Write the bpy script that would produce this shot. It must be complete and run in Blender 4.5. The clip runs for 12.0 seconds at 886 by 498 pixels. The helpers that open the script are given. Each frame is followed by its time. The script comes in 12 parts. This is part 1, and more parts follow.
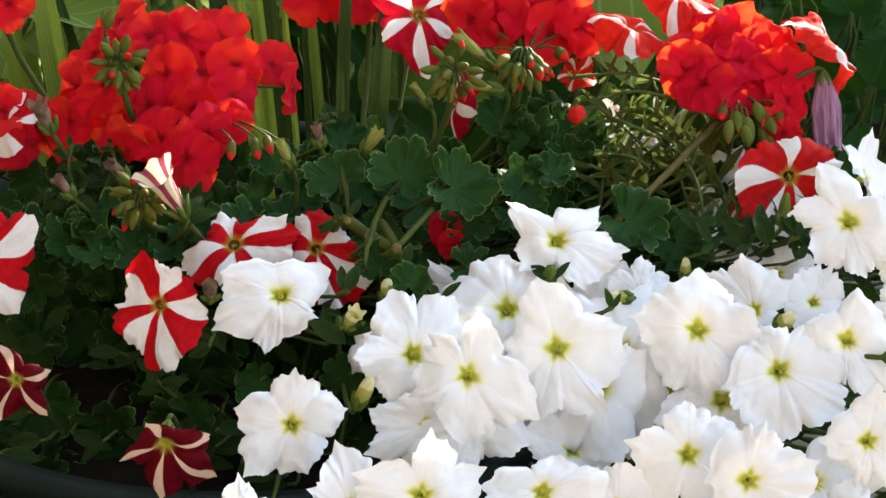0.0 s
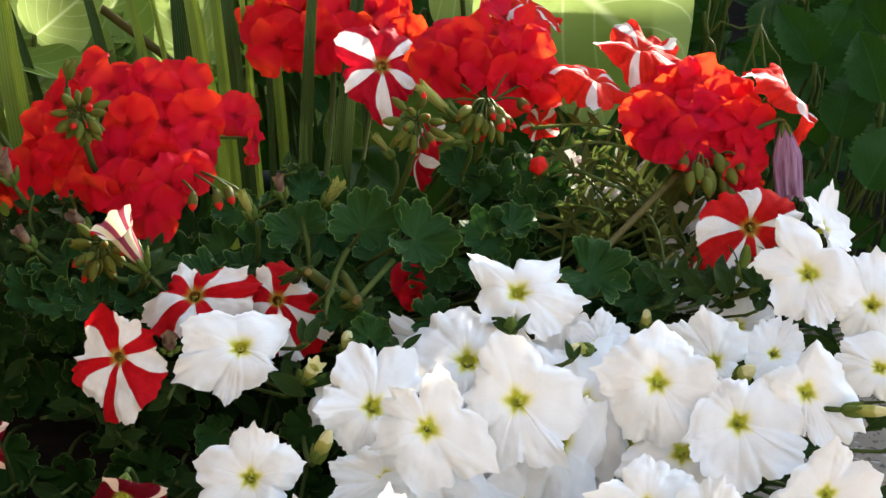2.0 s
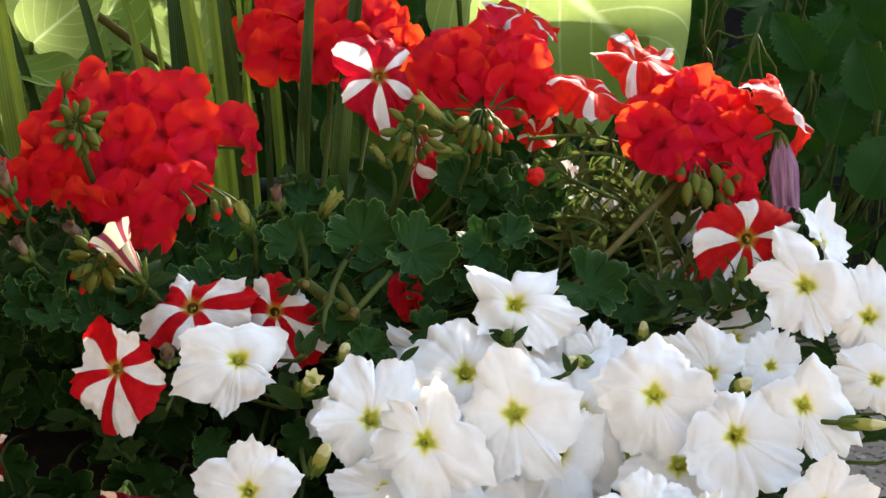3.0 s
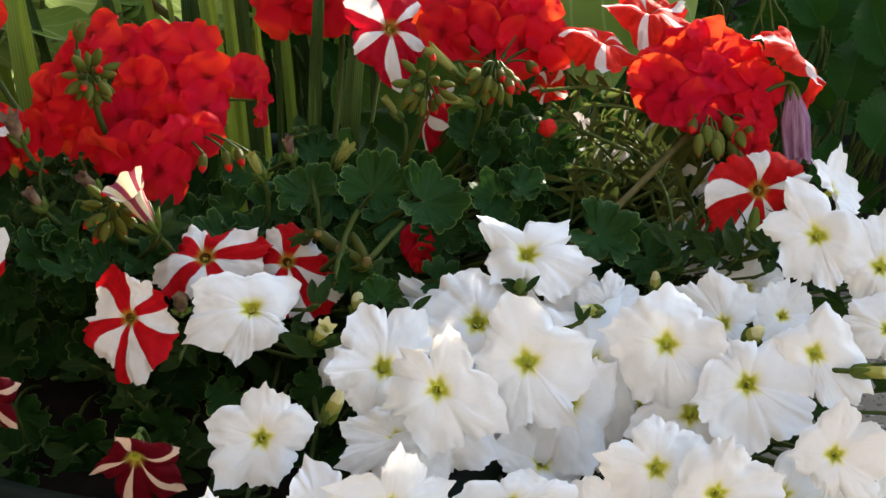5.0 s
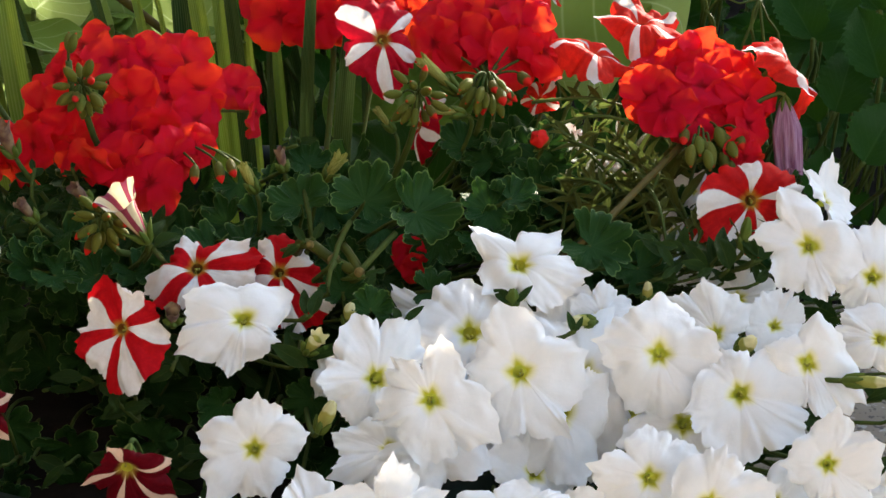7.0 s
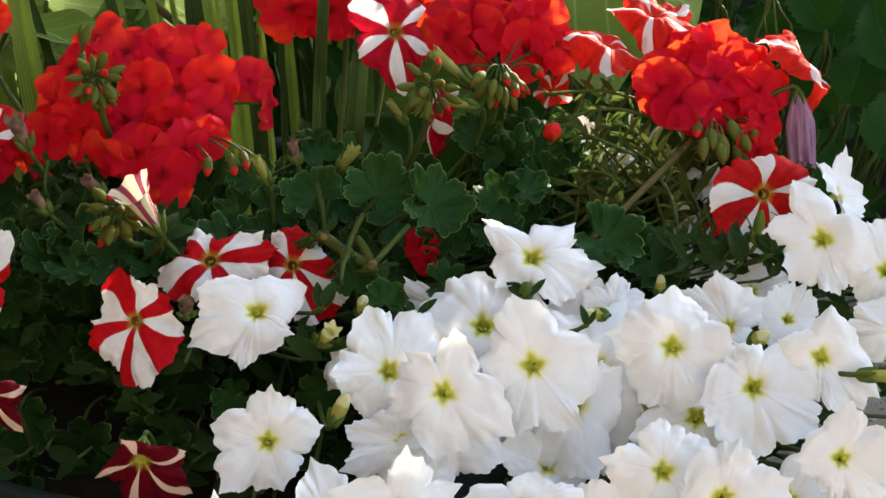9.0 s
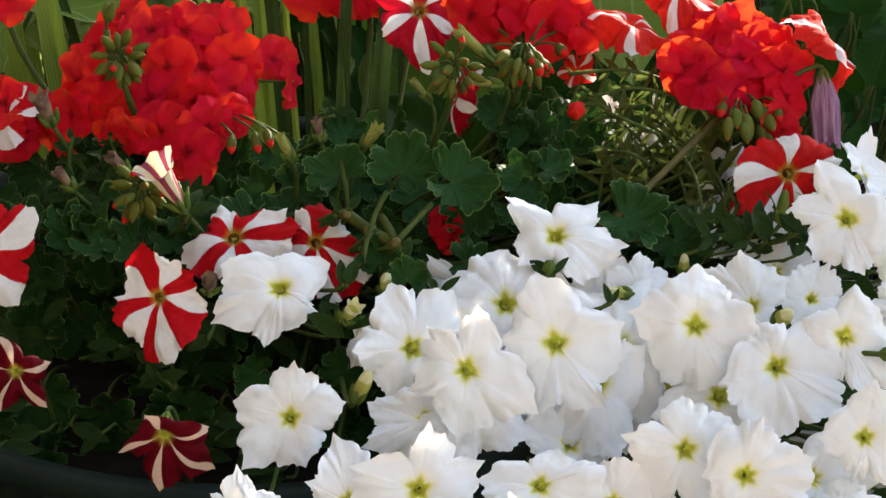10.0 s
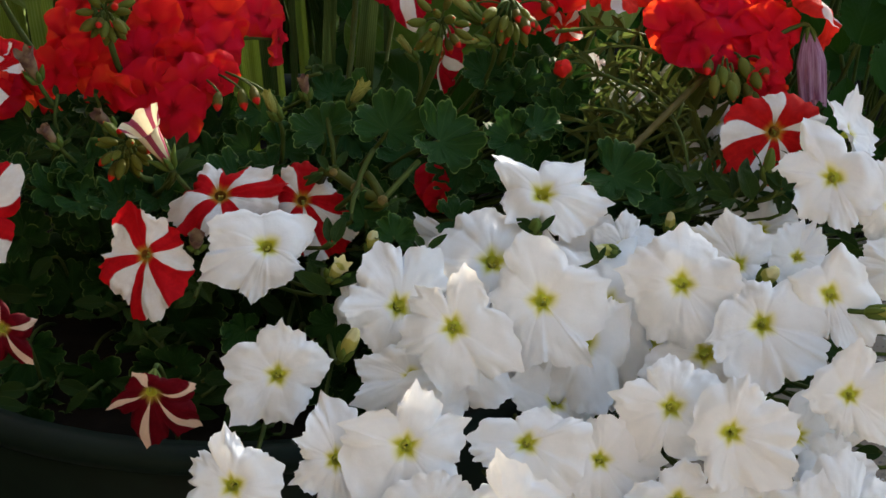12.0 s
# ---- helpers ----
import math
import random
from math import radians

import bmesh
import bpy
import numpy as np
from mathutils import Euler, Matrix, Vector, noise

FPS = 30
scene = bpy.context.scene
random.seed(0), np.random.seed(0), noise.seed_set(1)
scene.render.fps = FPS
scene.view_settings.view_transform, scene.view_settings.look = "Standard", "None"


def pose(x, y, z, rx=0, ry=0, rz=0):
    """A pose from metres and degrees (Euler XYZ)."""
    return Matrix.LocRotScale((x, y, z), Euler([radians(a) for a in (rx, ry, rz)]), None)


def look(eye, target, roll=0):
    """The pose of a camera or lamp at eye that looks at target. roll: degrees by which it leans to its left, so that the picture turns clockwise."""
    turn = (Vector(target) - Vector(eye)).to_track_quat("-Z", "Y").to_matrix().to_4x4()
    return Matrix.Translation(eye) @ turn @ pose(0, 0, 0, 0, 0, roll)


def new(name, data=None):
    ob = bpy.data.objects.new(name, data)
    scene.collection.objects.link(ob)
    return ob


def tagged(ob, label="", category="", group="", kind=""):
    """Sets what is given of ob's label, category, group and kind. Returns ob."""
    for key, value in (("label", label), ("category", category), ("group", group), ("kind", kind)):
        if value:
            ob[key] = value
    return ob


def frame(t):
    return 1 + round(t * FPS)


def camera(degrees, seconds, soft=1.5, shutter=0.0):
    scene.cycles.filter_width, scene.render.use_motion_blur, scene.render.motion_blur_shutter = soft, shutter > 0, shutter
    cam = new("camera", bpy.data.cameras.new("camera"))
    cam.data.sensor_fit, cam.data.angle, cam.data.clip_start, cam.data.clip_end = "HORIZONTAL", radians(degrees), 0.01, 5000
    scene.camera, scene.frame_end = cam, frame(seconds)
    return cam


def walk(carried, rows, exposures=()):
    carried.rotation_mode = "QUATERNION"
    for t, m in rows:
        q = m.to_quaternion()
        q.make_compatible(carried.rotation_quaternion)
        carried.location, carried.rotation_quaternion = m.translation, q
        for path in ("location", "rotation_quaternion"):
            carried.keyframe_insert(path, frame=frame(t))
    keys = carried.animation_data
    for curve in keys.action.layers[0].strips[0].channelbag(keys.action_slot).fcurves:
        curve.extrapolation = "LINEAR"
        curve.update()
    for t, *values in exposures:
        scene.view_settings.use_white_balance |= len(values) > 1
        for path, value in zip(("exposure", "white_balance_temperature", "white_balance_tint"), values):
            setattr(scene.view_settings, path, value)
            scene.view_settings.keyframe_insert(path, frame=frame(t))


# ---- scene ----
cam = camera(26.0, 12.0, soft=1.5)
PATH = [
    (0.0, -0.0014, 0.0004, 0.8374, 64.502, 0.432, 0.848),
    (0.5, 0.0007, 0.0013, 0.8391, 65.014, 0.384, 0.954),
    (1.0, 0.0001, 0.0009, 0.8406, 65.387, 0.141, 0.444),
    (1.5, 0.0035, 0.0017, 0.8401, 65.774, 0.022, 0.096),
    (2.0, 0.0069, 0.0029, 0.8417, 65.753, 0.159, 0.220),
    (2.5, 0.0054, 0.0045, 0.8481, 64.939, 0.090, -0.001),
    (3.0, 0.0052, 0.0047, 0.8499, 65.632, 0.042, 0.083),
    (3.2, 0.0063, 0.0061, 0.8479, 65.346, 0.022, 0.133),
    (4.8, 0.0014, -0.0004, 0.8432, 64.616, -0.040, -0.023),
    (5.0, 0.0021, -0.0008, 0.8414, 64.720, 0.092, 0.263),
    (5.5, -0.0000, -0.0000, 0.8400, 65.000, 0.000, 0.000),
    (6.0, -0.0005, -0.0010, 0.8397, 64.844, 0.015, -0.244),
    (6.5, 0.0008, -0.0011, 0.8382, 64.954, -0.035, -0.163),
    (7.0, 0.0012, -0.0013, 0.8385, 65.198, 0.037, -0.025),
    (9.0, -0.0014, -0.0009, 0.8407, 64.860, 0.033, 0.241),
    (9.5, -0.0028, -0.0015, 0.8404, 64.705, 0.034, 0.407),
    (10.0, -0.0014, -0.0028, 0.8365, 64.472, 0.113, 0.970),
    (10.5, -0.0076, -0.0032, 0.8389, 64.058, -0.062, 0.877),
    (11.0, -0.0065, -0.0009, 0.8423, 62.525, -0.193, 0.426),
    (11.5, -0.0062, -0.0025, 0.8399, 62.197, -0.453, 0.093),
    (12.0, -0.0037, -0.0033, 0.8369, 63.202, -0.172, 0.518),
]
walk(cam, [(t, pose(*row)) for t, *row in PATH], exposures=[
    (0, 2.76, 6930, 11),
    (1, 2.67, 6930, 11),
    (3, 2.59, 6930, 11),
    (5, 2.36, 6930, 11),
    (9, 2.45, 6930, 11),
    (10.5, 2.40, 6990, 11),
    (11.0, 2.21, 6990, 11),
    (11.5, 1.94, 6990, 11),
    (12, 1.93, 6990, 11),
])

# ---- world, sun and exposure ----
world = bpy.data.worlds.new("sky")
scene.world = world
world.use_nodes = True
sky = world.node_tree.nodes.new("ShaderNodeTexSky")
sky.sky_type, sky.sun_disc = "NISHITA", False
SUN_ELEVATION, SUN_TURN = 13.5, 30.0  # degrees above the ground, and from ahead towards the right
sky.sun_elevation, sky.sun_rotation = radians(SUN_ELEVATION), radians(SUN_TURN)
background = world.node_tree.nodes["Background"]
background.inputs["Strength"].default_value = 0.15
world.node_tree.links.new(sky.outputs["Color"], background.inputs["Color"])
sun = new("sun", bpy.data.lights.new("sun", "SUN"))
sun.data.energy, sun.data.angle, sun.data.color = 4.3, radians(1.5), (1.0, 0.93, 0.82)
towards_sun = Vector((math.sin(radians(SUN_TURN)) * math.cos(radians(SUN_ELEVATION)), math.cos(radians(SUN_TURN)) * math.cos(radians(SUN_ELEVATION)), math.sin(radians(SUN_ELEVATION))))
sun.matrix_world = look(towards_sun * 20, (0, 0, 0))


# ---- materials ----
class Nodes:
    """A material with short ways to add nodes."""

    def __init__(self, name):
        self.mat = bpy.data.materials.new(name)
        self.mat.use_nodes = True
        self.tree = self.mat.node_tree
        self.bsdf = self.tree.nodes["Principled BSDF"]
        self.out = self.tree.nodes["Material Output"]

    def add(self, kind, **inputs):
        node = self.tree.nodes.new(kind)
        for key, value in inputs.items():
            self.put(node, key.replace("_", " "), value)
        return node

    def put(self, node, key, value):
        socket = node.inputs[int(key[1:])] if key[0] == "i" and key[1:].isdigit() else node.inputs[key]
        if isinstance(value, bpy.types.NodeSocket):
            self.tree.links.new(value, socket)
        else:
            socket.default_value = value

    def math(self, what, a, b=0.0, c=0.0):
        node = self.add("ShaderNodeMath", i0=a, i1=b, i2=c)
        node.operation = what
        return node.outputs[0]

    def mix(self, factor, a, b):
        node = self.tree.nodes.new("ShaderNodeMix")
        node.data_type = "RGBA"
        for socket, value in ((node.inputs[0], factor), (node.inputs[6], a), (node.inputs[7], b)):
            if isinstance(value, bpy.types.NodeSocket):
                self.tree.links.new(value, socket)
            else:
                socket.default_value = value
        return node.outputs[2]

    def step(self, value, low, high, a=0.0, b=1.0):
        node = self.add("ShaderNodeMapRange", i0=value, i1=low, i2=high, i3=a, i4=b)
        node.interpolation_type = "SMOOTHSTEP"
        return node.outputs[0]

    def noise(self, scale, detail=3.0, where=None, rough=0.55):
        node = self.add("ShaderNodeTexNoise", Scale=scale, Detail=detail, Roughness=rough)
        node.noise_dimensions = "3D"
        place = where or self.tree.nodes.new("ShaderNodeTexCoord").outputs["Object"]
        self.tree.links.new(place, node.inputs["Vector"])
        return node.outputs["Fac"]

    def uv(self):
        node = self.tree.nodes.new("ShaderNodeUVMap")
        node.uv_map = "UVMap"
        parts = self.tree.nodes.new("ShaderNodeSeparateXYZ")
        self.tree.links.new(node.outputs["UV"], parts.inputs[0])
        return parts.outputs[0], parts.outputs[1]

    def random(self):
        return self.tree.nodes.new("ShaderNodeObjectInfo").outputs["Random"]

    def bump(self, height, strength, distance):
        node = self.add("ShaderNodeBump", Height=height, Strength=strength, Distance=distance)
        self.put(self.bsdf, "Normal", node.outputs[0])
        return node.outputs[0]

    def thin(self, color, passing, roughness, gloss=0.4, normal=None, tint=None):
        """A thin leaf or petal: part of the light goes passing it."""
        self.put(self.bsdf, "Base Color", color)
        self.put(self.bsdf, "Roughness", roughness)
        self.put(self.bsdf, "Specular IOR Level", gloss)
        glow = self.add("ShaderNodeBsdfTranslucent", Color=tint or color)
        if normal:
            self.put(glow, "Normal", normal)
        both = self.add("ShaderNodeMixShader", i0=passing, i1=self.bsdf.outputs[0], i2=glow.outputs[0])
        self.tree.links.new(both.outputs[0], self.out.inputs["Surface"])
        return self.mat


def rgb(r, g, b):
    return (r, g, b, 1.0)


def petal_veins(n, u, v):
    """Fine veins that run outwards along the petals, and crepe."""
    place = n.add("ShaderNodeCombineXYZ", i0=n.math("MULTIPLY", u, 60.0), i1=n.math("MULTIPLY", v, 3.0))
    fine = n.noise(1.0, 2.0, place.outputs[0])
    crepe = n.math("ADD", n.math("MULTIPLY", n.noise(210.0, 3.0), 0.6), n.math("MULTIPLY", n.noise(620.0, 3.0, rough=0.65), 0.35))
    return n.math("ADD", n.math("MULTIPLY", fine, 0.4), crepe)


def white_petal():
    n = Nodes("white_petal")
    u, v = n.uv()
    lobe = n.math("ABSOLUTE", n.math("SUBTRACT", n.math("FRACT", n.math("MULTIPLY", u, 5.0)), 0.5))
    reach = n.math("ADD", v, n.math("MULTIPLY", lobe, 0.16))
    warm = n.step(reach, 0.15, 0.34)
    veins = petal_veins(n, u, v)
    pale = n.mix(n.step(veins, 0.45, 0.8), rgb(0.87, 0.87, 0.88), rgb(0.84, 0.85, 0.86))
    blush = n.mix(n.step(n.noise(26.0, 2.0), 0.62, 0.8, 0.0, 0.25), pale, rgb(0.85, 0.80, 0.78))
    blush = n.mix(n.step(n.random(), 0.90, 0.97, 0.0, 0.6), blush, rgb(0.84, 0.77, 0.70))
    near = n.mix(n.step(reach, 0.12, 0.28), rgb(0.50, 0.48, 0.03), rgb(0.83, 0.80, 0.40))
    color = n.mix(warm, near, blush)
    normal = n.bump(veins, 0.30, 0.0011)
    return n.thin(color, 0.20, 0.7, 0.05, normal)


def striped_petal(name, red, pale, width, throat, close=2.75, passing=0.25):
    n = Nodes(name)
    u, v = n.uv()
    wave = n.math("MULTIPLY", n.math("SUBTRACT", n.noise(95.0, 3.0), 0.5), 0.09)
    swirl = n.math("MULTIPLY", n.math("SINE", n.math("MULTIPLY", v, 3.0)), 0.11)
    lobe = n.math("ABSOLUTE", n.math("SUBTRACT", n.math("FRACT", n.math("MULTIPLY_ADD", u, 5.0, swirl)), 0.5))
    lobe = n.math("ADD", lobe, wave)
    swell = n.math("MULTIPLY", n.math("SINE", n.math("MULTIPLY", n.math("POWER", v, 0.8), close)), width)
    edge = n.math("SUBTRACT", lobe, swell)
    band = n.step(edge, -0.012, 0.012)
    veins = petal_veins(n, u, v)
    deep = n.mix(n.step(veins, 0.4, 0.85), red, rgb(red[0] * 0.72, red[1] * 0.6, red[2] * 0.7))
    light = n.mix(n.step(veins, 0.4, 0.85), pale, rgb(pale[0] * 0.9, pale[1] * 0.87, pale[2] * 0.84))
    color = n.mix(band, light, deep)
    color = n.mix(n.step(n.math("ADD", v, n.math("MULTIPLY", lobe, 0.16)), 0.11, 0.30), throat, color)
    normal = n.bump(veins, 0.25, 0.0012)
    return n.thin(color, passing, 0.65, 0.06, normal)


def geranium_petal():
    n = Nodes("geranium_petal")
    u, v = n.uv()
    place = n.add("ShaderNodeCombineXYZ", i0=n.math("MULTIPLY", u, 26.0), i1=n.math("MULTIPLY", v, 2.0))
    veins = n.noise(1.0, 2.0, place.outputs[0])
    mix = n.mix(n.random(), rgb(0.56, 0.006, 0.040), rgb(0.72, 0.010, 0.024))
    color = n.mix(n.step(veins, 0.4, 0.8), mix, rgb(0.66, 0.007, 0.022))
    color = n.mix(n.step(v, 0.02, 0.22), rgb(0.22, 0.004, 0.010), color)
    normal = n.bump(n.math("ADD", veins, n.noise(300.0)), 0.3, 0.001)
    return n.thin(color, 0.37, 0.65, 0.05, normal, n.mix(0.65, color, rgb(1.0, 0.12, 0.012)))


def leaf(name, base, other, rim, passing, roughness, veins, rim_at=0.93, tint=None, shown=0.28, gloss=0.05):
    """Leaf: u across or round, v outwards. veins: how many side veins; below zero they fan from the stalk."""
    n = Nodes(name)
    u, v = n.uv()
    if veins < 0:
        wave = n.math("ABSOLUTE", n.math("SUBTRACT", n.math("FRACT", n.math("MULTIPLY", u, -veins)), 0.5))
        line = n.step(n.math("MULTIPLY", wave, n.math("ADD", v, 0.12)), 0.0, 0.035, 1.0, 0.0)
    elif veins == 0:
        rib = n.math("ABSOLUTE", n.math("SUBTRACT", n.math("FRACT", n.math("MULTIPLY", u, 9.0)), 0.5))
        streak = n.add("ShaderNodeCombineXYZ", i0=n.math("MULTIPLY", u, 40.0), i1=n.math("MULTIPLY", v, 5.0))
        line = n.math("MULTIPLY", n.step(rib, 0.0, 0.3, 1.0, 0.0), n.noise(1.0, 2.0, streak.outputs[0]))
    else:
        side = n.math("ABSOLUTE", n.math("SUBTRACT", u, 0.5))
        wave = n.math("FRACT", n.math("SUBTRACT", n.math("MULTIPLY", v, veins), n.math("MULTIPLY", side, veins * 0.8)))
        line = n.step(n.math("ABSOLUTE", n.math("SUBTRACT", wave, 0.5)), 0.0, 0.07, 1.0, 0.0)
        line = n.math("MAXIMUM", n.math("MULTIPLY", line, 0.6), n.step(side, 0.0, 0.035, 1.0, 0.0))
    blotch = n.noise(40.0, 4.0)
    color = n.mix(n.step(blotch, 0.35, 0.7), base, other)
    color = n.mix(n.math("MULTIPLY", n.random(), 0.5), color, rgb(base[0] * 1.5, base[1] * 1.25, base[2] * 0.9))
    color = n.mix(n.math("MULTIPLY", line, shown), color, rim)
    border = v if veins < 0 else n.math("MULTIPLY", n.math("ABSOLUTE", n.math("SUBTRACT", u, 0.5)), 2.0)
    color = n.mix(n.step(border, rim_at, 1.0, 0.0, 0.85), color, rim)
    height = n.math("ADD", n.math("MULTIPLY", line, -0.35), n.math("ADD", blotch, n.math("MULTIPLY", n.noise(330.0), 0.4)))
    normal = n.bump(height, 0.4, 0.0015)
    return n.thin(color, passing, roughness, gloss, normal, n.mix(0.5, color, rgb(0.30, 0.42, 0.03))) if tint is None else n.thin(color, passing, roughness, gloss, normal, n.mix(n.math("MULTIPLY", line, shown), n.mix(n.step(blotch, 0.3, 0.75), tint, rgb(tint[0] * 0.8, tint[1] * 0.84, tint[2] * 0.7)), rgb(0.62, 0.72, 0.42)))


def plain(name, base, other, scale, roughness, relief=0.3, passing=0.0, gloss=0.1):
    n = Nodes(name)
    grain = n.noise(scale, 4.0)
    color = n.mix(n.step(grain, 0.3, 0.7), base, other)
    normal = n.bump(n.math("ADD", grain, n.math("MULTIPLY", n.noise(scale * 7), 0.5)), relief, 0.001)
    if passing:
        return n.thin(color, passing, roughness, 0.08, normal)
    n.put(n.bsdf, "Base Color", color)
    n.put(n.bsdf, "Roughness", roughness)
    n.put(n.bsdf, "Specular IOR Level", gloss)
    return n.mat


def bud_skin(name, low, tip, start):
    """Buds: green towards the stalk, coloured where the petals push out."""
    n = Nodes(name)
    u, v = n.uv()
    ragged = n.math("ADD", v, n.math("MULTIPLY", n.math("SUBTRACT", n.noise(180.0, 2.0), 0.5), 0.25))
    green = n.mix(n.step(n.noise(160.0), 0.4, 0.7), low, rgb(low[0] * 0.7, low[1] * 0.8, low[2] * 0.7))
    green = n.mix(n.math("MULTIPLY", n.random(), 0.4), green, rgb(low[0] * 1.4, low[1] * 0.9, low[2]))
    color = n.mix(n.step(ragged, start, start + 0.1), green, tip)
    n.bump(n.noise(220.0), 0.3, 0.001)
    return n.thin(color, 0.2, 0.6, 0.1)


def streaked(name, dark, light):
    """A shrivelled petal, streaked along its length."""
    n = Nodes(name)
    u, v = n.uv()
    place = n.add("ShaderNodeCombineXYZ", i0=n.math("MULTIPLY", u, 46.0), i1=n.math("MULTIPLY", v, 2.5))
    line = n.noise(1.0, 3.0, place.outputs[0])
    color = n.mix(n.step(line, 0.3, 0.7), dark, light)
    normal = n.bump(n.math("ADD", line, n.math("MULTIPLY", n.noise(300.0), 0.3)), 0.5, 0.001)
    return n.thin(color, 0.3, 0.6, 0.08, normal)


def stone():
    n = Nodes("granite_paving")
    big = n.noise(6.0, 4.0)
    speck = n.noise(160.0, 2.0)
    color = n.mix(n.step(big, 0.35, 0.7), rgb(0.20, 0.16, 0.12), rgb(0.31, 0.26, 0.205))
    color = n.mix(n.step(speck, 0.56, 0.64), color, rgb(0.10, 0.085, 0.075))
    color = n.mix(n.step(n.noise(110.0, 2.0), 0.60, 0.68), color, rgb(0.40, 0.37, 0.33))
    n.put(n.bsdf, "Base Color", color)
    n.put(n.bsdf, "Roughness", 0.85)
    n.bump(n.math("ADD", speck, big), 0.2, 0.0012)
    return n.mat


WHITE = white_petal()
STRIPED = striped_petal("red_and_white_petal", rgb(0.62, 0.009, 0.014), rgb(0.88, 0.86, 0.85), 0.245, rgb(0.42, 0.28, 0.03), 1.95)
NARROW = striped_petal("red_petal_with_white_star", rgb(0.50, 0.008, 0.022), rgb(0.84, 0.81, 0.82), 0.20, rgb(0.33, 0.18, 0.03))
MAROON = striped_petal("maroon_petal_with_cream_star", rgb(0.13, 0.003, 0.008), rgb(0.72, 0.52, 0.40), 0.10, rgb(0.42, 0.32, 0.05), 2.1)
SCARLET = striped_petal("scarlet_petal_with_white_star", rgb(0.62, 0.014, 0.012), rgb(0.88, 0.85, 0.82), 0.17, rgb(0.46, 0.28, 0.03), 2.1)
CORAL = striped_petal("coral_petal_with_white_star", rgb(0.84, 0.034, 0.020), rgb(0.88, 0.84, 0.84), 0.115, rgb(0.72, 0.07, 0.03), 2.0, 0.5)
RED = geranium_petal()
THROAT = plain("throat_green", rgb(0.62, 0.60, 0.08), rgb(0.48, 0.50, 0.06), 150.0, 0.5, 0.3, 0.5)
RED_THROAT = plain("throat_brown", rgb(0.40, 0.24, 0.04), rgb(0.20, 0.08, 0.02), 150.0, 0.5, 0.3, 0.4)
ANTHER = plain("anther_cream", rgb(0.50, 0.48, 0.12), rgb(0.36, 0.37, 0.07), 400.0, 0.6)
STEM = plain("stem_green", rgb(0.045, 0.075, 0.017), rgb(0.070, 0.095, 0.022), 120.0, 0.6)
BROWN_STEM = plain("stem_brownish", rgb(0.090, 0.070, 0.017), rgb(0.066, 0.052, 0.013), 120.0, 0.6)
OLD_STEM = plain("stem_olive", rgb(0.075, 0.085, 0.016), rgb(0.045, 0.058, 0.012), 90.0, 0.55, 0.4)
CUT_STEM = plain("stem_cut", rgb(0.17, 0.13, 0.045), rgb(0.10, 0.075, 0.025), 300.0, 0.7, 0.5)
STALK = plain("leaf_stalk_green", rgb(0.060, 0.080, 0.015), rgb(0.042, 0.062, 0.012), 120.0, 0.6)
CALYX = plain("calyx_green", rgb(0.085, 0.135, 0.025), rgb(0.12, 0.17, 0.035), 120.0, 0.5, 0.3, 0.2)
GERANIUM_LEAF = leaf("geranium_leaf", rgb(0.011, 0.042, 0.009), rgb(0.018, 0.058, 0.013), rgb(0.17, 0.27, 0.08), 0.09, 0.5, -7, 0.955, tint=rgb(0.05, 0.14, 0.025), shown=0.06, gloss=0.085)
PETUNIA_LEAF = leaf("petunia_leaf", rgb(0.014, 0.034, 0.009), rgb(0.022, 0.045, 0.011), rgb(0.09, 0.125, 0.035), 0.16, 0.55, 7, 0.93, tint=rgb(0.05, 0.12, 0.02), shown=0.15)
# Kept very dark: part of the border's shade is in this green.
BACK_LEAF = leaf("shaded_border_leaf", rgb(0.009, 0.037, 0.004), rgb(0.013, 0.050, 0.006), rgb(0.040, 0.12, 0.022), 0.22, 0.6, 9, 0.97, tint=rgb(0.05, 0.15, 0.012), shown=0.12)
# Pale green with the look of sunlight put into its colour.
LIT_BROAD = leaf("sunlit_broad_leaf", rgb(0.15, 0.24, 0.038), rgb(0.19, 0.28, 0.055), rgb(0.34, 0.42, 0.20), 0.48, 0.5, 6, 0.985, rgb(0.26, 0.34, 0.12), 0.6)
# Darker copy of the broad leaf, with shade put into its base colour.
SHADED_BROAD = leaf("shaded_broad_leaf", rgb(0.020, 0.060, 0.009), rgb(0.027, 0.075, 0.012), rgb(0.20, 0.30, 0.09), 0.5, 0.5, 6, 0.985, rgb(0.24, 0.40, 0.06), 0.4)
# One strap leaf in two tones: shade, then sunlight, put into the colour.
SHADED_BLADE = leaf("shaded_strap_leaf", rgb(0.017, 0.038, 0.009), rgb(0.025, 0.050, 0.012), rgb(0.09, 0.13, 0.04), 0.12, 0.5, 0, 0.93, rgb(0.06, 0.12, 0.02), 0.5)
LIT_BLADE = leaf("sunlit_strap_leaf", rgb(0.10, 0.16, 0.028), rgb(0.14, 0.20, 0.036), rgb(0.34, 0.40, 0.12), 0.55, 0.42, 0, 0.96, None, 0.9)
GREEN_BUD = bud_skin("geranium_bud", rgb(0.13, 0.155, 0.026), rgb(0.62, 0.06, 0.02), 0.90)
RED_BUD = bud_skin("opening_geranium_bud", rgb(0.10, 0.105, 0.020), rgb(0.68, 0.02, 0.015), 0.62)
PALE_BUD = bud_skin("petunia_bud", rgb(0.36, 0.40, 0.10), rgb(0.66, 0.64, 0.36), 0.6)
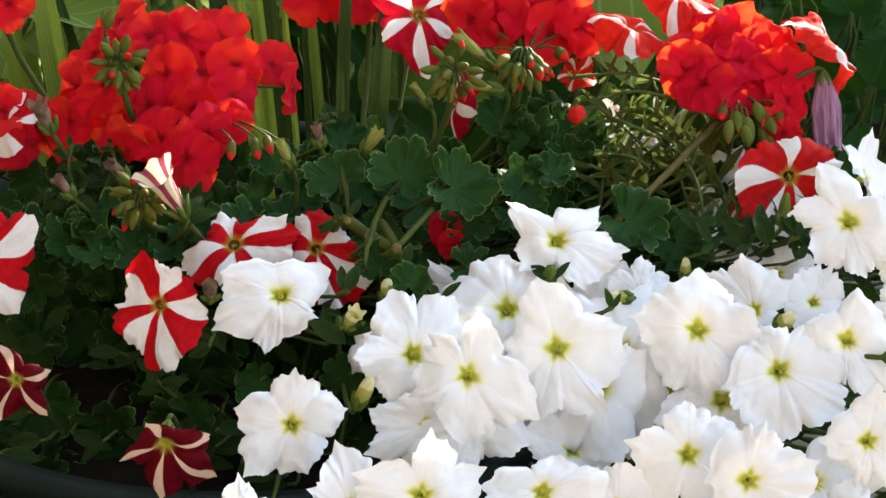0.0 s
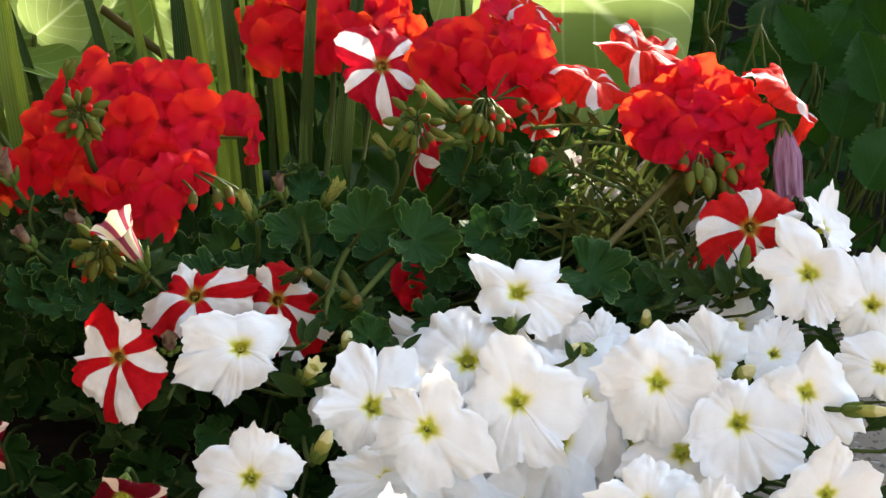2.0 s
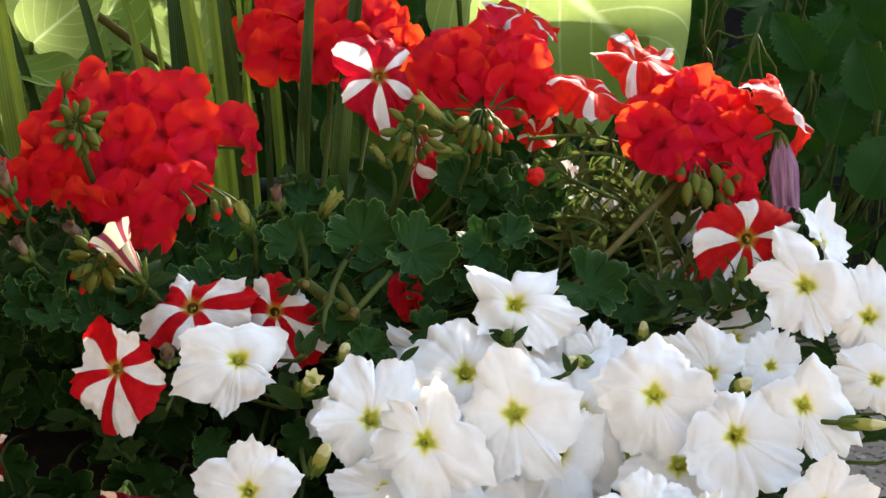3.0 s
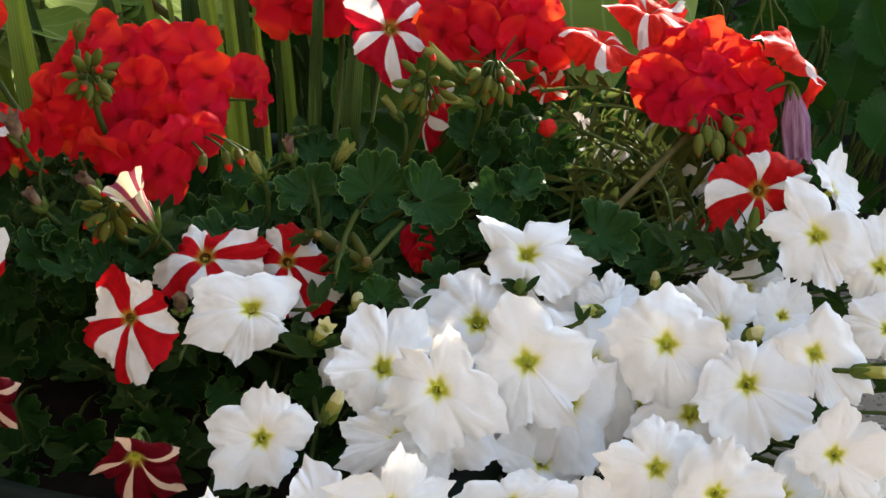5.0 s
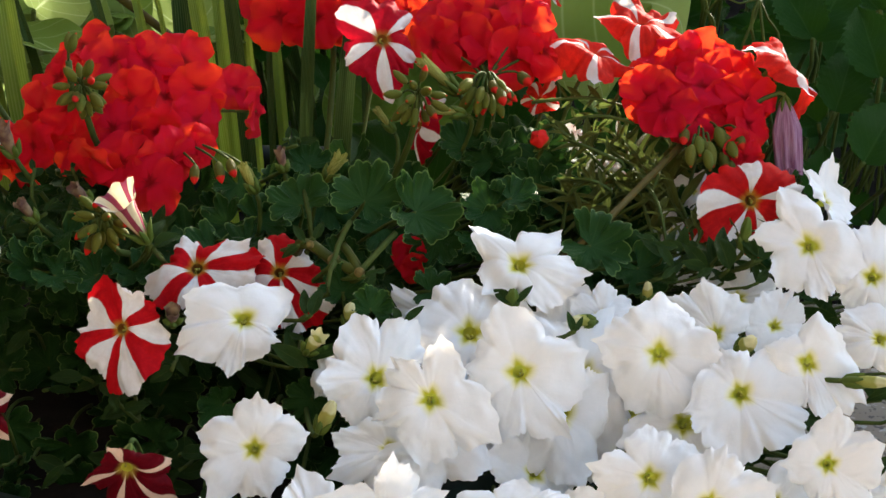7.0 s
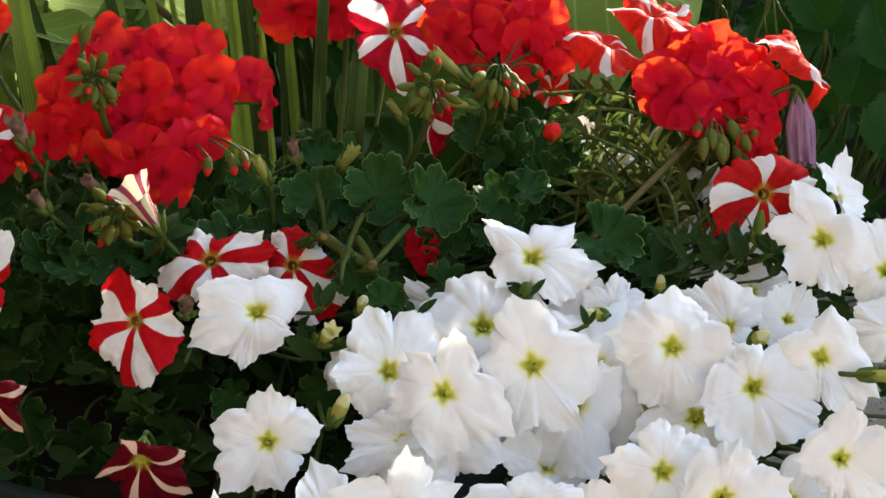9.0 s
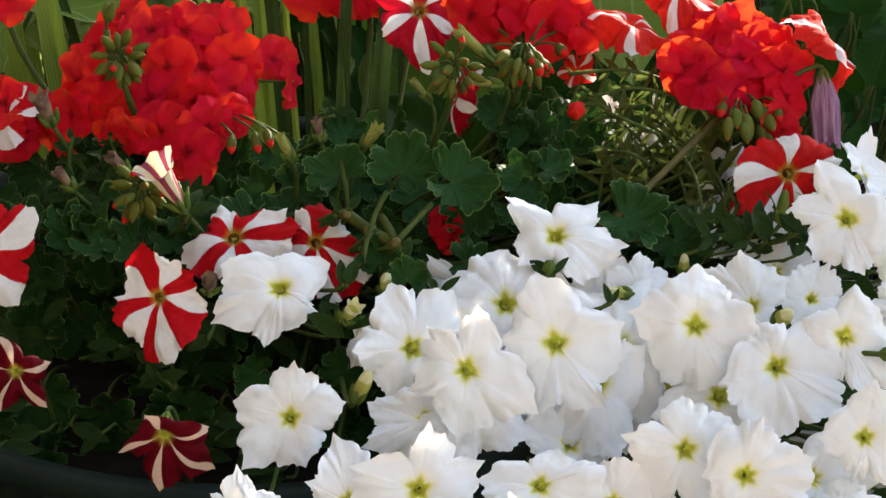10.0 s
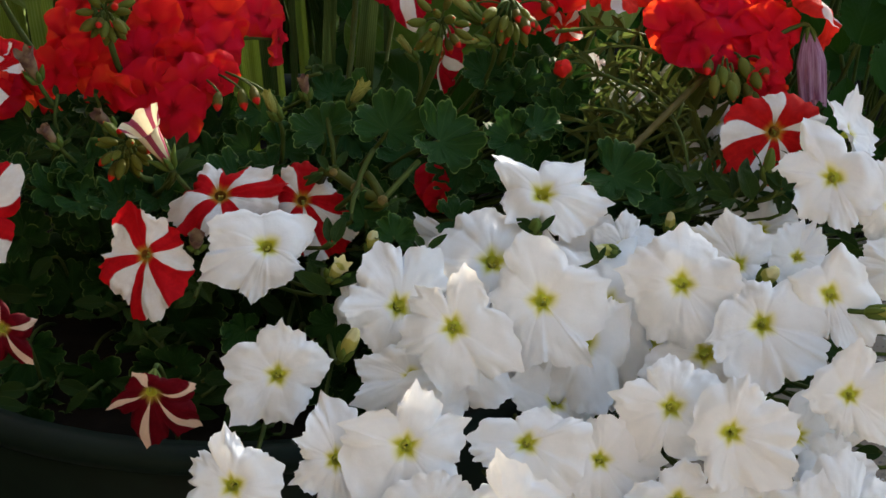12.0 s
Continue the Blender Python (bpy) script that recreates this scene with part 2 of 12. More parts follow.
MAUVE = streaked("faded_mauve_petal", rgb(0.26, 0.10, 0.19), rgb(0.46, 0.27, 0.38))
WILTED = streaked("wilted_petal", rgb(0.19, 0.21, 0.035), rgb(0.46, 0.44, 0.14))
FADED = plain("withered_petal", rgb(0.11, 0.05, 0.05), rgb(0.30, 0.21, 0.12), 120.0, 0.7, 0.5, 0.2)
POT = plain("pot_plastic", rgb(0.008, 0.016, 0.011), rgb(0.006, 0.011, 0.008), 30.0, 0.5, 0.15, 0.0, 0.1)
SOIL = plain("soil", rgb(0.016, 0.012, 0.009), rgb(0.009, 0.007, 0.005), 60.0, 0.95, 1.0)
STONE = stone()
WALL = plain("wall_plaster", rgb(0.11, 0.10, 0.08), rgb(0.07, 0.062, 0.05), 5.0, 0.9, 0.6)
# For the added south wall; its tone sets how much light bounces forward.
SOUTH_PLASTER = plain("south_wall_plaster", rgb(0.24, 0.215, 0.19), rgb(0.20, 0.18, 0.155), 4.0, 0.9, 0.4)
OLIVE_LEAF = leaf("olive_leaf", rgb(0.052, 0.062, 0.014), rgb(0.074, 0.085, 0.020), rgb(0.16, 0.19, 0.07), 0.30, 0.6, 7, 0.9, tint=rgb(0.13, 0.18, 0.04), shown=0.2)
TRUMPET = striped_petal("cream_and_maroon_petal", rgb(0.34, 0.07, 0.11), rgb(0.76, 0.70, 0.50), 0.31, rgb(0.30, 0.34, 0.07), 1.9)


# ---- building helpers ----
def part(name, verts, faces, uvs, material, parent, label="", smooth=True):
    """One mesh under a thing or a part. uvs: one pair for each corner of each face."""
    mesh = bpy.data.meshes.new(name)
    mesh.from_pydata([tuple(v) for v in verts], [], faces)
    if uvs is not None:
        layer = mesh.uv_layers.new(name="UVMap")
        layer.data.foreach_set("uv", np.asarray(uvs, dtype=np.float32).ravel())
    mesh.materials.append(material)
    mesh.shade_smooth() if smooth else mesh.shade_flat()
    return place_part(name, mesh, parent, label=label)


def place_part(name, mesh, parent, m=None, label=""):
    ob = new(name, mesh)
    ob.parent = parent
    if m is not None:
        ob.matrix_basis = m
    if label:
        ob["label"] = label
    return ob


def thing(name, m, label, category, group=""):
    ob = new(name)
    ob.empty_display_size = 0.01
    ob.matrix_world = m
    return tagged(ob, label, category, group)


def sheet(rows, columns, point, closed=False):
    """A grid of points with its faces and (u, v) corners: u along the columns, v along the rows."""
    verts = [point(i / columns, j / rows) for j in range(rows + 1) for i in range(columns if closed else columns + 1)]
    wide = columns if closed else columns + 1
    faces, uvs = [], []
    for j in range(rows):
        for i in range(columns):
            k = (i + 1) % wide
            faces.append((j * wide + i, j * wide + k, (j + 1) * wide + k, (j + 1) * wide + i))
            uvs += [(i / columns, j / rows), ((i + 1) / columns, j / rows), ((i + 1) / columns, (j + 1) / rows), (i / columns, (j + 1) / rows)]
    return verts, faces, uvs


def tube(points, radii, sides=6):
    """A round tube passing points, its ends pinched shut."""
    points = [Vector(p) for p in points]
    rings = []
    side = Vector((0.31, 0.77, 0.55))
    for k, p in enumerate(points):
        ahead = (points[min(k + 1, len(points) - 1)] - points[max(k - 1, 0)]).normalized()
        side = (side - ahead * side.dot(ahead)).normalized()
        up = ahead.cross(side)
        r = radii[k] if isinstance(radii, (list, tuple)) else radii
        rings.append([p + (side * math.cos(2 * math.pi * s / sides) + up * math.sin(2 * math.pi * s / sides)) * r for s in range(sides)])
    verts = [v for ring in rings for v in ring] + [points[0], points[-1]]
    faces, uvs = [], []
    n = len(points)
    for k in range(n - 1):
        for s in range(sides):
            q = (s + 1) % sides
            faces.append((k * sides + s, k * sides + q, (k + 1) * sides + q, (k + 1) * sides + s))
            uvs += [(s / sides, k / (n - 1)), ((s + 1) / sides, k / (n - 1)), ((s + 1) / sides, (k + 1) / (n - 1)), (s / sides, (k + 1) / (n - 1))]
    for s in range(sides):
        q = (s + 1) % sides
        faces.append((n * sides, q, s))
        uvs += [(0, 0)] * 3
        faces.append((n * sides + 1, (n - 1) * sides + s, (n - 1) * sides + q))
        uvs += [(0, 1)] * 3
    return verts, faces, uvs


def bend(a, b, c, d, steps=10):
    """Points of a smooth curve from a to d, drawn towards b and c."""
    a, b, c, d = Vector(a), Vector(b), Vector(c), Vector(d)
    return [a * (1 - t) ** 3 + b * 3 * t * (1 - t) ** 2 + c * 3 * t * t * (1 - t) + d * t ** 3 for t in (k / steps for k in range(steps + 1))]


def facing(at, normal, roll=0.0):
    """The pose at a place whose z axis points along normal, and whose y axis leans up."""
    z = Vector(normal).normalized()
    x = Vector((0, 0, 1)).cross(z)
    x = x.normalized() if x.length > 0.05 else Vector((1, 0, 0))
    turn = Matrix((x, z.cross(x), z)).transposed().to_4x4()
    return Matrix.Translation(at) @ turn @ Matrix.Rotation(radians(roll), 4, "Z")


def merged(pieces):
    verts, faces, uvs = [], [], []
    for v, f, u in pieces:
        k = len(verts)
        verts += list(v)
        faces += [tuple(i + k for i in face) for face in f]
        uvs += list(u)
    return verts, faces, uvs


# ---- the pot and the ground ----
POT_X, POT_Y, POT_Z, POT_R = -0.117, 1.011, 0.338, 0.25


def soil_point(rng, x=None):
    """A place on the pot's soil from which a stem can grow."""
    a, r = rng.uniform(0, 2 * math.pi), POT_R * 0.75 * math.sqrt(rng.random())
    if x is not None:
        return Vector((POT_X + max(-0.14, min(0.14, (x - POT_X) * 0.7)) + rng.uniform(-0.02, 0.02), POT_Y + rng.uniform(-0.08, 0.08), POT_Z - 0.035))
    return Vector((POT_X + r * math.cos(a), POT_Y + r * math.sin(a), POT_Z - 0.035))


def stem_to_soil(m, start, rng, out=0.03, radius=0.0012, root=None):
    """A stem in the thing's own space, from start on its back, over and down into the soil."""
    root = root or soil_point(rng, m.translation.x)
    a = m @ Vector(start)
    away = (m.to_3x3() @ Vector((0, 0, -1))).normalized()
    b = a + away * out
    c = root + (a - root) * 0.22 + Vector((0, 0, max(0.0, a.z - root.z) * 0.15 + 0.02))
    inv = m.inverted()
    return tube([inv @ p for p in bend(a, b, c, root, 12)], radius, 6)


# ---- petunias ----
def petunia(material, at, normal, size, roll=0.0, seed=0, curl=0.10, droop=0.0, tips=0.10, kind="white", ruffle=1.0, lobes=(), fold=1.0):
    """One open petunia. size: radius; curl: how far the edge bends back; fold: how unevenly its lobes bend; lobes: lengths of the five lobes."""
    rng = random.Random(seed)
    labels = {
        "white": ("white petunia flower with a yellow-green throat, fully open", "white_petunia_flower", "white petunia flowers"),
        "striped": ("red and white star-striped petunia flower, fully open", "striped_petunia_flower", "striped petunia flowers"),
        "narrow": ("crimson petunia flower with a white star, standing above leaves", "striped_petunia_flower", "striped petunia flowers"),
        "scarlet": ("scarlet petunia flower with a white star, beside white petunias", "striped_petunia_flower", "striped petunia flowers"),
        "coral": ("sunlit coral-red petunia flower with white stripes, seen edge on", "striped_petunia_flower", "striped petunia flowers"),
        "maroon": ("dark maroon petunia flower with a cream star, in shade", "maroon_petunia_flower", "maroon petunia flowers"),
    }
    label, name, group = labels[kind]
    m = facing(at, normal, roll)
    flower = thing(name, m, label, "flower", group)
    if not lobes:
        turns = [90 + 72 * k + rng.uniform(-8, 8) for k in range(5)]
        lobes = []
        for k in range(5):
            lobes.append((turns[k], rng.uniform(0.93, 1.06) + tips * rng.uniform(0.2, 1.0)))
            lobes.append((turns[k] + 36 + rng.uniform(-6, 6), rng.uniform(0.78, 0.90) - tips * 0.5))
    bends = [rng.uniform(-0.22, 0.26) * fold for k in range(5)]
    spike = {"white": 0.10, "maroon": 0.065}.get(kind, 0.02)
    teeth = [rng.uniform(-1.0, 1.0) for k in range(50)]
    nicks = [rng.uniform(-1.0, 1.0) for k in range(120)]
    phase = rng.uniform(0, 100)
    down = m.to_3x3().inverted() @ Vector((0, 0, -1))
    inner = 0.105

    def limb(u, w):
        s = inner + (1 - inner) * w
        k = int(u * 5) % 5
        d = (((u * 5) % 1.0) - 0.5) * 2  # -1 and 1 at the notches, 0 at the lobe's tip
        side = (k + (1 if d > 0 else -1)) % 5
        blend = 0.5 * (1 - math.cos(min(1.0, abs(d)) * math.pi)) * 0.5
        turn = bends[k] * (1 - blend) + bends[side] * blend
        tip_turn, tip_length = lobes[2 * k]
        notch_turn, notch_length = lobes[(2 * k + (1 if d > 0 else -1)) % 10]
        swing = (notch_turn - tip_turn + 180) % 360 - 180
        t = 1 - abs(d)
        edge = notch_length + (tip_length - notch_length) * (0.55 * math.sin(t * math.pi / 2) + 0.30 * t + 0.15 * t ** 6)
        edge += spike * max(0.0, 1 - abs(d) / 0.18) ** 1.2 - 0.07 * math.exp(-((t / 0.08) ** 2))
        tooth = u * 50
        jag = teeth[int(tooth) % 50] * (1 - tooth % 1.0) + teeth[(int(tooth) + 1) % 50] * (tooth % 1.0)
        edge += (0.055 * jag + 0.026 * nicks[int(u * 120 + 0.5) % 120]) * min(1.4, ruffle)
        c, v = math.cos(2 * math.pi * u), math.sin(2 * math.pi * u)
        wob = noise.noise(Vector((c * 1.25 * s + phase, v * 1.25 * s, 0.0)))
        fine = noise.noise(Vector((c * 2.9 * s + phase, v * 2.9 * s, 3.0)))
        wave = noise.noise(Vector((c * 1.9 + phase, v * 1.9, 7.0 + 1.6 * s))) + 0.28 * noise.noise(Vector((c * 5.3 + phase, v * 5.3, 2.0 + 0.6 * s)))
        r = s * (1 + (edge - 1) * s ** 1.5)
        z = -0.18 * math.exp(-((s / 0.22) ** 2)) - curl * s ** 2.2 - turn * s ** 2.2
        z += 0.22 * ruffle * wob * s + 0.09 * ruffle * fine * s + 0.075 * ruffle * wave * s ** 3.2
        z += 0.055 * ruffle * s ** 7 * jag + 0.05 * ruffle * s ** 2 * noise.noise(Vector((c * 7.5 * s + phase, v * 7.5 * s, 5.0)))
        z -= 0.030 * math.exp(-((d / 0.06) ** 2)) * s * (1.25 - s)
        z -= (0.028 * s + 0.09 * s ** 4) * math.exp(-(((1 - abs(d)) / 0.17) ** 2))
        a = radians(tip_turn + swing * abs(d)) + 0.06 * wave * s * (1 - s)
        p = Vector((r * math.cos(a), r * math.sin(a), z))
        p += down * droop * s ** 2
        return p * size

    verts, faces, uvs = sheet(16, 120, limb, True)
    corolla = part("corolla", verts, faces, [(u, inner + (1 - inner) * v) for u, v in uvs], material, flower)
    depth = 0.5 if kind in ("maroon", "coral") else 0.95
    short = 0.95 - depth

    def pipe(u, w):
        a = 2 * math.pi * u + math.pi / 2 - math.pi / 5
        r = 0.080 * max(0.0, 1 - w / 0.3) ** 1.4 + 0.032 - 0.008 * w
        return Vector((r * math.cos(a), r * math.sin(a), -0.138 - depth * w)) * size

    part("throat", *sheet(6, 20, pipe, True), THROAT if kind in ("white", "maroon") else RED if kind == "coral" else RED_THROAT, corolla)
    for k in range(4):
        a = phase + k * 0.85 + rng.uniform(-0.3, 0.3)
        base = Vector((0.02 * math.cos(a), 0.02 * math.sin(a), short - 0.9)) * size
        top = Vector((0.042 * math.cos(a), 0.042 * math.sin(a), -0.19 - 0.09 * rng.random())) * size
        part("stamen", *tube([base, base.lerp(top, 0.9), top, top + Vector((0, 0, 0.03 * size))], [0.008 * size, 0.009 * size, 0.026 * size, 0.012 * size], 6), ANTHER, corolla)
    cup = []
    for k in range(5):
        a = k * 2 * math.pi / 5
        way = Vector((math.cos(a), math.sin(a), 0))
        cup.append(tube([Vector((0, 0, short - 1.22)) * size, (way * 0.09 + Vector((0, 0, short - 1.0))) * size, (way * 0.13 + Vector((0, 0, short - 0.78))) * size, (way * 0.2 + Vector((0, 0, short - 0.62))) * size], [0.03 * size, 0.05 * size, 0.05 * size, 0.012 * size], 5))
    part("calyx", *merged(cup), CALYX, flower)
    root = Vector((at[0], at[1] + 0.07, POT_Z - 0.035)) if kind == "maroon" else None
    part("stem", *stem_to_soil(m, (0, 0, (short - 1.2) * size), rng, 0.012 if short else 0.065, root=root), STEM, flower)
    return flower


def petunia_bud(at, aim, length, width, seed=0, material=None, frill=0.0, label="pale green unopened petunia bud among leaves", root=None):
    """A closed bud or a folded flower: aim is the way in which it points."""
    rng = random.Random(seed)
    m = facing(at, aim, rng.uniform(0, 360))
    bud = thing("petunia_bud", m, label, "flower bud", "petunia buds")

    def skin(u, w):
        a = 2 * math.pi * u
        r = width * (0.28 + 0.72 * math.sin(math.pi * min(1.0, w * 0.92 + 0.05)) ** 0.9) * (1 + 0.14 * math.cos(5 * a) * w)
        if frill:
            r = width * (0.35 + 0.5 * min(1.0, w * 1.7) + frill * max(0.0, w - 0.78) * 2.6 * (0.55 + 0.45 * math.cos(5 * a + seed)))
        elif w > 0.97:
            r *= 0.2
        return Vector((r * math.cos(a + w), r * math.sin(a + w), length * (w - 0.5) + (length * frill * w ** 6 * (0.10 * math.cos(5 * a) + 0.12 * noise.noise(Vector((math.cos(a) * 2.5 + seed, math.sin(a) * 2.5, 0)))) if frill else 0)))

    part("petals", *sheet(14, 30, skin, True), material or PALE_BUD, bud)
    cup = []
    for k in range(5):
        a = k * 2 * math.pi / 5
        way = Vector((math.cos(a), math.sin(a), 0)) * width
        cup.append(tube([Vector((0, 0, -0.62 * length)), way * 0.6 + Vector((0, 0, -0.5 * length)), way * 0.9 + Vector((0, 0, -0.3 * length)), way * 1.3 + Vector((0, 0, -0.12 * length))], [0.0012, 0.0018, 0.0017, 0.0004], 5))
    part("calyx", *merged(cup), CALYX, bud)
    part("stem", *stem_to_soil(m, (0, 0, -0.6 * length), rng, 0.02, 0.0013, Vector(root) if root else None), STEM, bud)
    return bud


def trumpet_flower(at, aim, length, flare, seed, material, label, group):
    """A petunia seen from its side: a slim tube from its base at a place, opening to a flared mouth along aim."""
    rng = random.Random(seed)
    m = facing(at, aim, 200)
    flower = thing("trumpet_flower", m, label, "flower", group)
    points = [rng.uniform(-0.1, 0.25) for k in range(5)]

    def skin(u, w):
        a = 2 * math.pi * u
        d = abs(((u * 5) % 1.0) - 0.5) * 2
        tip = max(0.0, 1 - d) ** 1.5 * (0.35 + points[int(u * 5) % 5])
        r = 0.0016 + 0.0024 * min(1.0, w * 2.2) + flare * (0.16 * w + 0.60 * w ** 4 + tip * w ** 8 * 0.5) * (1 - 0.10 * d * w)
        h = length * (w * (1.0 - 0.10 * w ** 6) + 0.05 * tip * w ** 6)
        return Vector((r * math.cos(a), r * math.sin(a), h + (0.0025 * math.sin(2 * a + seed) + 0.28 * flare * noise.noise(Vector((math.cos(a) * 2.2 + seed, math.sin(a) * 2.2, 0)))) * w ** 4))

    part("corolla", *sheet(24, 60, skin, True), material, flower)
    cup = []
    for k in range(5):
        a = k * 2 * math.pi / 5
        way = Vector((math.cos(a), math.sin(a), 0))
        cup.append(tube([Vector((0, 0, -0.003)), way * 0.0028 + Vector((0, 0, 0.001)), way * 0.0048 + Vector((0, 0, 0.006)), way * 0.0085 + Vector((0, 0, 0.012))], [0.001, 0.0018, 0.0016, 0.0004], 5))
    part("calyx", *merged(cup), CALYX, flower)
    part("stem", *stem_to_soil(m, (0, 0, -0.003), rng, 0.02, 0.0013), STEM, flower)
    return flower


def withered_flower(at, aim, length, width, seed):
    """A spent petunia that hangs folded from a place along aim, pleated, its lower edge ragged."""
    rng = random.Random(seed)
    m = facing(at, aim, 0)
    flower = thing("withered_flower", m, "faded mauve petunia flower hanging folded", "flower", "withered flowers")
    ragged = [rng.uniform(-0.10, 0.16) for k in range(12)]

    def skin(u, w):
        a = 2 * math.pi * u
        k = u * 12
        low = ragged[int(k) % 12] * (1 - k % 1.0) + ragged[(int(k) + 1) % 12] * (k % 1.0)
        r = width * (0.25 + 0.75 * min(1.0, w * 2.4) ** 0.7 - 0.18 * w ** 3) * (1 + 0.16 * w * math.cos(9 * a) + 0.08 * math.cos(4 * a + 1))
        return Vector((r * math.cos(a), 0.7 * r * math.sin(a), length * (w + low * w ** 5) + 0.0))

    part("petals", *sheet(18, 72, skin, True), MAUVE, flower)
    cup = []
    for k in range(5):
        a = k * 2 * math.pi / 5
        way = Vector((math.cos(a), math.sin(a), 0)) * width
        cup.append(tube([Vector((0, 0, -0.003)), way * 0.25, way * 0.42 + Vector((0, 0, 0.003)), way * 0.5 + Vector((0, 0, 0.006))], [0.0008, 0.0012, 0.001, 0.0003], 5))
    part("calyx", *merged(cup), CALYX, flower)
    part("stem", *stem_to_soil(m, (0, 0, -0.003), rng, 0.015, 0.0013), STEM, flower)
    return flower


# ---- geraniums ----
def floret_mesh(seed):
    """An open geranium floret of radius one: five broad, overlapping petals."""
    rng = random.Random(seed)
    pieces = []
    for k in range(5):
        a0 = k * 2 * math.pi / 5 + rng.uniform(-0.15, 0.15)
        lift, long, broad = rng.uniform(-0.28, 0.60), rng.uniform(0.90, 1.14), rng.uniform(0.50, 0.70)
        phase = rng.uniform(0, 50)

        def petal(u, w, a0=a0, lift=lift, long=long, broad=broad, phase=phase, k=k):
            x = (u - 0.5) * 2 * broad * (0.16 + 0.84 * math.sin(min(1.0, w * 1.05) * math.pi * 0.62) ** 0.9) * (1 if w < 0.8 else math.sqrt(max(0.0, 1 - ((w - 0.8) / 0.235) ** 2)))
            y = long * w * (1 - 0.10 * (2 * u - 1) ** 2)
            z = lift * w + 0.02 * k - 0.22 * w ** 3 + 0.5 * (u - 0.5) ** 2 * w
            z += 0.36 * w * noise.noise(Vector((u * 2.6 + phase, w * 2.3, 0.0)))
            return Vector((x * math.cos(a0) - y * math.sin(a0), x * math.sin(a0) + y * math.cos(a0), z))

        pieces.append(sheet(7, 7, petal))
    mesh = bpy.data.meshes.new("floret")
    verts, faces, uvs = merged(pieces)
    mesh.from_pydata([tuple(v) for v in verts], [], faces)
    mesh.uv_layers.new(name="UVMap").data.foreach_set("uv", np.asarray(uvs, dtype=np.float32).ravel())
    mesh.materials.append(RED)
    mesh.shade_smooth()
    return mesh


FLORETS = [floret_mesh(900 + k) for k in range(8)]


def bud_mesh(name, material, seed):
    rng = random.Random(seed)
    fat = rng.uniform(1.15, 1.35)
    shape = [(0, 0.07), (0.10, 0.14), (0.3, 0.20), (0.52, 0.205), (0.72, 0.17), (0.88, 0.10), (1.0, 0.03)]
    v, f, u = tube([(0.05 * math.sin(3 * h), 0, h) for h, r in shape], [r * fat for h, r in shape], 8)
    mesh = bpy.data.meshes.new(name)
    mesh.from_pydata([tuple(p) for p in v], [], f)
    mesh.uv_layers.new(name="UVMap").data.foreach_set("uv", np.asarray(u, dtype=np.float32).ravel())
    mesh.materials.append(material)
    mesh.shade_smooth()
    return mesh


GREEN_BUDS = [bud_mesh("bud", GREEN_BUD, 40 + k) for k in range(3)]
RED_BUDS = [bud_mesh("bud", RED_BUD, 50 + k) for k in range(3)]


class FlowerHead:
    """A geranium's flower head: its stalk stands in the soil, florets and buds are added one by one."""

    def __init__(self, hub, label, seed, root=None, name="geranium_flower_head", stalk=True, radius=0.0019, material=None, via=None):
        self.rng = random.Random(seed)
        self.hub = Vector(hub)
        self.ob = thing(name, Matrix.Translation(hub), label, "flower", "geranium flower heads")
        if stalk:
            root = Vector(root) if root else soil_point(self.rng, self.hub.x)
            root.y = POT_Y + self.rng.uniform(0.02, 0.09)
            low = self.hub + Vector((0, 0, -0.05))
            path = bend(self.hub, low, root + Vector((0, 0, 0.08)), root, 10)
            if via:
                via = Vector(via)
                path = [self.hub.lerp(via, k / 6) for k in range(6)] + bend(via, via + (via - self.hub) * 0.5, root + Vector((0, 0, 0.05)), root, 8)
            part("stalk", *tube([p - self.hub for p in path], radius, 7), material or STEM, self.ob)

    def pedicel(self, end, radius=0.0009, low=0.0):
        """A thin stalk from the hub, or from low beneath it, to a place."""
        end = Vector(end) - self.hub
        start = end * low
        lift = Vector((0, 0, 0.004))
        part("pedicel", *tube(bend(start, start.lerp(end, 0.3) + lift, start.lerp(end, 0.7) + lift, end, 5), radius, 5), STEM, self.ob)

    def floret(self, at, normal, size):
        at, z = Vector(at), Vector(normal).normalized()
        m = facing(at, z, self.rng.uniform(0, 360))
        local = Matrix.Translation(-self.hub) @ m @ Matrix.Diagonal((size, size, size, 1))
        place_part("floret", self.rng.choice(FLORETS), self.ob, local)
        self.pedicel(at - z * size * 0.05)

    def bud(self, at, aim, length, red=False, stalk=True):
        m = facing(at, aim, self.rng.uniform(0, 360))
        local = Matrix.Translation(-self.hub) @ m @ Matrix.Diagonal((length * 0.9, length * 0.9, length, 1))
        place_part("bud", self.rng.choice(RED_BUDS if red else GREEN_BUDS), self.ob, local, "bud splitting to show red petals" if red else "closed green bud")
        if stalk:
            self.pedicel(at, 0.0007, 0.55 if (Vector(at) - self.hub).length > 0.03 else 0.0)


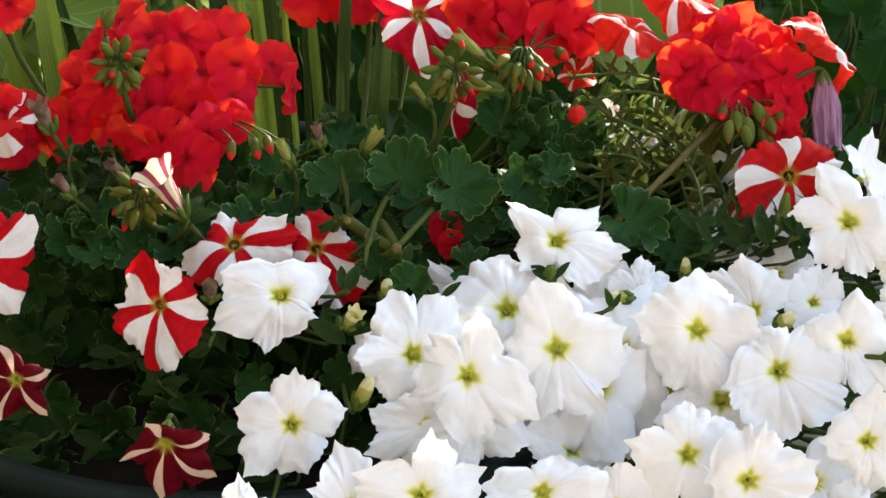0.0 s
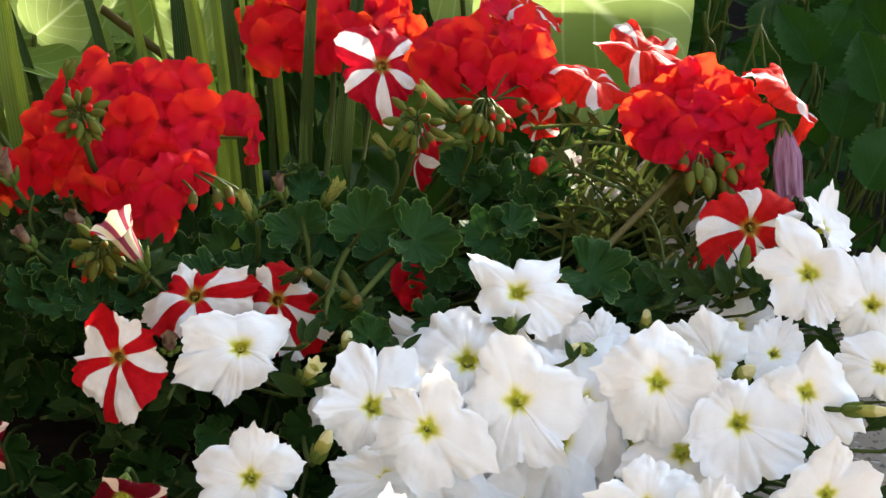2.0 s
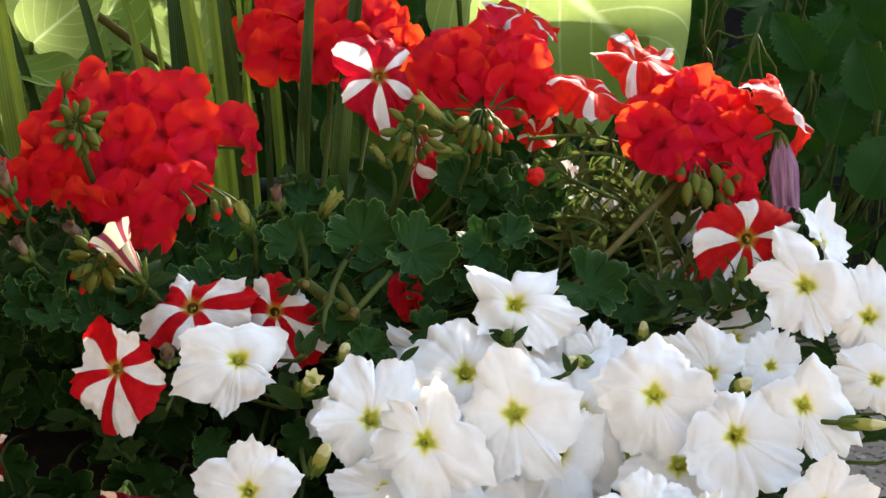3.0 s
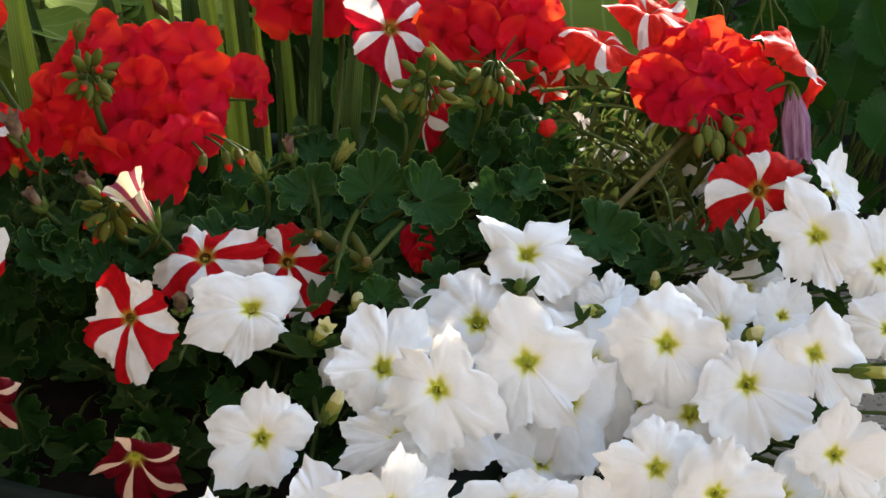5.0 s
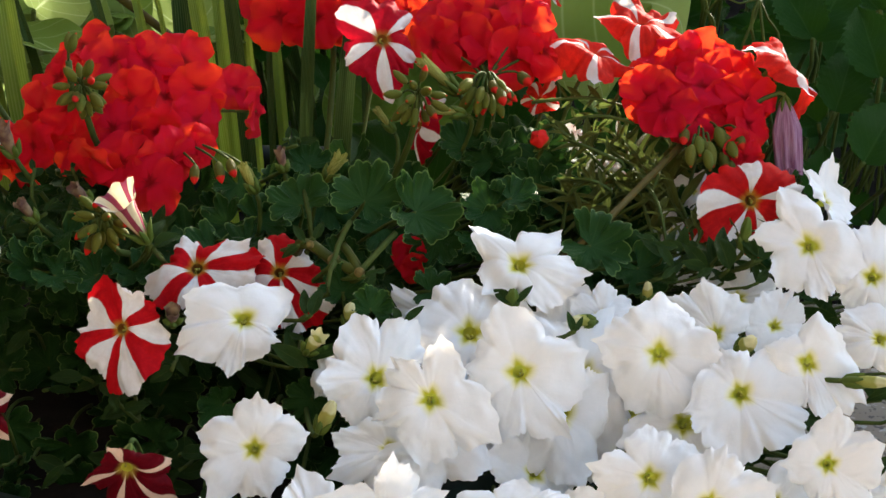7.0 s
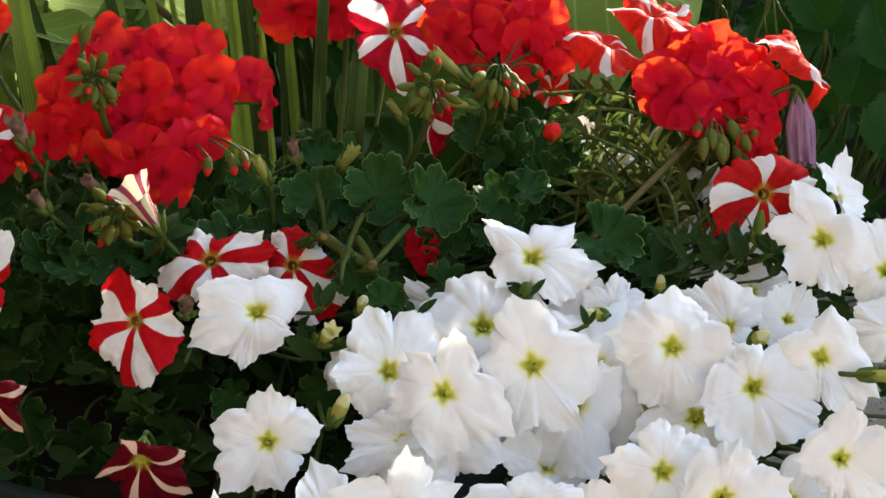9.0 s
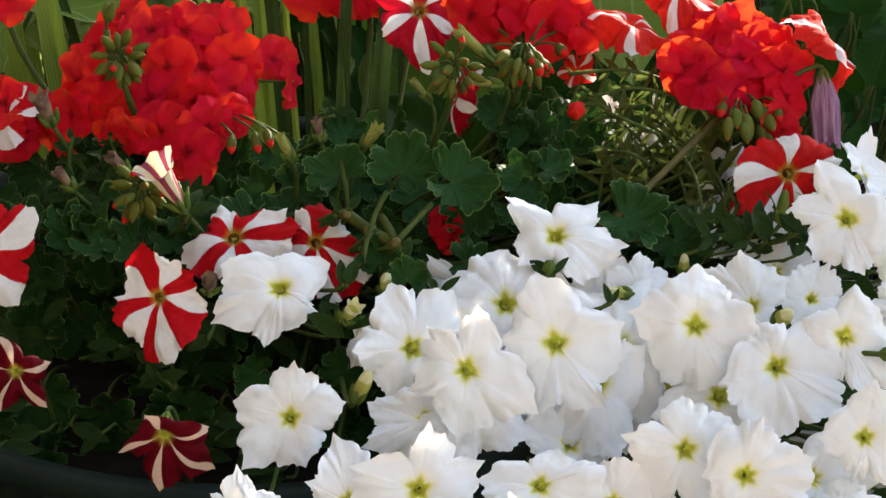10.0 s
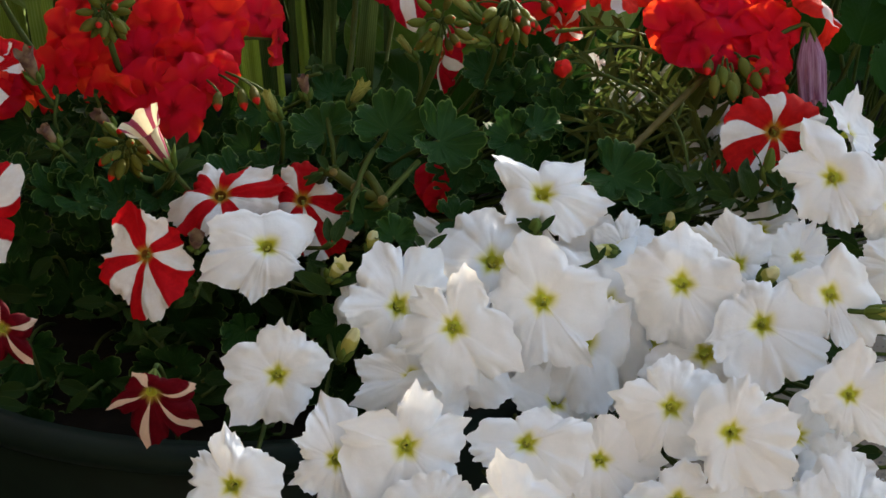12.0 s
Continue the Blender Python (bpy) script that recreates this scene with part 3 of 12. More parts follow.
def bud_cluster(hub, count, reach, length, spread, seed, reds=3, aim=(0, -0.4, -0.6), label="cluster of green geranium buds with red tips on a stalk", root=None):
    """Buds round a hub, most of them pointing along aim."""
    head = FlowerHead(hub, label, seed, root, "geranium_bud_cluster")
    head.ob["category"], head.ob["group"] = "flower bud", "geranium bud clusters"
    rng = random.Random(seed + 1)
    aim = Vector(aim).normalized()
    for k in range(count):
        a, tilt = k * 2.399963, spread * math.sqrt((k + 0.5) / count)
        side = aim.orthogonal().normalized()
        way = Matrix.Rotation(a, 3, aim) @ (Matrix.Rotation(tilt, 3, side) @ aim)
        way = (way + Vector((rng.uniform(-0.15, 0.15), rng.uniform(-0.15, 0.15), rng.uniform(-0.15, 0.15)))).normalized()
        at = Vector(hub) + way * reach * rng.uniform(0.55, 1.0)
        head.bud(at, way + Vector((0, 0, -0.25)), length * rng.uniform(0.8, 1.1), rng.random() < reds / count)
    return head


# ---- leaves ----
def geranium_leaf_mesh(seed):
    """A round, scalloped leaf of radius one, the stalk joining at the origin."""
    rng = random.Random(seed)
    phase, cup = rng.uniform(0, 50), rng.uniform(0.20, 0.50)

    def point(u, w):
        a = (u - 0.5) * radians(318) + math.pi / 2
        f = abs(((u * 7) % 1.0) - 0.5) * 2
        g = abs(((u * 21) % 1.0) - 0.5) * 2
        edge = 0.98 - 0.21 * f ** 2.6 - 0.085 * g ** 2 + 0.07 * noise.noise(Vector((u * 6 + phase, 0, 0)))
        edge *= 0.80 + 0.20 * math.sin(math.pi * u) ** 0.5
        r = w * edge
        z = cup * w ** 2 - 0.05 * f * w ** 2 + 0.52 * w ** 2 * noise.noise(Vector((math.cos(a) * 1.6 * w + phase, math.sin(a) * 1.6 * w, 1.0)))
        z += 0.10 * w ** 5 * math.sin(u * 44 + phase)
        z -= 0.18 * max(0.0, w - 0.7)
        return Vector((r * math.cos(a), r * math.sin(a), z))

    return sheet(9, 84, point)


def as_mesh(name, shape, material):
    mesh = bpy.data.meshes.new(name)
    mesh.from_pydata([tuple(v) for v in shape[0]], [], shape[1])
    mesh.uv_layers.new(name="UVMap").data.foreach_set("uv", np.asarray(shape[2], dtype=np.float32).ravel())
    mesh.materials.append(material)
    mesh.shade_smooth()
    return mesh


GERANIUM_LEAVES = [as_mesh("leaf", geranium_leaf_mesh(70 + k), GERANIUM_LEAF) for k in range(6)]


def long_leaf_mesh(seed, width, fold, arch, serrate=0.0, columns=8, rows=12, blunt=0.8, base=0.12):
    """A leaf of length one along y from the origin."""
    phase = random.Random(seed).uniform(0, 50)

    def point(u, w):
        x = (u - 0.5) * 2
        half = width * 0.5 * (base * (1 - w) + math.sin(math.pi * w ** blunt) ** 0.85) if 0 < w < 1 else width * 0.5 * base * (1 - w)
        half *= 1 + serrate * (0.7 - ((w * 11) % 1.0)) * abs(x) ** 4
        z = fold * abs(x) * half - arch * w ** 2 + 0.12 * width * noise.noise(Vector((x + phase, w * 3, 0.0)))
        return Vector((x * half, w * (1 - 0.15 * arch * w), z))

    return sheet(rows, columns, point)


PETUNIA_LEAVES = [as_mesh("leaf", long_leaf_mesh(80 + k, (0.30, 0.36, 0.42, 0.5)[k], 0.35, (0.2, 0.35, 0.1, 0.3)[k]), PETUNIA_LEAF) for k in range(4)]
OLIVE_LEAVES = [as_mesh("leaf", long_leaf_mesh(180 + k, (0.17, 0.20, 0.23, 0.18)[k], 0.6, (0.15, 0.3, 0.1, 0.4)[k]), OLIVE_LEAF) for k in range(4)]
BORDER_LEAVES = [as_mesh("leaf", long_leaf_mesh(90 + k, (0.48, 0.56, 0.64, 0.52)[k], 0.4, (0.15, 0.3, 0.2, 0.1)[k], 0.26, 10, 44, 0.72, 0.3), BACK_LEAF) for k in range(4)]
LIT_BROAD_LEAVES = [as_mesh("leaf", long_leaf_mesh(95 + k, (0.62, 0.7)[k], 0.22, (0.2, 0.45)[k], 0.0, 10, 20, 0.7, 0.3), LIT_BROAD) for k in range(2)]


SHADED_BROAD_LEAF = as_mesh("leaf", long_leaf_mesh(97, 0.72, 0.22, 0.2, 0.0, 10, 20, 0.85, 0.3), SHADED_BROAD)


class Plant:
    """A leafy plant rooted at one place: leaves stand on stalks that grow from it."""

    def __init__(self, name, root, label, seed, category="plant", group=""):
        self.rng = random.Random(seed)
        self.root = Vector(root)
        self.ob = thing(name, Matrix.Translation(root), label, category, group)

    def stem(self, path, radius, material=STEM, sides=7):
        part("stem", *tube([Vector(p) - self.root for p in path], radius, sides), material, self.ob)

    def leaf(self, meshes, at, normal, tip, size, stalk=0.0011, material=STEM, root=None):
        """A leaf whose base is at a place, its face along normal, its tip pointing along tip."""
        at, z = Vector(at), Vector(normal).normalized()
        y = Vector(tip)
        y = y - z * y.dot(z)
        y = y.normalized() if y.length > 1e-4 else z.orthogonal().normalized()
        turn = Matrix((y.cross(z), y, z)).transposed().to_4x4()
        local = Matrix.Translation(at - self.root) @ turn @ Matrix.Diagonal((size, size, size, 1))
        place_part("leaf", self.rng.choice(meshes) if isinstance(meshes, list) else meshes, self.ob, local)
        if stalk:
            end = Vector(root) if root else self.root + Vector((self.rng.uniform(-0.03, 0.03), self.rng.uniform(-0.03, 0.03), 0))
            drop = at - y * size * 0.5 - z * size * 0.4
            path = bend(at, drop, end + (at - end) * 0.4 + Vector((0, 0, 0.01)), end, 7)
            part("leaf_stalk", *tube([p - self.root for p in path], stalk, 5), material, self.ob)


def sprig(plant, base, tip, count, length, meshes=None, radius=0.0011):
    """A leafy shoot from base to tip, its stem going on down to the plant's root."""
    base, tip = Vector(base), Vector(tip)
    rng = plant.rng
    mid = base.lerp(tip, 0.5) + Vector((rng.uniform(-0.008, 0.008), rng.uniform(-0.008, 0.008), 0.006))
    path = bend(base, mid, mid, tip, 8)
    low = bend(plant.root + Vector((rng.uniform(-0.04, 0.04), rng.uniform(-0.03, 0.03), 0)), plant.root.lerp(base, 0.5) + Vector((0, 0, 0.03)), base - (tip - base) * 0.4, base, 8)
    plant.stem(low[:-1] + path, radius, STEM, 5)
    way = (tip - base).normalized()
    for k in range(count):
        t = (k + 0.6) / count
        at = path[0].lerp(path[-1], t) if t > 0.97 else path[int(t * 8)].lerp(path[int(t * 8) + 1], t * 8 - int(t * 8))
        out = Matrix.Rotation(k * 2.4 + rng.uniform(-0.5, 0.5), 3, way) @ way.orthogonal().normalized()
        ahead = (out * (1.15 - 0.7 * t) + way * 0.55 + Vector((0, 0, 0.12))).normalized()
        face = (way * 0.3 - out * 0.2 + Vector((rng.uniform(-0.5, 0.5), rng.uniform(-1.1, -0.1), rng.uniform(0.3, 0.9)))).normalized()
        plant.leaf(meshes or PETUNIA_LEAVES, at, face, ahead, length * rng.uniform(0.75, 1.15) * (1 - 0.35 * t), 0)


def blade(plant, low, high, width, twist, material=None):
    """A strap leaf that passes through two places; it grows from the plant's root and ends in a point."""
    low, high = Vector(low), Vector(high)
    end = high + (high - low).normalized() * 0.08
    foot = Vector((low.x * 0.8 + plant.root.x * 0.2, max(low.y, POT_Y + POT_R + 0.03), 0.0))
    path = bend(foot, low + Vector((0, 0, -0.12)), low * 0.6 + high * 0.4, end, 16)
    across = Vector((math.cos(twist), math.sin(twist), 0))

    def point(u, w):
        k = w * 16
        i = min(15, int(k))
        p = path[i].lerp(path[i + 1], k - i)
        x = (u - 0.5) * width * (1 - 0.75 * w ** 5)
        keel = width * 0.22 * (1 - abs(2 * u - 1)) + width * 0.03 * math.cos(u * 38)
        return p + across * x + Vector((0, keel, 0)) - plant.root

    part("blade", *sheet(22, 8, point), material or LIT_BLADE, plant.ob)


# ---- ground and pot ----
def ground():
    def point(u, w):
        x, y = (u - 0.5) * 2, (w - 0.5) * 2
        x, y = x * 0.3 + x ** 5 * 60 , y * 0.3 + y ** 5 * 60
        return Vector((x, y + 1.0, 0.012 * noise.noise(Vector((x * 2, y * 2, 0.0))) - 0.012))

    v, f, u = sheet(60, 60, point)
    mesh = as_mesh("ground", (v, f, u), SOIL)
    tagged(new("ground", mesh), "dark garden soil", "ground", kind="structure")


def paving():
    """Granite slabs in front of the border."""
    slab = new("paving")
    tagged(slab, "speckled grey-brown granite paving", "paving", kind="structure")
    for i in range(7):
        for j in range(8 if i > 0 else 7):
            x0, y0 = -0.40 + i * 0.5, -2.35 + j * 0.5
            bm = bmesh.new()
            bmesh.ops.create_cube(bm, size=1.0, matrix=Matrix.Translation((x0 + 0.25, y0 + 0.25, -0.01)) @ Matrix.Diagonal((0.494, 0.494, 0.06, 1)))
            bmesh.ops.bevel(bm, geom=bm.edges[:], offset=0.004, segments=2, affect="EDGES")
            mesh = bpy.data.meshes.new("slab")
            bm.to_mesh(mesh)
            bm.free()
            mesh.materials.append(STONE)
            place_part("slab", mesh, slab)


def lathe(profile, sides=72):
    def point(u, w):
        k = w * (len(profile) - 1)
        i = min(len(profile) - 2, int(k))
        r = profile[i][0] + (profile[i + 1][0] - profile[i][0]) * (k - i)
        z = profile[i][1] + (profile[i + 1][1] - profile[i][1]) * (k - i)
        return Vector((r * math.cos(2 * math.pi * u), r * math.sin(2 * math.pi * u), z))

    return sheet(len(profile) - 1, sides, point, True)


def flower_pot():
    pot = thing("flower_pot", Matrix.Translation((POT_X, POT_Y, 0.02)), "dark green plastic flower pot with a rolled rim", "flower pot")
    h, k = POT_Z - 0.02, POT_R / 0.205
    for name, label, material, profile in (
        ("body", "", POT, [(0.0, 0.0), (0.125, 0.0), (0.13, 0.004), (0.165, h * 0.5), (0.198, h - 0.012), (0.190, h - 0.012), (0.16, h * 0.5), (0.12, 0.02), (0.0, 0.02)]),
        ("rim", "", POT, [(0.198, h - 0.014), (0.2030, h - 0.011), (0.205, h - 0.005), (0.2035, h - 0.001), (0.198, h + 0.001), (0.190, h - 0.001), (0.188, h - 0.006), (0.188, h - 0.014), (0.198, h - 0.014)]),
        ("soil", "dark potting soil", SOIL, [(0.0, h - 0.026), (0.06, h - 0.03), (0.12, h - 0.032), (0.181, h - 0.036), (0.178, h - 0.05), (0.0, h - 0.06)]),
    ):
        part(name, *lathe([(r * k, z) for r, z in profile]), material, pot, label)


def added_wall(name, x0, x1, y0, y1, height, material, label):
    """A plain unseen wall, added to close the garden off and shape its light."""
    bm = bmesh.new()
    bmesh.ops.create_cube(bm, size=1.0, matrix=Matrix.Translation(((x0 + x1) / 2, (y0 + y1) / 2, height / 2 - 0.1)) @ Matrix.Diagonal((x1 - x0, y1 - y0, height + 0.2, 1)))
    bmesh.ops.bevel(bm, geom=bm.edges[:], offset=0.02, segments=2, affect="EDGES")
    mesh = bpy.data.meshes.new(name)
    bm.to_mesh(mesh)
    bm.free()
    mesh.materials.append(material)
    tagged(new(name, mesh), label, "wall", kind="structure")


# Unseen wall added behind the camera to bound sky light and bounce some.
added_wall("wall_south", -0.80, 3.2, -2.6, -2.4, 3.6, SOUTH_PLASTER, "plain brown plastered wall, added behind the camera")
# Added out of view on the left to block sky light from the foliage.
added_wall("shade_wall_west", -0.72, -0.52, -2.4, 3.2, 3.0, WALL, "plain weathered brown wall, added out of view")
# Added north walls: their stepped heights choose which plants the low sun reaches.
added_wall("wall_north", 1.47, 3.2, 3.0, 3.2, 1.15, WALL, "plain weathered brown wall, added out of view")
added_wall("wall_north_low", -0.52, 0.86, 3.0, 3.2, 0.7, WALL, "plain low brown wall, added out of view")
added_wall("shade_wall_middle", 1.03, 1.35, 3.0, 3.2, 0.96, WALL, "plain low brown wall, added out of view")
added_wall("shade_wall_step", 1.35, 1.47, 3.0, 3.2, 1.04, WALL, "plain brown wall step, added out of view to cast shade")
# Added pier that keeps the left flower heads and foliage out of the sun.
added_wall("shade_pier", 0.86, 1.03, 2.97, 3.23, 1.4, WALL, "plain brown pier, added out of view to cast shade")
added_wall("wall_east", 3.2, 3.4, -2.6, 3.2, 0.8, WALL, "plain weathered brown wall, added out of view")
ground()
paving()
flower_pot()


# ---- white petunias, spilling over the pot's front ----
petunia(WHITE, (-0.0971, 0.8451, 0.4105), (0.15, -0.69, 0.71), 0.0282, 0, 101, lobes=((24, 0.97), (95, 0.59), (155, 1.06), (179, 1.03), (-161, 1.26), (-130, 0.91), (-111, 1.02), (-94, 0.84), (-42, 0.69), (-27, 0.56)))
petunia(WHITE, (-0.0867, 0.7690, 0.3805), (0.00, -0.86, 0.51), 0.0255, 0, 102, lobes=((86, 0.92), (126, 0.83), (165, 1.05), (-167, 0.93), (-132, 1.20), (-110, 0.91), (-72, 0.87), (-22, 0.67), (16, 0.96), (51, 0.88)))
petunia(WHITE, (0.0405, 0.8813, 0.4234), (0.05, -0.62, 0.78), 0.0294, 0, 103, lobes=((42, 1.01), (95, 0.57), (137, 1.09), (165, 0.64), (-142, 0.79), (-100, 0.46), (-66, 0.94), (-37, 1.06), (-12, 1.17), (17, 0.80)))
petunia(WHITE, (0.0150, 0.8545, 0.3980), (0.05, -0.70, 0.71), 0.0335, 0, 104, lobes=((92, 0.93), (129, 0.91), (171, 1.04), (-161, 0.92), (-122, 0.86), (-94, 0.73), (-56, 1.00), (-30, 1.12), (1, 1.17), (59, 0.90)))
petunia(WHITE, (-0.0038, 0.8886, 0.3877), (-0.20, -0.72, 0.67), 0.0185, 0, 105, lobes=((83, 0.76), (131, 0.84), (149, 1.51), (166, 1.33), (-172, 1.16), (-147, 0.81), (-90, 0.51), (-33, 0.77), (-2, 1.06), (37, 0.98)))
petunia(WHITE, (-0.0306, 0.8141, 0.3933), (0.20, -0.81, 0.55), 0.0292, 0, 106, lobes=((47, 1.18), (75, 0.98), (98, 1.14), (145, 0.82), (178, 0.98), (-155, 0.85), (-116, 0.89), (-87, 0.79), (-57, 0.82), (3, 0.72)))
petunia(WHITE, (-0.0557, 0.8366, 0.3814), (-0.10, -0.80, 0.59), 0.0151, 0, 107, lobes=((74, 1.26), (96, 0.95), (112, 1.00), (140, 0.55), (-124, 0.70), (-86, 0.61), (-54, 1.09), (-22, 0.83), (16, 0.95), (50, 1.05)))
petunia(WHITE, (-0.0045, 0.7874, 0.3966), (0.00, -0.83, 0.55), 0.0293, 0, 108, lobes=((81, 0.98), (106, 0.58), (133, 0.86), (160, 0.80), (-161, 0.89), (-140, 0.71), (-97, 1.05), (-59, 0.95), (-32, 1.22), (31, 0.72)))
petunia(WHITE, (0.0380, 0.8163, 0.3955), (-0.10, -0.83, 0.55), 0.0326, 0, 109, lobes=((109, 1.05), (140, 0.79), (-179, 0.74), (-132, 0.68), (-102, 1.06), (-79, 0.90), (-49, 1.18), (-39, 0.95), (21, 0.97), (57, 0.67)))
petunia(WHITE, (0.0817, 0.8670, 0.3994), (0.00, -0.80, 0.60), 0.0162, 0, 110, lobes=((85, 1.21), (111, 0.84), (147, 1.11), (-170, 0.68), (-119, 0.85), (-94, 0.71), (-65, 0.72), (-22, 0.52), (16, 1.12), (54, 0.98)))
petunia(WHITE, (0.1060, 0.8212, 0.4031), (-0.10, -0.83, 0.55), 0.0298, 0, 111, lobes=((91, 0.94), (137, 0.87), (172, 1.01), (-159, 0.86), (-118, 1.00), (-90, 1.00), (-63, 1.03), (-38, 1.14), (-5, 1.02), (41, 0.81)))
petunia(WHITE, (0.1390, 0.8589, 0.3944), (-0.10, -0.83, 0.55), 0.0208, 0, 112, lobes=((106, 1.28), (127, 1.22), (147, 1.47), (168, 0.98), (-162, 0.63), (-121, 0.36), (-48, 0.55), (2, 0.61), (43, 1.06), (75, 1.08)))
petunia(WHITE, (0.1567, 0.9025, 0.3930), (0.10, -0.73, 0.67), 0.0202, 0, 113, lobes=((89, 1.28), (112, 1.18), (153, 0.99), (-166, 0.70), (-133, 0.87), (-89, 0.67), (-32, 0.76), (-2, 1.00), (14, 1.10), (57, 0.91)))
petunia(WHITE, (0.1704, 0.8676, 0.3944), (0.10, -0.73, 0.67), 0.0175, 0, 114, lobes=((72, 1.08), (113, 0.97), (170, 0.91), (-155, 0.87), (-127, 1.00), (-85, 0.84), (-29, 0.93), (3, 0.97), (29, 1.08), (51, 1.18)))
petunia(WHITE, (0.1434, 0.8009, 0.3919), (-0.05, -0.83, 0.55), 0.0288, 0, 115, lobes=((112, 0.74), (140, 0.65), (-160, 0.88), (-134, 1.01), (-90, 1.13), (-66, 1.04), (-33, 1.22), (-10, 1.08), (46, 1.03), (74, 0.70)))
petunia(WHITE, (0.1761, 0.8100, 0.4035), (-0.10, -0.85, 0.51), 0.0251, 0, 116, lobes=((81, 0.92), (110, 0.59), (161, 0.77), (-152, 0.72), (-102, 0.87), (-88, 0.84), (-69, 1.20), (-53, 1.21), (-32, 1.25), (21, 0.82)))
petunia(WHITE, (0.1893, 0.8932, 0.4280), (-0.20, -0.75, 0.63), 0.0293, 0, 117, lobes=((123, 1.14), (145, 0.76), (-178, 0.99), (-156, 0.73), (-120, 0.91), (-90, 0.89), (-67, 1.04), (-52, 0.91), (-16, 0.93), (69, 0.57)))
petunia(WHITE, (0.2070, 0.9380, 0.4330), (0.78, -0.30, 0.52), 0.0225, 20, 118, curl=-0.26)
petunia(WHITE, (0.2213, 0.8849, 0.4136), (-0.20, -0.78, 0.59), 0.0248, 0, 119, lobes=((92, 1.15), (123, 1.09), (169, 0.84), (-147, 0.79), (-115, 0.90), (-97, 0.78), (-66, 1.10), (-40, 0.96), (7, 1.00), (54, 0.98)))
petunia(WHITE, (0.2218, 0.8568, 0.3923), (-0.10, -0.73, 0.67), 0.0210, 0, 120, lobes=((142, 1.04), (160, 1.08), (176, 1.14), (-169, 1.00), (-140, 0.92), (-103, 0.71), (-65, 0.88), (-28, 1.01), (13, 1.03), (67, 0.81)))
petunia(WHITE, (0.0936, 0.8360, 0.3599), (-0.20, -0.84, 0.50), 0.0245, 0, 121, lobes=((111, 0.81), (139, 0.86), (-175, 0.88), (-137, 0.72), (-112, 0.74), (-64, 0.76), (-18, 1.34), (-4, 1.44), (12, 1.23), (56, 0.84)))
petunia(WHITE, (-0.0234, 0.7935, 0.3649), (0.20, -0.84, 0.50), 0.0243, 0, 122, lobes=((103, 0.71), (138, 0.86), (157, 1.17), (180, 1.04), (-164, 1.30), (-137, 0.88), (-89, 0.79), (-40, 0.81), (-6, 1.02), (39, 0.80)))
petunia(WHITE, (-0.0255, 0.7160, 0.3755), (0.00, -0.86, 0.51), 0.0294, 0, 123, lobes=((81, 0.95), (106, 0.55), (162, 0.97), (-178, 0.99), (-121, 1.09), (-94, 0.77), (-55, 1.03), (-19, 0.84), (23, 0.96), (41, 0.82)))
petunia(WHITE, (0.0289, 0.7273, 0.3708), (0.00, -0.80, 0.60), 0.0243, 0, 124, lobes=((74, 0.69), (116, 0.53), (176, 1.10), (-165, 1.05), (-141, 0.83), (-109, 0.71), (-49, 1.18), (-23, 1.17), (18, 1.20), (34, 0.86)))
petunia(WHITE, (0.0949, 0.7416, 0.3813), (0.00, -0.85, 0.53), 0.0266, 0, 125, lobes=((91, 0.87), (132, 0.68), (168, 1.01), (-162, 0.89), (-121, 1.08), (-102, 0.77), (-54, 1.04), (-35, 0.80), (18, 1.00), (56, 0.84)))
petunia(WHITE, (0.1184, 0.7172, 0.3832), (-0.10, -0.85, 0.51), 0.0263, 0, 126, lobes=((77, 0.93), (99, 0.89), (-174, 0.63), (-131, 0.70), (-101, 1.01), (-76, 0.94), (-37, 1.33), (-12, 1.11), (18, 1.10), (46, 0.88)))
petunia(WHITE, (0.0630, 0.7339, 0.3577), (0.10, -0.83, 0.55), 0.0220, 0, 127, lobes=((87, 0.88), (108, 0.82), (153, 0.72), (-160, 0.73), (-123, 1.00), (-94, 0.99), (-63, 1.15), (-35, 1.24), (-6, 1.24), (49, 0.97)))
petunia(WHITE, (-0.0558, 0.7203, 0.3655), (0.25, -0.83, 0.50), 0.0257, 0, 128, lobes=((93, 1.13), (109, 0.93), (148, 0.75), (172, 0.57), (-160, 0.87), (-128, 0.73), (-106, 1.02), (-85, 1.05), (-62, 1.23), (51, 0.85)))
petunia(WHITE, (-0.1002, 0.6911, 0.3706), (-0.05, -0.86, 0.51), 0.0252, 0, 129, lobes=((101, 1.03), (129, 0.77), (150, 0.85), (-175, 0.70), (-137, 1.17), (-107, 0.91), (-61, 1.07), (-26, 0.79), (23, 0.88), (77, 0.67)))
petunia(WHITE, (0.0959, 0.7087, 0.3526), (0.00, -0.80, 0.60), 0.0249, 0, 130, lobes=((79, 0.71), (134, 0.54), (175, 0.94), (-166, 0.91), (-133, 1.00), (-102, 0.84), (-52, 1.17), (-24, 1.25), (14, 1.19), (31, 0.75)))
petunia(WHITE, (0.0204, 0.6657, 0.3737), (0.05, -0.83, 0.55), 0.0232, 0, 131, lobes=((101, 1.13), (123, 0.81), (168, 0.83), (-162, 0.76), (-122, 0.89), (-88, 0.87), (-50, 1.02), (-22, 1.05), (1, 1.12), (53, 0.82)))
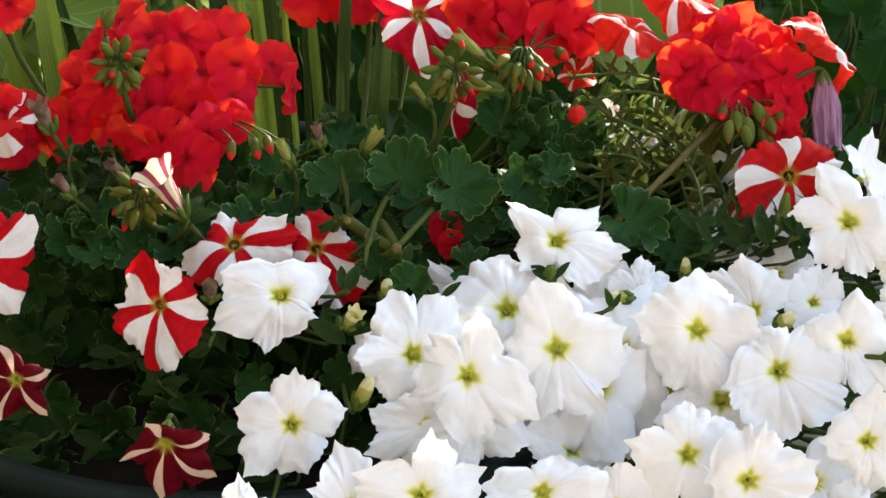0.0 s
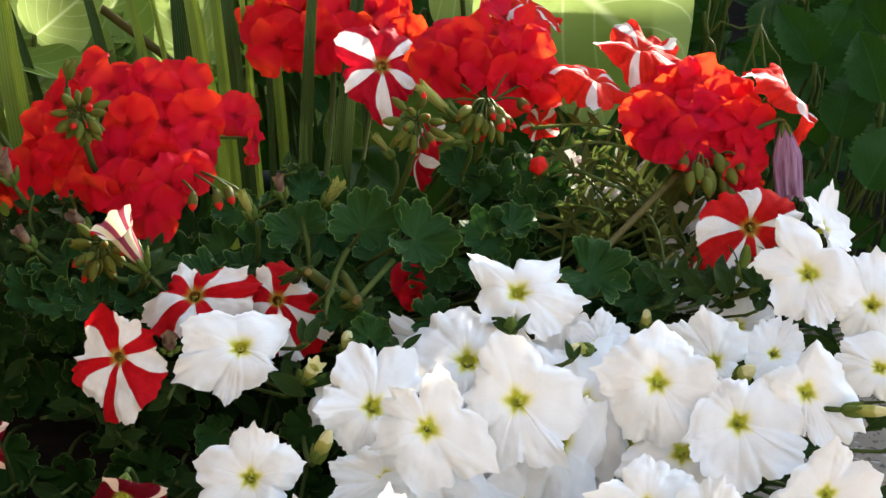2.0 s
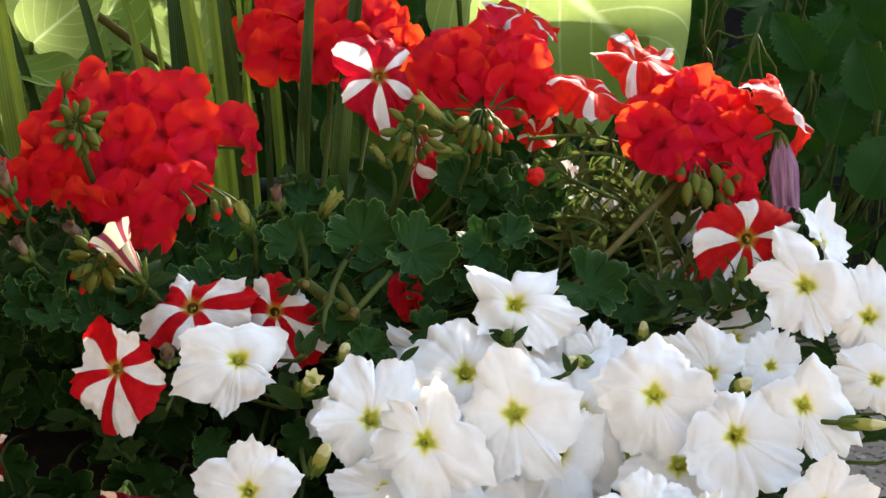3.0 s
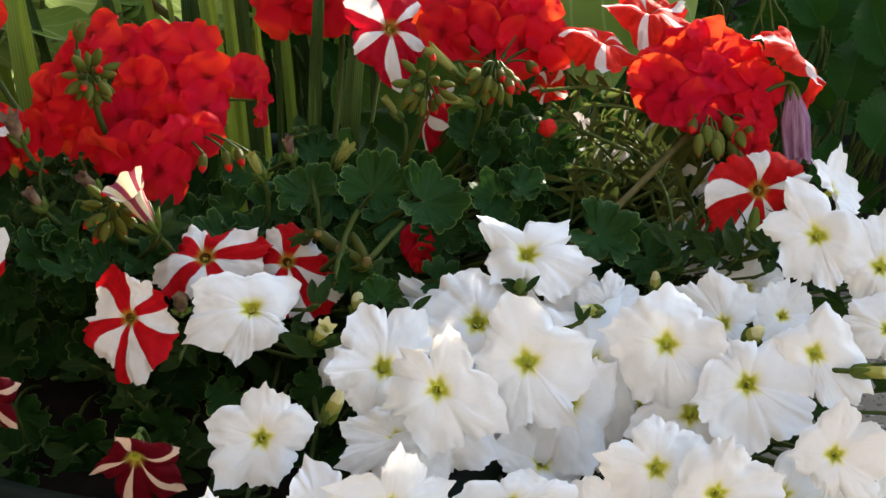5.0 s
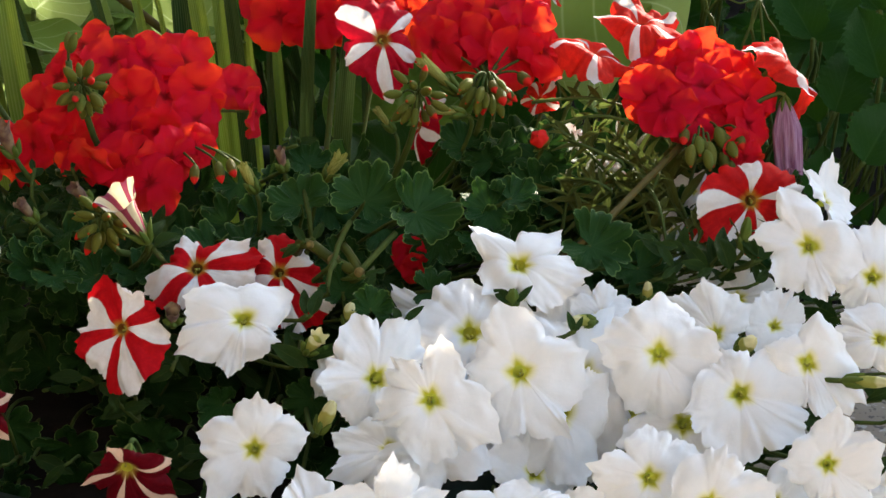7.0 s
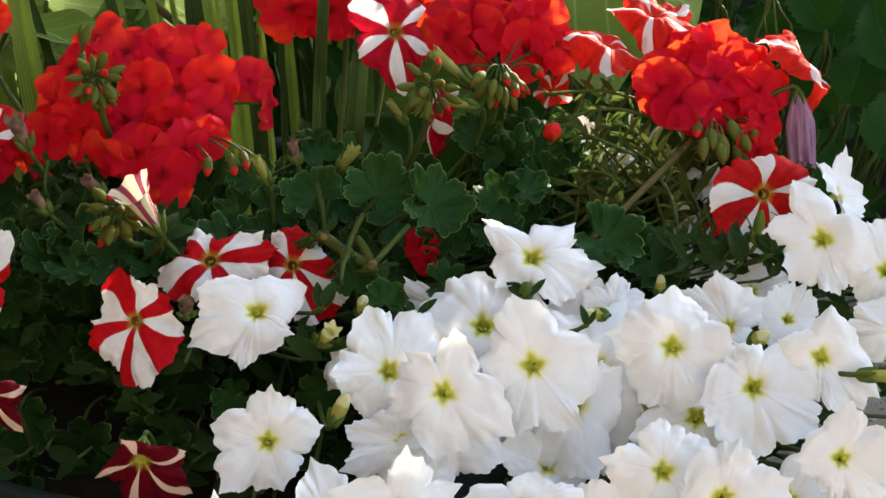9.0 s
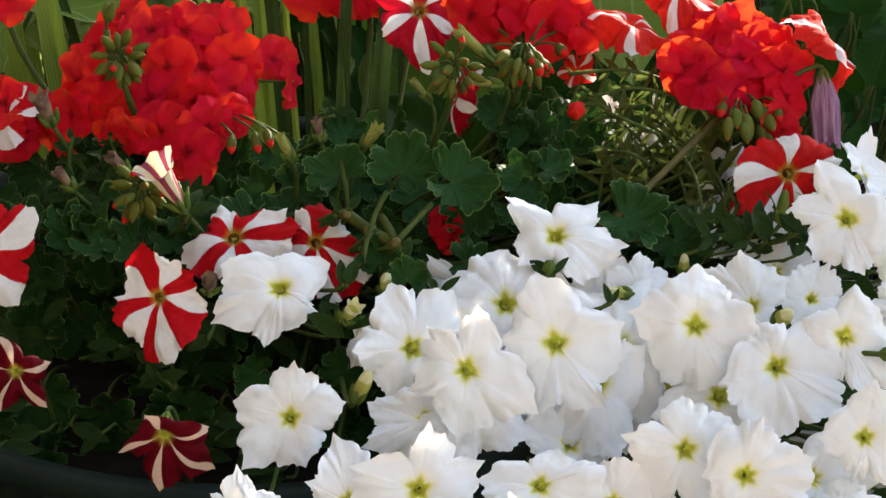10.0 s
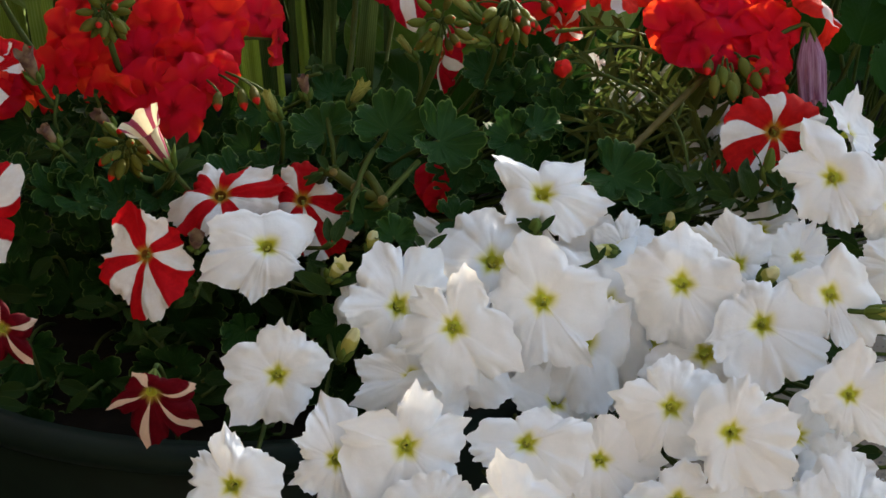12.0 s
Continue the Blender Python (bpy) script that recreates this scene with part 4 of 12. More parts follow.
petunia(WHITE, (-0.0131, 0.6902, 0.3563), (0.00, -0.83, 0.55), 0.0224, 0, 132, lobes=((79, 0.84), (125, 0.87), (172, 1.06), (-157, 1.01), (-123, 1.11), (-93, 1.04), (-53, 1.02), (-25, 0.91), (17, 0.98), (50, 0.93)))
petunia(WHITE, (0.1764, 0.7501, 0.3835), (-0.15, -0.82, 0.55), 0.0231, 0, 133, lobes=((83, 1.04), (125, 0.78), (-174, 0.83), (-135, 0.71), (-100, 0.82), (-77, 0.79), (-49, 1.21), (-27, 1.04), (24, 1.11), (56, 0.88)))
petunia(WHITE, (0.1580, 0.7648, 0.3522), (0.20, -0.78, 0.59), 0.0245, 0, 134, lobes=((60, 1.03), (104, 0.47), (-171, 0.30), (-102, 0.25), (-64, 0.61), (-52, 0.97), (-38, 1.34), (-19, 1.29), (7, 1.72), (38, 1.35)))
petunia(WHITE, (0.1725, 0.7066, 0.3450), (0.10, -0.73, 0.67), 0.0253, 0, 135, lobes=((81, 1.23), (114, 1.15), (153, 1.06), (-178, 0.81), (-141, 0.86), (-96, 0.79), (-49, 0.84), (-11, 0.74), (34, 1.00), (57, 1.05)))
petunia(WHITE, (0.1695, 0.7469, 0.3422), (0.10, -0.73, 0.67), 0.0202, 0, 136, lobes=((81, 0.94), (113, 0.75), (175, 0.71), (-144, 0.80), (-120, 1.00), (-88, 0.91), (-49, 1.09), (-26, 1.01), (3, 1.25), (36, 0.95)))
petunia(WHITE, (0.1321, 0.7090, 0.3490), (0.00, -0.74, 0.68), 0.0192, 0, 137, lobes=((78, 0.82), (119, 0.76), (172, 0.92), (-142, 0.84), (-112, 1.12), (-84, 1.04), (-45, 1.09), (-15, 0.96), (32, 1.04), (50, 0.88)))
petunia(WHITE, (0.2127, 0.7595, 0.3564), (-0.20, -0.72, 0.67), 0.0168, 0, 138, lobes=((106, 0.99), (133, 0.79), (177, 0.86), (-149, 0.84), (-115, 1.14), (-82, 1.10), (-37, 1.08), (-0, 0.93), (41, 0.93), (77, 0.88)))
petunia(WHITE, (0.0470, 0.8031, 0.3467), (0.30, -0.76, 0.58), 0.0245, -14, 139)
petunia(WHITE, (0.0171, 0.8225, 0.3645), (0.00, -0.80, 0.60), 0.0320, 0, 140, lobes=((69, 0.75), (127, 0.69), (166, 1.13), (-168, 0.98), (-150, 0.95), (-108, 0.43), (-59, 0.94), (-35, 1.17), (1, 1.23), (34, 1.00)))
petunia(WHITE, (0.0589, 0.8165, 0.3720), (0.00, -0.80, 0.60), 0.0350, 0, 141, lobes=((95, 0.88), (142, 0.99), (172, 1.22), (-165, 0.99), (-138, 1.04), (-107, 0.90), (-75, 1.03), (-33, 0.62), (41, 0.82), (63, 0.79)))
petunia(WHITE, (0.0736, 0.8378, 0.3529), (-0.10, -0.80, 0.59), 0.0261, 0, 142, lobes=((90, 1.43), (105, 1.12), (156, 0.49), (-128, 0.57), (-101, 1.22), (-86, 1.18), (-52, 0.77), (-7, 0.54), (58, 1.09), (76, 1.38)))
petunia(WHITE, (0.0676, 0.8893, 0.3734), (0.00, -0.66, 0.75), 0.0245, 11, 143)
petunia(WHITE, (0.0509, 0.7181, 0.3350), (0.00, -0.74, 0.68), 0.0245, 35, 144)
petunia(WHITE, (-0.0575, 0.6837, 0.3436), (0.00, -0.74, 0.68), 0.0245, 46, 145)
petunia(WHITE, (0.1520, 0.6956, 0.3458), (0.00, -0.74, 0.68), 0.0245, -10, 146)
petunia(WHITE, (0.1277, 0.8396, 0.3458), (0.00, -0.74, 0.68), 0.0245, 3, 147)
petunia(WHITE, (0.0909, 0.8832, 0.3636), (0.00, -0.74, 0.68), 0.0245, 33, 148)
petunia(WHITE, (-0.0020, 0.7998, 0.3714), (0.10, -0.78, 0.62), 0.0300, 20, 185)
petunia(WHITE, (0.0718, 0.8335, 0.3837), (0.05, -0.76, 0.65), 0.0360, 52, 186)
petunia(WHITE, (0.0650, 0.8640, 0.3899), (-0.05, -0.66, 0.75), 0.0300, 8, 187)
petunia(WHITE, (0.1190, 0.8118, 0.3692), (0.00, -0.78, 0.62), 0.0300, 30, 188)

# ---- striped petunias ----
petunia(STRIPED, (-0.1582, 0.8399, 0.4069), (-0.30, -0.84, 0.45), 0.0235, 0, 149, kind="striped", lobes=((84, 0.86), (116, 1.18), (-174, 0.83), (-152, 1.11), (-104, 1.03), (-91, 1.38), (-59, 1.42), (-28, 1.18), (13, 0.86), (39, 0.87)), ruffle=1.6)
petunia(STRIPED, (-0.1266, 0.8986, 0.4137), (0.00, -0.57, 0.82), 0.0284, 0, 150, kind="striped", lobes=((115, 0.75), (166, 0.50), (-156, 1.05), (-123, 1.04), (-87, 0.99), (-55, 0.86), (-20, 1.17), (9, 1.20), (35, 1.04), (78, 0.55)), ruffle=1.6)
petunia(STRIPED, (-0.0844, 0.9059, 0.4070), (0.10, -0.66, 0.75), 0.0246, 0, 151, kind="striped", lobes=((32, 0.72), (87, 1.03), (125, 0.75), (165, 0.63), (-141, 0.68), (-103, 0.99), (-81, 1.42), (-59, 1.39), (-39, 1.43), (-9, 0.85)), ruffle=1.6)
petunia(NARROW, (-0.0336, 1.0612, 0.4823), (0.10, -0.85, 0.51), 0.0281, 0, 152, kind="narrow", lobes=((37, 0.83), (91, 0.86), (149, 1.13), (179, 0.69), (-148, 0.98), (-117, 0.90), (-83, 1.30), (-61, 0.87), (-29, 0.78), (20, 0.38)))
petunia(SCARLET, (0.1682, 0.9514, 0.4278), (0.00, -0.83, 0.55), 0.0286, 0, 153, kind="scarlet", curl=0.06, lobes=((93, 0.70), (138, 0.85), (-168, 1.06), (-136, 1.25), (-113, 1.26), (-93, 1.16), (-61, 0.98), (-17, 0.81), (15, 1.00), (46, 0.95)))
petunia(STRIPED, (-0.2571, 0.8812, 0.4101), (0.10, -0.80, 0.59), 0.0292, 0, 154, kind="striped", lobes=((83, 0.88), (115, 0.91), (156, 0.86), (-162, 0.83), (-125, 0.88), (-86, 0.92), (-53, 1.09), (-9, 0.84), (35, 1.29), (55, 1.03)))
petunia(CORAL, (0.0900, 1.0520, 0.4790), (0.42, -0.05, 0.90), 0.0290, 25, 155, kind="coral", curl=0.15, droop=0.10, ruffle=1.15, fold=1.5)
petunia(CORAL, (0.1190, 1.0857, 0.4860), (0.05, 0.02, 0.98), 0.0285, 60, 156, kind="coral", curl=0.20, droop=0.05, ruffle=1.15, fold=1.5)
petunia(CORAL, (0.0550, 1.1416, 0.4950), (0.35, -0.05, 0.92), 0.0275, 5, 157, kind="coral", curl=0.15, ruffle=1.15, fold=1.5)
petunia(CORAL, (0.2035, 1.0430, 0.4720), (0.88, -0.02, 0.46), 0.0310, 15, 158, kind="coral", curl=0.15, droop=0.22, ruffle=1.6, fold=1.6)
petunia(STRIPED, (-0.2680, 1.0053, 0.4370), (-0.45, -0.25, 0.85), 0.0230, 33, 159, kind="striped")
petunia(MAROON, (-0.1424, 0.7456, 0.3819), (0.02, -0.97, -0.22), 0.0245, 0, 160, kind="maroon", curl=0.12, lobes=((114, 0.66), (160, 0.46), (203, 0.86), (232, 0.72), (262, 1.30), (286, 1.04), (310, 1.30), (335, 0.78), (5, 0.80), (60, 0.34)), ruffle=0.7)
petunia(MAROON, (-0.2230, 0.8050, 0.3834), (0.05, -0.93, 0.30), 0.0191, 0, 161, kind="maroon", curl=0.20, lobes=((113, 0.93), (147, 0.63), (170, 0.97), (-143, 0.90), (-116, 1.12), (-85, 0.71), (-55, 1.19), (-32, 0.65), (12, 0.79), (61, 0.37)), ruffle=0.6)

# ---- geranium flower heads ----
head = FlowerHead((-0.1798, 1.0395, 0.4380), "large scarlet red geranium flower head, fully open", 11)
head.floret((-0.2058, 1.0566, 0.4787), (-0.29, -0.31, 0.91), 0.0179)
head.floret((-0.2180, 1.0373, 0.4666), (-0.45, -0.76, 0.47), 0.0179)
head.floret((-0.2259, 1.0214, 0.4519), (-0.47, -0.86, 0.20), 0.0172)
head.floret((-0.2273, 0.9987, 0.4403), (-0.52, -0.82, 0.25), 0.0163)
head.floret((-0.2049, 0.9974, 0.4408), (-0.16, -0.94, 0.29), 0.0178)
head.floret((-0.1861, 1.0347, 0.4777), (-0.36, -0.60, 0.71), 0.0166)
head.floret((-0.1662, 1.0354, 0.4775), (-0.00, -0.84, 0.55), 0.0177)
head.floret((-0.1483, 1.0451, 0.4741), (0.53, -0.52, 0.67), 0.0183)
head.floret((-0.1736, 1.0102, 0.4646), (0.08, -0.86, 0.51), 0.0169)
head.floret((-0.1562, 1.0205, 0.4608), (0.48, -0.63, 0.61), 0.0182)
head.floret((-0.1368, 1.0252, 0.4642), (0.35, -0.82, 0.46), 0.0166)
head.floret((-0.1379, 1.0100, 0.4512), (0.40, -0.76, 0.50), 0.0173)
head.floret((-0.1586, 0.9979, 0.4491), (0.35, -0.94, 0.03), 0.0166)
head.floret((-0.1821, 0.9978, 0.4508), (-0.13, -0.83, 0.54), 0.0171)
head.floret((-0.1369, 0.9856, 0.4456), (0.50, -0.81, 0.30), 0.0138)
head.floret((-0.1580, 0.9640, 0.4327), (0.05, -0.98, 0.19), 0.0177)
head.floret((-0.1881, 0.9726, 0.4408), (-0.36, -0.92, -0.16), 0.0160)
head.floret((-0.1192, 1.0476, 0.4559), (0.57, -0.63, 0.53), 0.0154)
head.floret((-0.1069, 1.0340, 0.4471), (0.94, -0.35, -0.01), 0.0152)
head.floret((-0.2081, 1.0062, 0.4594), (-0.47, -0.84, 0.28), 0.0168)
head.floret((-0.2438, 1.0100, 0.4236), (-0.68, -0.72, -0.16), 0.0188)
head.floret((-0.1740, 0.9714, 0.4413), (-0.11, -0.96, 0.27), 0.0174)
head.floret((-0.1482, 0.9756, 0.4429), (0.52, -0.85, -0.09), 0.0166)
head.bud((-0.1329, 0.9644, 0.4425), (0.00, -0.78, -0.63), 0.0117, True)
head.bud((-0.1208, 0.9663, 0.4434), (0.20, -0.73, -0.65), 0.0129, True)
head.bud((-0.1148, 0.9682, 0.4443), (0.30, -0.81, -0.51), 0.0123, True)
head.bud((-0.1069, 0.9645, 0.4425), (0.40, -0.74, -0.54), 0.0153, False)
head = FlowerHead((-0.0667, 1.1369, 0.4567), "scarlet geranium flower head behind a striped petunia", 12)
head.floret((-0.1068, 1.1542, 0.4751), (-0.36, -0.69, 0.63), 0.0192)
head.floret((-0.0985, 1.1300, 0.4730), (-0.46, -0.85, 0.27), 0.0208)
head.floret((-0.0867, 1.1568, 0.4798), (-0.17, -0.73, 0.66), 0.0208)
head.floret((-0.0761, 1.1260, 0.4740), (-0.15, -0.94, 0.30), 0.0210)
head.floret((-0.0631, 1.1472, 0.4846), (0.20, -0.86, 0.47), 0.0207)
head.floret((-0.0556, 1.1302, 0.4718), (0.07, -0.77, 0.64), 0.0185)
head.floret((-0.0440, 1.1530, 0.4846), (0.46, -0.63, 0.63), 0.0190)
head.floret((-0.0322, 1.1694, 0.4777), (0.62, -0.67, 0.41), 0.0203)
head.floret((-0.0211, 1.1461, 0.4721), (0.42, -0.72, 0.56), 0.0137)
head.floret((-0.1108, 1.1712, 0.4827), (-0.51, -0.53, 0.67), 0.0204)
head.floret((-0.0860, 1.1774, 0.4920), (-0.43, -0.39, 0.81), 0.0219)
head.floret((-0.0578, 1.1881, 0.4906), (0.20, -0.64, 0.74), 0.0203)
head = FlowerHead((0.0271, 1.0504, 0.4602), "scarlet geranium flower head with hanging buds beneath", 13)
head.floret((0.0052, 1.0881, 0.4856), (-0.17, -0.59, 0.79), 0.0202)
head.floret((-0.0031, 1.0689, 0.4763), (-0.50, -0.78, 0.39), 0.0182)
head.floret((0.0167, 1.0692, 0.4744), (-0.31, -0.76, 0.57), 0.0182)
head.floret((0.0320, 1.0931, 0.4892), (0.02, -0.47, 0.88), 0.0196)
head.floret((0.0482, 1.0742, 0.4832), (0.14, -0.84, 0.52), 0.0200)
head.floret((0.0600, 1.0730, 0.4696), (0.54, -0.58, 0.61), 0.0198)
head.floret((0.0415, 1.0650, 0.4689), (0.32, -0.87, 0.38), 0.0199)
head.floret((0.0267, 1.0735, 0.4799), (0.12, -0.74, 0.66), 0.0188)
head.floret((0.0135, 1.0850, 0.4848), (-0.20, -0.74, 0.64), 0.0181)
head.floret((0.0377, 1.1184, 0.4917), (0.26, -0.16, 0.95), 0.0162)
head.floret((0.0543, 1.1045, 0.4873), (0.43, -0.66, 0.61), 0.0160)
head.bud((0.0068, 1.0449, 0.4656), (-0.30, -0.93, -0.23), 0.0146, True)
head.bud((0.0458, 1.0461, 0.4662), (0.40, -0.91, -0.13), 0.0147, True)
head = FlowerHead((0.1480, 1.0195, 0.4441), "orange-red sunlit geranium flower head above green buds", 14, radius=0.0020, material=BROWN_STEM, via=(0.0791, 0.9174, 0.4213))
head.floret((0.1235, 1.0360, 0.4650), (-0.25, -0.65, 0.72), 0.0198)
head.floret((0.1362, 1.0540, 0.4715), (-0.30, -0.43, 0.85), 0.0192)
head.floret((0.1530, 1.0500, 0.4705), (0.13, -0.65, 0.75), 0.0195)
head.floret((0.1270, 1.0095, 0.4582), (-0.38, -0.70, 0.61), 0.0178)
head.floret((0.1475, 1.0250, 0.4660), (0.15, -0.74, 0.66), 0.0174)
head.floret((0.1680, 1.0430, 0.4650), (0.32, -0.77, 0.55), 0.0191)
head.floret((0.1730, 1.0209, 0.4590), (0.27, -0.90, 0.34), 0.0176)
head.floret((0.1638, 1.0216, 0.4536), (0.15, -0.72, 0.67), 0.0182)
head.floret((0.1415, 1.0089, 0.4534), (0.13, -0.85, 0.50), 0.0172)
head.floret((0.1735, 1.0121, 0.4480), (0.44, -0.88, 0.19), 0.0148)
head.floret((0.1650, 1.0008, 0.4403), (0.24, -0.97, 0.07), 0.0090)
head.floret((0.1187, 1.0223, 0.4602), (-0.21, -0.82, 0.54), 0.0173)
head.floret((0.1365, 1.0414, 0.4652), (-0.36, -0.76, 0.54), 0.0173)
head.floret((0.1600, 1.0680, 0.4690), (-0.07, -0.50, 0.86), 0.0144)
head.bud((0.1363, 0.9982, 0.4501), (-0.20, -0.92, -0.34), 0.0126, True)
head.bud((0.1431, 0.9932, 0.4477), (0.00, -0.88, -0.47), 0.0141, False)
head.bud((0.1490, 0.9894, 0.4458), (0.10, -0.76, -0.64), 0.0157, False)
head.bud((0.1546, 0.9990, 0.4505), (0.20, -0.85, -0.49), 0.0158, False)
head.bud((0.1588, 0.9932, 0.4477), (0.30, -0.81, -0.51), 0.0157, False)
head.bud((0.1394, 0.9875, 0.4449), (-0.10, -0.76, -0.64), 0.0141, False)
head.bud((0.1469, 0.9837, 0.4431), (0.10, -0.76, -0.64), 0.0131, False)
head.floret((0.1643, 0.9920, 0.4437), (0.30, -0.80, -0.10), 0.0105)
head.floret((0.1691, 0.9880, 0.4376), (0.30, -0.80, -0.10), 0.0105)
head.bud((0.1558, 0.9880, 0.4400), (0.15, -0.70, -0.55), 0.0125, True)
head.bud((0.1600, 0.9850, 0.4365), (0.15, -0.70, -0.55), 0.0125, True)
head.bud((0.1463, 0.9900, 0.4459), (0.15, -0.70, -0.55), 0.0125, True)
head.bud((0.1656, 0.9950, 0.4500), (0.15, -0.70, -0.55), 0.0125, True)
head = FlowerHead((-0.2635, 1.0123, 0.4244), "red geranium flowers half hidden by leaves", 15)
head.floret((-0.2568, 1.0164, 0.4366), (-0.17, -0.78, 0.60), 0.0163)
head.floret((-0.2631, 0.9973, 0.4272), (0.21, -0.96, 0.20), 0.0165)
head.floret((-0.2693, 1.0165, 0.4401), (-0.19, -0.88, 0.43), 0.0164)
head = FlowerHead((-0.0181, 0.9501, 0.3866), "small dark red geranium flower deep among leaves", 16)
head.floret((-0.0174, 0.9503, 0.3967), (-0.00, -0.90, 0.44), 0.0107)
head.floret((-0.0133, 0.9411, 0.3908), (0.14, -0.96, 0.25), 0.0096)
head = FlowerHead((-0.2882, 1.1120, 0.4687), "red geranium flowers at the edge of the pot", 17)
head.floret((-0.2807, 1.0973, 0.4765), (0.19, -0.78, 0.59), 0.0168)
head.floret((-0.2961, 1.1060, 0.4779), (-0.02, -0.86, 0.51), 0.0164)

# ---- geranium buds ----
bud_cluster((-0.1952, 0.9830, 0.4797), 19, 0.0086, 0.0114, 1.80, 21, 3, (0.00, -1.00, 0.08))
bud_cluster((-0.2050, 1.0022, 0.4891), 2, 0.0078, 0.0124, 0.50, 22, 0, (0.00, 0.12, 0.99), label="pair of upright green geranium buds")
bud_cluster((-0.1723, 0.8950, 0.4400), 18, 0.0081, 0.0110, 1.80, 23, 6, (-0.10, -0.99, 0.02))
bud_cluster((-0.0126, 0.9917, 0.4716), 14, 0.0106, 0.0115, 1.70, 24, 4, (0.00, -1.00, 0.02))
bud_cluster((0.0263, 1.0166, 0.4758), 18, 0.0150, 0.0125, 1.00, 25, 5, (0.00, -0.78, -0.63))

# ---- leaves ----
geranium = Plant("geranium_plant", (POT_X, POT_Y + 0.02, POT_Z - 0.035), "leafy green geranium plant with scalloped leaves in the pot", 5)
geranium.leaf(GERANIUM_LEAVES[0], (-0.0743, 0.9337, 0.4326), (-0.10, -0.47, 0.88), (-0.50, 0.37, 0.78), 0.0192)
geranium.leaf(GERANIUM_LEAVES[1], (-0.0393, 0.9218, 0.4393), (0.10, -0.57, 0.82), (0.50, 0.37, 0.78), 0.0213)
geranium.leaf(GERANIUM_LEAVES[2], (-0.0127, 0.9191, 0.4341), (0.30, -0.57, 0.76), (0.98, -0.07, -0.16), 0.0231)
geranium.leaf(GERANIUM_LEAVES[3], (0.0389, 0.9606, 0.4242), (0.20, -0.25, 0.95), (0.77, 0.27, 0.58), 0.0160)
geranium.leaf(GERANIUM_LEAVES[4], (0.0582, 1.0129, 0.4243), (0.10, -0.57, 0.82), (0.50, 0.37, 0.78), 0.0200)
geranium.leaf(GERANIUM_LEAVES[5], (0.0293, 1.0129, 0.4243), (-0.10, -0.47, 0.88), (-0.17, 0.42, 0.89), 0.0193)
geranium.leaf(GERANIUM_LEAVES[0], (0.0788, 0.9108, 0.4185), (0.20, -0.55, 0.81), (0.94, -0.14, -0.31), 0.0231)
geranium.leaf(GERANIUM_LEAVES[1], (0.1048, 0.9142, 0.4038), (0.20, -0.64, 0.74), (0.50, -0.37, -0.78), 0.0197)
geranium.leaf(GERANIUM_LEAVES[2], (-0.0498, 0.8813, 0.4066), (0.00, -0.66, 0.75), (0.00, 0.42, 0.91), 0.0139, root=(-0.050, 0.951, 0.303))
geranium.leaf(GERANIUM_LEAVES[3], (-0.0347, 0.8608, 0.4066), (0.10, -0.57, 0.82), (0.00, 0.42, 0.91), 0.0125)
geranium.leaf(GERANIUM_LEAVES[4], (-0.0053, 0.8993, 0.3978), (0.30, -0.69, 0.65), (1.00, 0.00, 0.00), 0.0148)
geranium.leaf(GERANIUM_LEAVES[5], (0.0219, 0.9453, 0.4092), (0.10, -0.57, 0.82), (0.87, -0.21, -0.45), 0.0184)
geranium.leaf(GERANIUM_LEAVES[1], (0.0133, 1.0244, 0.4301), (0.00, -0.47, 0.88), (-0.17, 0.42, 0.89), 0.0162)
geranium.leaf(GERANIUM_LEAVES, (-0.0651, 0.8435, 0.3646), (-0.11, -0.94, 0.33), (-0.56, -0.35, -0.75), 0.0148, root=(-0.065, 0.914, 0.303))
geranium.leaf(GERANIUM_LEAVES, (-0.0612, 0.8620, 0.3713), (0.22, -0.97, 0.07), (1.00, -0.04, -0.08), 0.0150, root=(-0.061, 0.932, 0.303))
geranium.leaf(GERANIUM_LEAVES, (-0.1096, 0.8406, 0.3636), (0.22, -0.97, 0.07), (-0.87, -0.21, -0.45), 0.0147, root=(-0.110, 0.911, 0.303))
geranium.leaf(GERANIUM_LEAVES, (0.0659, 0.9987, 0.3666), (0.16, -0.87, 0.46), (0.02, 0.42, 0.91), 0.0173)
geranium.leaf(GERANIUM_LEAVES, (0.0642, 1.0219, 0.3836), (-0.04, -0.74, 0.67), (0.36, 0.40, 0.85), 0.0203)
geranium.leaf(GERANIUM_LEAVES, (0.0467, 1.0430, 0.4097), (-0.19, -0.76, 0.62), (0.82, -0.24, -0.52), 0.0168)
geranium.leaf(GERANIUM_LEAVES, (0.0508, 1.0512, 0.4042), (-0.35, -0.62, 0.70), (-0.72, 0.29, 0.63), 0.0250)
geranium.leaf(GERANIUM_LEAVES, (0.0811, 0.9923, 0.3927), (0.12, -0.53, 0.84), (-0.87, -0.21, -0.44), 0.0200)
geranium.leaf(GERANIUM_LEAVES, (0.0419, 0.9904, 0.3719), (-0.24, -0.47, 0.85), (-0.88, -0.20, -0.43), 0.0201)
geranium.leaf(GERANIUM_LEAVES, (0.1628, 1.0281, 0.4115), (0.30, -0.83, 0.47), (0.09, -0.42, -0.90), 0.0193)
geranium.leaf(GERANIUM_LEAVES, (0.1317, 0.9917, 0.3920), (0.27, -0.70, 0.66), (0.32, 0.40, 0.86), 0.0236)
geranium.leaf(GERANIUM_LEAVES, (0.1099, 1.0118, 0.3994), (0.32, -0.68, 0.65), (-0.30, -0.40, -0.86), 0.0168)
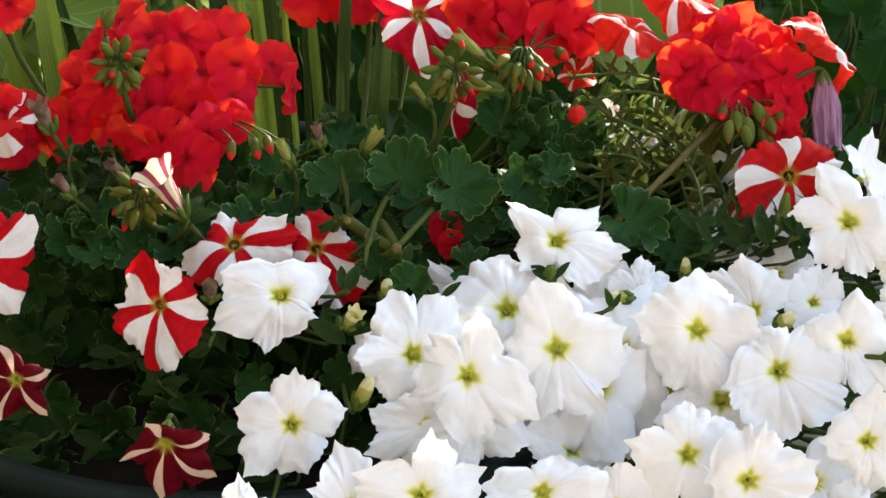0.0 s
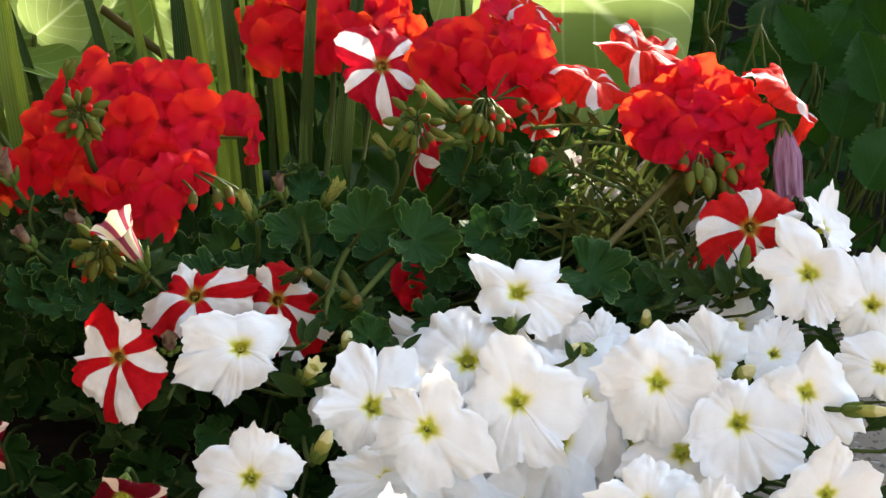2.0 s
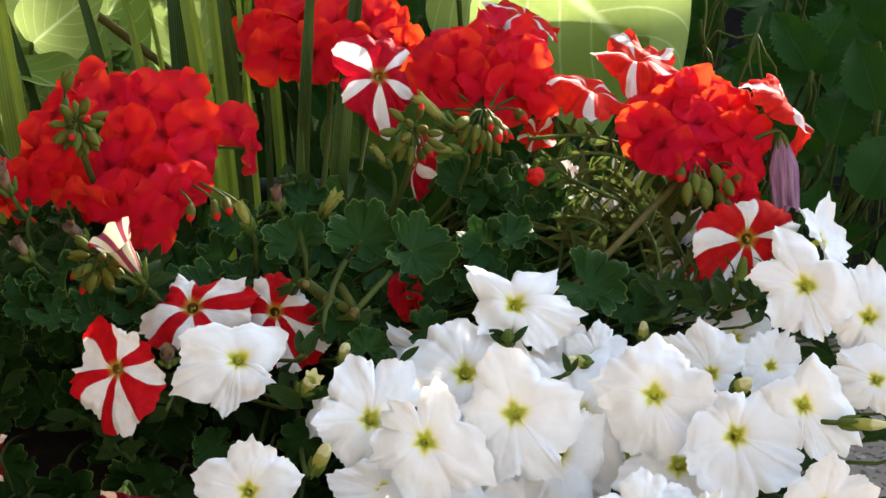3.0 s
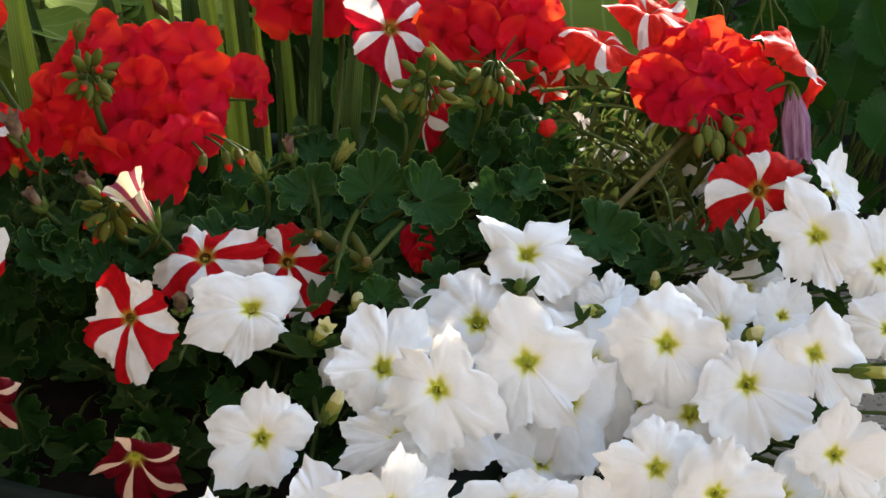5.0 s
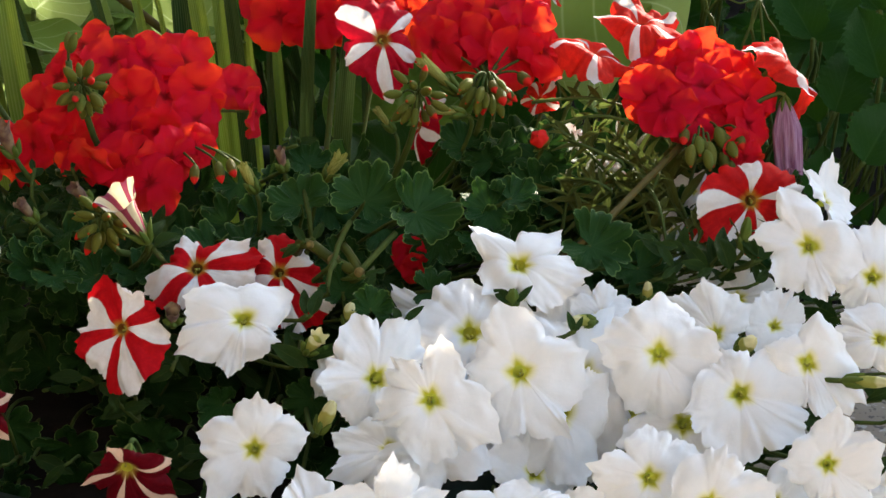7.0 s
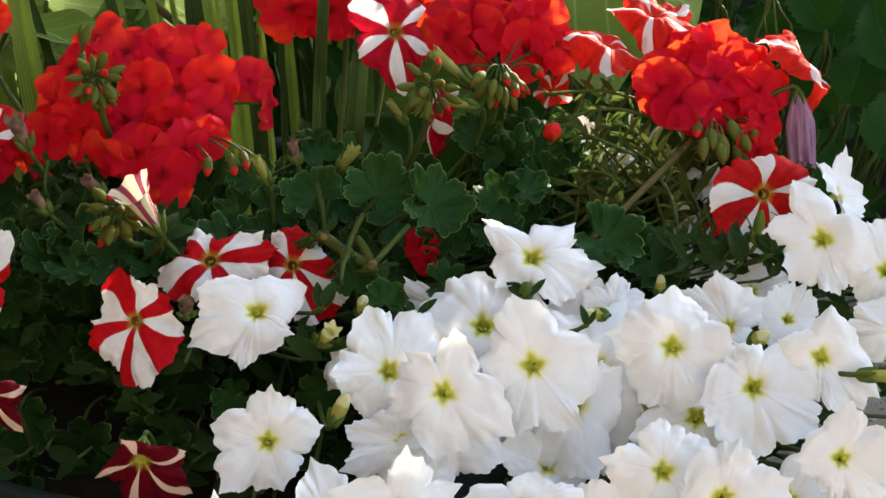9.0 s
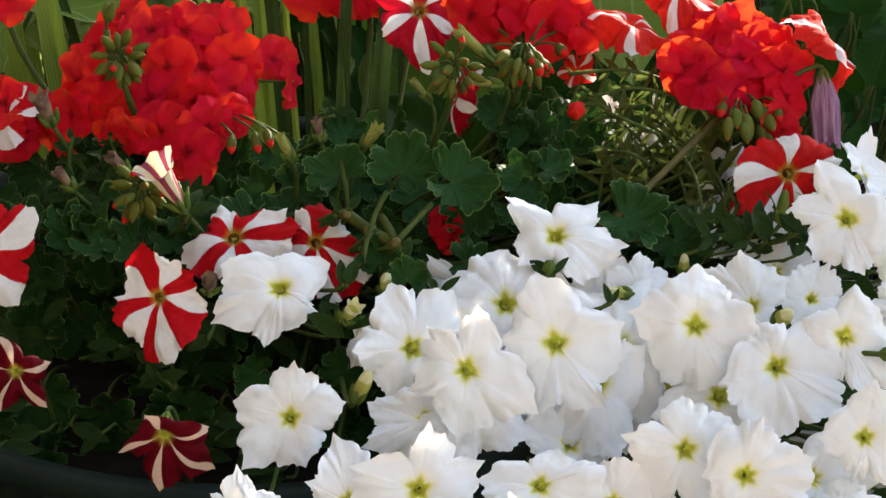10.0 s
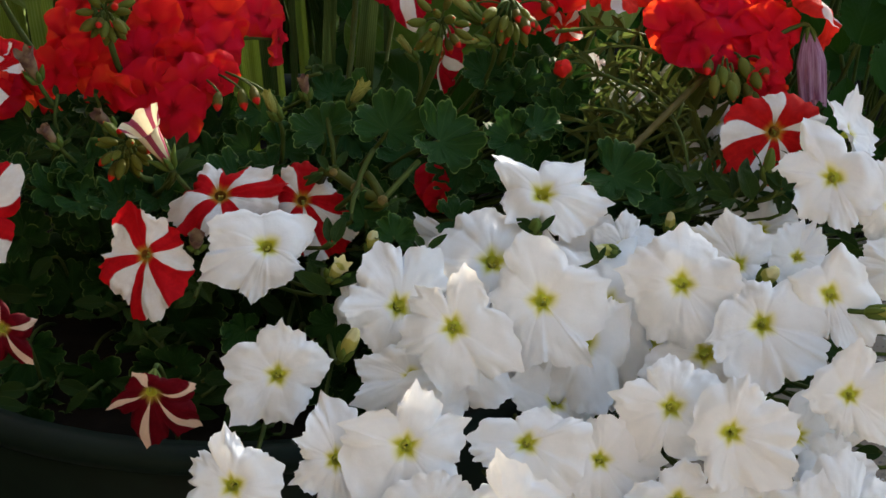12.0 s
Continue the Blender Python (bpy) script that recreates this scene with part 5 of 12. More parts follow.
geranium.leaf(GERANIUM_LEAVES, (0.0717, 1.0808, 0.4137), (-0.19, -0.75, 0.63), (-0.72, 0.30, 0.63), 0.0200)
geranium.leaf(GERANIUM_LEAVES, (0.1660, 1.0422, 0.4151), (-0.27, -0.63, 0.73), (0.99, -0.07, -0.14), 0.0198)
geranium.leaf(GERANIUM_LEAVES, (0.1475, 1.0392, 0.4056), (0.21, -0.78, 0.59), (0.48, 0.37, 0.79), 0.0167)
geranium.leaf(GERANIUM_LEAVES, (0.0667, 1.0163, 0.4059), (-0.07, -0.70, 0.71), (-0.24, 0.41, 0.88), 0.0199)
geranium.leaf(GERANIUM_LEAVES, (0.0469, 1.0672, 0.4109), (-0.11, -0.58, 0.81), (-1.00, -0.01, -0.03), 0.0213)
geranium.leaf(GERANIUM_LEAVES, (0.1837, 1.0729, 0.4125), (-0.29, -0.74, 0.60), (-0.89, -0.19, -0.40), 0.0171)
geranium.leaf(GERANIUM_LEAVES, (0.0813, 0.9636, 0.3830), (0.27, -0.81, 0.52), (0.71, -0.30, -0.64), 0.0157)
geranium.leaf(GERANIUM_LEAVES, (0.1725, 0.9972, 0.3847), (0.06, -0.85, 0.52), (0.98, -0.08, -0.17), 0.0241)
geranium.leaf(GERANIUM_LEAVES, (0.0452, 1.0161, 0.3893), (-0.02, -0.86, 0.50), (0.72, 0.29, 0.63), 0.0204)
geranium.leaf(GERANIUM_LEAVES, (0.1016, 1.0537, 0.4146), (0.18, -0.62, 0.76), (-0.98, 0.08, 0.16), 0.0204)
geranium.leaf(GERANIUM_LEAVES, (0.0883, 1.0561, 0.4050), (-0.04, -0.88, 0.48), (-0.16, -0.42, -0.90), 0.0185)
geranium.leaf(GERANIUM_LEAVES, (0.1277, 1.0770, 0.4143), (-0.05, -0.88, 0.47), (0.98, -0.08, -0.18), 0.0201)
geranium.leaf(GERANIUM_LEAVES, (0.1065, 1.0095, 0.3837), (-0.22, -0.70, 0.68), (-0.04, -0.42, -0.91), 0.0179)
geranium.leaf(GERANIUM_LEAVES, (0.0335, 1.0023, 0.3948), (0.19, -0.50, 0.85), (0.99, -0.05, -0.10), 0.0235)
geranium.leaf(GERANIUM_LEAVES, (0.0766, 1.0192, 0.3929), (-0.10, -0.50, 0.86), (0.59, -0.34, -0.73), 0.0244)
geranium.leaf(GERANIUM_LEAVES, (0.1215, 0.9766, 0.3776), (-0.16, -0.55, 0.82), (0.33, 0.40, 0.85), 0.0221)
geranium.leaf(GERANIUM_LEAVES, (0.1722, 0.9980, 0.3769), (-0.17, -0.67, 0.72), (0.55, -0.35, -0.76), 0.0187)
geranium.leaf(GERANIUM_LEAVES, (0.1689, 1.0018, 0.3853), (0.08, -0.79, 0.61), (-0.90, 0.19, 0.40), 0.0228)
geranium.leaf(GERANIUM_LEAVES, (0.1087, 0.9891, 0.3817), (-0.35, -0.57, 0.75), (-0.13, 0.42, 0.90), 0.0182)
geranium.leaf(GERANIUM_LEAVES, (0.0491, 0.9846, 0.3845), (-0.17, -0.58, 0.80), (-1.00, -0.01, -0.02), 0.0182)
geranium.leaf(GERANIUM_LEAVES, (0.1636, 1.0220, 0.4033), (0.37, -0.52, 0.77), (-0.02, -0.42, -0.91), 0.0193)
geranium.leaf(GERANIUM_LEAVES, (-0.1526, 0.9621, 0.3514), (0.29, -0.85, 0.43), (0.89, -0.19, -0.41), 0.0219, root=(-0.153, 1.032, 0.303))
geranium.leaf(GERANIUM_LEAVES, (-0.2466, 0.9411, 0.3325), (-0.06, -0.93, 0.37), (0.81, 0.25, 0.53), 0.0210, root=(-0.247, 1.011, 0.303))
geranium.leaf(GERANIUM_LEAVES, (-0.2344, 0.9966, 0.3172), (-0.31, -0.93, -0.19), (-0.94, -0.15, -0.31), 0.0257, root=(-0.234, 1.067, 0.303))
geranium.leaf(GERANIUM_LEAVES, (-0.1490, 1.0348, 0.3194), (0.07, -0.96, 0.26), (-0.86, 0.22, 0.46), 0.0278, root=(-0.149, 1.105, 0.303))
geranium.leaf(GERANIUM_LEAVES, (-0.1161, 0.9575, 0.3132), (-0.21, -0.97, 0.07), (-0.67, 0.31, 0.67), 0.0180, root=(-0.116, 1.028, 0.303))
geranium.leaf(GERANIUM_LEAVES, (-0.1266, 0.9692, 0.3111), (-0.04, -0.96, 0.27), (-1.00, 0.00, 0.00), 0.0262, root=(-0.127, 1.039, 0.303))
geranium.leaf(GERANIUM_LEAVES, (-0.2730, 1.0231, 0.3298), (-0.23, -0.97, 0.03), (0.99, -0.06, -0.13), 0.0258, root=(-0.273, 1.093, 0.303))
geranium.leaf(GERANIUM_LEAVES, (-0.1505, 0.9519, 0.3368), (-0.35, -0.93, 0.15), (-0.33, -0.40, -0.85), 0.0177, root=(-0.151, 1.022, 0.303))
geranium.leaf(GERANIUM_LEAVES, (-0.1911, 0.9473, 0.3352), (0.09, -0.99, -0.07), (0.06, 0.42, 0.90), 0.0249, root=(-0.191, 1.017, 0.303))
geranium.leaf(GERANIUM_LEAVES, (-0.0979, 0.9767, 0.3343), (0.08, -0.91, 0.41), (0.88, -0.20, -0.43), 0.0201, root=(-0.098, 1.047, 0.303))
geranium.leaf(GERANIUM_LEAVES, (-0.1426, 0.9968, 0.3280), (0.29, -0.92, 0.28), (-0.94, 0.14, 0.30), 0.0220, root=(-0.143, 1.067, 0.303))
geranium.leaf(GERANIUM_LEAVES, (-0.1915, 0.9442, 0.2776), (0.38, -0.92, -0.08), (0.03, -0.42, -0.91), 0.0262, root=(-0.191, 1.014, 0.303))
geranium.leaf(GERANIUM_LEAVES, (-0.0946, 0.9465, 0.3259), (-0.24, -0.93, 0.26), (0.89, 0.19, 0.41), 0.0226, root=(-0.095, 1.017, 0.303))
geranium.leaf(GERANIUM_LEAVES, (-0.2113, 0.9627, 0.3103), (-0.27, -0.95, 0.16), (0.28, -0.41, -0.87), 0.0225, root=(-0.211, 1.033, 0.303))
geranium.leaf(GERANIUM_LEAVES, (-0.1390, 1.0143, 0.3111), (0.34, -0.93, 0.16), (-0.33, -0.40, -0.86), 0.0197, root=(-0.139, 1.084, 0.303))
geranium.leaf(GERANIUM_LEAVES, (-0.2187, 0.9780, 0.3374), (0.06, -0.97, 0.24), (-0.94, 0.15, 0.31), 0.0228, root=(-0.219, 1.048, 0.303))
geranium.leaf(GERANIUM_LEAVES, (-0.2316, 1.0187, 0.3190), (-0.01, -0.97, 0.23), (0.81, 0.25, 0.53), 0.0205, root=(-0.232, 1.089, 0.303))
geranium.leaf(GERANIUM_LEAVES, (-0.2837, 0.9947, 0.3275), (-0.13, -0.97, 0.19), (-0.37, -0.39, -0.84), 0.0225, root=(-0.284, 1.065, 0.303))
geranium.leaf(GERANIUM_LEAVES, (-0.2067, 0.9956, 0.2991), (0.13, -0.88, 0.46), (0.59, 0.34, 0.73), 0.0239, root=(-0.207, 1.066, 0.303))
geranium.leaf(GERANIUM_LEAVES, (-0.2032, 0.9752, 0.3078), (-0.05, -0.98, 0.18), (-0.51, 0.36, 0.78), 0.0187, root=(-0.203, 1.045, 0.303))
geranium.leaf(GERANIUM_LEAVES, (-0.1594, 0.9420, 0.3014), (0.40, -0.87, 0.29), (0.97, 0.11, 0.23), 0.0244, root=(-0.159, 1.012, 0.303))
geranium.leaf(GERANIUM_LEAVES, (-0.2139, 1.0130, 0.3057), (-0.07, -0.99, -0.08), (-0.11, 0.42, 0.90), 0.0197, root=(-0.214, 1.083, 0.303))
geranium.leaf(GERANIUM_LEAVES, (-0.1552, 0.9431, 0.3151), (-0.16, -0.88, 0.44), (0.66, 0.32, 0.68), 0.0266, root=(-0.155, 1.013, 0.303))
geranium.leaf(GERANIUM_LEAVES, (-0.2638, 0.9519, 0.3027), (0.31, -0.94, 0.16), (-0.71, 0.30, 0.63), 0.0208, root=(-0.264, 1.022, 0.303))
geranium.leaf(GERANIUM_LEAVES, (-0.2209, 0.9531, 0.3246), (0.00, -0.90, 0.43), (0.09, 0.42, 0.90), 0.0207, root=(-0.221, 1.023, 0.303))
geranium.leaf(GERANIUM_LEAVES, (-0.2105, 0.9953, 0.3460), (0.39, -0.92, 0.08), (-0.51, -0.36, -0.78), 0.0223, root=(-0.211, 1.065, 0.303))
geranium.leaf(GERANIUM_LEAVES, (-0.1907, 1.0095, 0.4185), (0.30, -0.62, 0.72), (0.14, 0.42, 0.90), 0.0192)
geranium.leaf(GERANIUM_LEAVES, (-0.0857, 1.0371, 0.4000), (0.08, -0.85, 0.52), (-0.93, 0.15, 0.32), 0.0214)
geranium.leaf(GERANIUM_LEAVES, (-0.0578, 1.0016, 0.4155), (-0.19, -0.88, 0.44), (0.90, -0.18, -0.39), 0.0156)
geranium.leaf(GERANIUM_LEAVES, (-0.0894, 0.9691, 0.3988), (-0.19, -0.76, 0.62), (0.90, -0.19, -0.40), 0.0197)
geranium.leaf(GERANIUM_LEAVES, (-0.1246, 0.9974, 0.3965), (0.18, -0.78, 0.60), (-1.00, 0.03, 0.06), 0.0191)
geranium.leaf(GERANIUM_LEAVES, (-0.1756, 1.0184, 0.4084), (-0.10, -0.77, 0.64), (-0.23, 0.41, 0.88), 0.0191)
geranium.leaf(GERANIUM_LEAVES, (-0.1150, 0.9994, 0.4165), (0.03, -0.70, 0.71), (0.30, -0.40, -0.86), 0.0160)
geranium.leaf(GERANIUM_LEAVES, (-0.2758, 0.9726, 0.3820), (-0.00, -0.82, 0.58), (0.85, 0.22, 0.47), 0.0170)
geranium.leaf(GERANIUM_LEAVES, (-0.2060, 0.9669, 0.3952), (-0.04, -0.57, 0.82), (-0.27, 0.41, 0.87), 0.0224)
geranium.leaf(GERANIUM_LEAVES, (-0.1912, 0.9952, 0.3988), (-0.30, -0.59, 0.75), (0.19, 0.41, 0.89), 0.0217)
geranium.leaf(GERANIUM_LEAVES, (-0.2359, 1.0120, 0.4049), (0.39, -0.81, 0.44), (0.89, -0.19, -0.41), 0.0168)
geranium.leaf(GERANIUM_LEAVES, (-0.0863, 1.0294, 0.3944), (0.15, -0.80, 0.58), (-0.76, -0.28, -0.59), 0.0211)
geranium.leaf(GERANIUM_LEAVES, (-0.1909, 1.0184, 0.4124), (0.22, -0.73, 0.64), (0.53, -0.36, -0.77), 0.0210)
geranium.leaf(GERANIUM_LEAVES, (-0.1768, 0.9722, 0.3975), (-0.34, -0.62, 0.71), (0.77, -0.27, -0.58), 0.0159)
geranium.leaf(GERANIUM_LEAVES, (-0.0803, 1.0144, 0.3878), (-0.37, -0.84, 0.40), (-0.89, -0.19, -0.42), 0.0194)
geranium.leaf(GERANIUM_LEAVES, (-0.1403, 1.0103, 0.4070), (-0.30, -0.71, 0.64), (-0.00, -0.42, -0.91), 0.0213)
geranium.leaf(GERANIUM_LEAVES, (-0.2077, 0.9829, 0.4023), (-0.39, -0.55, 0.74), (-0.78, 0.27, 0.57), 0.0177)
geranium.leaf(GERANIUM_LEAVES, (-0.2209, 1.0464, 0.3995), (0.07, -0.68, 0.73), (-0.94, 0.14, 0.31), 0.0203)
geranium.leaf(GERANIUM_LEAVES, (-0.2506, 1.0096, 0.4014), (-0.07, -0.81, 0.58), (-0.15, -0.42, -0.90), 0.0205)
geranium.leaf(GERANIUM_LEAVES, (-0.1511, 0.9606, 0.3804), (0.01, -0.48, 0.88), (0.53, 0.36, 0.77), 0.0186)
geranium.leaf(GERANIUM_LEAVES, (-0.1385, 0.9425, 0.3830), (-0.31, -0.78, 0.54), (-0.50, -0.37, -0.79), 0.0155, root=(-0.138, 1.012, 0.303))
geranium.leaf(GERANIUM_LEAVES, (-0.2735, 0.9908, 0.3901), (0.15, -0.49, 0.86), (0.02, -0.42, -0.91), 0.0167)
geranium.leaf(GERANIUM_LEAVES, (-0.1983, 1.0457, 0.4011), (0.02, -0.82, 0.58), (-0.84, 0.23, 0.49), 0.0199)
geranium.leaf(GERANIUM_LEAVES, (-0.2038, 1.0251, 0.3887), (0.35, -0.84, 0.42), (-0.98, 0.09, 0.19), 0.0198)
geranium.leaf(GERANIUM_LEAVES, (-0.1649, 1.0063, 0.3921), (0.15, -0.86, 0.49), (0.95, -0.13, -0.28), 0.0185)
geranium.leaf(GERANIUM_LEAVES, (-0.0787, 1.0181, 0.4008), (-0.14, -0.74, 0.66), (-0.98, -0.07, -0.16), 0.0158)
geranium.leaf(GERANIUM_LEAVES, (-0.1189, 0.9746, 0.4033), (-0.11, -0.57, 0.81), (-0.95, -0.13, -0.27), 0.0162)
geranium.leaf(GERANIUM_LEAVES, (-0.1505, 0.9933, 0.3826), (0.20, -0.85, 0.49), (-0.32, -0.40, -0.86), 0.0200)
geranium.leaf(GERANIUM_LEAVES, (-0.0763, 0.9955, 0.3910), (0.17, -0.46, 0.87), (0.98, -0.08, -0.17), 0.0174)
geranium.leaf(GERANIUM_LEAVES, (-0.2045, 0.9515, 0.3648), (0.11, -0.55, 0.83), (-0.93, -0.16, -0.34), 0.0163, root=(-0.204, 1.022, 0.303))
geranium.leaf(GERANIUM_LEAVES, (-0.1780, 0.9439, 0.3874), (0.14, -0.86, 0.49), (0.46, 0.38, 0.80), 0.0166)
geranium.leaf(GERANIUM_LEAVES, (-0.2138, 1.0269, 0.4108), (0.33, -0.51, 0.79), (0.97, 0.11, 0.24), 0.0219)
geranium.leaf(GERANIUM_LEAVES, (-0.2474, 0.9693, 0.3866), (0.36, -0.69, 0.62), (0.46, 0.38, 0.81), 0.0152)
geranium.leaf(GERANIUM_LEAVES, (-0.2105, 0.9840, 0.3875), (0.37, -0.74, 0.55), (0.92, 0.17, 0.36), 0.0189)
geranium.leaf(GERANIUM_LEAVES, (-0.1779, 1.0112, 0.3865), (0.28, -0.74, 0.62), (0.65, 0.32, 0.69), 0.0241)
geranium.leaf(GERANIUM_LEAVES, (-0.0988, 0.9511, 0.3648), (-0.21, -0.71, 0.68), (-0.99, -0.07, -0.15), 0.0184, root=(-0.099, 1.021, 0.303))
geranium.leaf(GERANIUM_LEAVES, (-0.2443, 0.9513, 0.3612), (-0.17, -0.68, 0.72), (0.91, 0.17, 0.37), 0.0196, root=(-0.244, 1.021, 0.303))
geranium.leaf(GERANIUM_LEAVES, (-0.1658, 1.0293, 0.3922), (0.03, -0.59, 0.80), (0.07, 0.42, 0.90), 0.0163)
geranium.leaf(GERANIUM_LEAVES, (-0.1426, 0.9722, 0.3905), (-0.12, -0.64, 0.76), (-0.72, 0.30, 0.63), 0.0234)
geranium.leaf(GERANIUM_LEAVES, (-0.1541, 0.9187, 0.3788), (-0.08, -0.89, 0.45), (-0.85, 0.22, 0.47), 0.0153, root=(-0.154, 0.989, 0.303))
geranium.leaf(GERANIUM_LEAVES, (-0.0977, 0.9482, 0.3875), (0.19, -0.78, 0.59), (-0.73, -0.29, -0.61), 0.0229)
geranium.leaf(GERANIUM_LEAVES, (-0.1863, 1.0127, 0.4081), (0.13, -0.82, 0.55), (-0.97, -0.10, -0.21), 0.0240)
geranium.leaf(GERANIUM_LEAVES, (-0.0820, 0.9796, 0.3728), (0.10, -0.86, 0.50), (-0.91, -0.18, -0.39), 0.0214)
geranium.leaf(GERANIUM_LEAVES, (-0.1993, 1.0094, 0.4183), (-0.39, -0.63, 0.67), (-0.99, 0.06, 0.13), 0.0181)
geranium.leaf(GERANIUM_LEAVES, (-0.0891, 1.0135, 0.3949), (-0.28, -0.69, 0.67), (-0.90, -0.18, -0.39), 0.0195)
geranium.leaf(GERANIUM_LEAVES, (-0.2853, 1.0237, 0.3989), (-0.15, -0.58, 0.80), (0.59, -0.34, -0.73), 0.0171)
geranium.leaf(GERANIUM_LEAVES, (-0.1590, 1.0233, 0.4107), (0.01, -0.63, 0.78), (-0.73, 0.29, 0.62), 0.0182)
geranium.leaf(GERANIUM_LEAVES, (-0.2103, 0.9850, 0.3834), (-0.11, -0.51, 0.85), (-0.78, -0.27, -0.57), 0.0191)
geranium.leaf(GERANIUM_LEAVES, (-0.0881, 0.9669, 0.3732), (0.20, -0.67, 0.72), (-0.99, -0.07, -0.14), 0.0174)
geranium.leaf(GERANIUM_LEAVES, (-0.0938, 0.9864, 0.4032), (0.03, -0.88, 0.47), (0.23, -0.41, -0.88), 0.0177)
geranium.leaf(GERANIUM_LEAVES, (-0.2075, 0.9587, 0.3735), (-0.19, -0.86, 0.48), (-0.47, -0.37, -0.80), 0.0226, root=(-0.207, 1.029, 0.303))
geranium.leaf(GERANIUM_LEAVES, (-0.1913, 0.9995, 0.4076), (-0.32, -0.50, 0.80), (0.09, 0.42, 0.90), 0.0238)
geranium.leaf(GERANIUM_LEAVES, (-0.1938, 1.0289, 0.3985), (-0.25, -0.80, 0.55), (-0.54, 0.36, 0.76), 0.0226)
geranium.leaf(GERANIUM_LEAVES, (-0.2144, 0.9811, 0.3690), (-0.14, -0.47, 0.87), (0.65, -0.32, -0.69), 0.0174)
geranium.leaf(GERANIUM_LEAVES, (-0.2286, 0.9620, 0.3796), (0.16, -0.56, 0.81), (-0.54, -0.36, -0.76), 0.0177)
geranium.leaf(GERANIUM_LEAVES, (-0.1314, 0.9555, 0.3832), (0.17, -0.86, 0.48), (0.61, -0.34, -0.72), 0.0163)
geranium.leaf(GERANIUM_LEAVES, (-0.2694, 1.0347, 0.4065), (-0.34, -0.72, 0.60), (0.96, 0.11, 0.24), 0.0212)
geranium.leaf(GERANIUM_LEAVES, (-0.0601, 0.9898, 0.3769), (0.06, -0.38, 0.92), (-0.38, 0.39, 0.84), 0.0207)
geranium.leaf(GERANIUM_LEAVES, (-0.1437, 0.9845, 0.3394), (0.26, -0.96, -0.04), (-0.85, -0.22, -0.48), 0.0156, root=(-0.144, 1.054, 0.303))
geranium.leaf(GERANIUM_LEAVES, (-0.0510, 0.9044, 0.3078), (0.03, -0.93, 0.37), (-0.70, 0.30, 0.65), 0.0159, root=(-0.051, 0.974, 0.303))
geranium.leaf(GERANIUM_LEAVES, (-0.1056, 0.9922, 0.3801), (-0.04, -0.54, 0.84), (0.31, -0.40, -0.86), 0.0228)
geranium.leaf(GERANIUM_LEAVES, (-0.0376, 0.9070, 0.2963), (-0.28, -0.83, 0.49), (-0.98, -0.08, -0.16), 0.0143)
geranium.leaf(GERANIUM_LEAVES, (-0.0210, 1.0156, 0.4056), (-0.32, -0.49, 0.81), (0.83, 0.24, 0.51), 0.0185)
geranium.leaf(GERANIUM_LEAVES, (-0.1956, 0.9638, 0.3273), (0.25, -0.96, 0.14), (-0.06, -0.42, -0.90), 0.0146, root=(-0.196, 1.034, 0.303))
geranium.leaf(GERANIUM_LEAVES, (-0.0451, 0.9697, 0.3890), (0.04, -0.80, 0.60), (-0.92, 0.17, 0.36), 0.0174)
geranium.leaf(GERANIUM_LEAVES, (-0.0838, 0.9795, 0.3699), (-0.07, -0.77, 0.63), (0.06, 0.42, 0.90), 0.0167)
geranium.leaf(GERANIUM_LEAVES, (-0.2794, 0.9906, 0.3742), (0.42, -0.53, 0.74), (0.48, -0.37, -0.79), 0.0166)
geranium.leaf(GERANIUM_LEAVES, (-0.0745, 1.0058, 0.4256), (0.30, -0.53, 0.79), (-0.31, 0.40, 0.86), 0.0144)
geranium.leaf(GERANIUM_LEAVES, (-0.0416, 0.8522, 0.3044), (-0.05, -0.91, 0.41), (-0.29, -0.40, -0.87), 0.0217)
geranium.leaf(GERANIUM_LEAVES, (-0.0532, 0.8644, 0.3224), (0.10, -0.99, 0.12), (0.61, -0.33, -0.72), 0.0207, root=(-0.053, 0.934, 0.303))
geranium.leaf(GERANIUM_LEAVES, (-0.0653, 0.9972, 0.4066), (0.02, -0.75, 0.66), (0.82, -0.24, -0.52), 0.0214)
geranium.leaf(GERANIUM_LEAVES, (-0.2230, 0.9912, 0.3747), (0.47, -0.53, 0.70), (-0.97, -0.11, -0.23), 0.0241)
geranium.leaf(GERANIUM_LEAVES, (0.0033, 0.9917, 0.3773), (-0.26, -0.58, 0.77), (-0.30, 0.40, 0.86), 0.0154)
geranium.leaf(GERANIUM_LEAVES, (0.0014, 0.9638, 0.3824), (0.06, -0.52, 0.85), (-0.88, 0.20, 0.43), 0.0206)
geranium.leaf(GERANIUM_LEAVES, (0.0364, 0.9607, 0.3976), (0.02, -0.87, 0.49), (-0.88, 0.20, 0.44), 0.0219)
geranium.leaf(GERANIUM_LEAVES, (0.1234, 1.0189, 0.3903), (0.11, -0.75, 0.65), (-0.79, -0.26, -0.56), 0.0225)
geranium.leaf(GERANIUM_LEAVES, (-0.0996, 0.9665, 0.4073), (-0.02, -0.46, 0.89), (1.00, -0.03, -0.06), 0.0200)
geranium.leaf(GERANIUM_LEAVES, (-0.0780, 1.0119, 0.3877), (-0.22, -0.87, 0.45), (-0.28, -0.41, -0.87), 0.0189)
geranium.leaf(GERANIUM_LEAVES, (-0.2617, 0.9632, 0.3858), (0.46, -0.58, 0.67), (-0.17, 0.42, 0.89), 0.0167)
geranium.leaf(GERANIUM_LEAVES, (-0.1476, 0.9397, 0.4020), (0.22, -0.46, 0.86), (0.18, -0.42, -0.89), 0.0192)
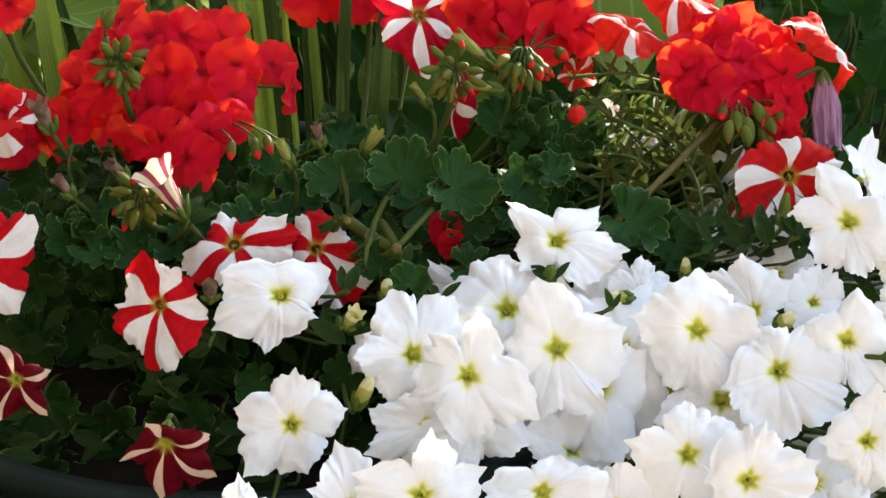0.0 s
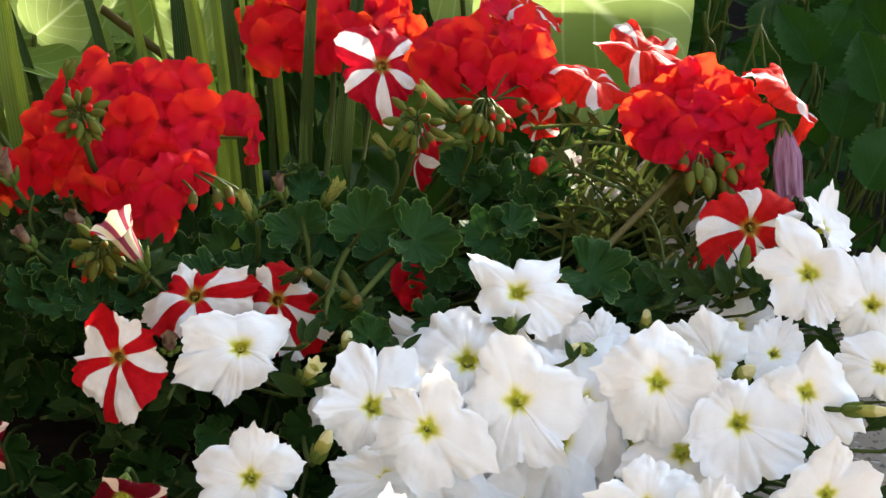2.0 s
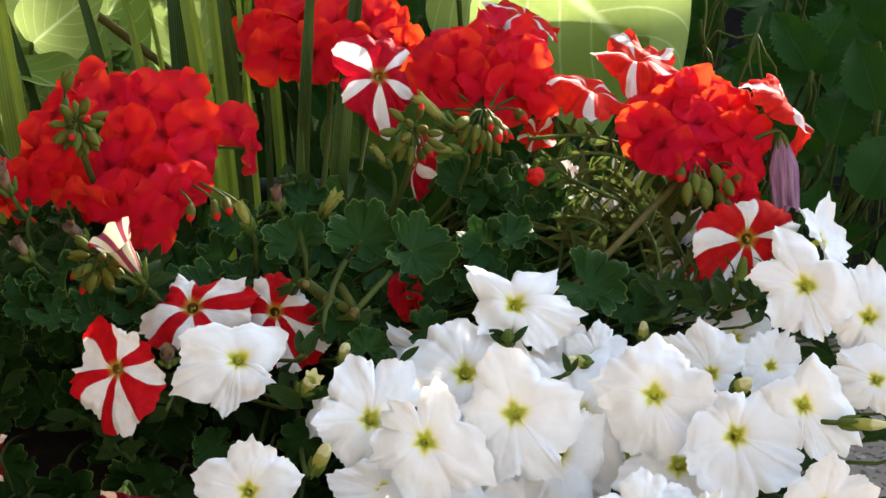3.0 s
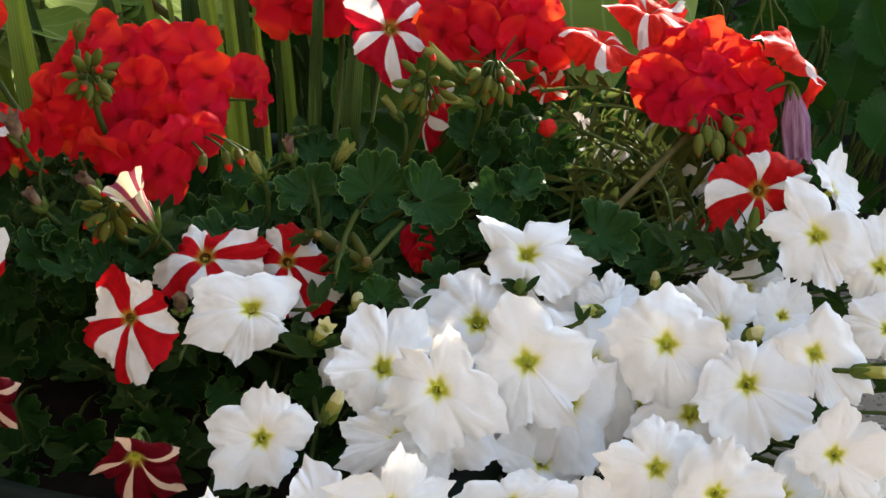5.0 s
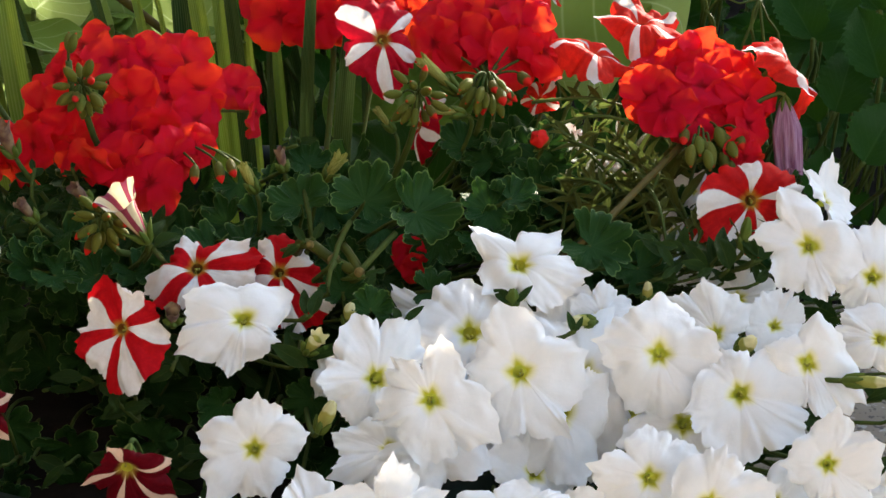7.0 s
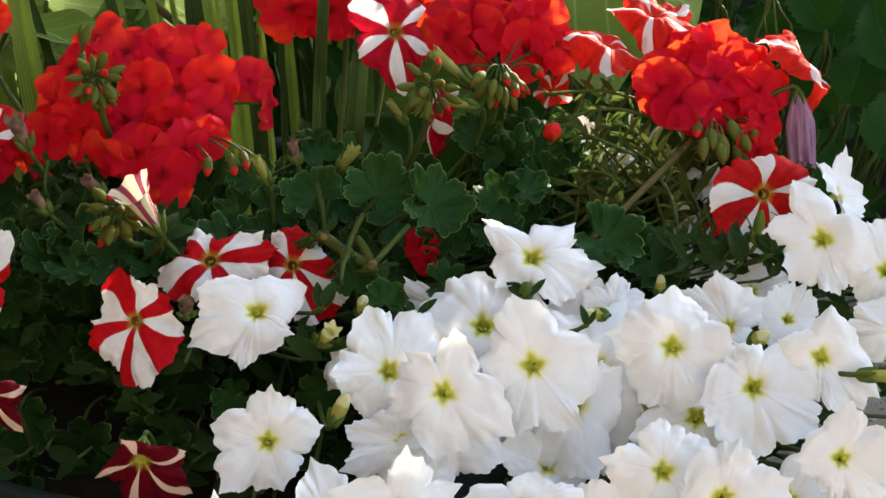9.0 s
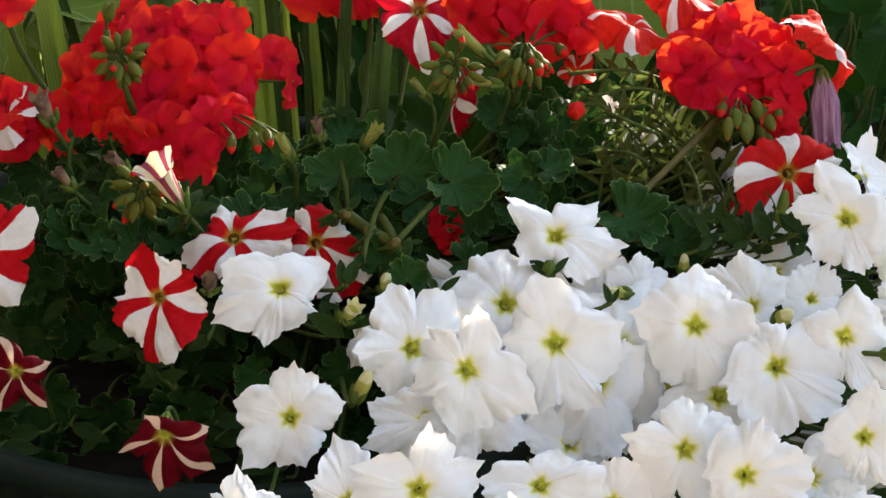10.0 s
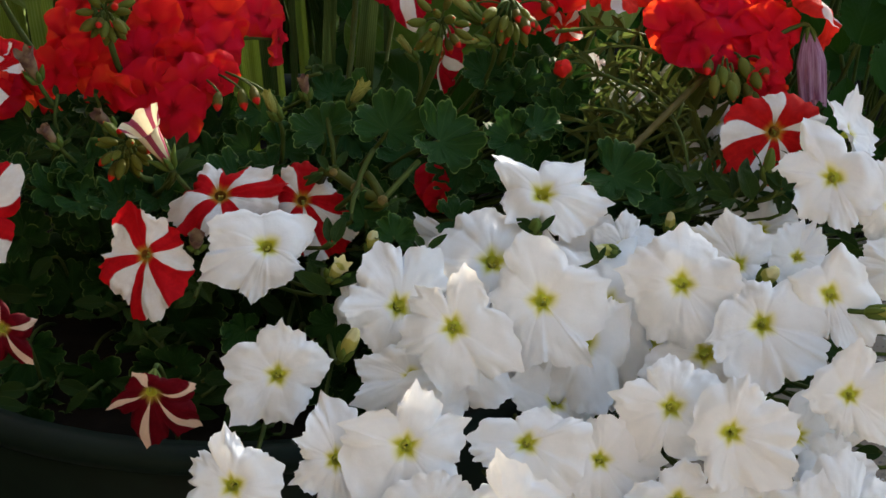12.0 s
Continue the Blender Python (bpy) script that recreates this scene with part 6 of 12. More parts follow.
geranium.leaf(GERANIUM_LEAVES, (0.1350, 1.0078, 0.3877), (-0.21, -0.41, 0.89), (-0.09, 0.42, 0.90), 0.0175)
geranium.leaf(GERANIUM_LEAVES, (0.1069, 0.9468, 0.3921), (0.04, -0.90, 0.43), (-0.97, -0.10, -0.21), 0.0218)
geranium.leaf(GERANIUM_LEAVES, (0.0584, 1.0346, 0.4069), (-0.38, -0.69, 0.61), (0.76, 0.27, 0.59), 0.0153)
geranium.leaf(GERANIUM_LEAVES, (0.0245, 1.0144, 0.4220), (-0.34, -0.74, 0.58), (0.51, -0.36, -0.78), 0.0157)
geranium.leaf(GERANIUM_LEAVES, (-0.0323, 0.9627, 0.4058), (0.37, -0.66, 0.66), (-0.97, -0.11, -0.23), 0.0194)
geranium.leaf(GERANIUM_LEAVES, (-0.0754, 0.8656, 0.3250), (0.15, -0.97, 0.17), (-0.29, -0.40, -0.87), 0.0176, root=(-0.075, 0.936, 0.303))
geranium.leaf(GERANIUM_LEAVES, (-0.2449, 0.9528, 0.3481), (-0.14, -0.97, 0.19), (0.39, 0.39, 0.83), 0.0231, root=(-0.245, 1.023, 0.303))
geranium.leaf(GERANIUM_LEAVES, (0.1132, 0.9937, 0.3784), (-0.47, -0.62, 0.63), (-0.60, 0.34, 0.72), 0.0161)
geranium.leaf(GERANIUM_LEAVES, (-0.0373, 0.9481, 0.3153), (0.41, -0.78, 0.47), (1.00, -0.01, -0.02), 0.0149)
geranium.leaf(GERANIUM_LEAVES, (-0.0335, 0.9534, 0.3815), (0.28, -0.39, 0.88), (-0.82, -0.24, -0.52), 0.0194)
geranium.leaf(GERANIUM_LEAVES, (-0.0518, 0.9799, 0.3300), (-0.09, -0.99, 0.08), (-1.00, 0.01, 0.02), 0.0189, root=(-0.052, 1.050, 0.303))
geranium.leaf(GERANIUM_LEAVES, (-0.0453, 0.9512, 0.3851), (0.45, -0.56, 0.70), (-0.85, -0.23, -0.48), 0.0161)
geranium.leaf(GERANIUM_LEAVES, (-0.0361, 0.8620, 0.3208), (0.47, -0.79, 0.39), (0.56, 0.35, 0.75), 0.0149)
geranium.leaf(GERANIUM_LEAVES, (-0.0542, 0.9449, 0.3915), (0.23, -0.68, 0.69), (-0.90, 0.18, 0.40), 0.0172)
geranium.leaf(GERANIUM_LEAVES, (0.0398, 0.9853, 0.4039), (0.07, -0.66, 0.75), (0.15, 0.42, 0.90), 0.0157)
geranium.leaf(GERANIUM_LEAVES, (-0.1763, 0.9450, 0.3571), (-0.39, -0.83, 0.39), (-0.59, 0.34, 0.73), 0.0194, root=(-0.176, 1.015, 0.303))
geranium.leaf(GERANIUM_LEAVES, (-0.0980, 0.9449, 0.3768), (0.36, -0.79, 0.50), (0.50, 0.37, 0.78), 0.0141, root=(-0.098, 1.015, 0.303))
geranium.leaf(GERANIUM_LEAVES, (-0.1104, 0.9453, 0.3182), (0.29, -0.94, 0.19), (0.35, 0.40, 0.85), 0.0188, root=(-0.110, 1.015, 0.303))
geranium.leaf(GERANIUM_LEAVES, (-0.0543, 1.0517, 0.4067), (-0.41, -0.25, 0.88), (0.04, -0.42, -0.91), 0.0207)
geranium.leaf(GERANIUM_LEAVES, (-0.0016, 0.9489, 0.4047), (-0.35, -0.76, 0.55), (-0.08, -0.42, -0.90), 0.0188)
geranium.leaf(GERANIUM_LEAVES, (-0.0526, 0.9246, 0.3222), (-0.07, -0.92, 0.37), (-0.93, 0.15, 0.33), 0.0208, root=(-0.053, 0.995, 0.303))
geranium.leaf(GERANIUM_LEAVES, (0.0690, 0.9822, 0.3798), (-0.20, -0.84, 0.50), (-0.92, 0.16, 0.35), 0.0176)
geranium.leaf(GERANIUM_LEAVES, (-0.0438, 0.9237, 0.3300), (0.43, -0.86, 0.27), (0.01, 0.42, 0.91), 0.0157)
geranium.leaf(GERANIUM_LEAVES, (-0.1825, 0.9138, 0.4000), (-0.26, -0.33, 0.91), (-0.62, -0.33, -0.71), 0.0166)
geranium.leaf(GERANIUM_LEAVES, (-0.2444, 0.9295, 0.4064), (-0.11, -0.14, 0.98), (0.73, -0.29, -0.62), 0.0172)
geranium.leaf(GERANIUM_LEAVES, (-0.2069, 0.9284, 0.4044), (0.33, -0.08, 0.94), (-0.16, -0.42, -0.89), 0.0170)
geranium.leaf(GERANIUM_LEAVES, (-0.1917, 0.9527, 0.4023), (-0.04, -0.40, 0.92), (-0.37, -0.39, -0.84), 0.0176)
geranium.leaf(GERANIUM_LEAVES, (-0.1222, 0.9221, 0.3938), (0.39, 0.08, 0.92), (-0.59, -0.34, -0.73), 0.0177)
geranium.leaf(GERANIUM_LEAVES, (-0.2065, 0.9346, 0.4097), (-0.35, 0.00, 0.94), (0.65, -0.32, -0.69), 0.0210)
geranium.leaf(GERANIUM_LEAVES, (-0.2034, 0.9103, 0.4016), (0.21, -0.34, 0.92), (0.85, -0.22, -0.47), 0.0168)
geranium.leaf(GERANIUM_LEAVES, (-0.1220, 0.9347, 0.4052), (0.16, -0.32, 0.93), (-0.39, -0.39, -0.83), 0.0196)
geranium.leaf(GERANIUM_LEAVES, (-0.1871, 0.9333, 0.4022), (-0.21, -0.44, 0.87), (0.83, -0.23, -0.50), 0.0192)
geranium.leaf(GERANIUM_LEAVES, (-0.2172, 0.9239, 0.3998), (0.39, -0.32, 0.87), (-0.98, -0.07, -0.16), 0.0196)
geranium.leaf(GERANIUM_LEAVES, (-0.1048, 0.9427, 0.4056), (-0.25, -0.06, 0.97), (-0.52, -0.36, -0.77), 0.0181)
geranium.leaf(GERANIUM_LEAVES, (-0.1620, 0.9167, 0.4010), (-0.08, -0.24, 0.97), (0.49, -0.37, -0.79), 0.0187)
geranium.leaf(GERANIUM_LEAVES, (-0.1238, 0.8922, 0.3000), (-0.11, -0.92, 0.37), (0.27, -0.41, -0.87), 0.0244, root=(-0.124, 0.962, 0.303))
geranium.leaf(GERANIUM_LEAVES, (-0.1557, 0.9285, 0.3197), (0.25, -0.91, 0.32), (-0.81, -0.25, -0.53), 0.0250, root=(-0.156, 0.999, 0.303))
geranium.leaf(GERANIUM_LEAVES, (-0.0945, 0.8053, 0.2870), (-0.29, -0.96, 0.04), (-0.84, 0.23, 0.50), 0.0235, root=(-0.095, 0.875, 0.303))
geranium.leaf(GERANIUM_LEAVES, (-0.1723, 0.8365, 0.2700), (0.35, -0.94, -0.00), (0.20, 0.41, 0.89), 0.0209, root=(-0.172, 0.907, 0.303))
geranium.leaf(GERANIUM_LEAVES, (-0.2473, 0.9398, 0.2742), (0.37, -0.92, 0.10), (-0.68, -0.31, -0.66), 0.0189, root=(-0.247, 1.010, 0.303))
geranium.leaf(GERANIUM_LEAVES, (-0.2018, 0.8791, 0.2705), (0.10, -0.98, -0.18), (0.63, 0.33, 0.70), 0.0202, root=(-0.202, 0.949, 0.303))
geranium.leaf(GERANIUM_LEAVES, (-0.1957, 0.8778, 0.3174), (-0.26, -0.96, -0.10), (0.44, -0.38, -0.81), 0.0228, root=(-0.196, 0.948, 0.303))
geranium.leaf(GERANIUM_LEAVES, (-0.1876, 0.8436, 0.2757), (0.38, -0.91, -0.16), (-1.00, -0.03, -0.06), 0.0162, root=(-0.188, 0.914, 0.303))
geranium.leaf(GERANIUM_LEAVES, (-0.1916, 0.8611, 0.3023), (0.02, -0.97, 0.25), (-0.83, 0.24, 0.50), 0.0187, root=(-0.192, 0.931, 0.303))
geranium.leaf(GERANIUM_LEAVES, (-0.1120, 0.8943, 0.2832), (0.30, -0.83, 0.47), (-0.74, -0.28, -0.61), 0.0253, root=(-0.112, 0.964, 0.303))
geranium.leaf(GERANIUM_LEAVES, (-0.0928, 0.8415, 0.2704), (-0.03, -0.93, 0.36), (0.73, -0.29, -0.62), 0.0205, root=(-0.093, 0.912, 0.303))
geranium.leaf(GERANIUM_LEAVES, (-0.1210, 0.8307, 0.2870), (0.02, -0.95, 0.31), (-0.78, -0.26, -0.56), 0.0191, root=(-0.121, 0.901, 0.303))
geranium.leaf(GERANIUM_LEAVES, (-0.2309, 0.8841, 0.3242), (0.16, -0.98, 0.13), (0.11, -0.42, -0.90), 0.0216, root=(-0.231, 0.954, 0.303))
geranium.leaf(GERANIUM_LEAVES, (-0.1159, 0.8703, 0.2524), (-0.22, -0.86, 0.45), (-0.84, -0.23, -0.50), 0.0195, root=(-0.116, 0.940, 0.303))
geranium.leaf(GERANIUM_LEAVES, (-0.1544, 0.8790, 0.3169), (-0.36, -0.91, -0.23), (-0.17, -0.42, -0.89), 0.0249, root=(-0.154, 0.949, 0.303))
geranium.leaf(GERANIUM_LEAVES, (-0.1039, 0.8857, 0.2522), (0.21, -0.97, -0.08), (-0.73, -0.29, -0.62), 0.0218, root=(-0.104, 0.956, 0.303))
geranium.leaf(GERANIUM_LEAVES, (-0.2669, 0.8999, 0.2773), (0.21, -0.97, -0.11), (-0.15, 0.42, 0.90), 0.0238, root=(-0.267, 0.970, 0.303))
geranium.leaf(GERANIUM_LEAVES, (-0.2725, 0.9188, 0.2865), (0.38, -0.80, 0.46), (-0.70, -0.30, -0.65), 0.0238, root=(-0.273, 0.989, 0.303))
geranium.leaf(GERANIUM_LEAVES, (-0.2182, 0.8974, 0.2744), (0.07, -0.90, 0.43), (-1.00, 0.02, 0.05), 0.0244, root=(-0.218, 0.967, 0.303))
geranium.leaf(GERANIUM_LEAVES, (-0.2331, 0.8675, 0.2917), (-0.25, -0.95, -0.17), (-0.48, -0.37, -0.79), 0.0233, root=(-0.233, 0.937, 0.303))
geranium.leaf(GERANIUM_LEAVES, (-0.1647, 0.8769, 0.2681), (-0.36, -0.92, -0.15), (-0.22, 0.41, 0.88), 0.0228, root=(-0.165, 0.947, 0.303))
geranium.leaf(GERANIUM_LEAVES, (-0.2144, 0.9048, 0.2666), (-0.04, -1.00, -0.01), (0.45, -0.38, -0.81), 0.0210, root=(-0.214, 0.975, 0.303))
geranium.leaf(GERANIUM_LEAVES, (-0.2227, 0.8636, 0.3077), (0.45, -0.86, -0.25), (-0.84, -0.23, -0.50), 0.0146, root=(-0.223, 0.934, 0.303))
geranium.leaf(GERANIUM_LEAVES, (-0.1725, 0.9202, 0.3153), (0.04, -0.99, -0.16), (-0.38, 0.39, 0.84), 0.0225, root=(-0.172, 0.990, 0.303))
geranium.leaf(GERANIUM_LEAVES, (-0.2095, 0.8763, 0.2817), (-0.19, -0.84, 0.50), (-0.50, 0.37, 0.78), 0.0203, root=(-0.210, 0.946, 0.303))
geranium.leaf(GERANIUM_LEAVES, (-0.1361, 0.9336, 0.3406), (0.01, -1.00, -0.05), (0.12, 0.42, 0.90), 0.0163, root=(-0.136, 1.004, 0.303))
geranium.leaf(GERANIUM_LEAVES, (-0.2199, 0.8512, 0.2878), (0.45, -0.78, 0.44), (0.99, 0.07, 0.14), 0.0216, root=(-0.220, 0.921, 0.303))
geranium.leaf(GERANIUM_LEAVES, (-0.2547, 0.8632, 0.3227), (0.17, -0.98, 0.14), (0.91, 0.18, 0.38), 0.0145, root=(-0.255, 0.933, 0.303))
geranium.leaf(GERANIUM_LEAVES, (-0.2203, 0.8401, 0.3048), (-0.21, -0.91, 0.36), (0.73, 0.29, 0.62), 0.0141, root=(-0.220, 0.910, 0.303))
geranium.leaf(GERANIUM_LEAVES, (-0.0898, 0.8739, 0.3182), (-0.09, -0.99, -0.06), (0.97, 0.09, 0.20), 0.0175, root=(-0.090, 0.944, 0.303))
geranium.leaf(GERANIUM_LEAVES, (-0.1490, 0.8632, 0.3287), (-0.38, -0.91, 0.17), (0.98, -0.08, -0.16), 0.0175, root=(-0.149, 0.933, 0.303))
geranium.leaf(GERANIUM_LEAVES, (0.0377, 1.0214, 0.4165), (0.09, -0.48, 0.84), (0.93, -0.15, -0.32), 0.0200)
geranium.leaf(GERANIUM_LEAVES, (0.0539, 1.0011, 0.4076), (0.17, -0.42, 0.61), (-0.98, 0.09, 0.19), 0.0180)
geranium.leaf(GERANIUM_LEAVES, (0.0185, 1.0312, 0.4059), (0.31, -0.51, 0.87), (0.76, 0.27, 0.59), 0.0190)
geranium.leaf(GERANIUM_LEAVES, (0.0270, 0.9550, 0.4198), (-0.02, -0.63, 0.76), (-0.89, -0.19, -0.4), 0.0180)
geranium.leaf(GERANIUM_LEAVES, (0.0642, 0.9908, 0.3999), (-0.34, -0.63, 0.68), (0.86, -0.21, -0.45), 0.0170)
geranium.leaf(GERANIUM_LEAVES, (0.0551, 1.0199, 0.4251), (-0.20, -0.72, 0.60), (0.30, 0.40, 0.86), 0.0215)
geranium.leaf(GERANIUM_LEAVES, (0.0665, 1.0103, 0.4164), (0.15, -0.75, 0.62), (0.80, 0.25, 0.50), 0.0205)
geranium.leaf(GERANIUM_LEAVES, (0.0531, 0.9973, 0.4122), (-0.10, -0.62, 0.75), (-0.60, 0.30, 0.70), 0.0190)
geranium.leaf(GERANIUM_LEAVES, (0.0694, 0.9894, 0.4072), (0.25, -0.70, 0.60), (0.90, -0.10, -0.30), 0.0200)
petunia_plant = Plant("petunia_plant", (POT_X + 0.07, POT_Y - 0.05, POT_Z - 0.035), "trailing petunia plant with small green leaves", 6)
petunia_left = Plant("petunia_plant", (POT_X - 0.09, POT_Y + 0.06, POT_Z - 0.035), "striped petunia plant with small dark green leaves", 16)
petunia_plant.leaf(PETUNIA_LEAVES, (-0.0490, 0.8844, 0.3534), (-0.35, -0.71, 0.61), (0.99, -0.06, -0.14), 0.0264)
petunia_plant.leaf(PETUNIA_LEAVES, (0.1880, 0.7961, 0.3246), (0.59, -0.56, 0.58), (-1.00, -0.01, -0.03), 0.0164)
petunia_plant.leaf(PETUNIA_LEAVES, (0.0285, 0.7895, 0.2995), (-0.08, -0.45, 0.89), (0.08, 0.42, 0.90), 0.0216)
petunia_plant.leaf(PETUNIA_LEAVES, (0.1675, 0.9216, 0.3469), (0.57, -0.55, 0.61), (0.42, 0.38, 0.82), 0.0219)
petunia_plant.leaf(PETUNIA_LEAVES, (0.1012, 0.9379, 0.3658), (-0.36, -0.77, 0.53), (0.86, 0.21, 0.46), 0.0218)
petunia_plant.leaf(PETUNIA_LEAVES, (0.1124, 0.9045, 0.3737), (0.09, -0.59, 0.80), (0.99, -0.04, -0.09), 0.0155)
petunia_plant.leaf(PETUNIA_LEAVES, (-0.0305, 0.8494, 0.3265), (-0.28, -0.76, 0.58), (1.00, 0.02, 0.05), 0.0137)
petunia_plant.leaf(PETUNIA_LEAVES, (0.2172, 0.8184, 0.3369), (0.58, -0.60, 0.55), (-0.98, -0.08, -0.17), 0.0193)
petunia_plant.leaf(PETUNIA_LEAVES, (-0.0038, 0.8474, 0.3147), (0.52, -0.63, 0.58), (0.96, 0.12, 0.25), 0.0156)
petunia_plant.leaf(PETUNIA_LEAVES, (0.1609, 0.8484, 0.3238), (0.15, -0.85, 0.51), (0.43, 0.38, 0.82), 0.0207)
petunia_plant.leaf(PETUNIA_LEAVES, (0.1926, 0.8335, 0.3430), (0.09, -0.85, 0.52), (0.85, 0.23, 0.48), 0.0205)
petunia_plant.leaf(PETUNIA_LEAVES, (0.1861, 0.8151, 0.3382), (0.45, -0.49, 0.75), (0.67, 0.31, 0.67), 0.0223)
petunia_plant.leaf(PETUNIA_LEAVES, (0.1071, 0.9336, 0.3654), (0.41, -0.81, 0.42), (0.54, 0.36, 0.76), 0.0261)
petunia_plant.leaf(PETUNIA_LEAVES, (0.1687, 0.8519, 0.3470), (-0.39, -0.58, 0.72), (1.00, -0.01, -0.01), 0.0251)
petunia_plant.leaf(PETUNIA_LEAVES, (-0.0227, 0.8834, 0.3596), (0.25, -0.91, 0.34), (-1.00, -0.00, -0.01), 0.0185)
petunia_plant.leaf(PETUNIA_LEAVES, (0.1424, 0.9053, 0.3694), (-0.04, -0.73, 0.69), (-0.99, -0.07, -0.15), 0.0139)
petunia_plant.leaf(PETUNIA_LEAVES, (0.2042, 0.8631, 0.3454), (-0.49, -0.59, 0.64), (-1.00, 0.04, 0.08), 0.0260)
petunia_plant.leaf(PETUNIA_LEAVES, (0.0470, 0.9308, 0.3477), (-0.26, -0.85, 0.45), (-0.66, 0.32, 0.68), 0.0174)
petunia_plant.leaf(PETUNIA_LEAVES, (-0.0007, 0.9008, 0.3404), (0.04, -0.63, 0.77), (-1.00, 0.00, 0.00), 0.0200)
petunia_plant.leaf(PETUNIA_LEAVES, (-0.0448, 0.8667, 0.3579), (0.35, -0.74, 0.58), (-0.99, 0.05, 0.11), 0.0231)
petunia_plant.leaf(PETUNIA_LEAVES, (0.0353, 0.8723, 0.3320), (0.19, -0.92, 0.34), (-0.99, -0.06, -0.13), 0.0159)
petunia_plant.leaf(PETUNIA_LEAVES, (-0.0027, 0.8144, 0.3058), (0.40, -0.08, 0.91), (0.90, 0.18, 0.39), 0.0199)
petunia_plant.leaf(PETUNIA_LEAVES, (-0.0196, 0.9136, 0.3691), (-0.14, -0.69, 0.71), (-0.59, 0.34, 0.73), 0.0167)
petunia_plant.leaf(PETUNIA_LEAVES, (0.1286, 0.8174, 0.3426), (0.57, -0.58, 0.59), (0.95, 0.13, 0.27), 0.0181)
petunia_plant.leaf(PETUNIA_LEAVES, (0.0743, 0.8654, 0.3537), (0.24, -0.84, 0.49), (0.95, 0.14, 0.30), 0.0223)
petunia_plant.leaf(PETUNIA_LEAVES, (0.0292, 0.8833, 0.3564), (-0.02, -0.91, 0.41), (-1.00, 0.04, 0.09), 0.0234)
petunia_plant.leaf(PETUNIA_LEAVES, (0.2351, 0.8307, 0.3133), (-0.33, -0.83, 0.46), (0.18, 0.42, 0.89), 0.0206)
petunia_plant.leaf(PETUNIA_LEAVES, (0.0970, 0.8345, 0.3209), (0.24, -0.44, 0.87), (-0.96, -0.11, -0.24), 0.0222)
petunia_plant.leaf(PETUNIA_LEAVES, (0.1096, 0.8830, 0.3523), (-0.36, -0.76, 0.54), (0.55, 0.35, 0.76), 0.0264)
petunia_plant.leaf(PETUNIA_LEAVES, (-0.0623, 0.8331, 0.3088), (-0.40, -0.69, 0.61), (-0.89, 0.19, 0.41), 0.0182)
petunia_plant.leaf(PETUNIA_LEAVES, (0.1152, 0.8538, 0.3307), (0.38, -0.19, 0.90), (-0.99, 0.05, 0.11), 0.0142)
petunia_plant.leaf(PETUNIA_LEAVES, (0.0517, 0.8981, 0.3418), (-0.37, -0.87, 0.32), (0.96, -0.12, -0.26), 0.0244)
petunia_plant.leaf(PETUNIA_LEAVES, (0.2454, 0.9383, 0.3565), (0.46, -0.60, 0.65), (0.88, 0.20, 0.43), 0.0194)
petunia_plant.leaf(PETUNIA_LEAVES, (0.2502, 0.9385, 0.3737), (-0.11, -0.70, 0.71), (-0.37, 0.39, 0.84), 0.0214)
petunia_plant.leaf(PETUNIA_LEAVES, (0.0742, 0.8467, 0.3275), (-0.17, -0.33, 0.93), (-0.99, -0.05, -0.12), 0.0250)
petunia_plant.leaf(PETUNIA_LEAVES, (0.1529, 0.8122, 0.3086), (0.09, -0.70, 0.71), (0.99, 0.06, 0.12), 0.0177)
petunia_plant.leaf(PETUNIA_LEAVES, (-0.0431, 0.8503, 0.3537), (0.24, -0.88, 0.40), (-0.42, 0.38, 0.82), 0.0191)
petunia_plant.leaf(PETUNIA_LEAVES, (0.1145, 0.8074, 0.3297), (-0.56, -0.25, 0.79), (-0.97, -0.11, -0.23), 0.0243)
petunia_plant.leaf(PETUNIA_LEAVES, (0.2092, 0.8066, 0.3157), (-0.06, -0.56, 0.83), (-1.00, -0.01, -0.03), 0.0164)
petunia_plant.leaf(PETUNIA_LEAVES, (0.0176, 0.9217, 0.3668), (-0.06, -0.83, 0.56), (0.01, 0.42, 0.91), 0.0173)
petunia_plant.leaf(PETUNIA_LEAVES, (-0.0469, 0.9423, 0.3753), (-0.11, -0.34, 0.94), (-0.99, -0.06, -0.13), 0.0234)
petunia_plant.leaf(PETUNIA_LEAVES, (-0.0334, 0.7862, 0.3191), (0.33, -0.34, 0.88), (0.94, -0.14, -0.30), 0.0232)
petunia_plant.leaf(PETUNIA_LEAVES, (0.1315, 0.7841, 0.3268), (-0.23, -0.66, 0.71), (-0.86, 0.21, 0.46), 0.0179)
petunia_plant.leaf(PETUNIA_LEAVES, (0.0344, 0.8959, 0.3619), (-0.38, -0.87, 0.32), (0.46, 0.38, 0.81), 0.0157)
petunia_plant.leaf(PETUNIA_LEAVES, (0.1715, 0.7964, 0.3192), (0.10, -0.74, 0.67), (-0.55, 0.35, 0.75), 0.0150)
petunia_plant.leaf(PETUNIA_LEAVES, (0.2225, 0.8475, 0.3195), (0.38, -0.57, 0.73), (0.97, 0.11, 0.24), 0.0256)
petunia_plant.leaf(PETUNIA_LEAVES, (0.1949, 0.8493, 0.3438), (-0.14, -0.49, 0.86), (-0.19, 0.42, 0.89), 0.0230)
petunia_plant.leaf(PETUNIA_LEAVES, (-0.0523, 0.8837, 0.3381), (0.13, -0.43, 0.90), (0.66, 0.32, 0.68), 0.0186)
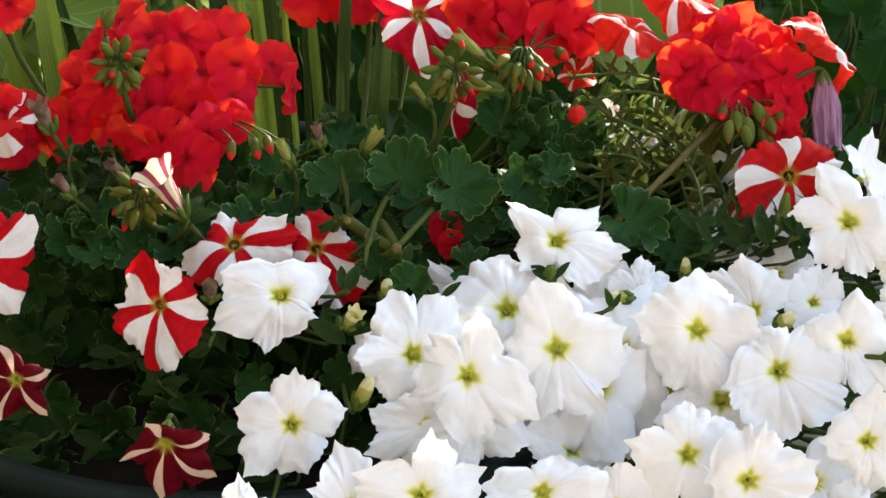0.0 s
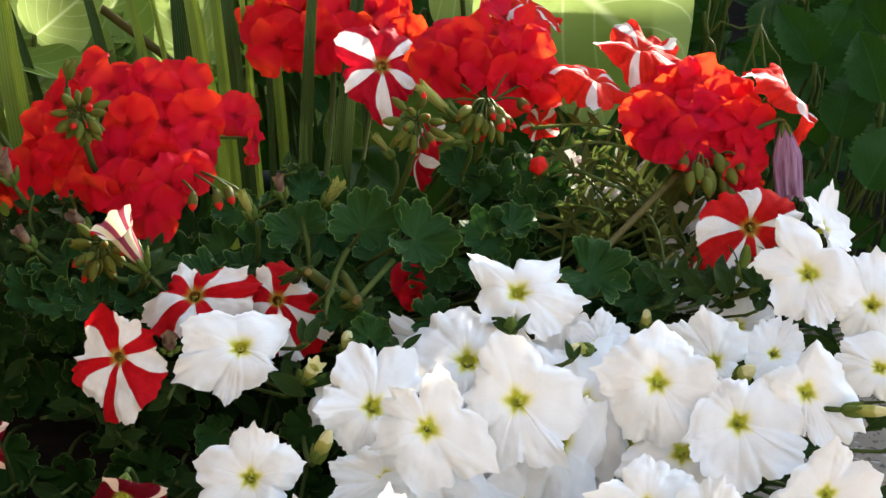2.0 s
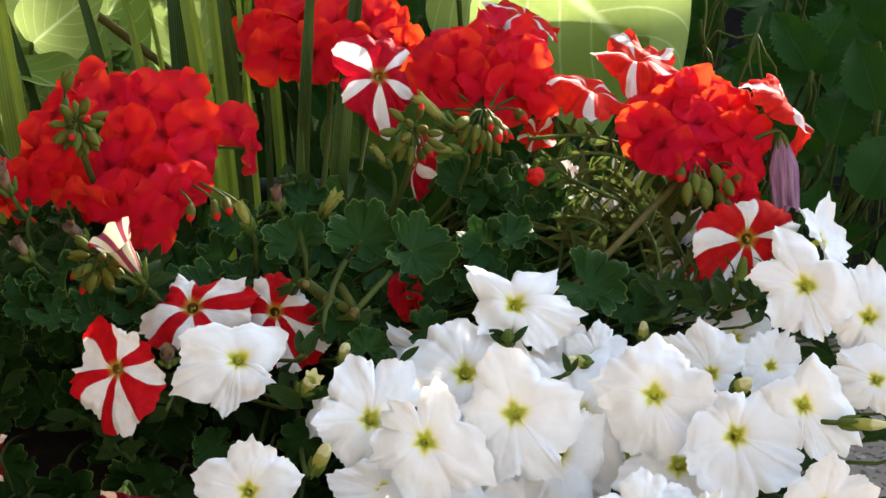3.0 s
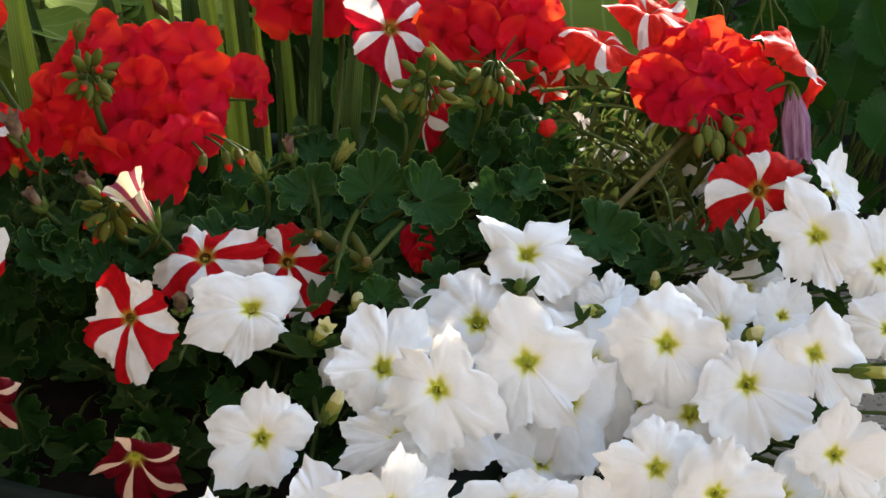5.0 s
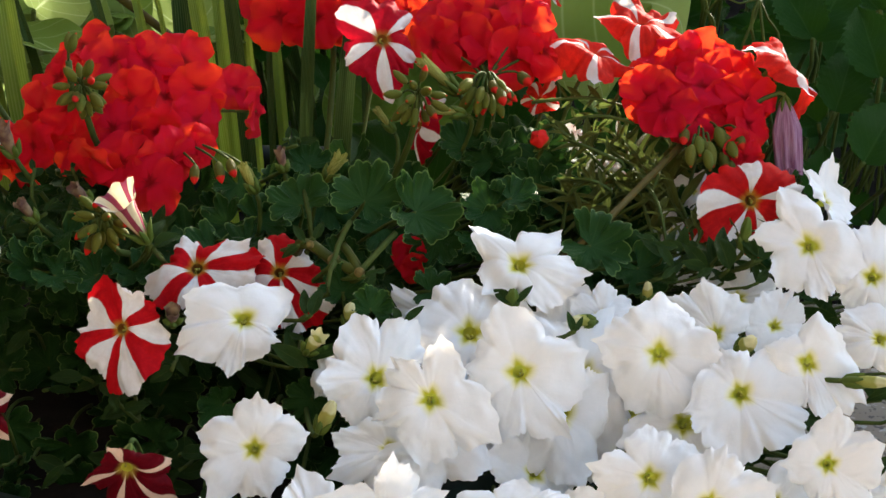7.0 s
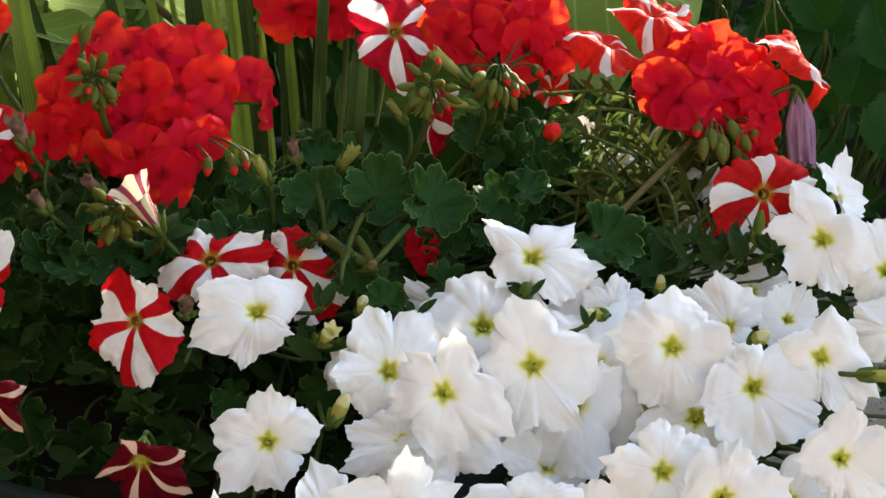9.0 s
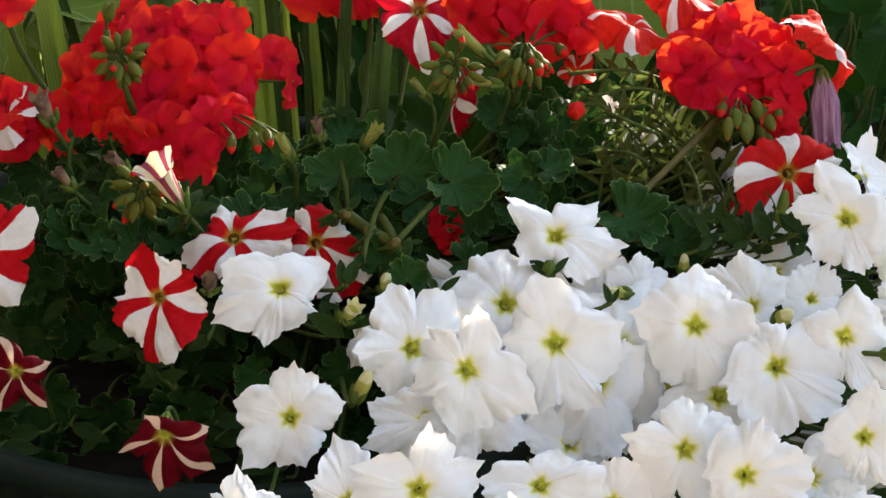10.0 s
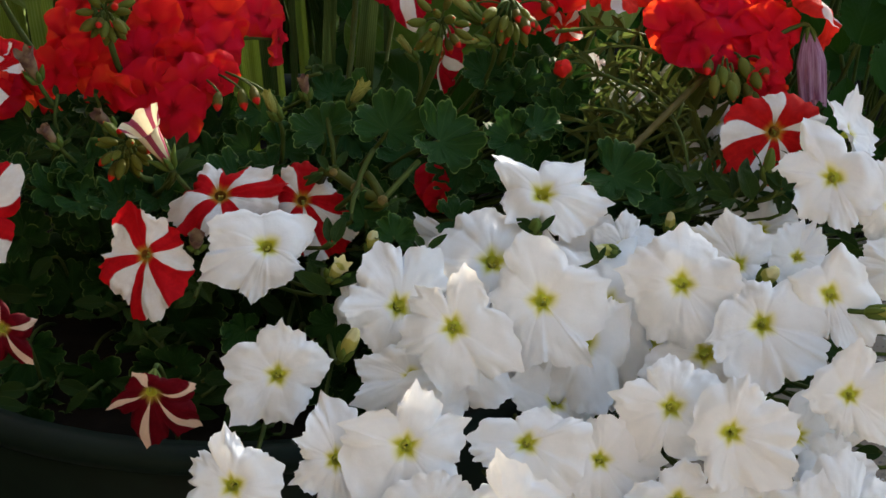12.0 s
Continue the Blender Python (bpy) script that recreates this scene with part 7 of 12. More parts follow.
petunia_plant.leaf(PETUNIA_LEAVES, (-0.0167, 0.9397, 0.3592), (0.50, -0.71, 0.51), (0.80, 0.25, 0.54), 0.0264)
petunia_plant.leaf(PETUNIA_LEAVES, (0.0221, 0.8132, 0.3383), (0.31, -0.23, 0.92), (0.94, 0.15, 0.32), 0.0146)
petunia_plant.leaf(PETUNIA_LEAVES, (0.0257, 0.8210, 0.3263), (-0.07, -0.29, 0.95), (-0.31, 0.40, 0.86), 0.0154)
petunia_plant.leaf(PETUNIA_LEAVES, (-0.0179, 0.8518, 0.3230), (-0.20, -0.71, 0.68), (0.62, 0.33, 0.71), 0.0198)
petunia_plant.leaf(PETUNIA_LEAVES, (0.1082, 0.8355, 0.3391), (-0.07, -0.42, 0.90), (-1.00, -0.00, -0.00), 0.0148)
petunia_plant.leaf(PETUNIA_LEAVES, (0.0928, 0.8700, 0.3405), (0.14, -0.64, 0.76), (0.40, 0.39, 0.83), 0.0249)
petunia_plant.leaf(PETUNIA_LEAVES, (0.2025, 0.9434, 0.3504), (0.57, -0.03, 0.82), (0.79, 0.26, 0.56), 0.0147)
petunia_plant.leaf(PETUNIA_LEAVES, (0.1181, 0.7624, 0.3183), (0.56, -0.70, 0.45), (-0.73, 0.29, 0.61), 0.0150)
petunia_plant.leaf(PETUNIA_LEAVES, (0.0608, 0.9249, 0.3682), (-0.02, -0.67, 0.74), (0.93, 0.16, 0.34), 0.0271)
petunia_plant.leaf(PETUNIA_LEAVES, (0.0844, 0.7844, 0.3142), (-0.17, -0.91, 0.38), (-0.60, 0.34, 0.73), 0.0175)
petunia_plant.leaf(PETUNIA_LEAVES, (0.1344, 0.8124, 0.3131), (-0.24, -0.55, 0.80), (0.50, 0.37, 0.78), 0.0134)
petunia_plant.leaf(PETUNIA_LEAVES, (0.0035, 0.8930, 0.3316), (-0.19, -0.44, 0.88), (-0.11, 0.42, 0.90), 0.0200)
petunia_plant.leaf(PETUNIA_LEAVES, (0.0683, 0.7708, 0.3294), (-0.38, -0.55, 0.74), (-1.00, 0.04, 0.08), 0.0209)
petunia_plant.leaf(PETUNIA_LEAVES, (0.0437, 0.9151, 0.3562), (0.06, -0.88, 0.47), (-0.31, 0.40, 0.86), 0.0205)
petunia_plant.leaf(PETUNIA_LEAVES, (0.1833, 0.9301, 0.3515), (0.50, -0.46, 0.74), (0.73, 0.29, 0.62), 0.0193)
petunia_plant.leaf(PETUNIA_LEAVES, (0.1875, 0.8119, 0.3292), (-0.04, -0.58, 0.81), (-0.17, 0.42, 0.89), 0.0156)
petunia_plant.leaf(PETUNIA_LEAVES, (0.0008, 0.8750, 0.3465), (0.32, -0.63, 0.71), (0.95, -0.13, -0.27), 0.0240)
petunia_plant.leaf(PETUNIA_LEAVES, (0.1322, 0.8975, 0.3617), (0.05, -0.88, 0.47), (0.95, 0.13, 0.27), 0.0195)
petunia_plant.leaf(PETUNIA_LEAVES, (0.2167, 0.7861, 0.3089), (0.20, -0.34, 0.92), (0.34, 0.40, 0.85), 0.0131)
petunia_plant.leaf(PETUNIA_LEAVES, (0.0526, 0.7911, 0.3046), (-0.17, -0.72, 0.68), (-0.98, -0.09, -0.20), 0.0206)
petunia_plant.leaf(PETUNIA_LEAVES, (-0.0182, 0.7961, 0.3180), (0.44, -0.19, 0.88), (-0.71, 0.30, 0.64), 0.0175)
petunia_plant.leaf(PETUNIA_LEAVES, (0.0284, 0.8946, 0.3345), (-0.16, -0.73, 0.66), (-0.98, -0.09, -0.20), 0.0254)
petunia_plant.leaf(PETUNIA_LEAVES, (-0.0488, 0.8136, 0.3024), (0.38, -0.83, 0.41), (-0.94, -0.14, -0.30), 0.0207)
petunia_plant.leaf(PETUNIA_LEAVES, (0.0022, 0.8318, 0.3461), (0.32, -0.55, 0.77), (-0.94, 0.14, 0.30), 0.0188)
petunia_plant.leaf(PETUNIA_LEAVES, (0.1303, 0.9013, 0.3373), (0.55, -0.71, 0.45), (-0.28, 0.41, 0.87), 0.0165)
petunia_plant.leaf(PETUNIA_LEAVES, (0.0954, 0.9039, 0.3588), (-0.36, -0.83, 0.43), (0.98, 0.09, 0.18), 0.0211)
petunia_plant.leaf(PETUNIA_LEAVES, (0.2000, 0.7857, 0.3046), (-0.15, -0.93, 0.33), (-0.89, 0.19, 0.42), 0.0246)
petunia_plant.leaf(PETUNIA_LEAVES, (0.2308, 0.9642, 0.3629), (0.44, -0.20, 0.88), (0.95, -0.13, -0.27), 0.0272)
petunia_plant.leaf(PETUNIA_LEAVES, (-0.0271, 0.8299, 0.3477), (0.10, -0.72, 0.69), (-1.00, -0.02, -0.04), 0.0165)
petunia_plant.leaf(PETUNIA_LEAVES, (0.1682, 0.8446, 0.3341), (0.42, -0.74, 0.52), (-0.88, 0.20, 0.44), 0.0172)
petunia_plant.leaf(PETUNIA_LEAVES, (0.0725, 0.7744, 0.3233), (-0.33, -0.86, 0.38), (0.28, 0.41, 0.87), 0.0215)
petunia_plant.leaf(PETUNIA_LEAVES, (0.2366, 0.8541, 0.3486), (0.59, -0.11, 0.80), (0.50, 0.37, 0.79), 0.0247)
petunia_plant.leaf(PETUNIA_LEAVES, (0.0695, 0.9155, 0.3486), (0.32, -0.21, 0.92), (0.51, 0.36, 0.78), 0.0235)
petunia_plant.leaf(PETUNIA_LEAVES, (0.1572, 0.8376, 0.3195), (0.40, -0.71, 0.58), (0.14, 0.42, 0.90), 0.0155)
petunia_plant.leaf(PETUNIA_LEAVES, (0.2175, 0.7859, 0.3219), (0.58, -0.16, 0.80), (0.63, 0.33, 0.71), 0.0243)
petunia_plant.leaf(PETUNIA_LEAVES, (0.2092, 0.9111, 0.3669), (-0.50, -0.66, 0.56), (-0.38, 0.39, 0.84), 0.0213)
petunia_plant.leaf(PETUNIA_LEAVES, (0.1454, 0.8777, 0.3566), (-0.28, -0.29, 0.92), (-1.00, 0.03, 0.06), 0.0263)
petunia_plant.leaf(PETUNIA_LEAVES, (-0.0216, 0.8215, 0.3436), (0.12, -0.78, 0.61), (0.94, -0.14, -0.30), 0.0239)
petunia_plant.leaf(PETUNIA_LEAVES, (0.0616, 0.8773, 0.3430), (-0.59, -0.41, 0.69), (-0.92, 0.16, 0.35), 0.0139)
petunia_plant.leaf(PETUNIA_LEAVES, (0.1859, 0.8452, 0.3327), (0.02, -0.26, 0.97), (-1.00, -0.04, -0.08), 0.0217)
petunia_plant.leaf(PETUNIA_LEAVES, (0.1833, 0.8302, 0.3273), (0.51, -0.71, 0.47), (0.03, 0.42, 0.91), 0.0146)
petunia_plant.leaf(PETUNIA_LEAVES, (0.0737, 0.8136, 0.3162), (0.13, -0.22, 0.97), (-0.81, 0.25, 0.53), 0.0220)
fill = random.Random(77)
for k in range(34):
    at = (fill.uniform(0.165, 0.262), fill.uniform(0.86, 0.95), fill.uniform(0.335, 0.385))
    petunia_plant.leaf(PETUNIA_LEAVES, at, (fill.uniform(-0.3, 0.3), -0.8, fill.uniform(0.2, 0.7)), (fill.uniform(-1, 1), -0.2, fill.uniform(-0.3, 0.8)), fill.uniform(0.018, 0.028), 0.0009)
for k in range(40):
    at = Vector((fill.uniform(-0.30, -0.07), fill.uniform(0.80, 0.93), 0.0))
    at.z = 0.306 + fill.uniform(0.0, 0.035) + (at.y - 0.80) * 0.25
    if (Vector((at.x - POT_X, at.y - POT_Y)).length < POT_R * 0.95):
        petunia_left.leaf(PETUNIA_LEAVES, at, (fill.uniform(-0.5, 0.5), -0.6, fill.uniform(0.3, 0.9)), (fill.uniform(-1, 1), -0.3, fill.uniform(-0.4, 0.6)), fill.uniform(0.014, 0.023), 0.0010, root=(at.x, at.y + 0.05, 0.303))
shrub = Plant("trailing_plant", (POT_X + 0.13, POT_Y + 0.03, POT_Z - 0.035), "bushy trailing plant with narrow olive-green leaves", 7)
sprig(shrub, (0.1211, 0.9672, 0.3957), (0.1309, 1.0231, 0.4066), 10, 0.0225, OLIVE_LEAVES)
sprig(shrub, (0.1177, 0.9581, 0.4007), (0.1079, 1.0551, 0.4230), 10, 0.0295, OLIVE_LEAVES)
sprig(shrub, (0.0982, 1.0025, 0.4182), (0.0643, 1.0128, 0.4459), 10, 0.0243, OLIVE_LEAVES)
sprig(shrub, (0.0704, 0.9873, 0.4046), (0.1063, 1.0191, 0.4100), 12, 0.0246, OLIVE_LEAVES)
sprig(shrub, (0.0715, 0.9791, 0.4050), (0.1147, 1.0225, 0.4036), 13, 0.0300, OLIVE_LEAVES)
sprig(shrub, (0.1399, 0.9690, 0.3985), (0.1174, 1.0180, 0.4193), 10, 0.0300, OLIVE_LEAVES)
sprig(shrub, (0.1459, 1.0024, 0.4065), (0.1110, 1.0203, 0.4087), 10, 0.0265, OLIVE_LEAVES)
sprig(shrub, (0.1386, 0.9754, 0.3999), (0.0970, 1.0119, 0.4310), 10, 0.0300, OLIVE_LEAVES)
sprig(shrub, (0.1257, 0.9918, 0.4152), (0.1002, 1.0408, 0.4308), 13, 0.0300, OLIVE_LEAVES)
sprig(shrub, (0.0924, 0.9724, 0.3932), (0.1249, 1.0306, 0.4119), 12, 0.0300, OLIVE_LEAVES)
sprig(shrub, (0.0680, 0.9717, 0.4013), (0.0828, 0.9768, 0.4274), 12, 0.0300, OLIVE_LEAVES)
sprig(shrub, (0.1400, 0.9993, 0.4104), (0.1409, 1.0428, 0.4351), 12, 0.0230, OLIVE_LEAVES)
sprig(shrub, (0.1190, 0.9776, 0.4057), (0.1361, 1.0564, 0.4167), 13, 0.0249, OLIVE_LEAVES)
sprig(shrub, (0.0949, 0.9693, 0.3987), (0.0555, 0.9857, 0.4209), 12, 0.0259, OLIVE_LEAVES)
sprig(shrub, (0.1134, 1.0292, 0.4490), (0.0522, 1.0349, 0.4521), 13, 0.0144, OLIVE_LEAVES)
sprig(shrub, (0.1096, 1.0214, 0.4451), (0.0580, 1.0175, 0.4432), 13, 0.0144, OLIVE_LEAVES)
sprig(shrub, (0.1015, 0.9945, 0.4319), (0.0705, 1.0098, 0.4394), 12, 0.0149, OLIVE_LEAVES)
sprig(shrub, (0.0940, 0.9755, 0.4228), (0.0725, 0.9830, 0.4264), 12, 0.0144, OLIVE_LEAVES)
sprig(shrub, (0.1372, 0.9381, 0.4058), (0.1502, 0.9605, 0.4158), 13, 0.0144, OLIVE_LEAVES)
sprig(shrub, (0.1285, 0.9418, 0.4075), (0.1421, 0.9568, 0.4141), 12, 0.0144, OLIVE_LEAVES)
sprig(shrub, (0.1221, 0.9381, 0.4058), (0.1104, 0.9869, 0.4282), 15, 0.0144, OLIVE_LEAVES)
sprig(shrub, (0.1633, 0.9270, 0.4010), (0.1687, 0.9475, 0.4099), 13, 0.0144, OLIVE_LEAVES)
sprig(shrub, (0.1737, 0.9382, 0.4058), (0.1794, 0.9475, 0.4099), 9, 0.0144, OLIVE_LEAVES)
sprig(shrub, (0.1155, 0.9718, 0.4211), (0.1173, 0.9945, 0.4319), 17, 0.0144, OLIVE_LEAVES)
sprig(petunia_left, (-0.2196, 0.9668, 0.4027), (-0.2222, 0.9716, 0.4378), 12, 0.0162, PETUNIA_LEAVES)
sprig(petunia_left, (-0.2093, 0.9706, 0.4044), (-0.2021, 0.9716, 0.4378), 12, 0.0147, PETUNIA_LEAVES)
sprig(petunia_left, (-0.2318, 0.9555, 0.3976), (-0.2296, 0.9415, 0.4241), 8, 0.0147, PETUNIA_LEAVES)
sprig(petunia_left, (-0.1681, 0.9407, 0.3910), (-0.1561, 0.9342, 0.4208), 9, 0.0177, PETUNIA_LEAVES)
sprig(petunia_left, (-0.1567, 0.9482, 0.3942), (-0.1485, 0.9342, 0.4208), 8, 0.0177, PETUNIA_LEAVES)
sprig(petunia_left, (-0.1947, 0.9556, 0.3976), (-0.1943, 0.9491, 0.4274), 9, 0.0177, PETUNIA_LEAVES)
sprig(petunia_left, (-0.2214, 0.9481, 0.3943), (-0.2114, 0.9415, 0.4241), 9, 0.0162, PETUNIA_LEAVES)
sprig(petunia_left, (-0.1527, 0.8750, 0.3641), (-0.1504, 0.8612, 0.3911), 9, 0.0177, PETUNIA_LEAVES)
sprig(petunia_left, (-0.1267, 0.8931, 0.3711), (-0.1338, 0.8398, 0.3833), 9, 0.0177, PETUNIA_LEAVES)
sprig(petunia_left, (-0.1531, 0.8430, 0.3525), (-0.1604, 0.8292, 0.3796), 9, 0.0177, PETUNIA_LEAVES)
sprig(petunia_left, (-0.0726, 0.8788, 0.3654), (-0.0791, 0.8613, 0.3910), 6, 0.0177, PETUNIA_LEAVES)
sprig(petunia_plant, (-0.0527, 0.8933, 0.3710), (-0.0455, 0.8758, 0.3965), 7, 0.0147, PETUNIA_LEAVES)
sprig(petunia_left, (-0.0879, 1.0088, 0.4225), (-0.0793, 0.9871, 0.4450), 7, 0.0118, PETUNIA_LEAVES)
sprig(petunia_left, (-0.0833, 1.0127, 0.4243), (-0.0873, 0.9909, 0.4468), 6, 0.0118, PETUNIA_LEAVES)
petunia_left.leaf(PETUNIA_LEAVES, (-0.0661, 0.8465, 0.4108), (-0.19, -0.58, 0.79), (-0.24, 0.41, 0.88), 0.0173)
petunia_left.leaf(PETUNIA_LEAVES, (-0.0639, 0.8465, 0.4107), (-0.10, -0.64, 0.76), (0.21, 0.41, 0.89), 0.0162)
petunia_plant.leaf(PETUNIA_LEAVES, (-0.0198, 0.8448, 0.4085), (-0.01, -0.58, 0.82), (-0.34, 0.40, 0.85), 0.0112)
petunia_plant.leaf(PETUNIA_LEAVES, (-0.0176, 0.8448, 0.4085), (-0.03, -0.83, 0.56), (0.77, 0.27, 0.58), 0.0128)
petunia_plant.leaf(PETUNIA_LEAVES, (0.0650, 0.8378, 0.4059), (0.30, -0.81, 0.50), (-0.09, 0.42, 0.90), 0.0111)
petunia_plant.leaf(PETUNIA_LEAVES, (0.0661, 0.8378, 0.4059), (0.07, -0.82, 0.57), (0.50, 0.37, 0.78), 0.0094)
petunia_left.leaf(PETUNIA_LEAVES, (-0.0656, 0.8296, 0.3914), (0.30, -0.77, 0.57), (-0.87, 0.21, 0.45), 0.0208)
petunia_left.leaf(PETUNIA_LEAVES, (-0.0716, 0.8347, 0.3893), (-0.17, -0.78, 0.60), (-0.34, 0.40, 0.85), 0.0195)
petunia_plant.leaf(PETUNIA_LEAVES, (-0.0498, 0.8454, 0.3931), (0.14, -0.63, 0.76), (-0.94, -0.14, -0.31), 0.0169)
petunia_plant.leaf(PETUNIA_LEAVES, (-0.0397, 0.8813, 0.4066), (0.26, -0.81, 0.52), (0.50, 0.37, 0.78), 0.0173)
petunia_plant.leaf(PETUNIA_LEAVES, (0.1613, 0.8909, 0.4197), (-0.37, -0.70, 0.61), (-0.34, 0.40, 0.85), 0.0174, 0.0009, root=(0.06, 1.06, 0.303))
petunia_plant.leaf(PETUNIA_LEAVES, (0.1642, 0.8909, 0.4197), (-0.09, -0.65, 0.76), (0.50, 0.37, 0.78), 0.0160, 0.0009, root=(0.06, 1.06, 0.303))
petunia_plant.leaf(PETUNIA_LEAVES, (0.1665, 0.8927, 0.4205), (0.27, -0.60, 0.75), (-0.77, 0.27, 0.58), 0.0145, 0.0009, root=(0.06, 1.06, 0.303))
petunia_plant.leaf(PETUNIA_LEAVES, (0.1495, 0.8962, 0.4124), (0.23, -0.78, 0.58), (-0.17, 0.42, 0.89), 0.0205, 0.0009, root=(0.06, 1.06, 0.303))
petunia_plant.leaf(PETUNIA_LEAVES, (0.1444, 0.9036, 0.4154), (-0.10, -0.66, 0.75), (0.17, 0.42, 0.89), 0.0206, 0.0009, root=(0.06, 1.06, 0.303))
petunia_plant.leaf(PETUNIA_LEAVES, (0.1378, 0.8962, 0.4124), (-0.22, -0.82, 0.53), (-0.64, 0.32, 0.69), 0.0205, 0.0009, root=(0.06, 1.06, 0.303))
petunia_left.leaf(PETUNIA_LEAVES, (-0.1480, 0.8867, 0.4327), (-0.05, -0.64, 0.77), (0.34, 0.40, 0.85), 0.0172)
petunia_left.leaf(PETUNIA_LEAVES, (-0.1453, 0.8831, 0.4312), (-0.38, -0.51, 0.77), (0.87, 0.21, 0.45), 0.0158)
petunia_left.leaf(PETUNIA_LEAVES, (-0.1476, 0.8831, 0.4312), (0.25, -0.79, 0.56), (-0.34, 0.40, 0.85), 0.0158)
petunia_plant.leaf(PETUNIA_LEAVES, (0.1547, 0.9099, 0.4024), (-0.45, -0.74, 0.50), (-0.51, 0.36, 0.78), 0.0139, 0.0008, root=(0.06, 1.06, 0.303))
petunia_plant.leaf(PETUNIA_LEAVES, (0.1469, 0.9173, 0.4090), (0.21, -0.61, 0.77), (0.12, 0.42, 0.90), 0.0126, 0.0008, root=(0.06, 1.06, 0.303))
petunia_plant.leaf(PETUNIA_LEAVES, (0.1276, 0.9142, 0.4117), (-0.38, -0.82, 0.44), (0.05, 0.42, 0.90), 0.0161, 0.0008, root=(0.06, 1.06, 0.303))
petunia_plant.leaf(PETUNIA_LEAVES, (0.1349, 0.9107, 0.4085), (-0.05, -0.65, 0.76), (-0.31, 0.40, 0.86), 0.0120, 0.0008, root=(0.06, 1.06, 0.303))
petunia_plant.leaf(PETUNIA_LEAVES, (0.1214, 0.8859, 0.4101), (-0.29, -0.63, 0.72), (-0.98, 0.09, 0.19), 0.0111, 0.0008, root=(0.06, 1.06, 0.303))
petunia_plant.leaf(PETUNIA_LEAVES, (0.1452, 0.9152, 0.4054), (-0.21, -0.63, 0.75), (-0.52, 0.36, 0.78), 0.0144, 0.0008, root=(0.06, 1.06, 0.303))
petunia_plant.leaf(PETUNIA_LEAVES, (0.1529, 0.9120, 0.4107), (-0.06, -0.77, 0.64), (-0.79, 0.26, 0.55), 0.0150, 0.0008, root=(0.06, 1.06, 0.303))
petunia_plant.leaf(PETUNIA_LEAVES, (0.1289, 0.9095, 0.4041), (-0.20, -0.47, 0.86), (0.66, 0.32, 0.68), 0.0114, 0.0008, root=(0.06, 1.06, 0.303))
petunia_plant.leaf(PETUNIA_LEAVES, (0.1271, 0.9099, 0.4173), (-0.22, -0.71, 0.68), (-0.94, 0.15, 0.32), 0.0147, 0.0008, root=(0.06, 1.06, 0.303))
petunia_plant.leaf(PETUNIA_LEAVES, (0.1190, 0.8913, 0.4159), (0.29, -0.81, 0.51), (-0.41, 0.38, 0.83), 0.0145, 0.0008, root=(0.06, 1.06, 0.303))
petunia_plant.leaf(PETUNIA_LEAVES, (0.1153, 0.9003, 0.4172), (0.16, -0.70, 0.70), (-0.60, 0.34, 0.73), 0.0162, 0.0008, root=(0.06, 1.06, 0.303))
petunia_plant.leaf(PETUNIA_LEAVES, (0.1218, 0.9031, 0.4007), (-0.03, -0.52, 0.85), (-0.73, 0.29, 0.62), 0.0145, 0.0008, root=(0.06, 1.06, 0.303))
petunia_plant.leaf(PETUNIA_LEAVES, (0.1650, 0.8987, 0.4030), (0.33, -0.77, 0.54), (-0.05, 0.42, 0.91), 0.0138, 0.0008, root=(0.06, 1.06, 0.303))
petunia_plant.leaf(PETUNIA_LEAVES, (0.1624, 0.9048, 0.4128), (0.03, -0.48, 0.88), (0.38, 0.39, 0.84), 0.0112, 0.0008, root=(0.06, 1.06, 0.303))
petunia_plant.leaf(PETUNIA_LEAVES, (0.1372, 0.8967, 0.4127), (0.28, -0.84, 0.46), (-0.98, 0.09, 0.19), 0.0137, 0.0008, root=(0.06, 1.06, 0.303))
petunia_plant.leaf(PETUNIA_LEAVES, (0.1480, 0.9130, 0.4097), (0.04, -0.65, 0.76), (0.22, 0.41, 0.88), 0.0161, 0.0008, root=(0.06, 1.06, 0.303))
petunia_plant.leaf(PETUNIA_LEAVES, (0.1476, 0.9009, 0.4020), (0.29, -0.62, 0.73), (-0.31, 0.40, 0.86), 0.0118, 0.0008, root=(0.06, 1.06, 0.303))
petunia_plant.leaf(PETUNIA_LEAVES, (0.1149, 0.8966, 0.4079), (0.15, -0.84, 0.52), (0.82, 0.24, 0.51), 0.0177, 0.0008, root=(0.06, 1.06, 0.303))
petunia_plant.leaf(PETUNIA_LEAVES, (0.1645, 0.9095, 0.4067), (-0.10, -0.67, 0.74), (-0.88, 0.20, 0.42), 0.0123, 0.0008, root=(0.06, 1.06, 0.303))
petunia_plant.leaf(PETUNIA_LEAVES, (0.1132, 0.8837, 0.4131), (0.38, -0.75, 0.54), (0.82, 0.24, 0.52), 0.0127, 0.0008, root=(0.06, 1.06, 0.303))
petunia_plant.leaf(PETUNIA_LEAVES, (0.1431, 0.9069, 0.4092), (0.30, -0.75, 0.58), (-0.03, 0.42, 0.91), 0.0166, 0.0008, root=(0.06, 1.06, 0.303))
petunia_plant.leaf(PETUNIA_LEAVES, (0.1219, 0.9278, 0.4098), (-0.44, -0.51, 0.74), (-0.05, 0.42, 0.91), 0.0142, 0.0008, root=(0.06, 1.06, 0.303))
petunia_plant.leaf(PETUNIA_LEAVES, (0.1625, 0.8819, 0.4110), (0.22, -0.61, 0.76), (0.59, 0.34, 0.73), 0.0114, 0.0008, root=(0.06, 1.06, 0.303))
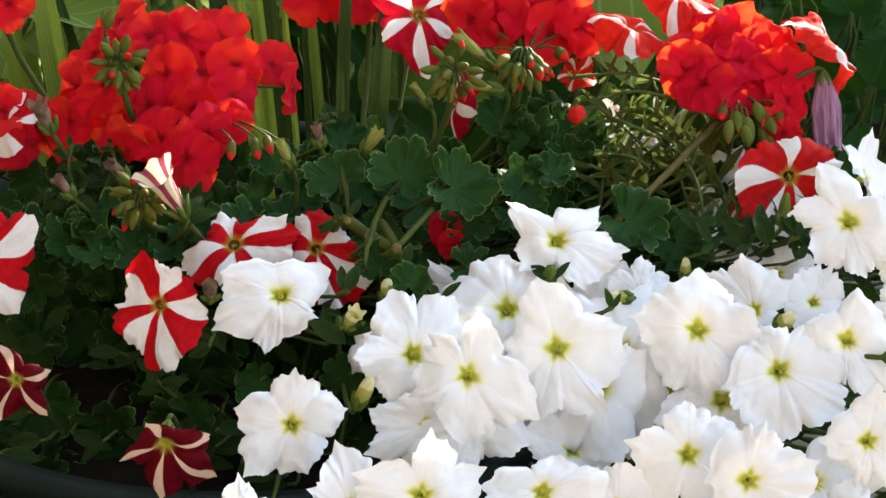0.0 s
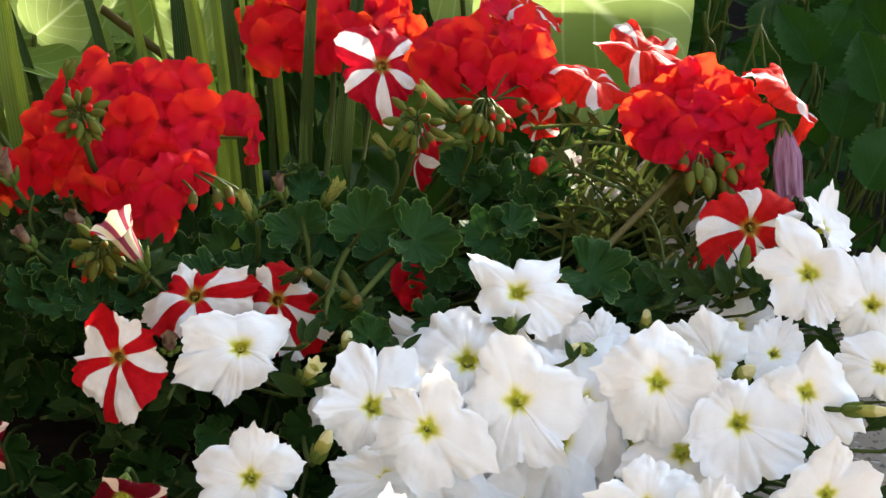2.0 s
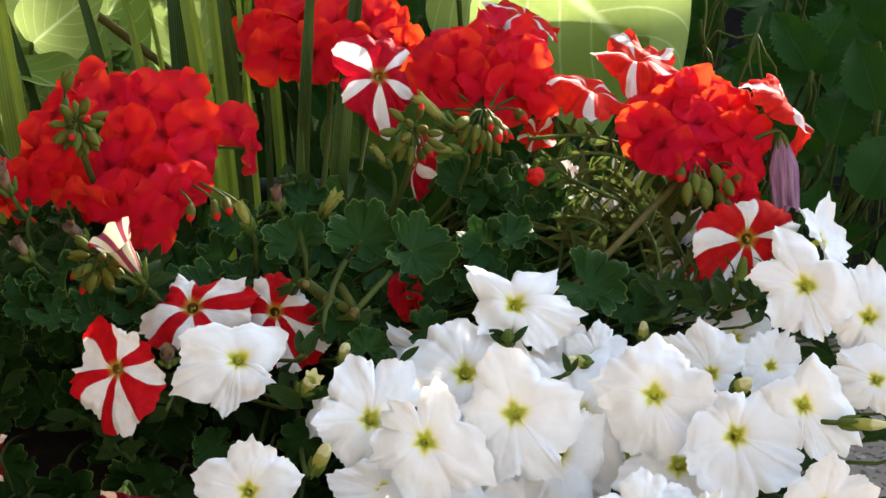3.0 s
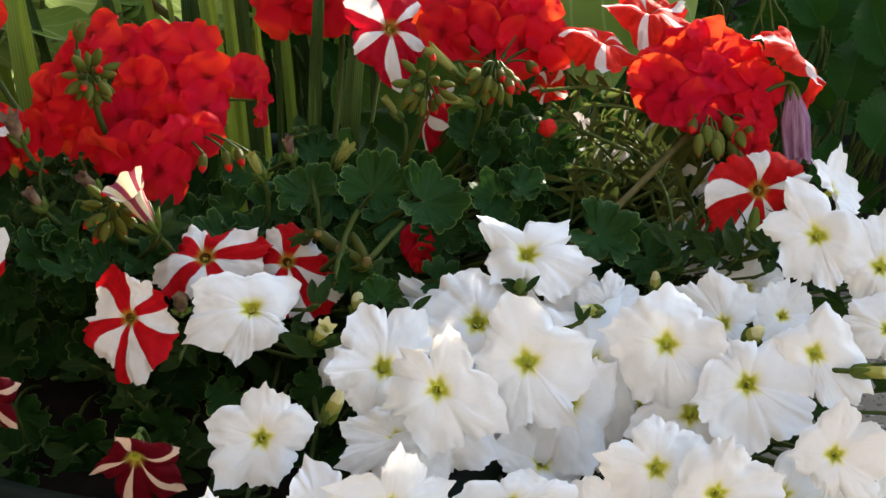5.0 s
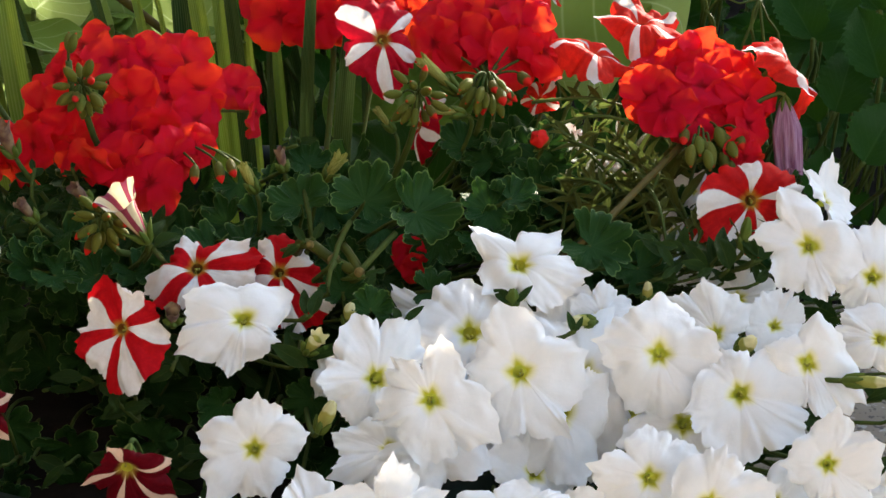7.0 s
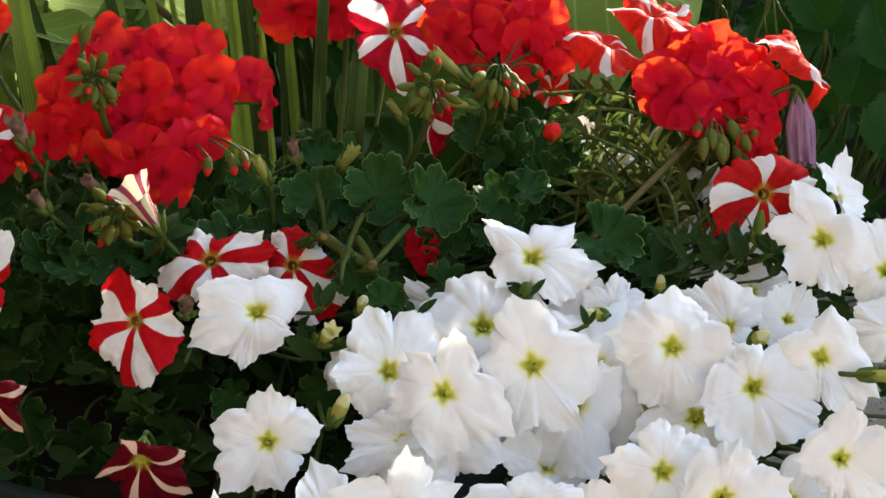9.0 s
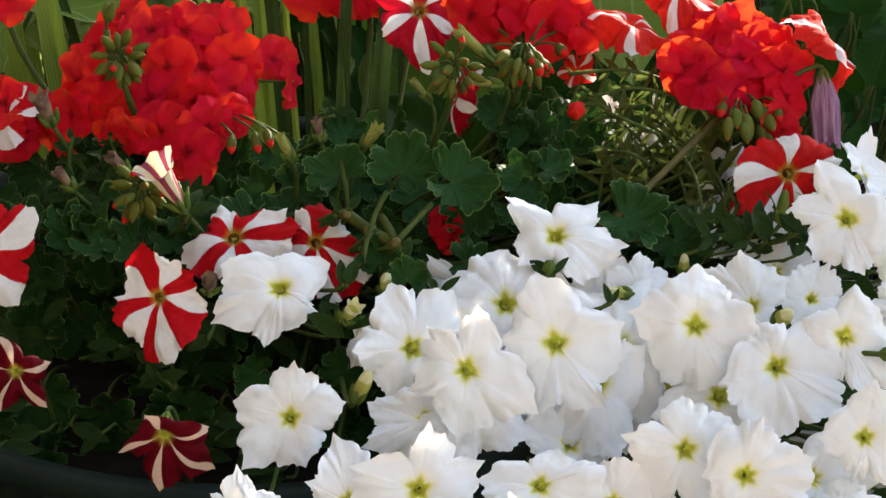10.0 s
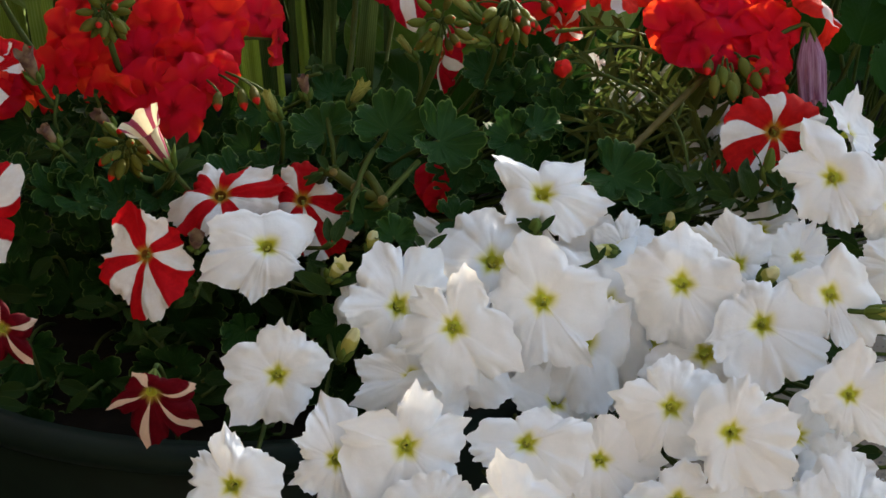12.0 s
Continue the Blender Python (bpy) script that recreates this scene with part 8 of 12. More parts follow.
petunia_plant.leaf(PETUNIA_LEAVES, (0.1389, 0.9005, 0.4047), (-0.09, -0.87, 0.48), (-0.02, 0.42, 0.91), 0.0120, 0.0008, root=(0.06, 1.06, 0.303))
petunia_plant.leaf(PETUNIA_LEAVES, (0.1347, 0.9071, 0.4135), (0.02, -0.60, 0.80), (-0.43, 0.38, 0.82), 0.0160, 0.0008, root=(0.06, 1.06, 0.303))
petunia_plant.leaf(PETUNIA_LEAVES, (0.1339, 0.9078, 0.4188), (0.47, -0.34, 0.82), (0.89, 0.19, 0.40), 0.0123, 0.0008, root=(0.06, 1.06, 0.303))
petunia_plant.leaf(PETUNIA_LEAVES, (0.1351, 0.9116, 0.4046), (-0.19, -0.77, 0.61), (-0.49, 0.37, 0.79), 0.0178, 0.0008, root=(0.06, 1.06, 0.303))
petunia_plant.leaf(PETUNIA_LEAVES, (0.1546, 0.9053, 0.4030), (-0.01, -0.68, 0.73), (-0.99, 0.07, 0.14), 0.0118, 0.0008, root=(0.06, 1.06, 0.303))
petunia_plant.leaf(PETUNIA_LEAVES, (0.1161, 0.9222, 0.4136), (0.45, -0.44, 0.77), (-0.95, 0.13, 0.28), 0.0147, 0.0008, root=(0.06, 1.06, 0.303))
petunia_plant.leaf(PETUNIA_LEAVES, (0.1518, 0.9102, 0.4098), (-0.26, -0.51, 0.82), (0.03, 0.42, 0.91), 0.0170, 0.0008, root=(0.06, 1.06, 0.303))
petunia_plant.leaf(PETUNIA_LEAVES, (0.1317, 0.8858, 0.4129), (0.21, -0.59, 0.78), (0.82, 0.24, 0.51), 0.0127, 0.0008, root=(0.06, 1.06, 0.303))
petunia_plant.leaf(PETUNIA_LEAVES, (0.1215, 0.8879, 0.4103), (-0.39, -0.51, 0.77), (-0.86, 0.22, 0.46), 0.0142, 0.0008, root=(0.06, 1.06, 0.303))
petunia_plant.leaf(PETUNIA_LEAVES, (0.1228, 0.9043, 0.4209), (0.46, -0.77, 0.45), (-0.99, 0.05, 0.10), 0.0141, 0.0008, root=(0.06, 1.06, 0.303))
petunia_plant.leaf(PETUNIA_LEAVES, (0.1214, 0.9101, 0.4119), (-0.18, -0.77, 0.61), (-0.78, 0.27, 0.57), 0.0145, 0.0008, root=(0.06, 1.06, 0.303))
petunia_plant.leaf(PETUNIA_LEAVES, (0.0353, 0.8635, 0.4091), (-0.02, -0.74, 0.67), (-0.71, 0.30, 0.64), 0.0125)
petunia_plant.leaf(PETUNIA_LEAVES, (0.0387, 0.8635, 0.4091), (-0.17, -0.72, 0.67), (0.59, 0.34, 0.73), 0.0125)

# ---- the border behind the pot ----
border_plant = Plant("border_plant", (0.298, 1.414, 0.0), "dark green leafy border plant with toothed leaves in shade", 31)
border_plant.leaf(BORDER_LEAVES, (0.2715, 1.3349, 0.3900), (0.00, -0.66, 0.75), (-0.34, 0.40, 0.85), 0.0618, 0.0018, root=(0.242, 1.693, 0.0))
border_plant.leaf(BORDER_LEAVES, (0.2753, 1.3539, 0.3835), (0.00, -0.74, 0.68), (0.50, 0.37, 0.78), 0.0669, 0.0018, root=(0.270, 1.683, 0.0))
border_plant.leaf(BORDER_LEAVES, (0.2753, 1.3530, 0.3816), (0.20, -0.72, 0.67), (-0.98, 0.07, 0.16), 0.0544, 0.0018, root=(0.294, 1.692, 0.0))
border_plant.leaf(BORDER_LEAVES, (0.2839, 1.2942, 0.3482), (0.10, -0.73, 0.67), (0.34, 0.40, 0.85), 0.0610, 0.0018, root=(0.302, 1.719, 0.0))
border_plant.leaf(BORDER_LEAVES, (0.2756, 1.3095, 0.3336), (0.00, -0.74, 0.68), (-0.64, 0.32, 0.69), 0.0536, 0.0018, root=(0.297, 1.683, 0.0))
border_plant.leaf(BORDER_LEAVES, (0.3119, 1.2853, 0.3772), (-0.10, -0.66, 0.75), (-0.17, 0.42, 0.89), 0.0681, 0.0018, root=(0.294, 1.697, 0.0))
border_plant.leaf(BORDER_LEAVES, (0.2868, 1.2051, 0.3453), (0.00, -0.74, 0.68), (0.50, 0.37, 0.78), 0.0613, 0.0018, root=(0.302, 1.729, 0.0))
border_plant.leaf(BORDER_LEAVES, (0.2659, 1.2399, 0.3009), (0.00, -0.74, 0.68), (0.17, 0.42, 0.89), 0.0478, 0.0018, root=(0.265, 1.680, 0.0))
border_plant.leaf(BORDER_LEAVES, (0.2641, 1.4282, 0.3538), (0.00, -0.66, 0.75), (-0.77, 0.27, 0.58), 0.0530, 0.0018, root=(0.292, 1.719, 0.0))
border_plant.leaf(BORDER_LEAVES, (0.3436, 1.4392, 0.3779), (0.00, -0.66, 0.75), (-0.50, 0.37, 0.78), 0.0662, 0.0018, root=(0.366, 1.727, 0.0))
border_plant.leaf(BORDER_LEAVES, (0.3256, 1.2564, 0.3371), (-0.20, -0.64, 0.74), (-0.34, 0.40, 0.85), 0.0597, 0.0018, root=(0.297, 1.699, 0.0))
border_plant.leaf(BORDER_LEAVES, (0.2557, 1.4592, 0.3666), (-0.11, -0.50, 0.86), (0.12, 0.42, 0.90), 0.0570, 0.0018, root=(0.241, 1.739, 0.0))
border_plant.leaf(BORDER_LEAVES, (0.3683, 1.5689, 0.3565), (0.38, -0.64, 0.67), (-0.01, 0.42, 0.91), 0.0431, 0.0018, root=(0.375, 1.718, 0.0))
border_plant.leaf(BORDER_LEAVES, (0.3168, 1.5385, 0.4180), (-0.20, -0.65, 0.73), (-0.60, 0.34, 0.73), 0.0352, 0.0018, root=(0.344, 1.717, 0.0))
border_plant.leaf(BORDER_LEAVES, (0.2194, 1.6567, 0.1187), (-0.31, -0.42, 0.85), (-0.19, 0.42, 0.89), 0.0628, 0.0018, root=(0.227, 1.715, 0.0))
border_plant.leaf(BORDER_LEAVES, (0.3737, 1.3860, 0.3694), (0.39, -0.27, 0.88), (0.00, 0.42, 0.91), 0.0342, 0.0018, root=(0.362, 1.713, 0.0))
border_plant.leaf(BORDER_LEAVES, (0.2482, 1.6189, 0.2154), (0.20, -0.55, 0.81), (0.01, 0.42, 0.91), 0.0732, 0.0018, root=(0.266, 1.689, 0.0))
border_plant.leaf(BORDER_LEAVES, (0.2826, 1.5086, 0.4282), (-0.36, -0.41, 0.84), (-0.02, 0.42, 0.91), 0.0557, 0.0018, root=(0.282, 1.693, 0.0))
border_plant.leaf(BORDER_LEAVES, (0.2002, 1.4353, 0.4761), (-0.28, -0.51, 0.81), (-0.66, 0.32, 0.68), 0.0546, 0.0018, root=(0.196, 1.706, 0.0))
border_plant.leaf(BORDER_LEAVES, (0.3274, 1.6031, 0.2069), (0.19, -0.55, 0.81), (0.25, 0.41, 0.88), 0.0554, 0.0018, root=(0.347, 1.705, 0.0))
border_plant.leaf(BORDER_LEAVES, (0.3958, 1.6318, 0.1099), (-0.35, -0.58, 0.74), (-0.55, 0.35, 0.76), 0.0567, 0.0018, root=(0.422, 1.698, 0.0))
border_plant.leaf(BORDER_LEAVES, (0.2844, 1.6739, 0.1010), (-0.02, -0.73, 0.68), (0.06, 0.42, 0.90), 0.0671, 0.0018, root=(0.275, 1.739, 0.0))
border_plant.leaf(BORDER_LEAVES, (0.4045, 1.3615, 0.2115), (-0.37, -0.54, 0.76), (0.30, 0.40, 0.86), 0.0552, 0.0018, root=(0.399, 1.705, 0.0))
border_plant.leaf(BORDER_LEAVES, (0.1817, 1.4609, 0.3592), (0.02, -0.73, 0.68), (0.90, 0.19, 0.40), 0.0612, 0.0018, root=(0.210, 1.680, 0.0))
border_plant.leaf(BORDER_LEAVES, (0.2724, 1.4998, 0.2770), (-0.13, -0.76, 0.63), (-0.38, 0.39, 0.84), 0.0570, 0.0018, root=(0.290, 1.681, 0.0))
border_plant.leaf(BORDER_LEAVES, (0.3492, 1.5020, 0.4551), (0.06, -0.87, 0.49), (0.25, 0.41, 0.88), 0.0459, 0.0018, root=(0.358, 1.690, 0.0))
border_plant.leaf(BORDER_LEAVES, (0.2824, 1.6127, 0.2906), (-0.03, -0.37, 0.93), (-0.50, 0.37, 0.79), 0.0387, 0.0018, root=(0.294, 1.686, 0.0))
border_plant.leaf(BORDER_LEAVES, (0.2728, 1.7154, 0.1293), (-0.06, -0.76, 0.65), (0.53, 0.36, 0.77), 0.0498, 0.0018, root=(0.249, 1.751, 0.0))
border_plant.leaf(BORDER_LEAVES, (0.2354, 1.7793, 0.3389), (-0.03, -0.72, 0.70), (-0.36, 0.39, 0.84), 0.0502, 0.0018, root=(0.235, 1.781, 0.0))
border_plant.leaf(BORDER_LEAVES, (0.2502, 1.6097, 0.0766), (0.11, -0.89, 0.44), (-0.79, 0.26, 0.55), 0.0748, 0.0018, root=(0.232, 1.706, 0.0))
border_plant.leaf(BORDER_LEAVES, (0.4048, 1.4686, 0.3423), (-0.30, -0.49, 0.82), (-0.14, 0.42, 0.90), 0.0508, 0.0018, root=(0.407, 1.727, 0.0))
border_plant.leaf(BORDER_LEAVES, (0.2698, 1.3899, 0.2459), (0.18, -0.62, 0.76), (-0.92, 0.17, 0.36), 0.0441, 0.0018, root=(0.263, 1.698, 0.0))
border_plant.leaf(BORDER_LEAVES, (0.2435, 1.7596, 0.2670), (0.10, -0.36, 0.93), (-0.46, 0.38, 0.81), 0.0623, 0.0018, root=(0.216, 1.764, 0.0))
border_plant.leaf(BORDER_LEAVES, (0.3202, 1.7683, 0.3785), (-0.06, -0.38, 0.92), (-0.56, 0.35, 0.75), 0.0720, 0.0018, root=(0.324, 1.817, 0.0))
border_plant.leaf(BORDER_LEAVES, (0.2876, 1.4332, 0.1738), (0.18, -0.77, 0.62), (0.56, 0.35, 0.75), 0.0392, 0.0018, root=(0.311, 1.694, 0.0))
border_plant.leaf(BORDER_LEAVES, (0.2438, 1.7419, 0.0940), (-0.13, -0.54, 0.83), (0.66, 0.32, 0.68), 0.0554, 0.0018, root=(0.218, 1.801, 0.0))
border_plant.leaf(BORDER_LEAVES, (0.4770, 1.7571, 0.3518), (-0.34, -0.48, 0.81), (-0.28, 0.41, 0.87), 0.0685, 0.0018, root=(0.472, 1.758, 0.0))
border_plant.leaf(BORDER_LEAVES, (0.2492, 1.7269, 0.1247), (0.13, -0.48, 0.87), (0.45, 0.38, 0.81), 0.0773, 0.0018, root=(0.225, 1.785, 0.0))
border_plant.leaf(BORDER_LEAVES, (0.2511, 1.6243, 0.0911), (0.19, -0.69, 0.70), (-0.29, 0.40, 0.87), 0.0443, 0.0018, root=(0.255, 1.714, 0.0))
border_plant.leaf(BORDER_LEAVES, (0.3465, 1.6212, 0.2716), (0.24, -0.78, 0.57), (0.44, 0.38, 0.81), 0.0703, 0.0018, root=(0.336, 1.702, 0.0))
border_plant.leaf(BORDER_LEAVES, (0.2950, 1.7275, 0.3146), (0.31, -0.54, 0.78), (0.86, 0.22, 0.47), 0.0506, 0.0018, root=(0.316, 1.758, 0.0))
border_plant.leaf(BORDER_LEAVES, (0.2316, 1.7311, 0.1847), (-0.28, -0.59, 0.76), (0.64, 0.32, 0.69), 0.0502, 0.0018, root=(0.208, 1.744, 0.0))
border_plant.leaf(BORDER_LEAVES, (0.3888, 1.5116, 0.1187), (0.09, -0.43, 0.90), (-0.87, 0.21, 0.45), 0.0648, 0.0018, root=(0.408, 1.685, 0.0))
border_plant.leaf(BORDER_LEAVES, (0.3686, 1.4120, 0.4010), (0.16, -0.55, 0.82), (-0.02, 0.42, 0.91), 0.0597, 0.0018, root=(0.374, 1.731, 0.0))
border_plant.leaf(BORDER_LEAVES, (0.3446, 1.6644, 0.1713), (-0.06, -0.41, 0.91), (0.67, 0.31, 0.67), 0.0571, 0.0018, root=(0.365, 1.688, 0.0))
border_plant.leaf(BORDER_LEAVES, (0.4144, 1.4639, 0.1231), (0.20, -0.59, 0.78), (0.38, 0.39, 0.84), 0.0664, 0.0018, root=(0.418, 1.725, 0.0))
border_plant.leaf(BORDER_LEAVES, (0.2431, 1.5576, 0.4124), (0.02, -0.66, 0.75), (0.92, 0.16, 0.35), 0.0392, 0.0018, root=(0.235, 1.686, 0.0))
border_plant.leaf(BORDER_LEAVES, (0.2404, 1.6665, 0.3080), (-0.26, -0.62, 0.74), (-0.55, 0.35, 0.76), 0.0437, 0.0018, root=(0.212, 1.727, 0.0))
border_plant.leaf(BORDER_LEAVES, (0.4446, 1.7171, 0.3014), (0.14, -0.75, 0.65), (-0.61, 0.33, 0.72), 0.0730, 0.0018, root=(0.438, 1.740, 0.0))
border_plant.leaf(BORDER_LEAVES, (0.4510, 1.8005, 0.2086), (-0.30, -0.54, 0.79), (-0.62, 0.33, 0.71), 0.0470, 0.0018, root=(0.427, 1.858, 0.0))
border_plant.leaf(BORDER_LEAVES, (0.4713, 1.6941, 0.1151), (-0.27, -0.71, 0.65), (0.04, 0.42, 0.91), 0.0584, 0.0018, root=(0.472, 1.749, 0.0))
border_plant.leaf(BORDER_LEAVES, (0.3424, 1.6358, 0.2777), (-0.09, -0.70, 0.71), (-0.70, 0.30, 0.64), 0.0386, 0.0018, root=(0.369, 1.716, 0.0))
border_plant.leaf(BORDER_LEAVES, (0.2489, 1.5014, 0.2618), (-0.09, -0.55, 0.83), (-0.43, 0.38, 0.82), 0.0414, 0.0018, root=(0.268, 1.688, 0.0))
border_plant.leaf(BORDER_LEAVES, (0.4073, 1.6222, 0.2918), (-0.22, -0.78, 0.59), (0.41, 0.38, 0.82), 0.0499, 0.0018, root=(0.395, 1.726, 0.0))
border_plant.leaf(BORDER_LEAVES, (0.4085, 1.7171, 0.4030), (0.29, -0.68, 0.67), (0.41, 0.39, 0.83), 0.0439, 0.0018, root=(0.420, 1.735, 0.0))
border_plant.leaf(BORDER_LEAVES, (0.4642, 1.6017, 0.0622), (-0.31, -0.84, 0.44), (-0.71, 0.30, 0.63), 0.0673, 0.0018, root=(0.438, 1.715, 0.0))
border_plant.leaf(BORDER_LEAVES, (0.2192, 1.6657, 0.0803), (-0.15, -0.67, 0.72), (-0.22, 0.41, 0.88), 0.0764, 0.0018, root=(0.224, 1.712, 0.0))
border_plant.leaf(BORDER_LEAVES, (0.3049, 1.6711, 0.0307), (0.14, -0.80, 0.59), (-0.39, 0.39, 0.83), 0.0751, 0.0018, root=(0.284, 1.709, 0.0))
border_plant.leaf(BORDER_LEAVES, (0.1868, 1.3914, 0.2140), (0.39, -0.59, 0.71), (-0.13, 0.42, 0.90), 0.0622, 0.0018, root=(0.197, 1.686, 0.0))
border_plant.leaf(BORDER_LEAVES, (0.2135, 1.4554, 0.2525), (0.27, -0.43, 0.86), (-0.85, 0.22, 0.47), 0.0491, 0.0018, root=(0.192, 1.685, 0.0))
border_plant.leaf(BORDER_LEAVES, (0.2646, 1.7319, 0.1795), (0.05, -0.65, 0.76), (0.53, 0.36, 0.77), 0.0492, 0.0018, root=(0.256, 1.757, 0.0))
border_plant.leaf(BORDER_LEAVES, (0.2311, 1.5401, 0.3773), (0.20, -0.45, 0.87), (-0.93, 0.15, 0.33), 0.0485, 0.0018, root=(0.231, 1.696, 0.0))
border_plant.leaf(BORDER_LEAVES, (0.2099, 1.5250, 0.2533), (0.14, -0.48, 0.86), (-0.87, 0.21, 0.44), 0.0544, 0.0018, root=(0.239, 1.737, 0.0))
border_plant.leaf(BORDER_LEAVES, (0.4048, 1.4312, 0.3041), (-0.24, -0.84, 0.49), (0.78, 0.27, 0.57), 0.0382, 0.0018, root=(0.388, 1.680, 0.0))
border_plant.leaf(BORDER_LEAVES, (0.3602, 1.4403, 0.1891), (0.37, -0.71, 0.60), (0.86, 0.21, 0.46), 0.0455, 0.0018, root=(0.354, 1.697, 0.0))
border_plant.leaf(BORDER_LEAVES, (0.3999, 1.3709, 0.1926), (0.08, -0.89, 0.45), (-0.45, 0.38, 0.81), 0.0429, 0.0018, root=(0.417, 1.723, 0.0))
border_plant.leaf(BORDER_LEAVES, (0.4028, 1.6034, 0.2628), (0.28, -0.58, 0.77), (0.41, 0.39, 0.83), 0.0611, 0.0018, root=(0.426, 1.719, 0.0))
border_plant.leaf(BORDER_LEAVES, (0.3220, 1.5677, 0.3138), (-0.37, -0.49, 0.79), (0.74, 0.28, 0.61), 0.0565, 0.0018, root=(0.313, 1.718, 0.0))
border_plant.leaf(BORDER_LEAVES, (0.2747, 1.5631, 0.3808), (-0.39, -0.29, 0.87), (-0.83, 0.24, 0.51), 0.0569, 0.0018, root=(0.278, 1.708, 0.0))
border_plant.leaf(BORDER_LEAVES, (0.3284, 1.6307, 0.2542), (0.19, -0.66, 0.73), (-0.93, 0.16, 0.33), 0.0440, 0.0018, root=(0.325, 1.699, 0.0))
border_plant.leaf(BORDER_LEAVES, (0.3440, 1.6663, 0.2634), (-0.36, -0.71, 0.60), (0.92, 0.16, 0.35), 0.0597, 0.0018, root=(0.319, 1.700, 0.0))
border_plant.leaf(BORDER_LEAVES, (0.2659, 1.6926, 0.0677), (0.34, -0.54, 0.77), (0.37, 0.39, 0.84), 0.0418, 0.0018, root=(0.263, 1.739, 0.0))
border_plant.leaf(BORDER_LEAVES, (0.1988, 1.4110, 0.4052), (0.03, -0.56, 0.83), (-0.46, 0.37, 0.80), 0.0433, 0.0018, root=(0.196, 1.719, 0.0))
border_plant.leaf(BORDER_LEAVES, (0.2142, 1.5228, 0.2731), (0.04, -0.80, 0.60), (0.61, 0.34, 0.72), 0.0654, 0.0018, root=(0.224, 1.729, 0.0))
border_plant.leaf(BORDER_LEAVES, (0.3191, 1.5234, 0.4494), (-0.06, -0.75, 0.66), (0.93, 0.16, 0.34), 0.0620, 0.0018, root=(0.304, 1.684, 0.0))
border_plant.leaf(BORDER_LEAVES, (0.2564, 1.4185, 0.3284), (0.39, -0.62, 0.68), (0.70, 0.30, 0.64), 0.0641, 0.0018, root=(0.254, 1.726, 0.0))
border_plant.leaf(BORDER_LEAVES, (0.4890, 1.7339, 0.1392), (0.36, -0.71, 0.60), (-0.81, 0.25, 0.54), 0.0752, 0.0018, root=(0.517, 1.793, 0.0))
border_plant.leaf(BORDER_LEAVES, (0.3566, 1.4768, 0.1810), (-0.10, -0.63, 0.77), (-0.61, 0.33, 0.72), 0.0367, 0.0018, root=(0.363, 1.730, 0.0))
border_plant.leaf(BORDER_LEAVES, (0.2316, 1.7041, 0.4003), (0.34, -0.63, 0.70), (0.10, 0.42, 0.90), 0.0451, 0.0018, root=(0.260, 1.716, 0.0))
border_plant.leaf(BORDER_LEAVES, (0.3852, 1.4355, 0.3290), (0.12, -0.87, 0.47), (-0.62, 0.33, 0.71), 0.0608, 0.0018, root=(0.413, 1.733, 0.0))
border_plant.leaf(BORDER_LEAVES, (0.2956, 1.5517, 0.1976), (0.38, -0.59, 0.71), (0.91, 0.17, 0.37), 0.0387, 0.0018, root=(0.297, 1.714, 0.0))
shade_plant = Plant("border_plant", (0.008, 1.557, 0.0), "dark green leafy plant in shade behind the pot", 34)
shade_plant.leaf(BORDER_LEAVES, (-0.1059, 1.3596, 0.2565), (-0.16, -0.44, 0.88), (0.27, 0.41, 0.87), 0.0574, 0.0018, root=(-0.133, 1.739, 0.0))
shade_plant.leaf(BORDER_LEAVES, (-0.0860, 1.8159, 0.2807), (-0.07, -0.77, 0.64), (-0.61, 0.33, 0.72), 0.0837, 0.0018, root=(-0.087, 1.859, 0.0))
shade_plant.leaf(BORDER_LEAVES, (0.1951, 1.8039, 0.2875), (-0.01, -0.88, 0.47), (0.58, 0.34, 0.74), 0.0664, 0.0018, root=(0.212, 1.825, 0.0))
shade_plant.leaf(BORDER_LEAVES, (0.0863, 1.8147, 0.2982), (-0.11, -0.59, 0.80), (0.13, 0.42, 0.90), 0.0618, 0.0018, root=(0.079, 1.870, 0.0))
shade_plant.leaf(BORDER_LEAVES, (0.0646, 1.7785, 0.2969), (0.05, -0.63, 0.77), (0.73, 0.29, 0.62), 0.0611, 0.0018, root=(0.044, 1.802, 0.0))
shade_plant.leaf(BORDER_LEAVES, (-0.0249, 1.5911, 0.3111), (0.17, -0.87, 0.47), (0.45, 0.38, 0.81), 0.0618, 0.0018, root=(0.003, 1.701, 0.0))
shade_plant.leaf(BORDER_LEAVES, (0.1566, 1.5016, 0.4392), (-0.31, -0.74, 0.59), (0.09, 0.42, 0.90), 0.0591, 0.0018, root=(0.164, 1.727, 0.0))
shade_plant.leaf(BORDER_LEAVES, (-0.0645, 1.3778, 0.3170), (-0.40, -0.34, 0.85), (-0.62, 0.33, 0.71), 0.0634, 0.0018, root=(-0.036, 1.695, 0.0))
shade_plant.leaf(BORDER_LEAVES, (0.0050, 1.6483, 0.2800), (-0.33, -0.36, 0.87), (0.70, 0.30, 0.65), 0.0807, 0.0018, root=(-0.008, 1.712, 0.0))
shade_plant.leaf(BORDER_LEAVES, (0.1262, 1.4822, 0.2101), (-0.12, -0.87, 0.48), (-0.03, 0.42, 0.91), 0.0485, 0.0018, root=(0.145, 1.695, 0.0))
shade_plant.leaf(BORDER_LEAVES, (0.0239, 1.6966, 0.0576), (0.32, -0.73, 0.61), (0.45, 0.38, 0.81), 0.0672, 0.0018, root=(0.029, 1.717, 0.0))
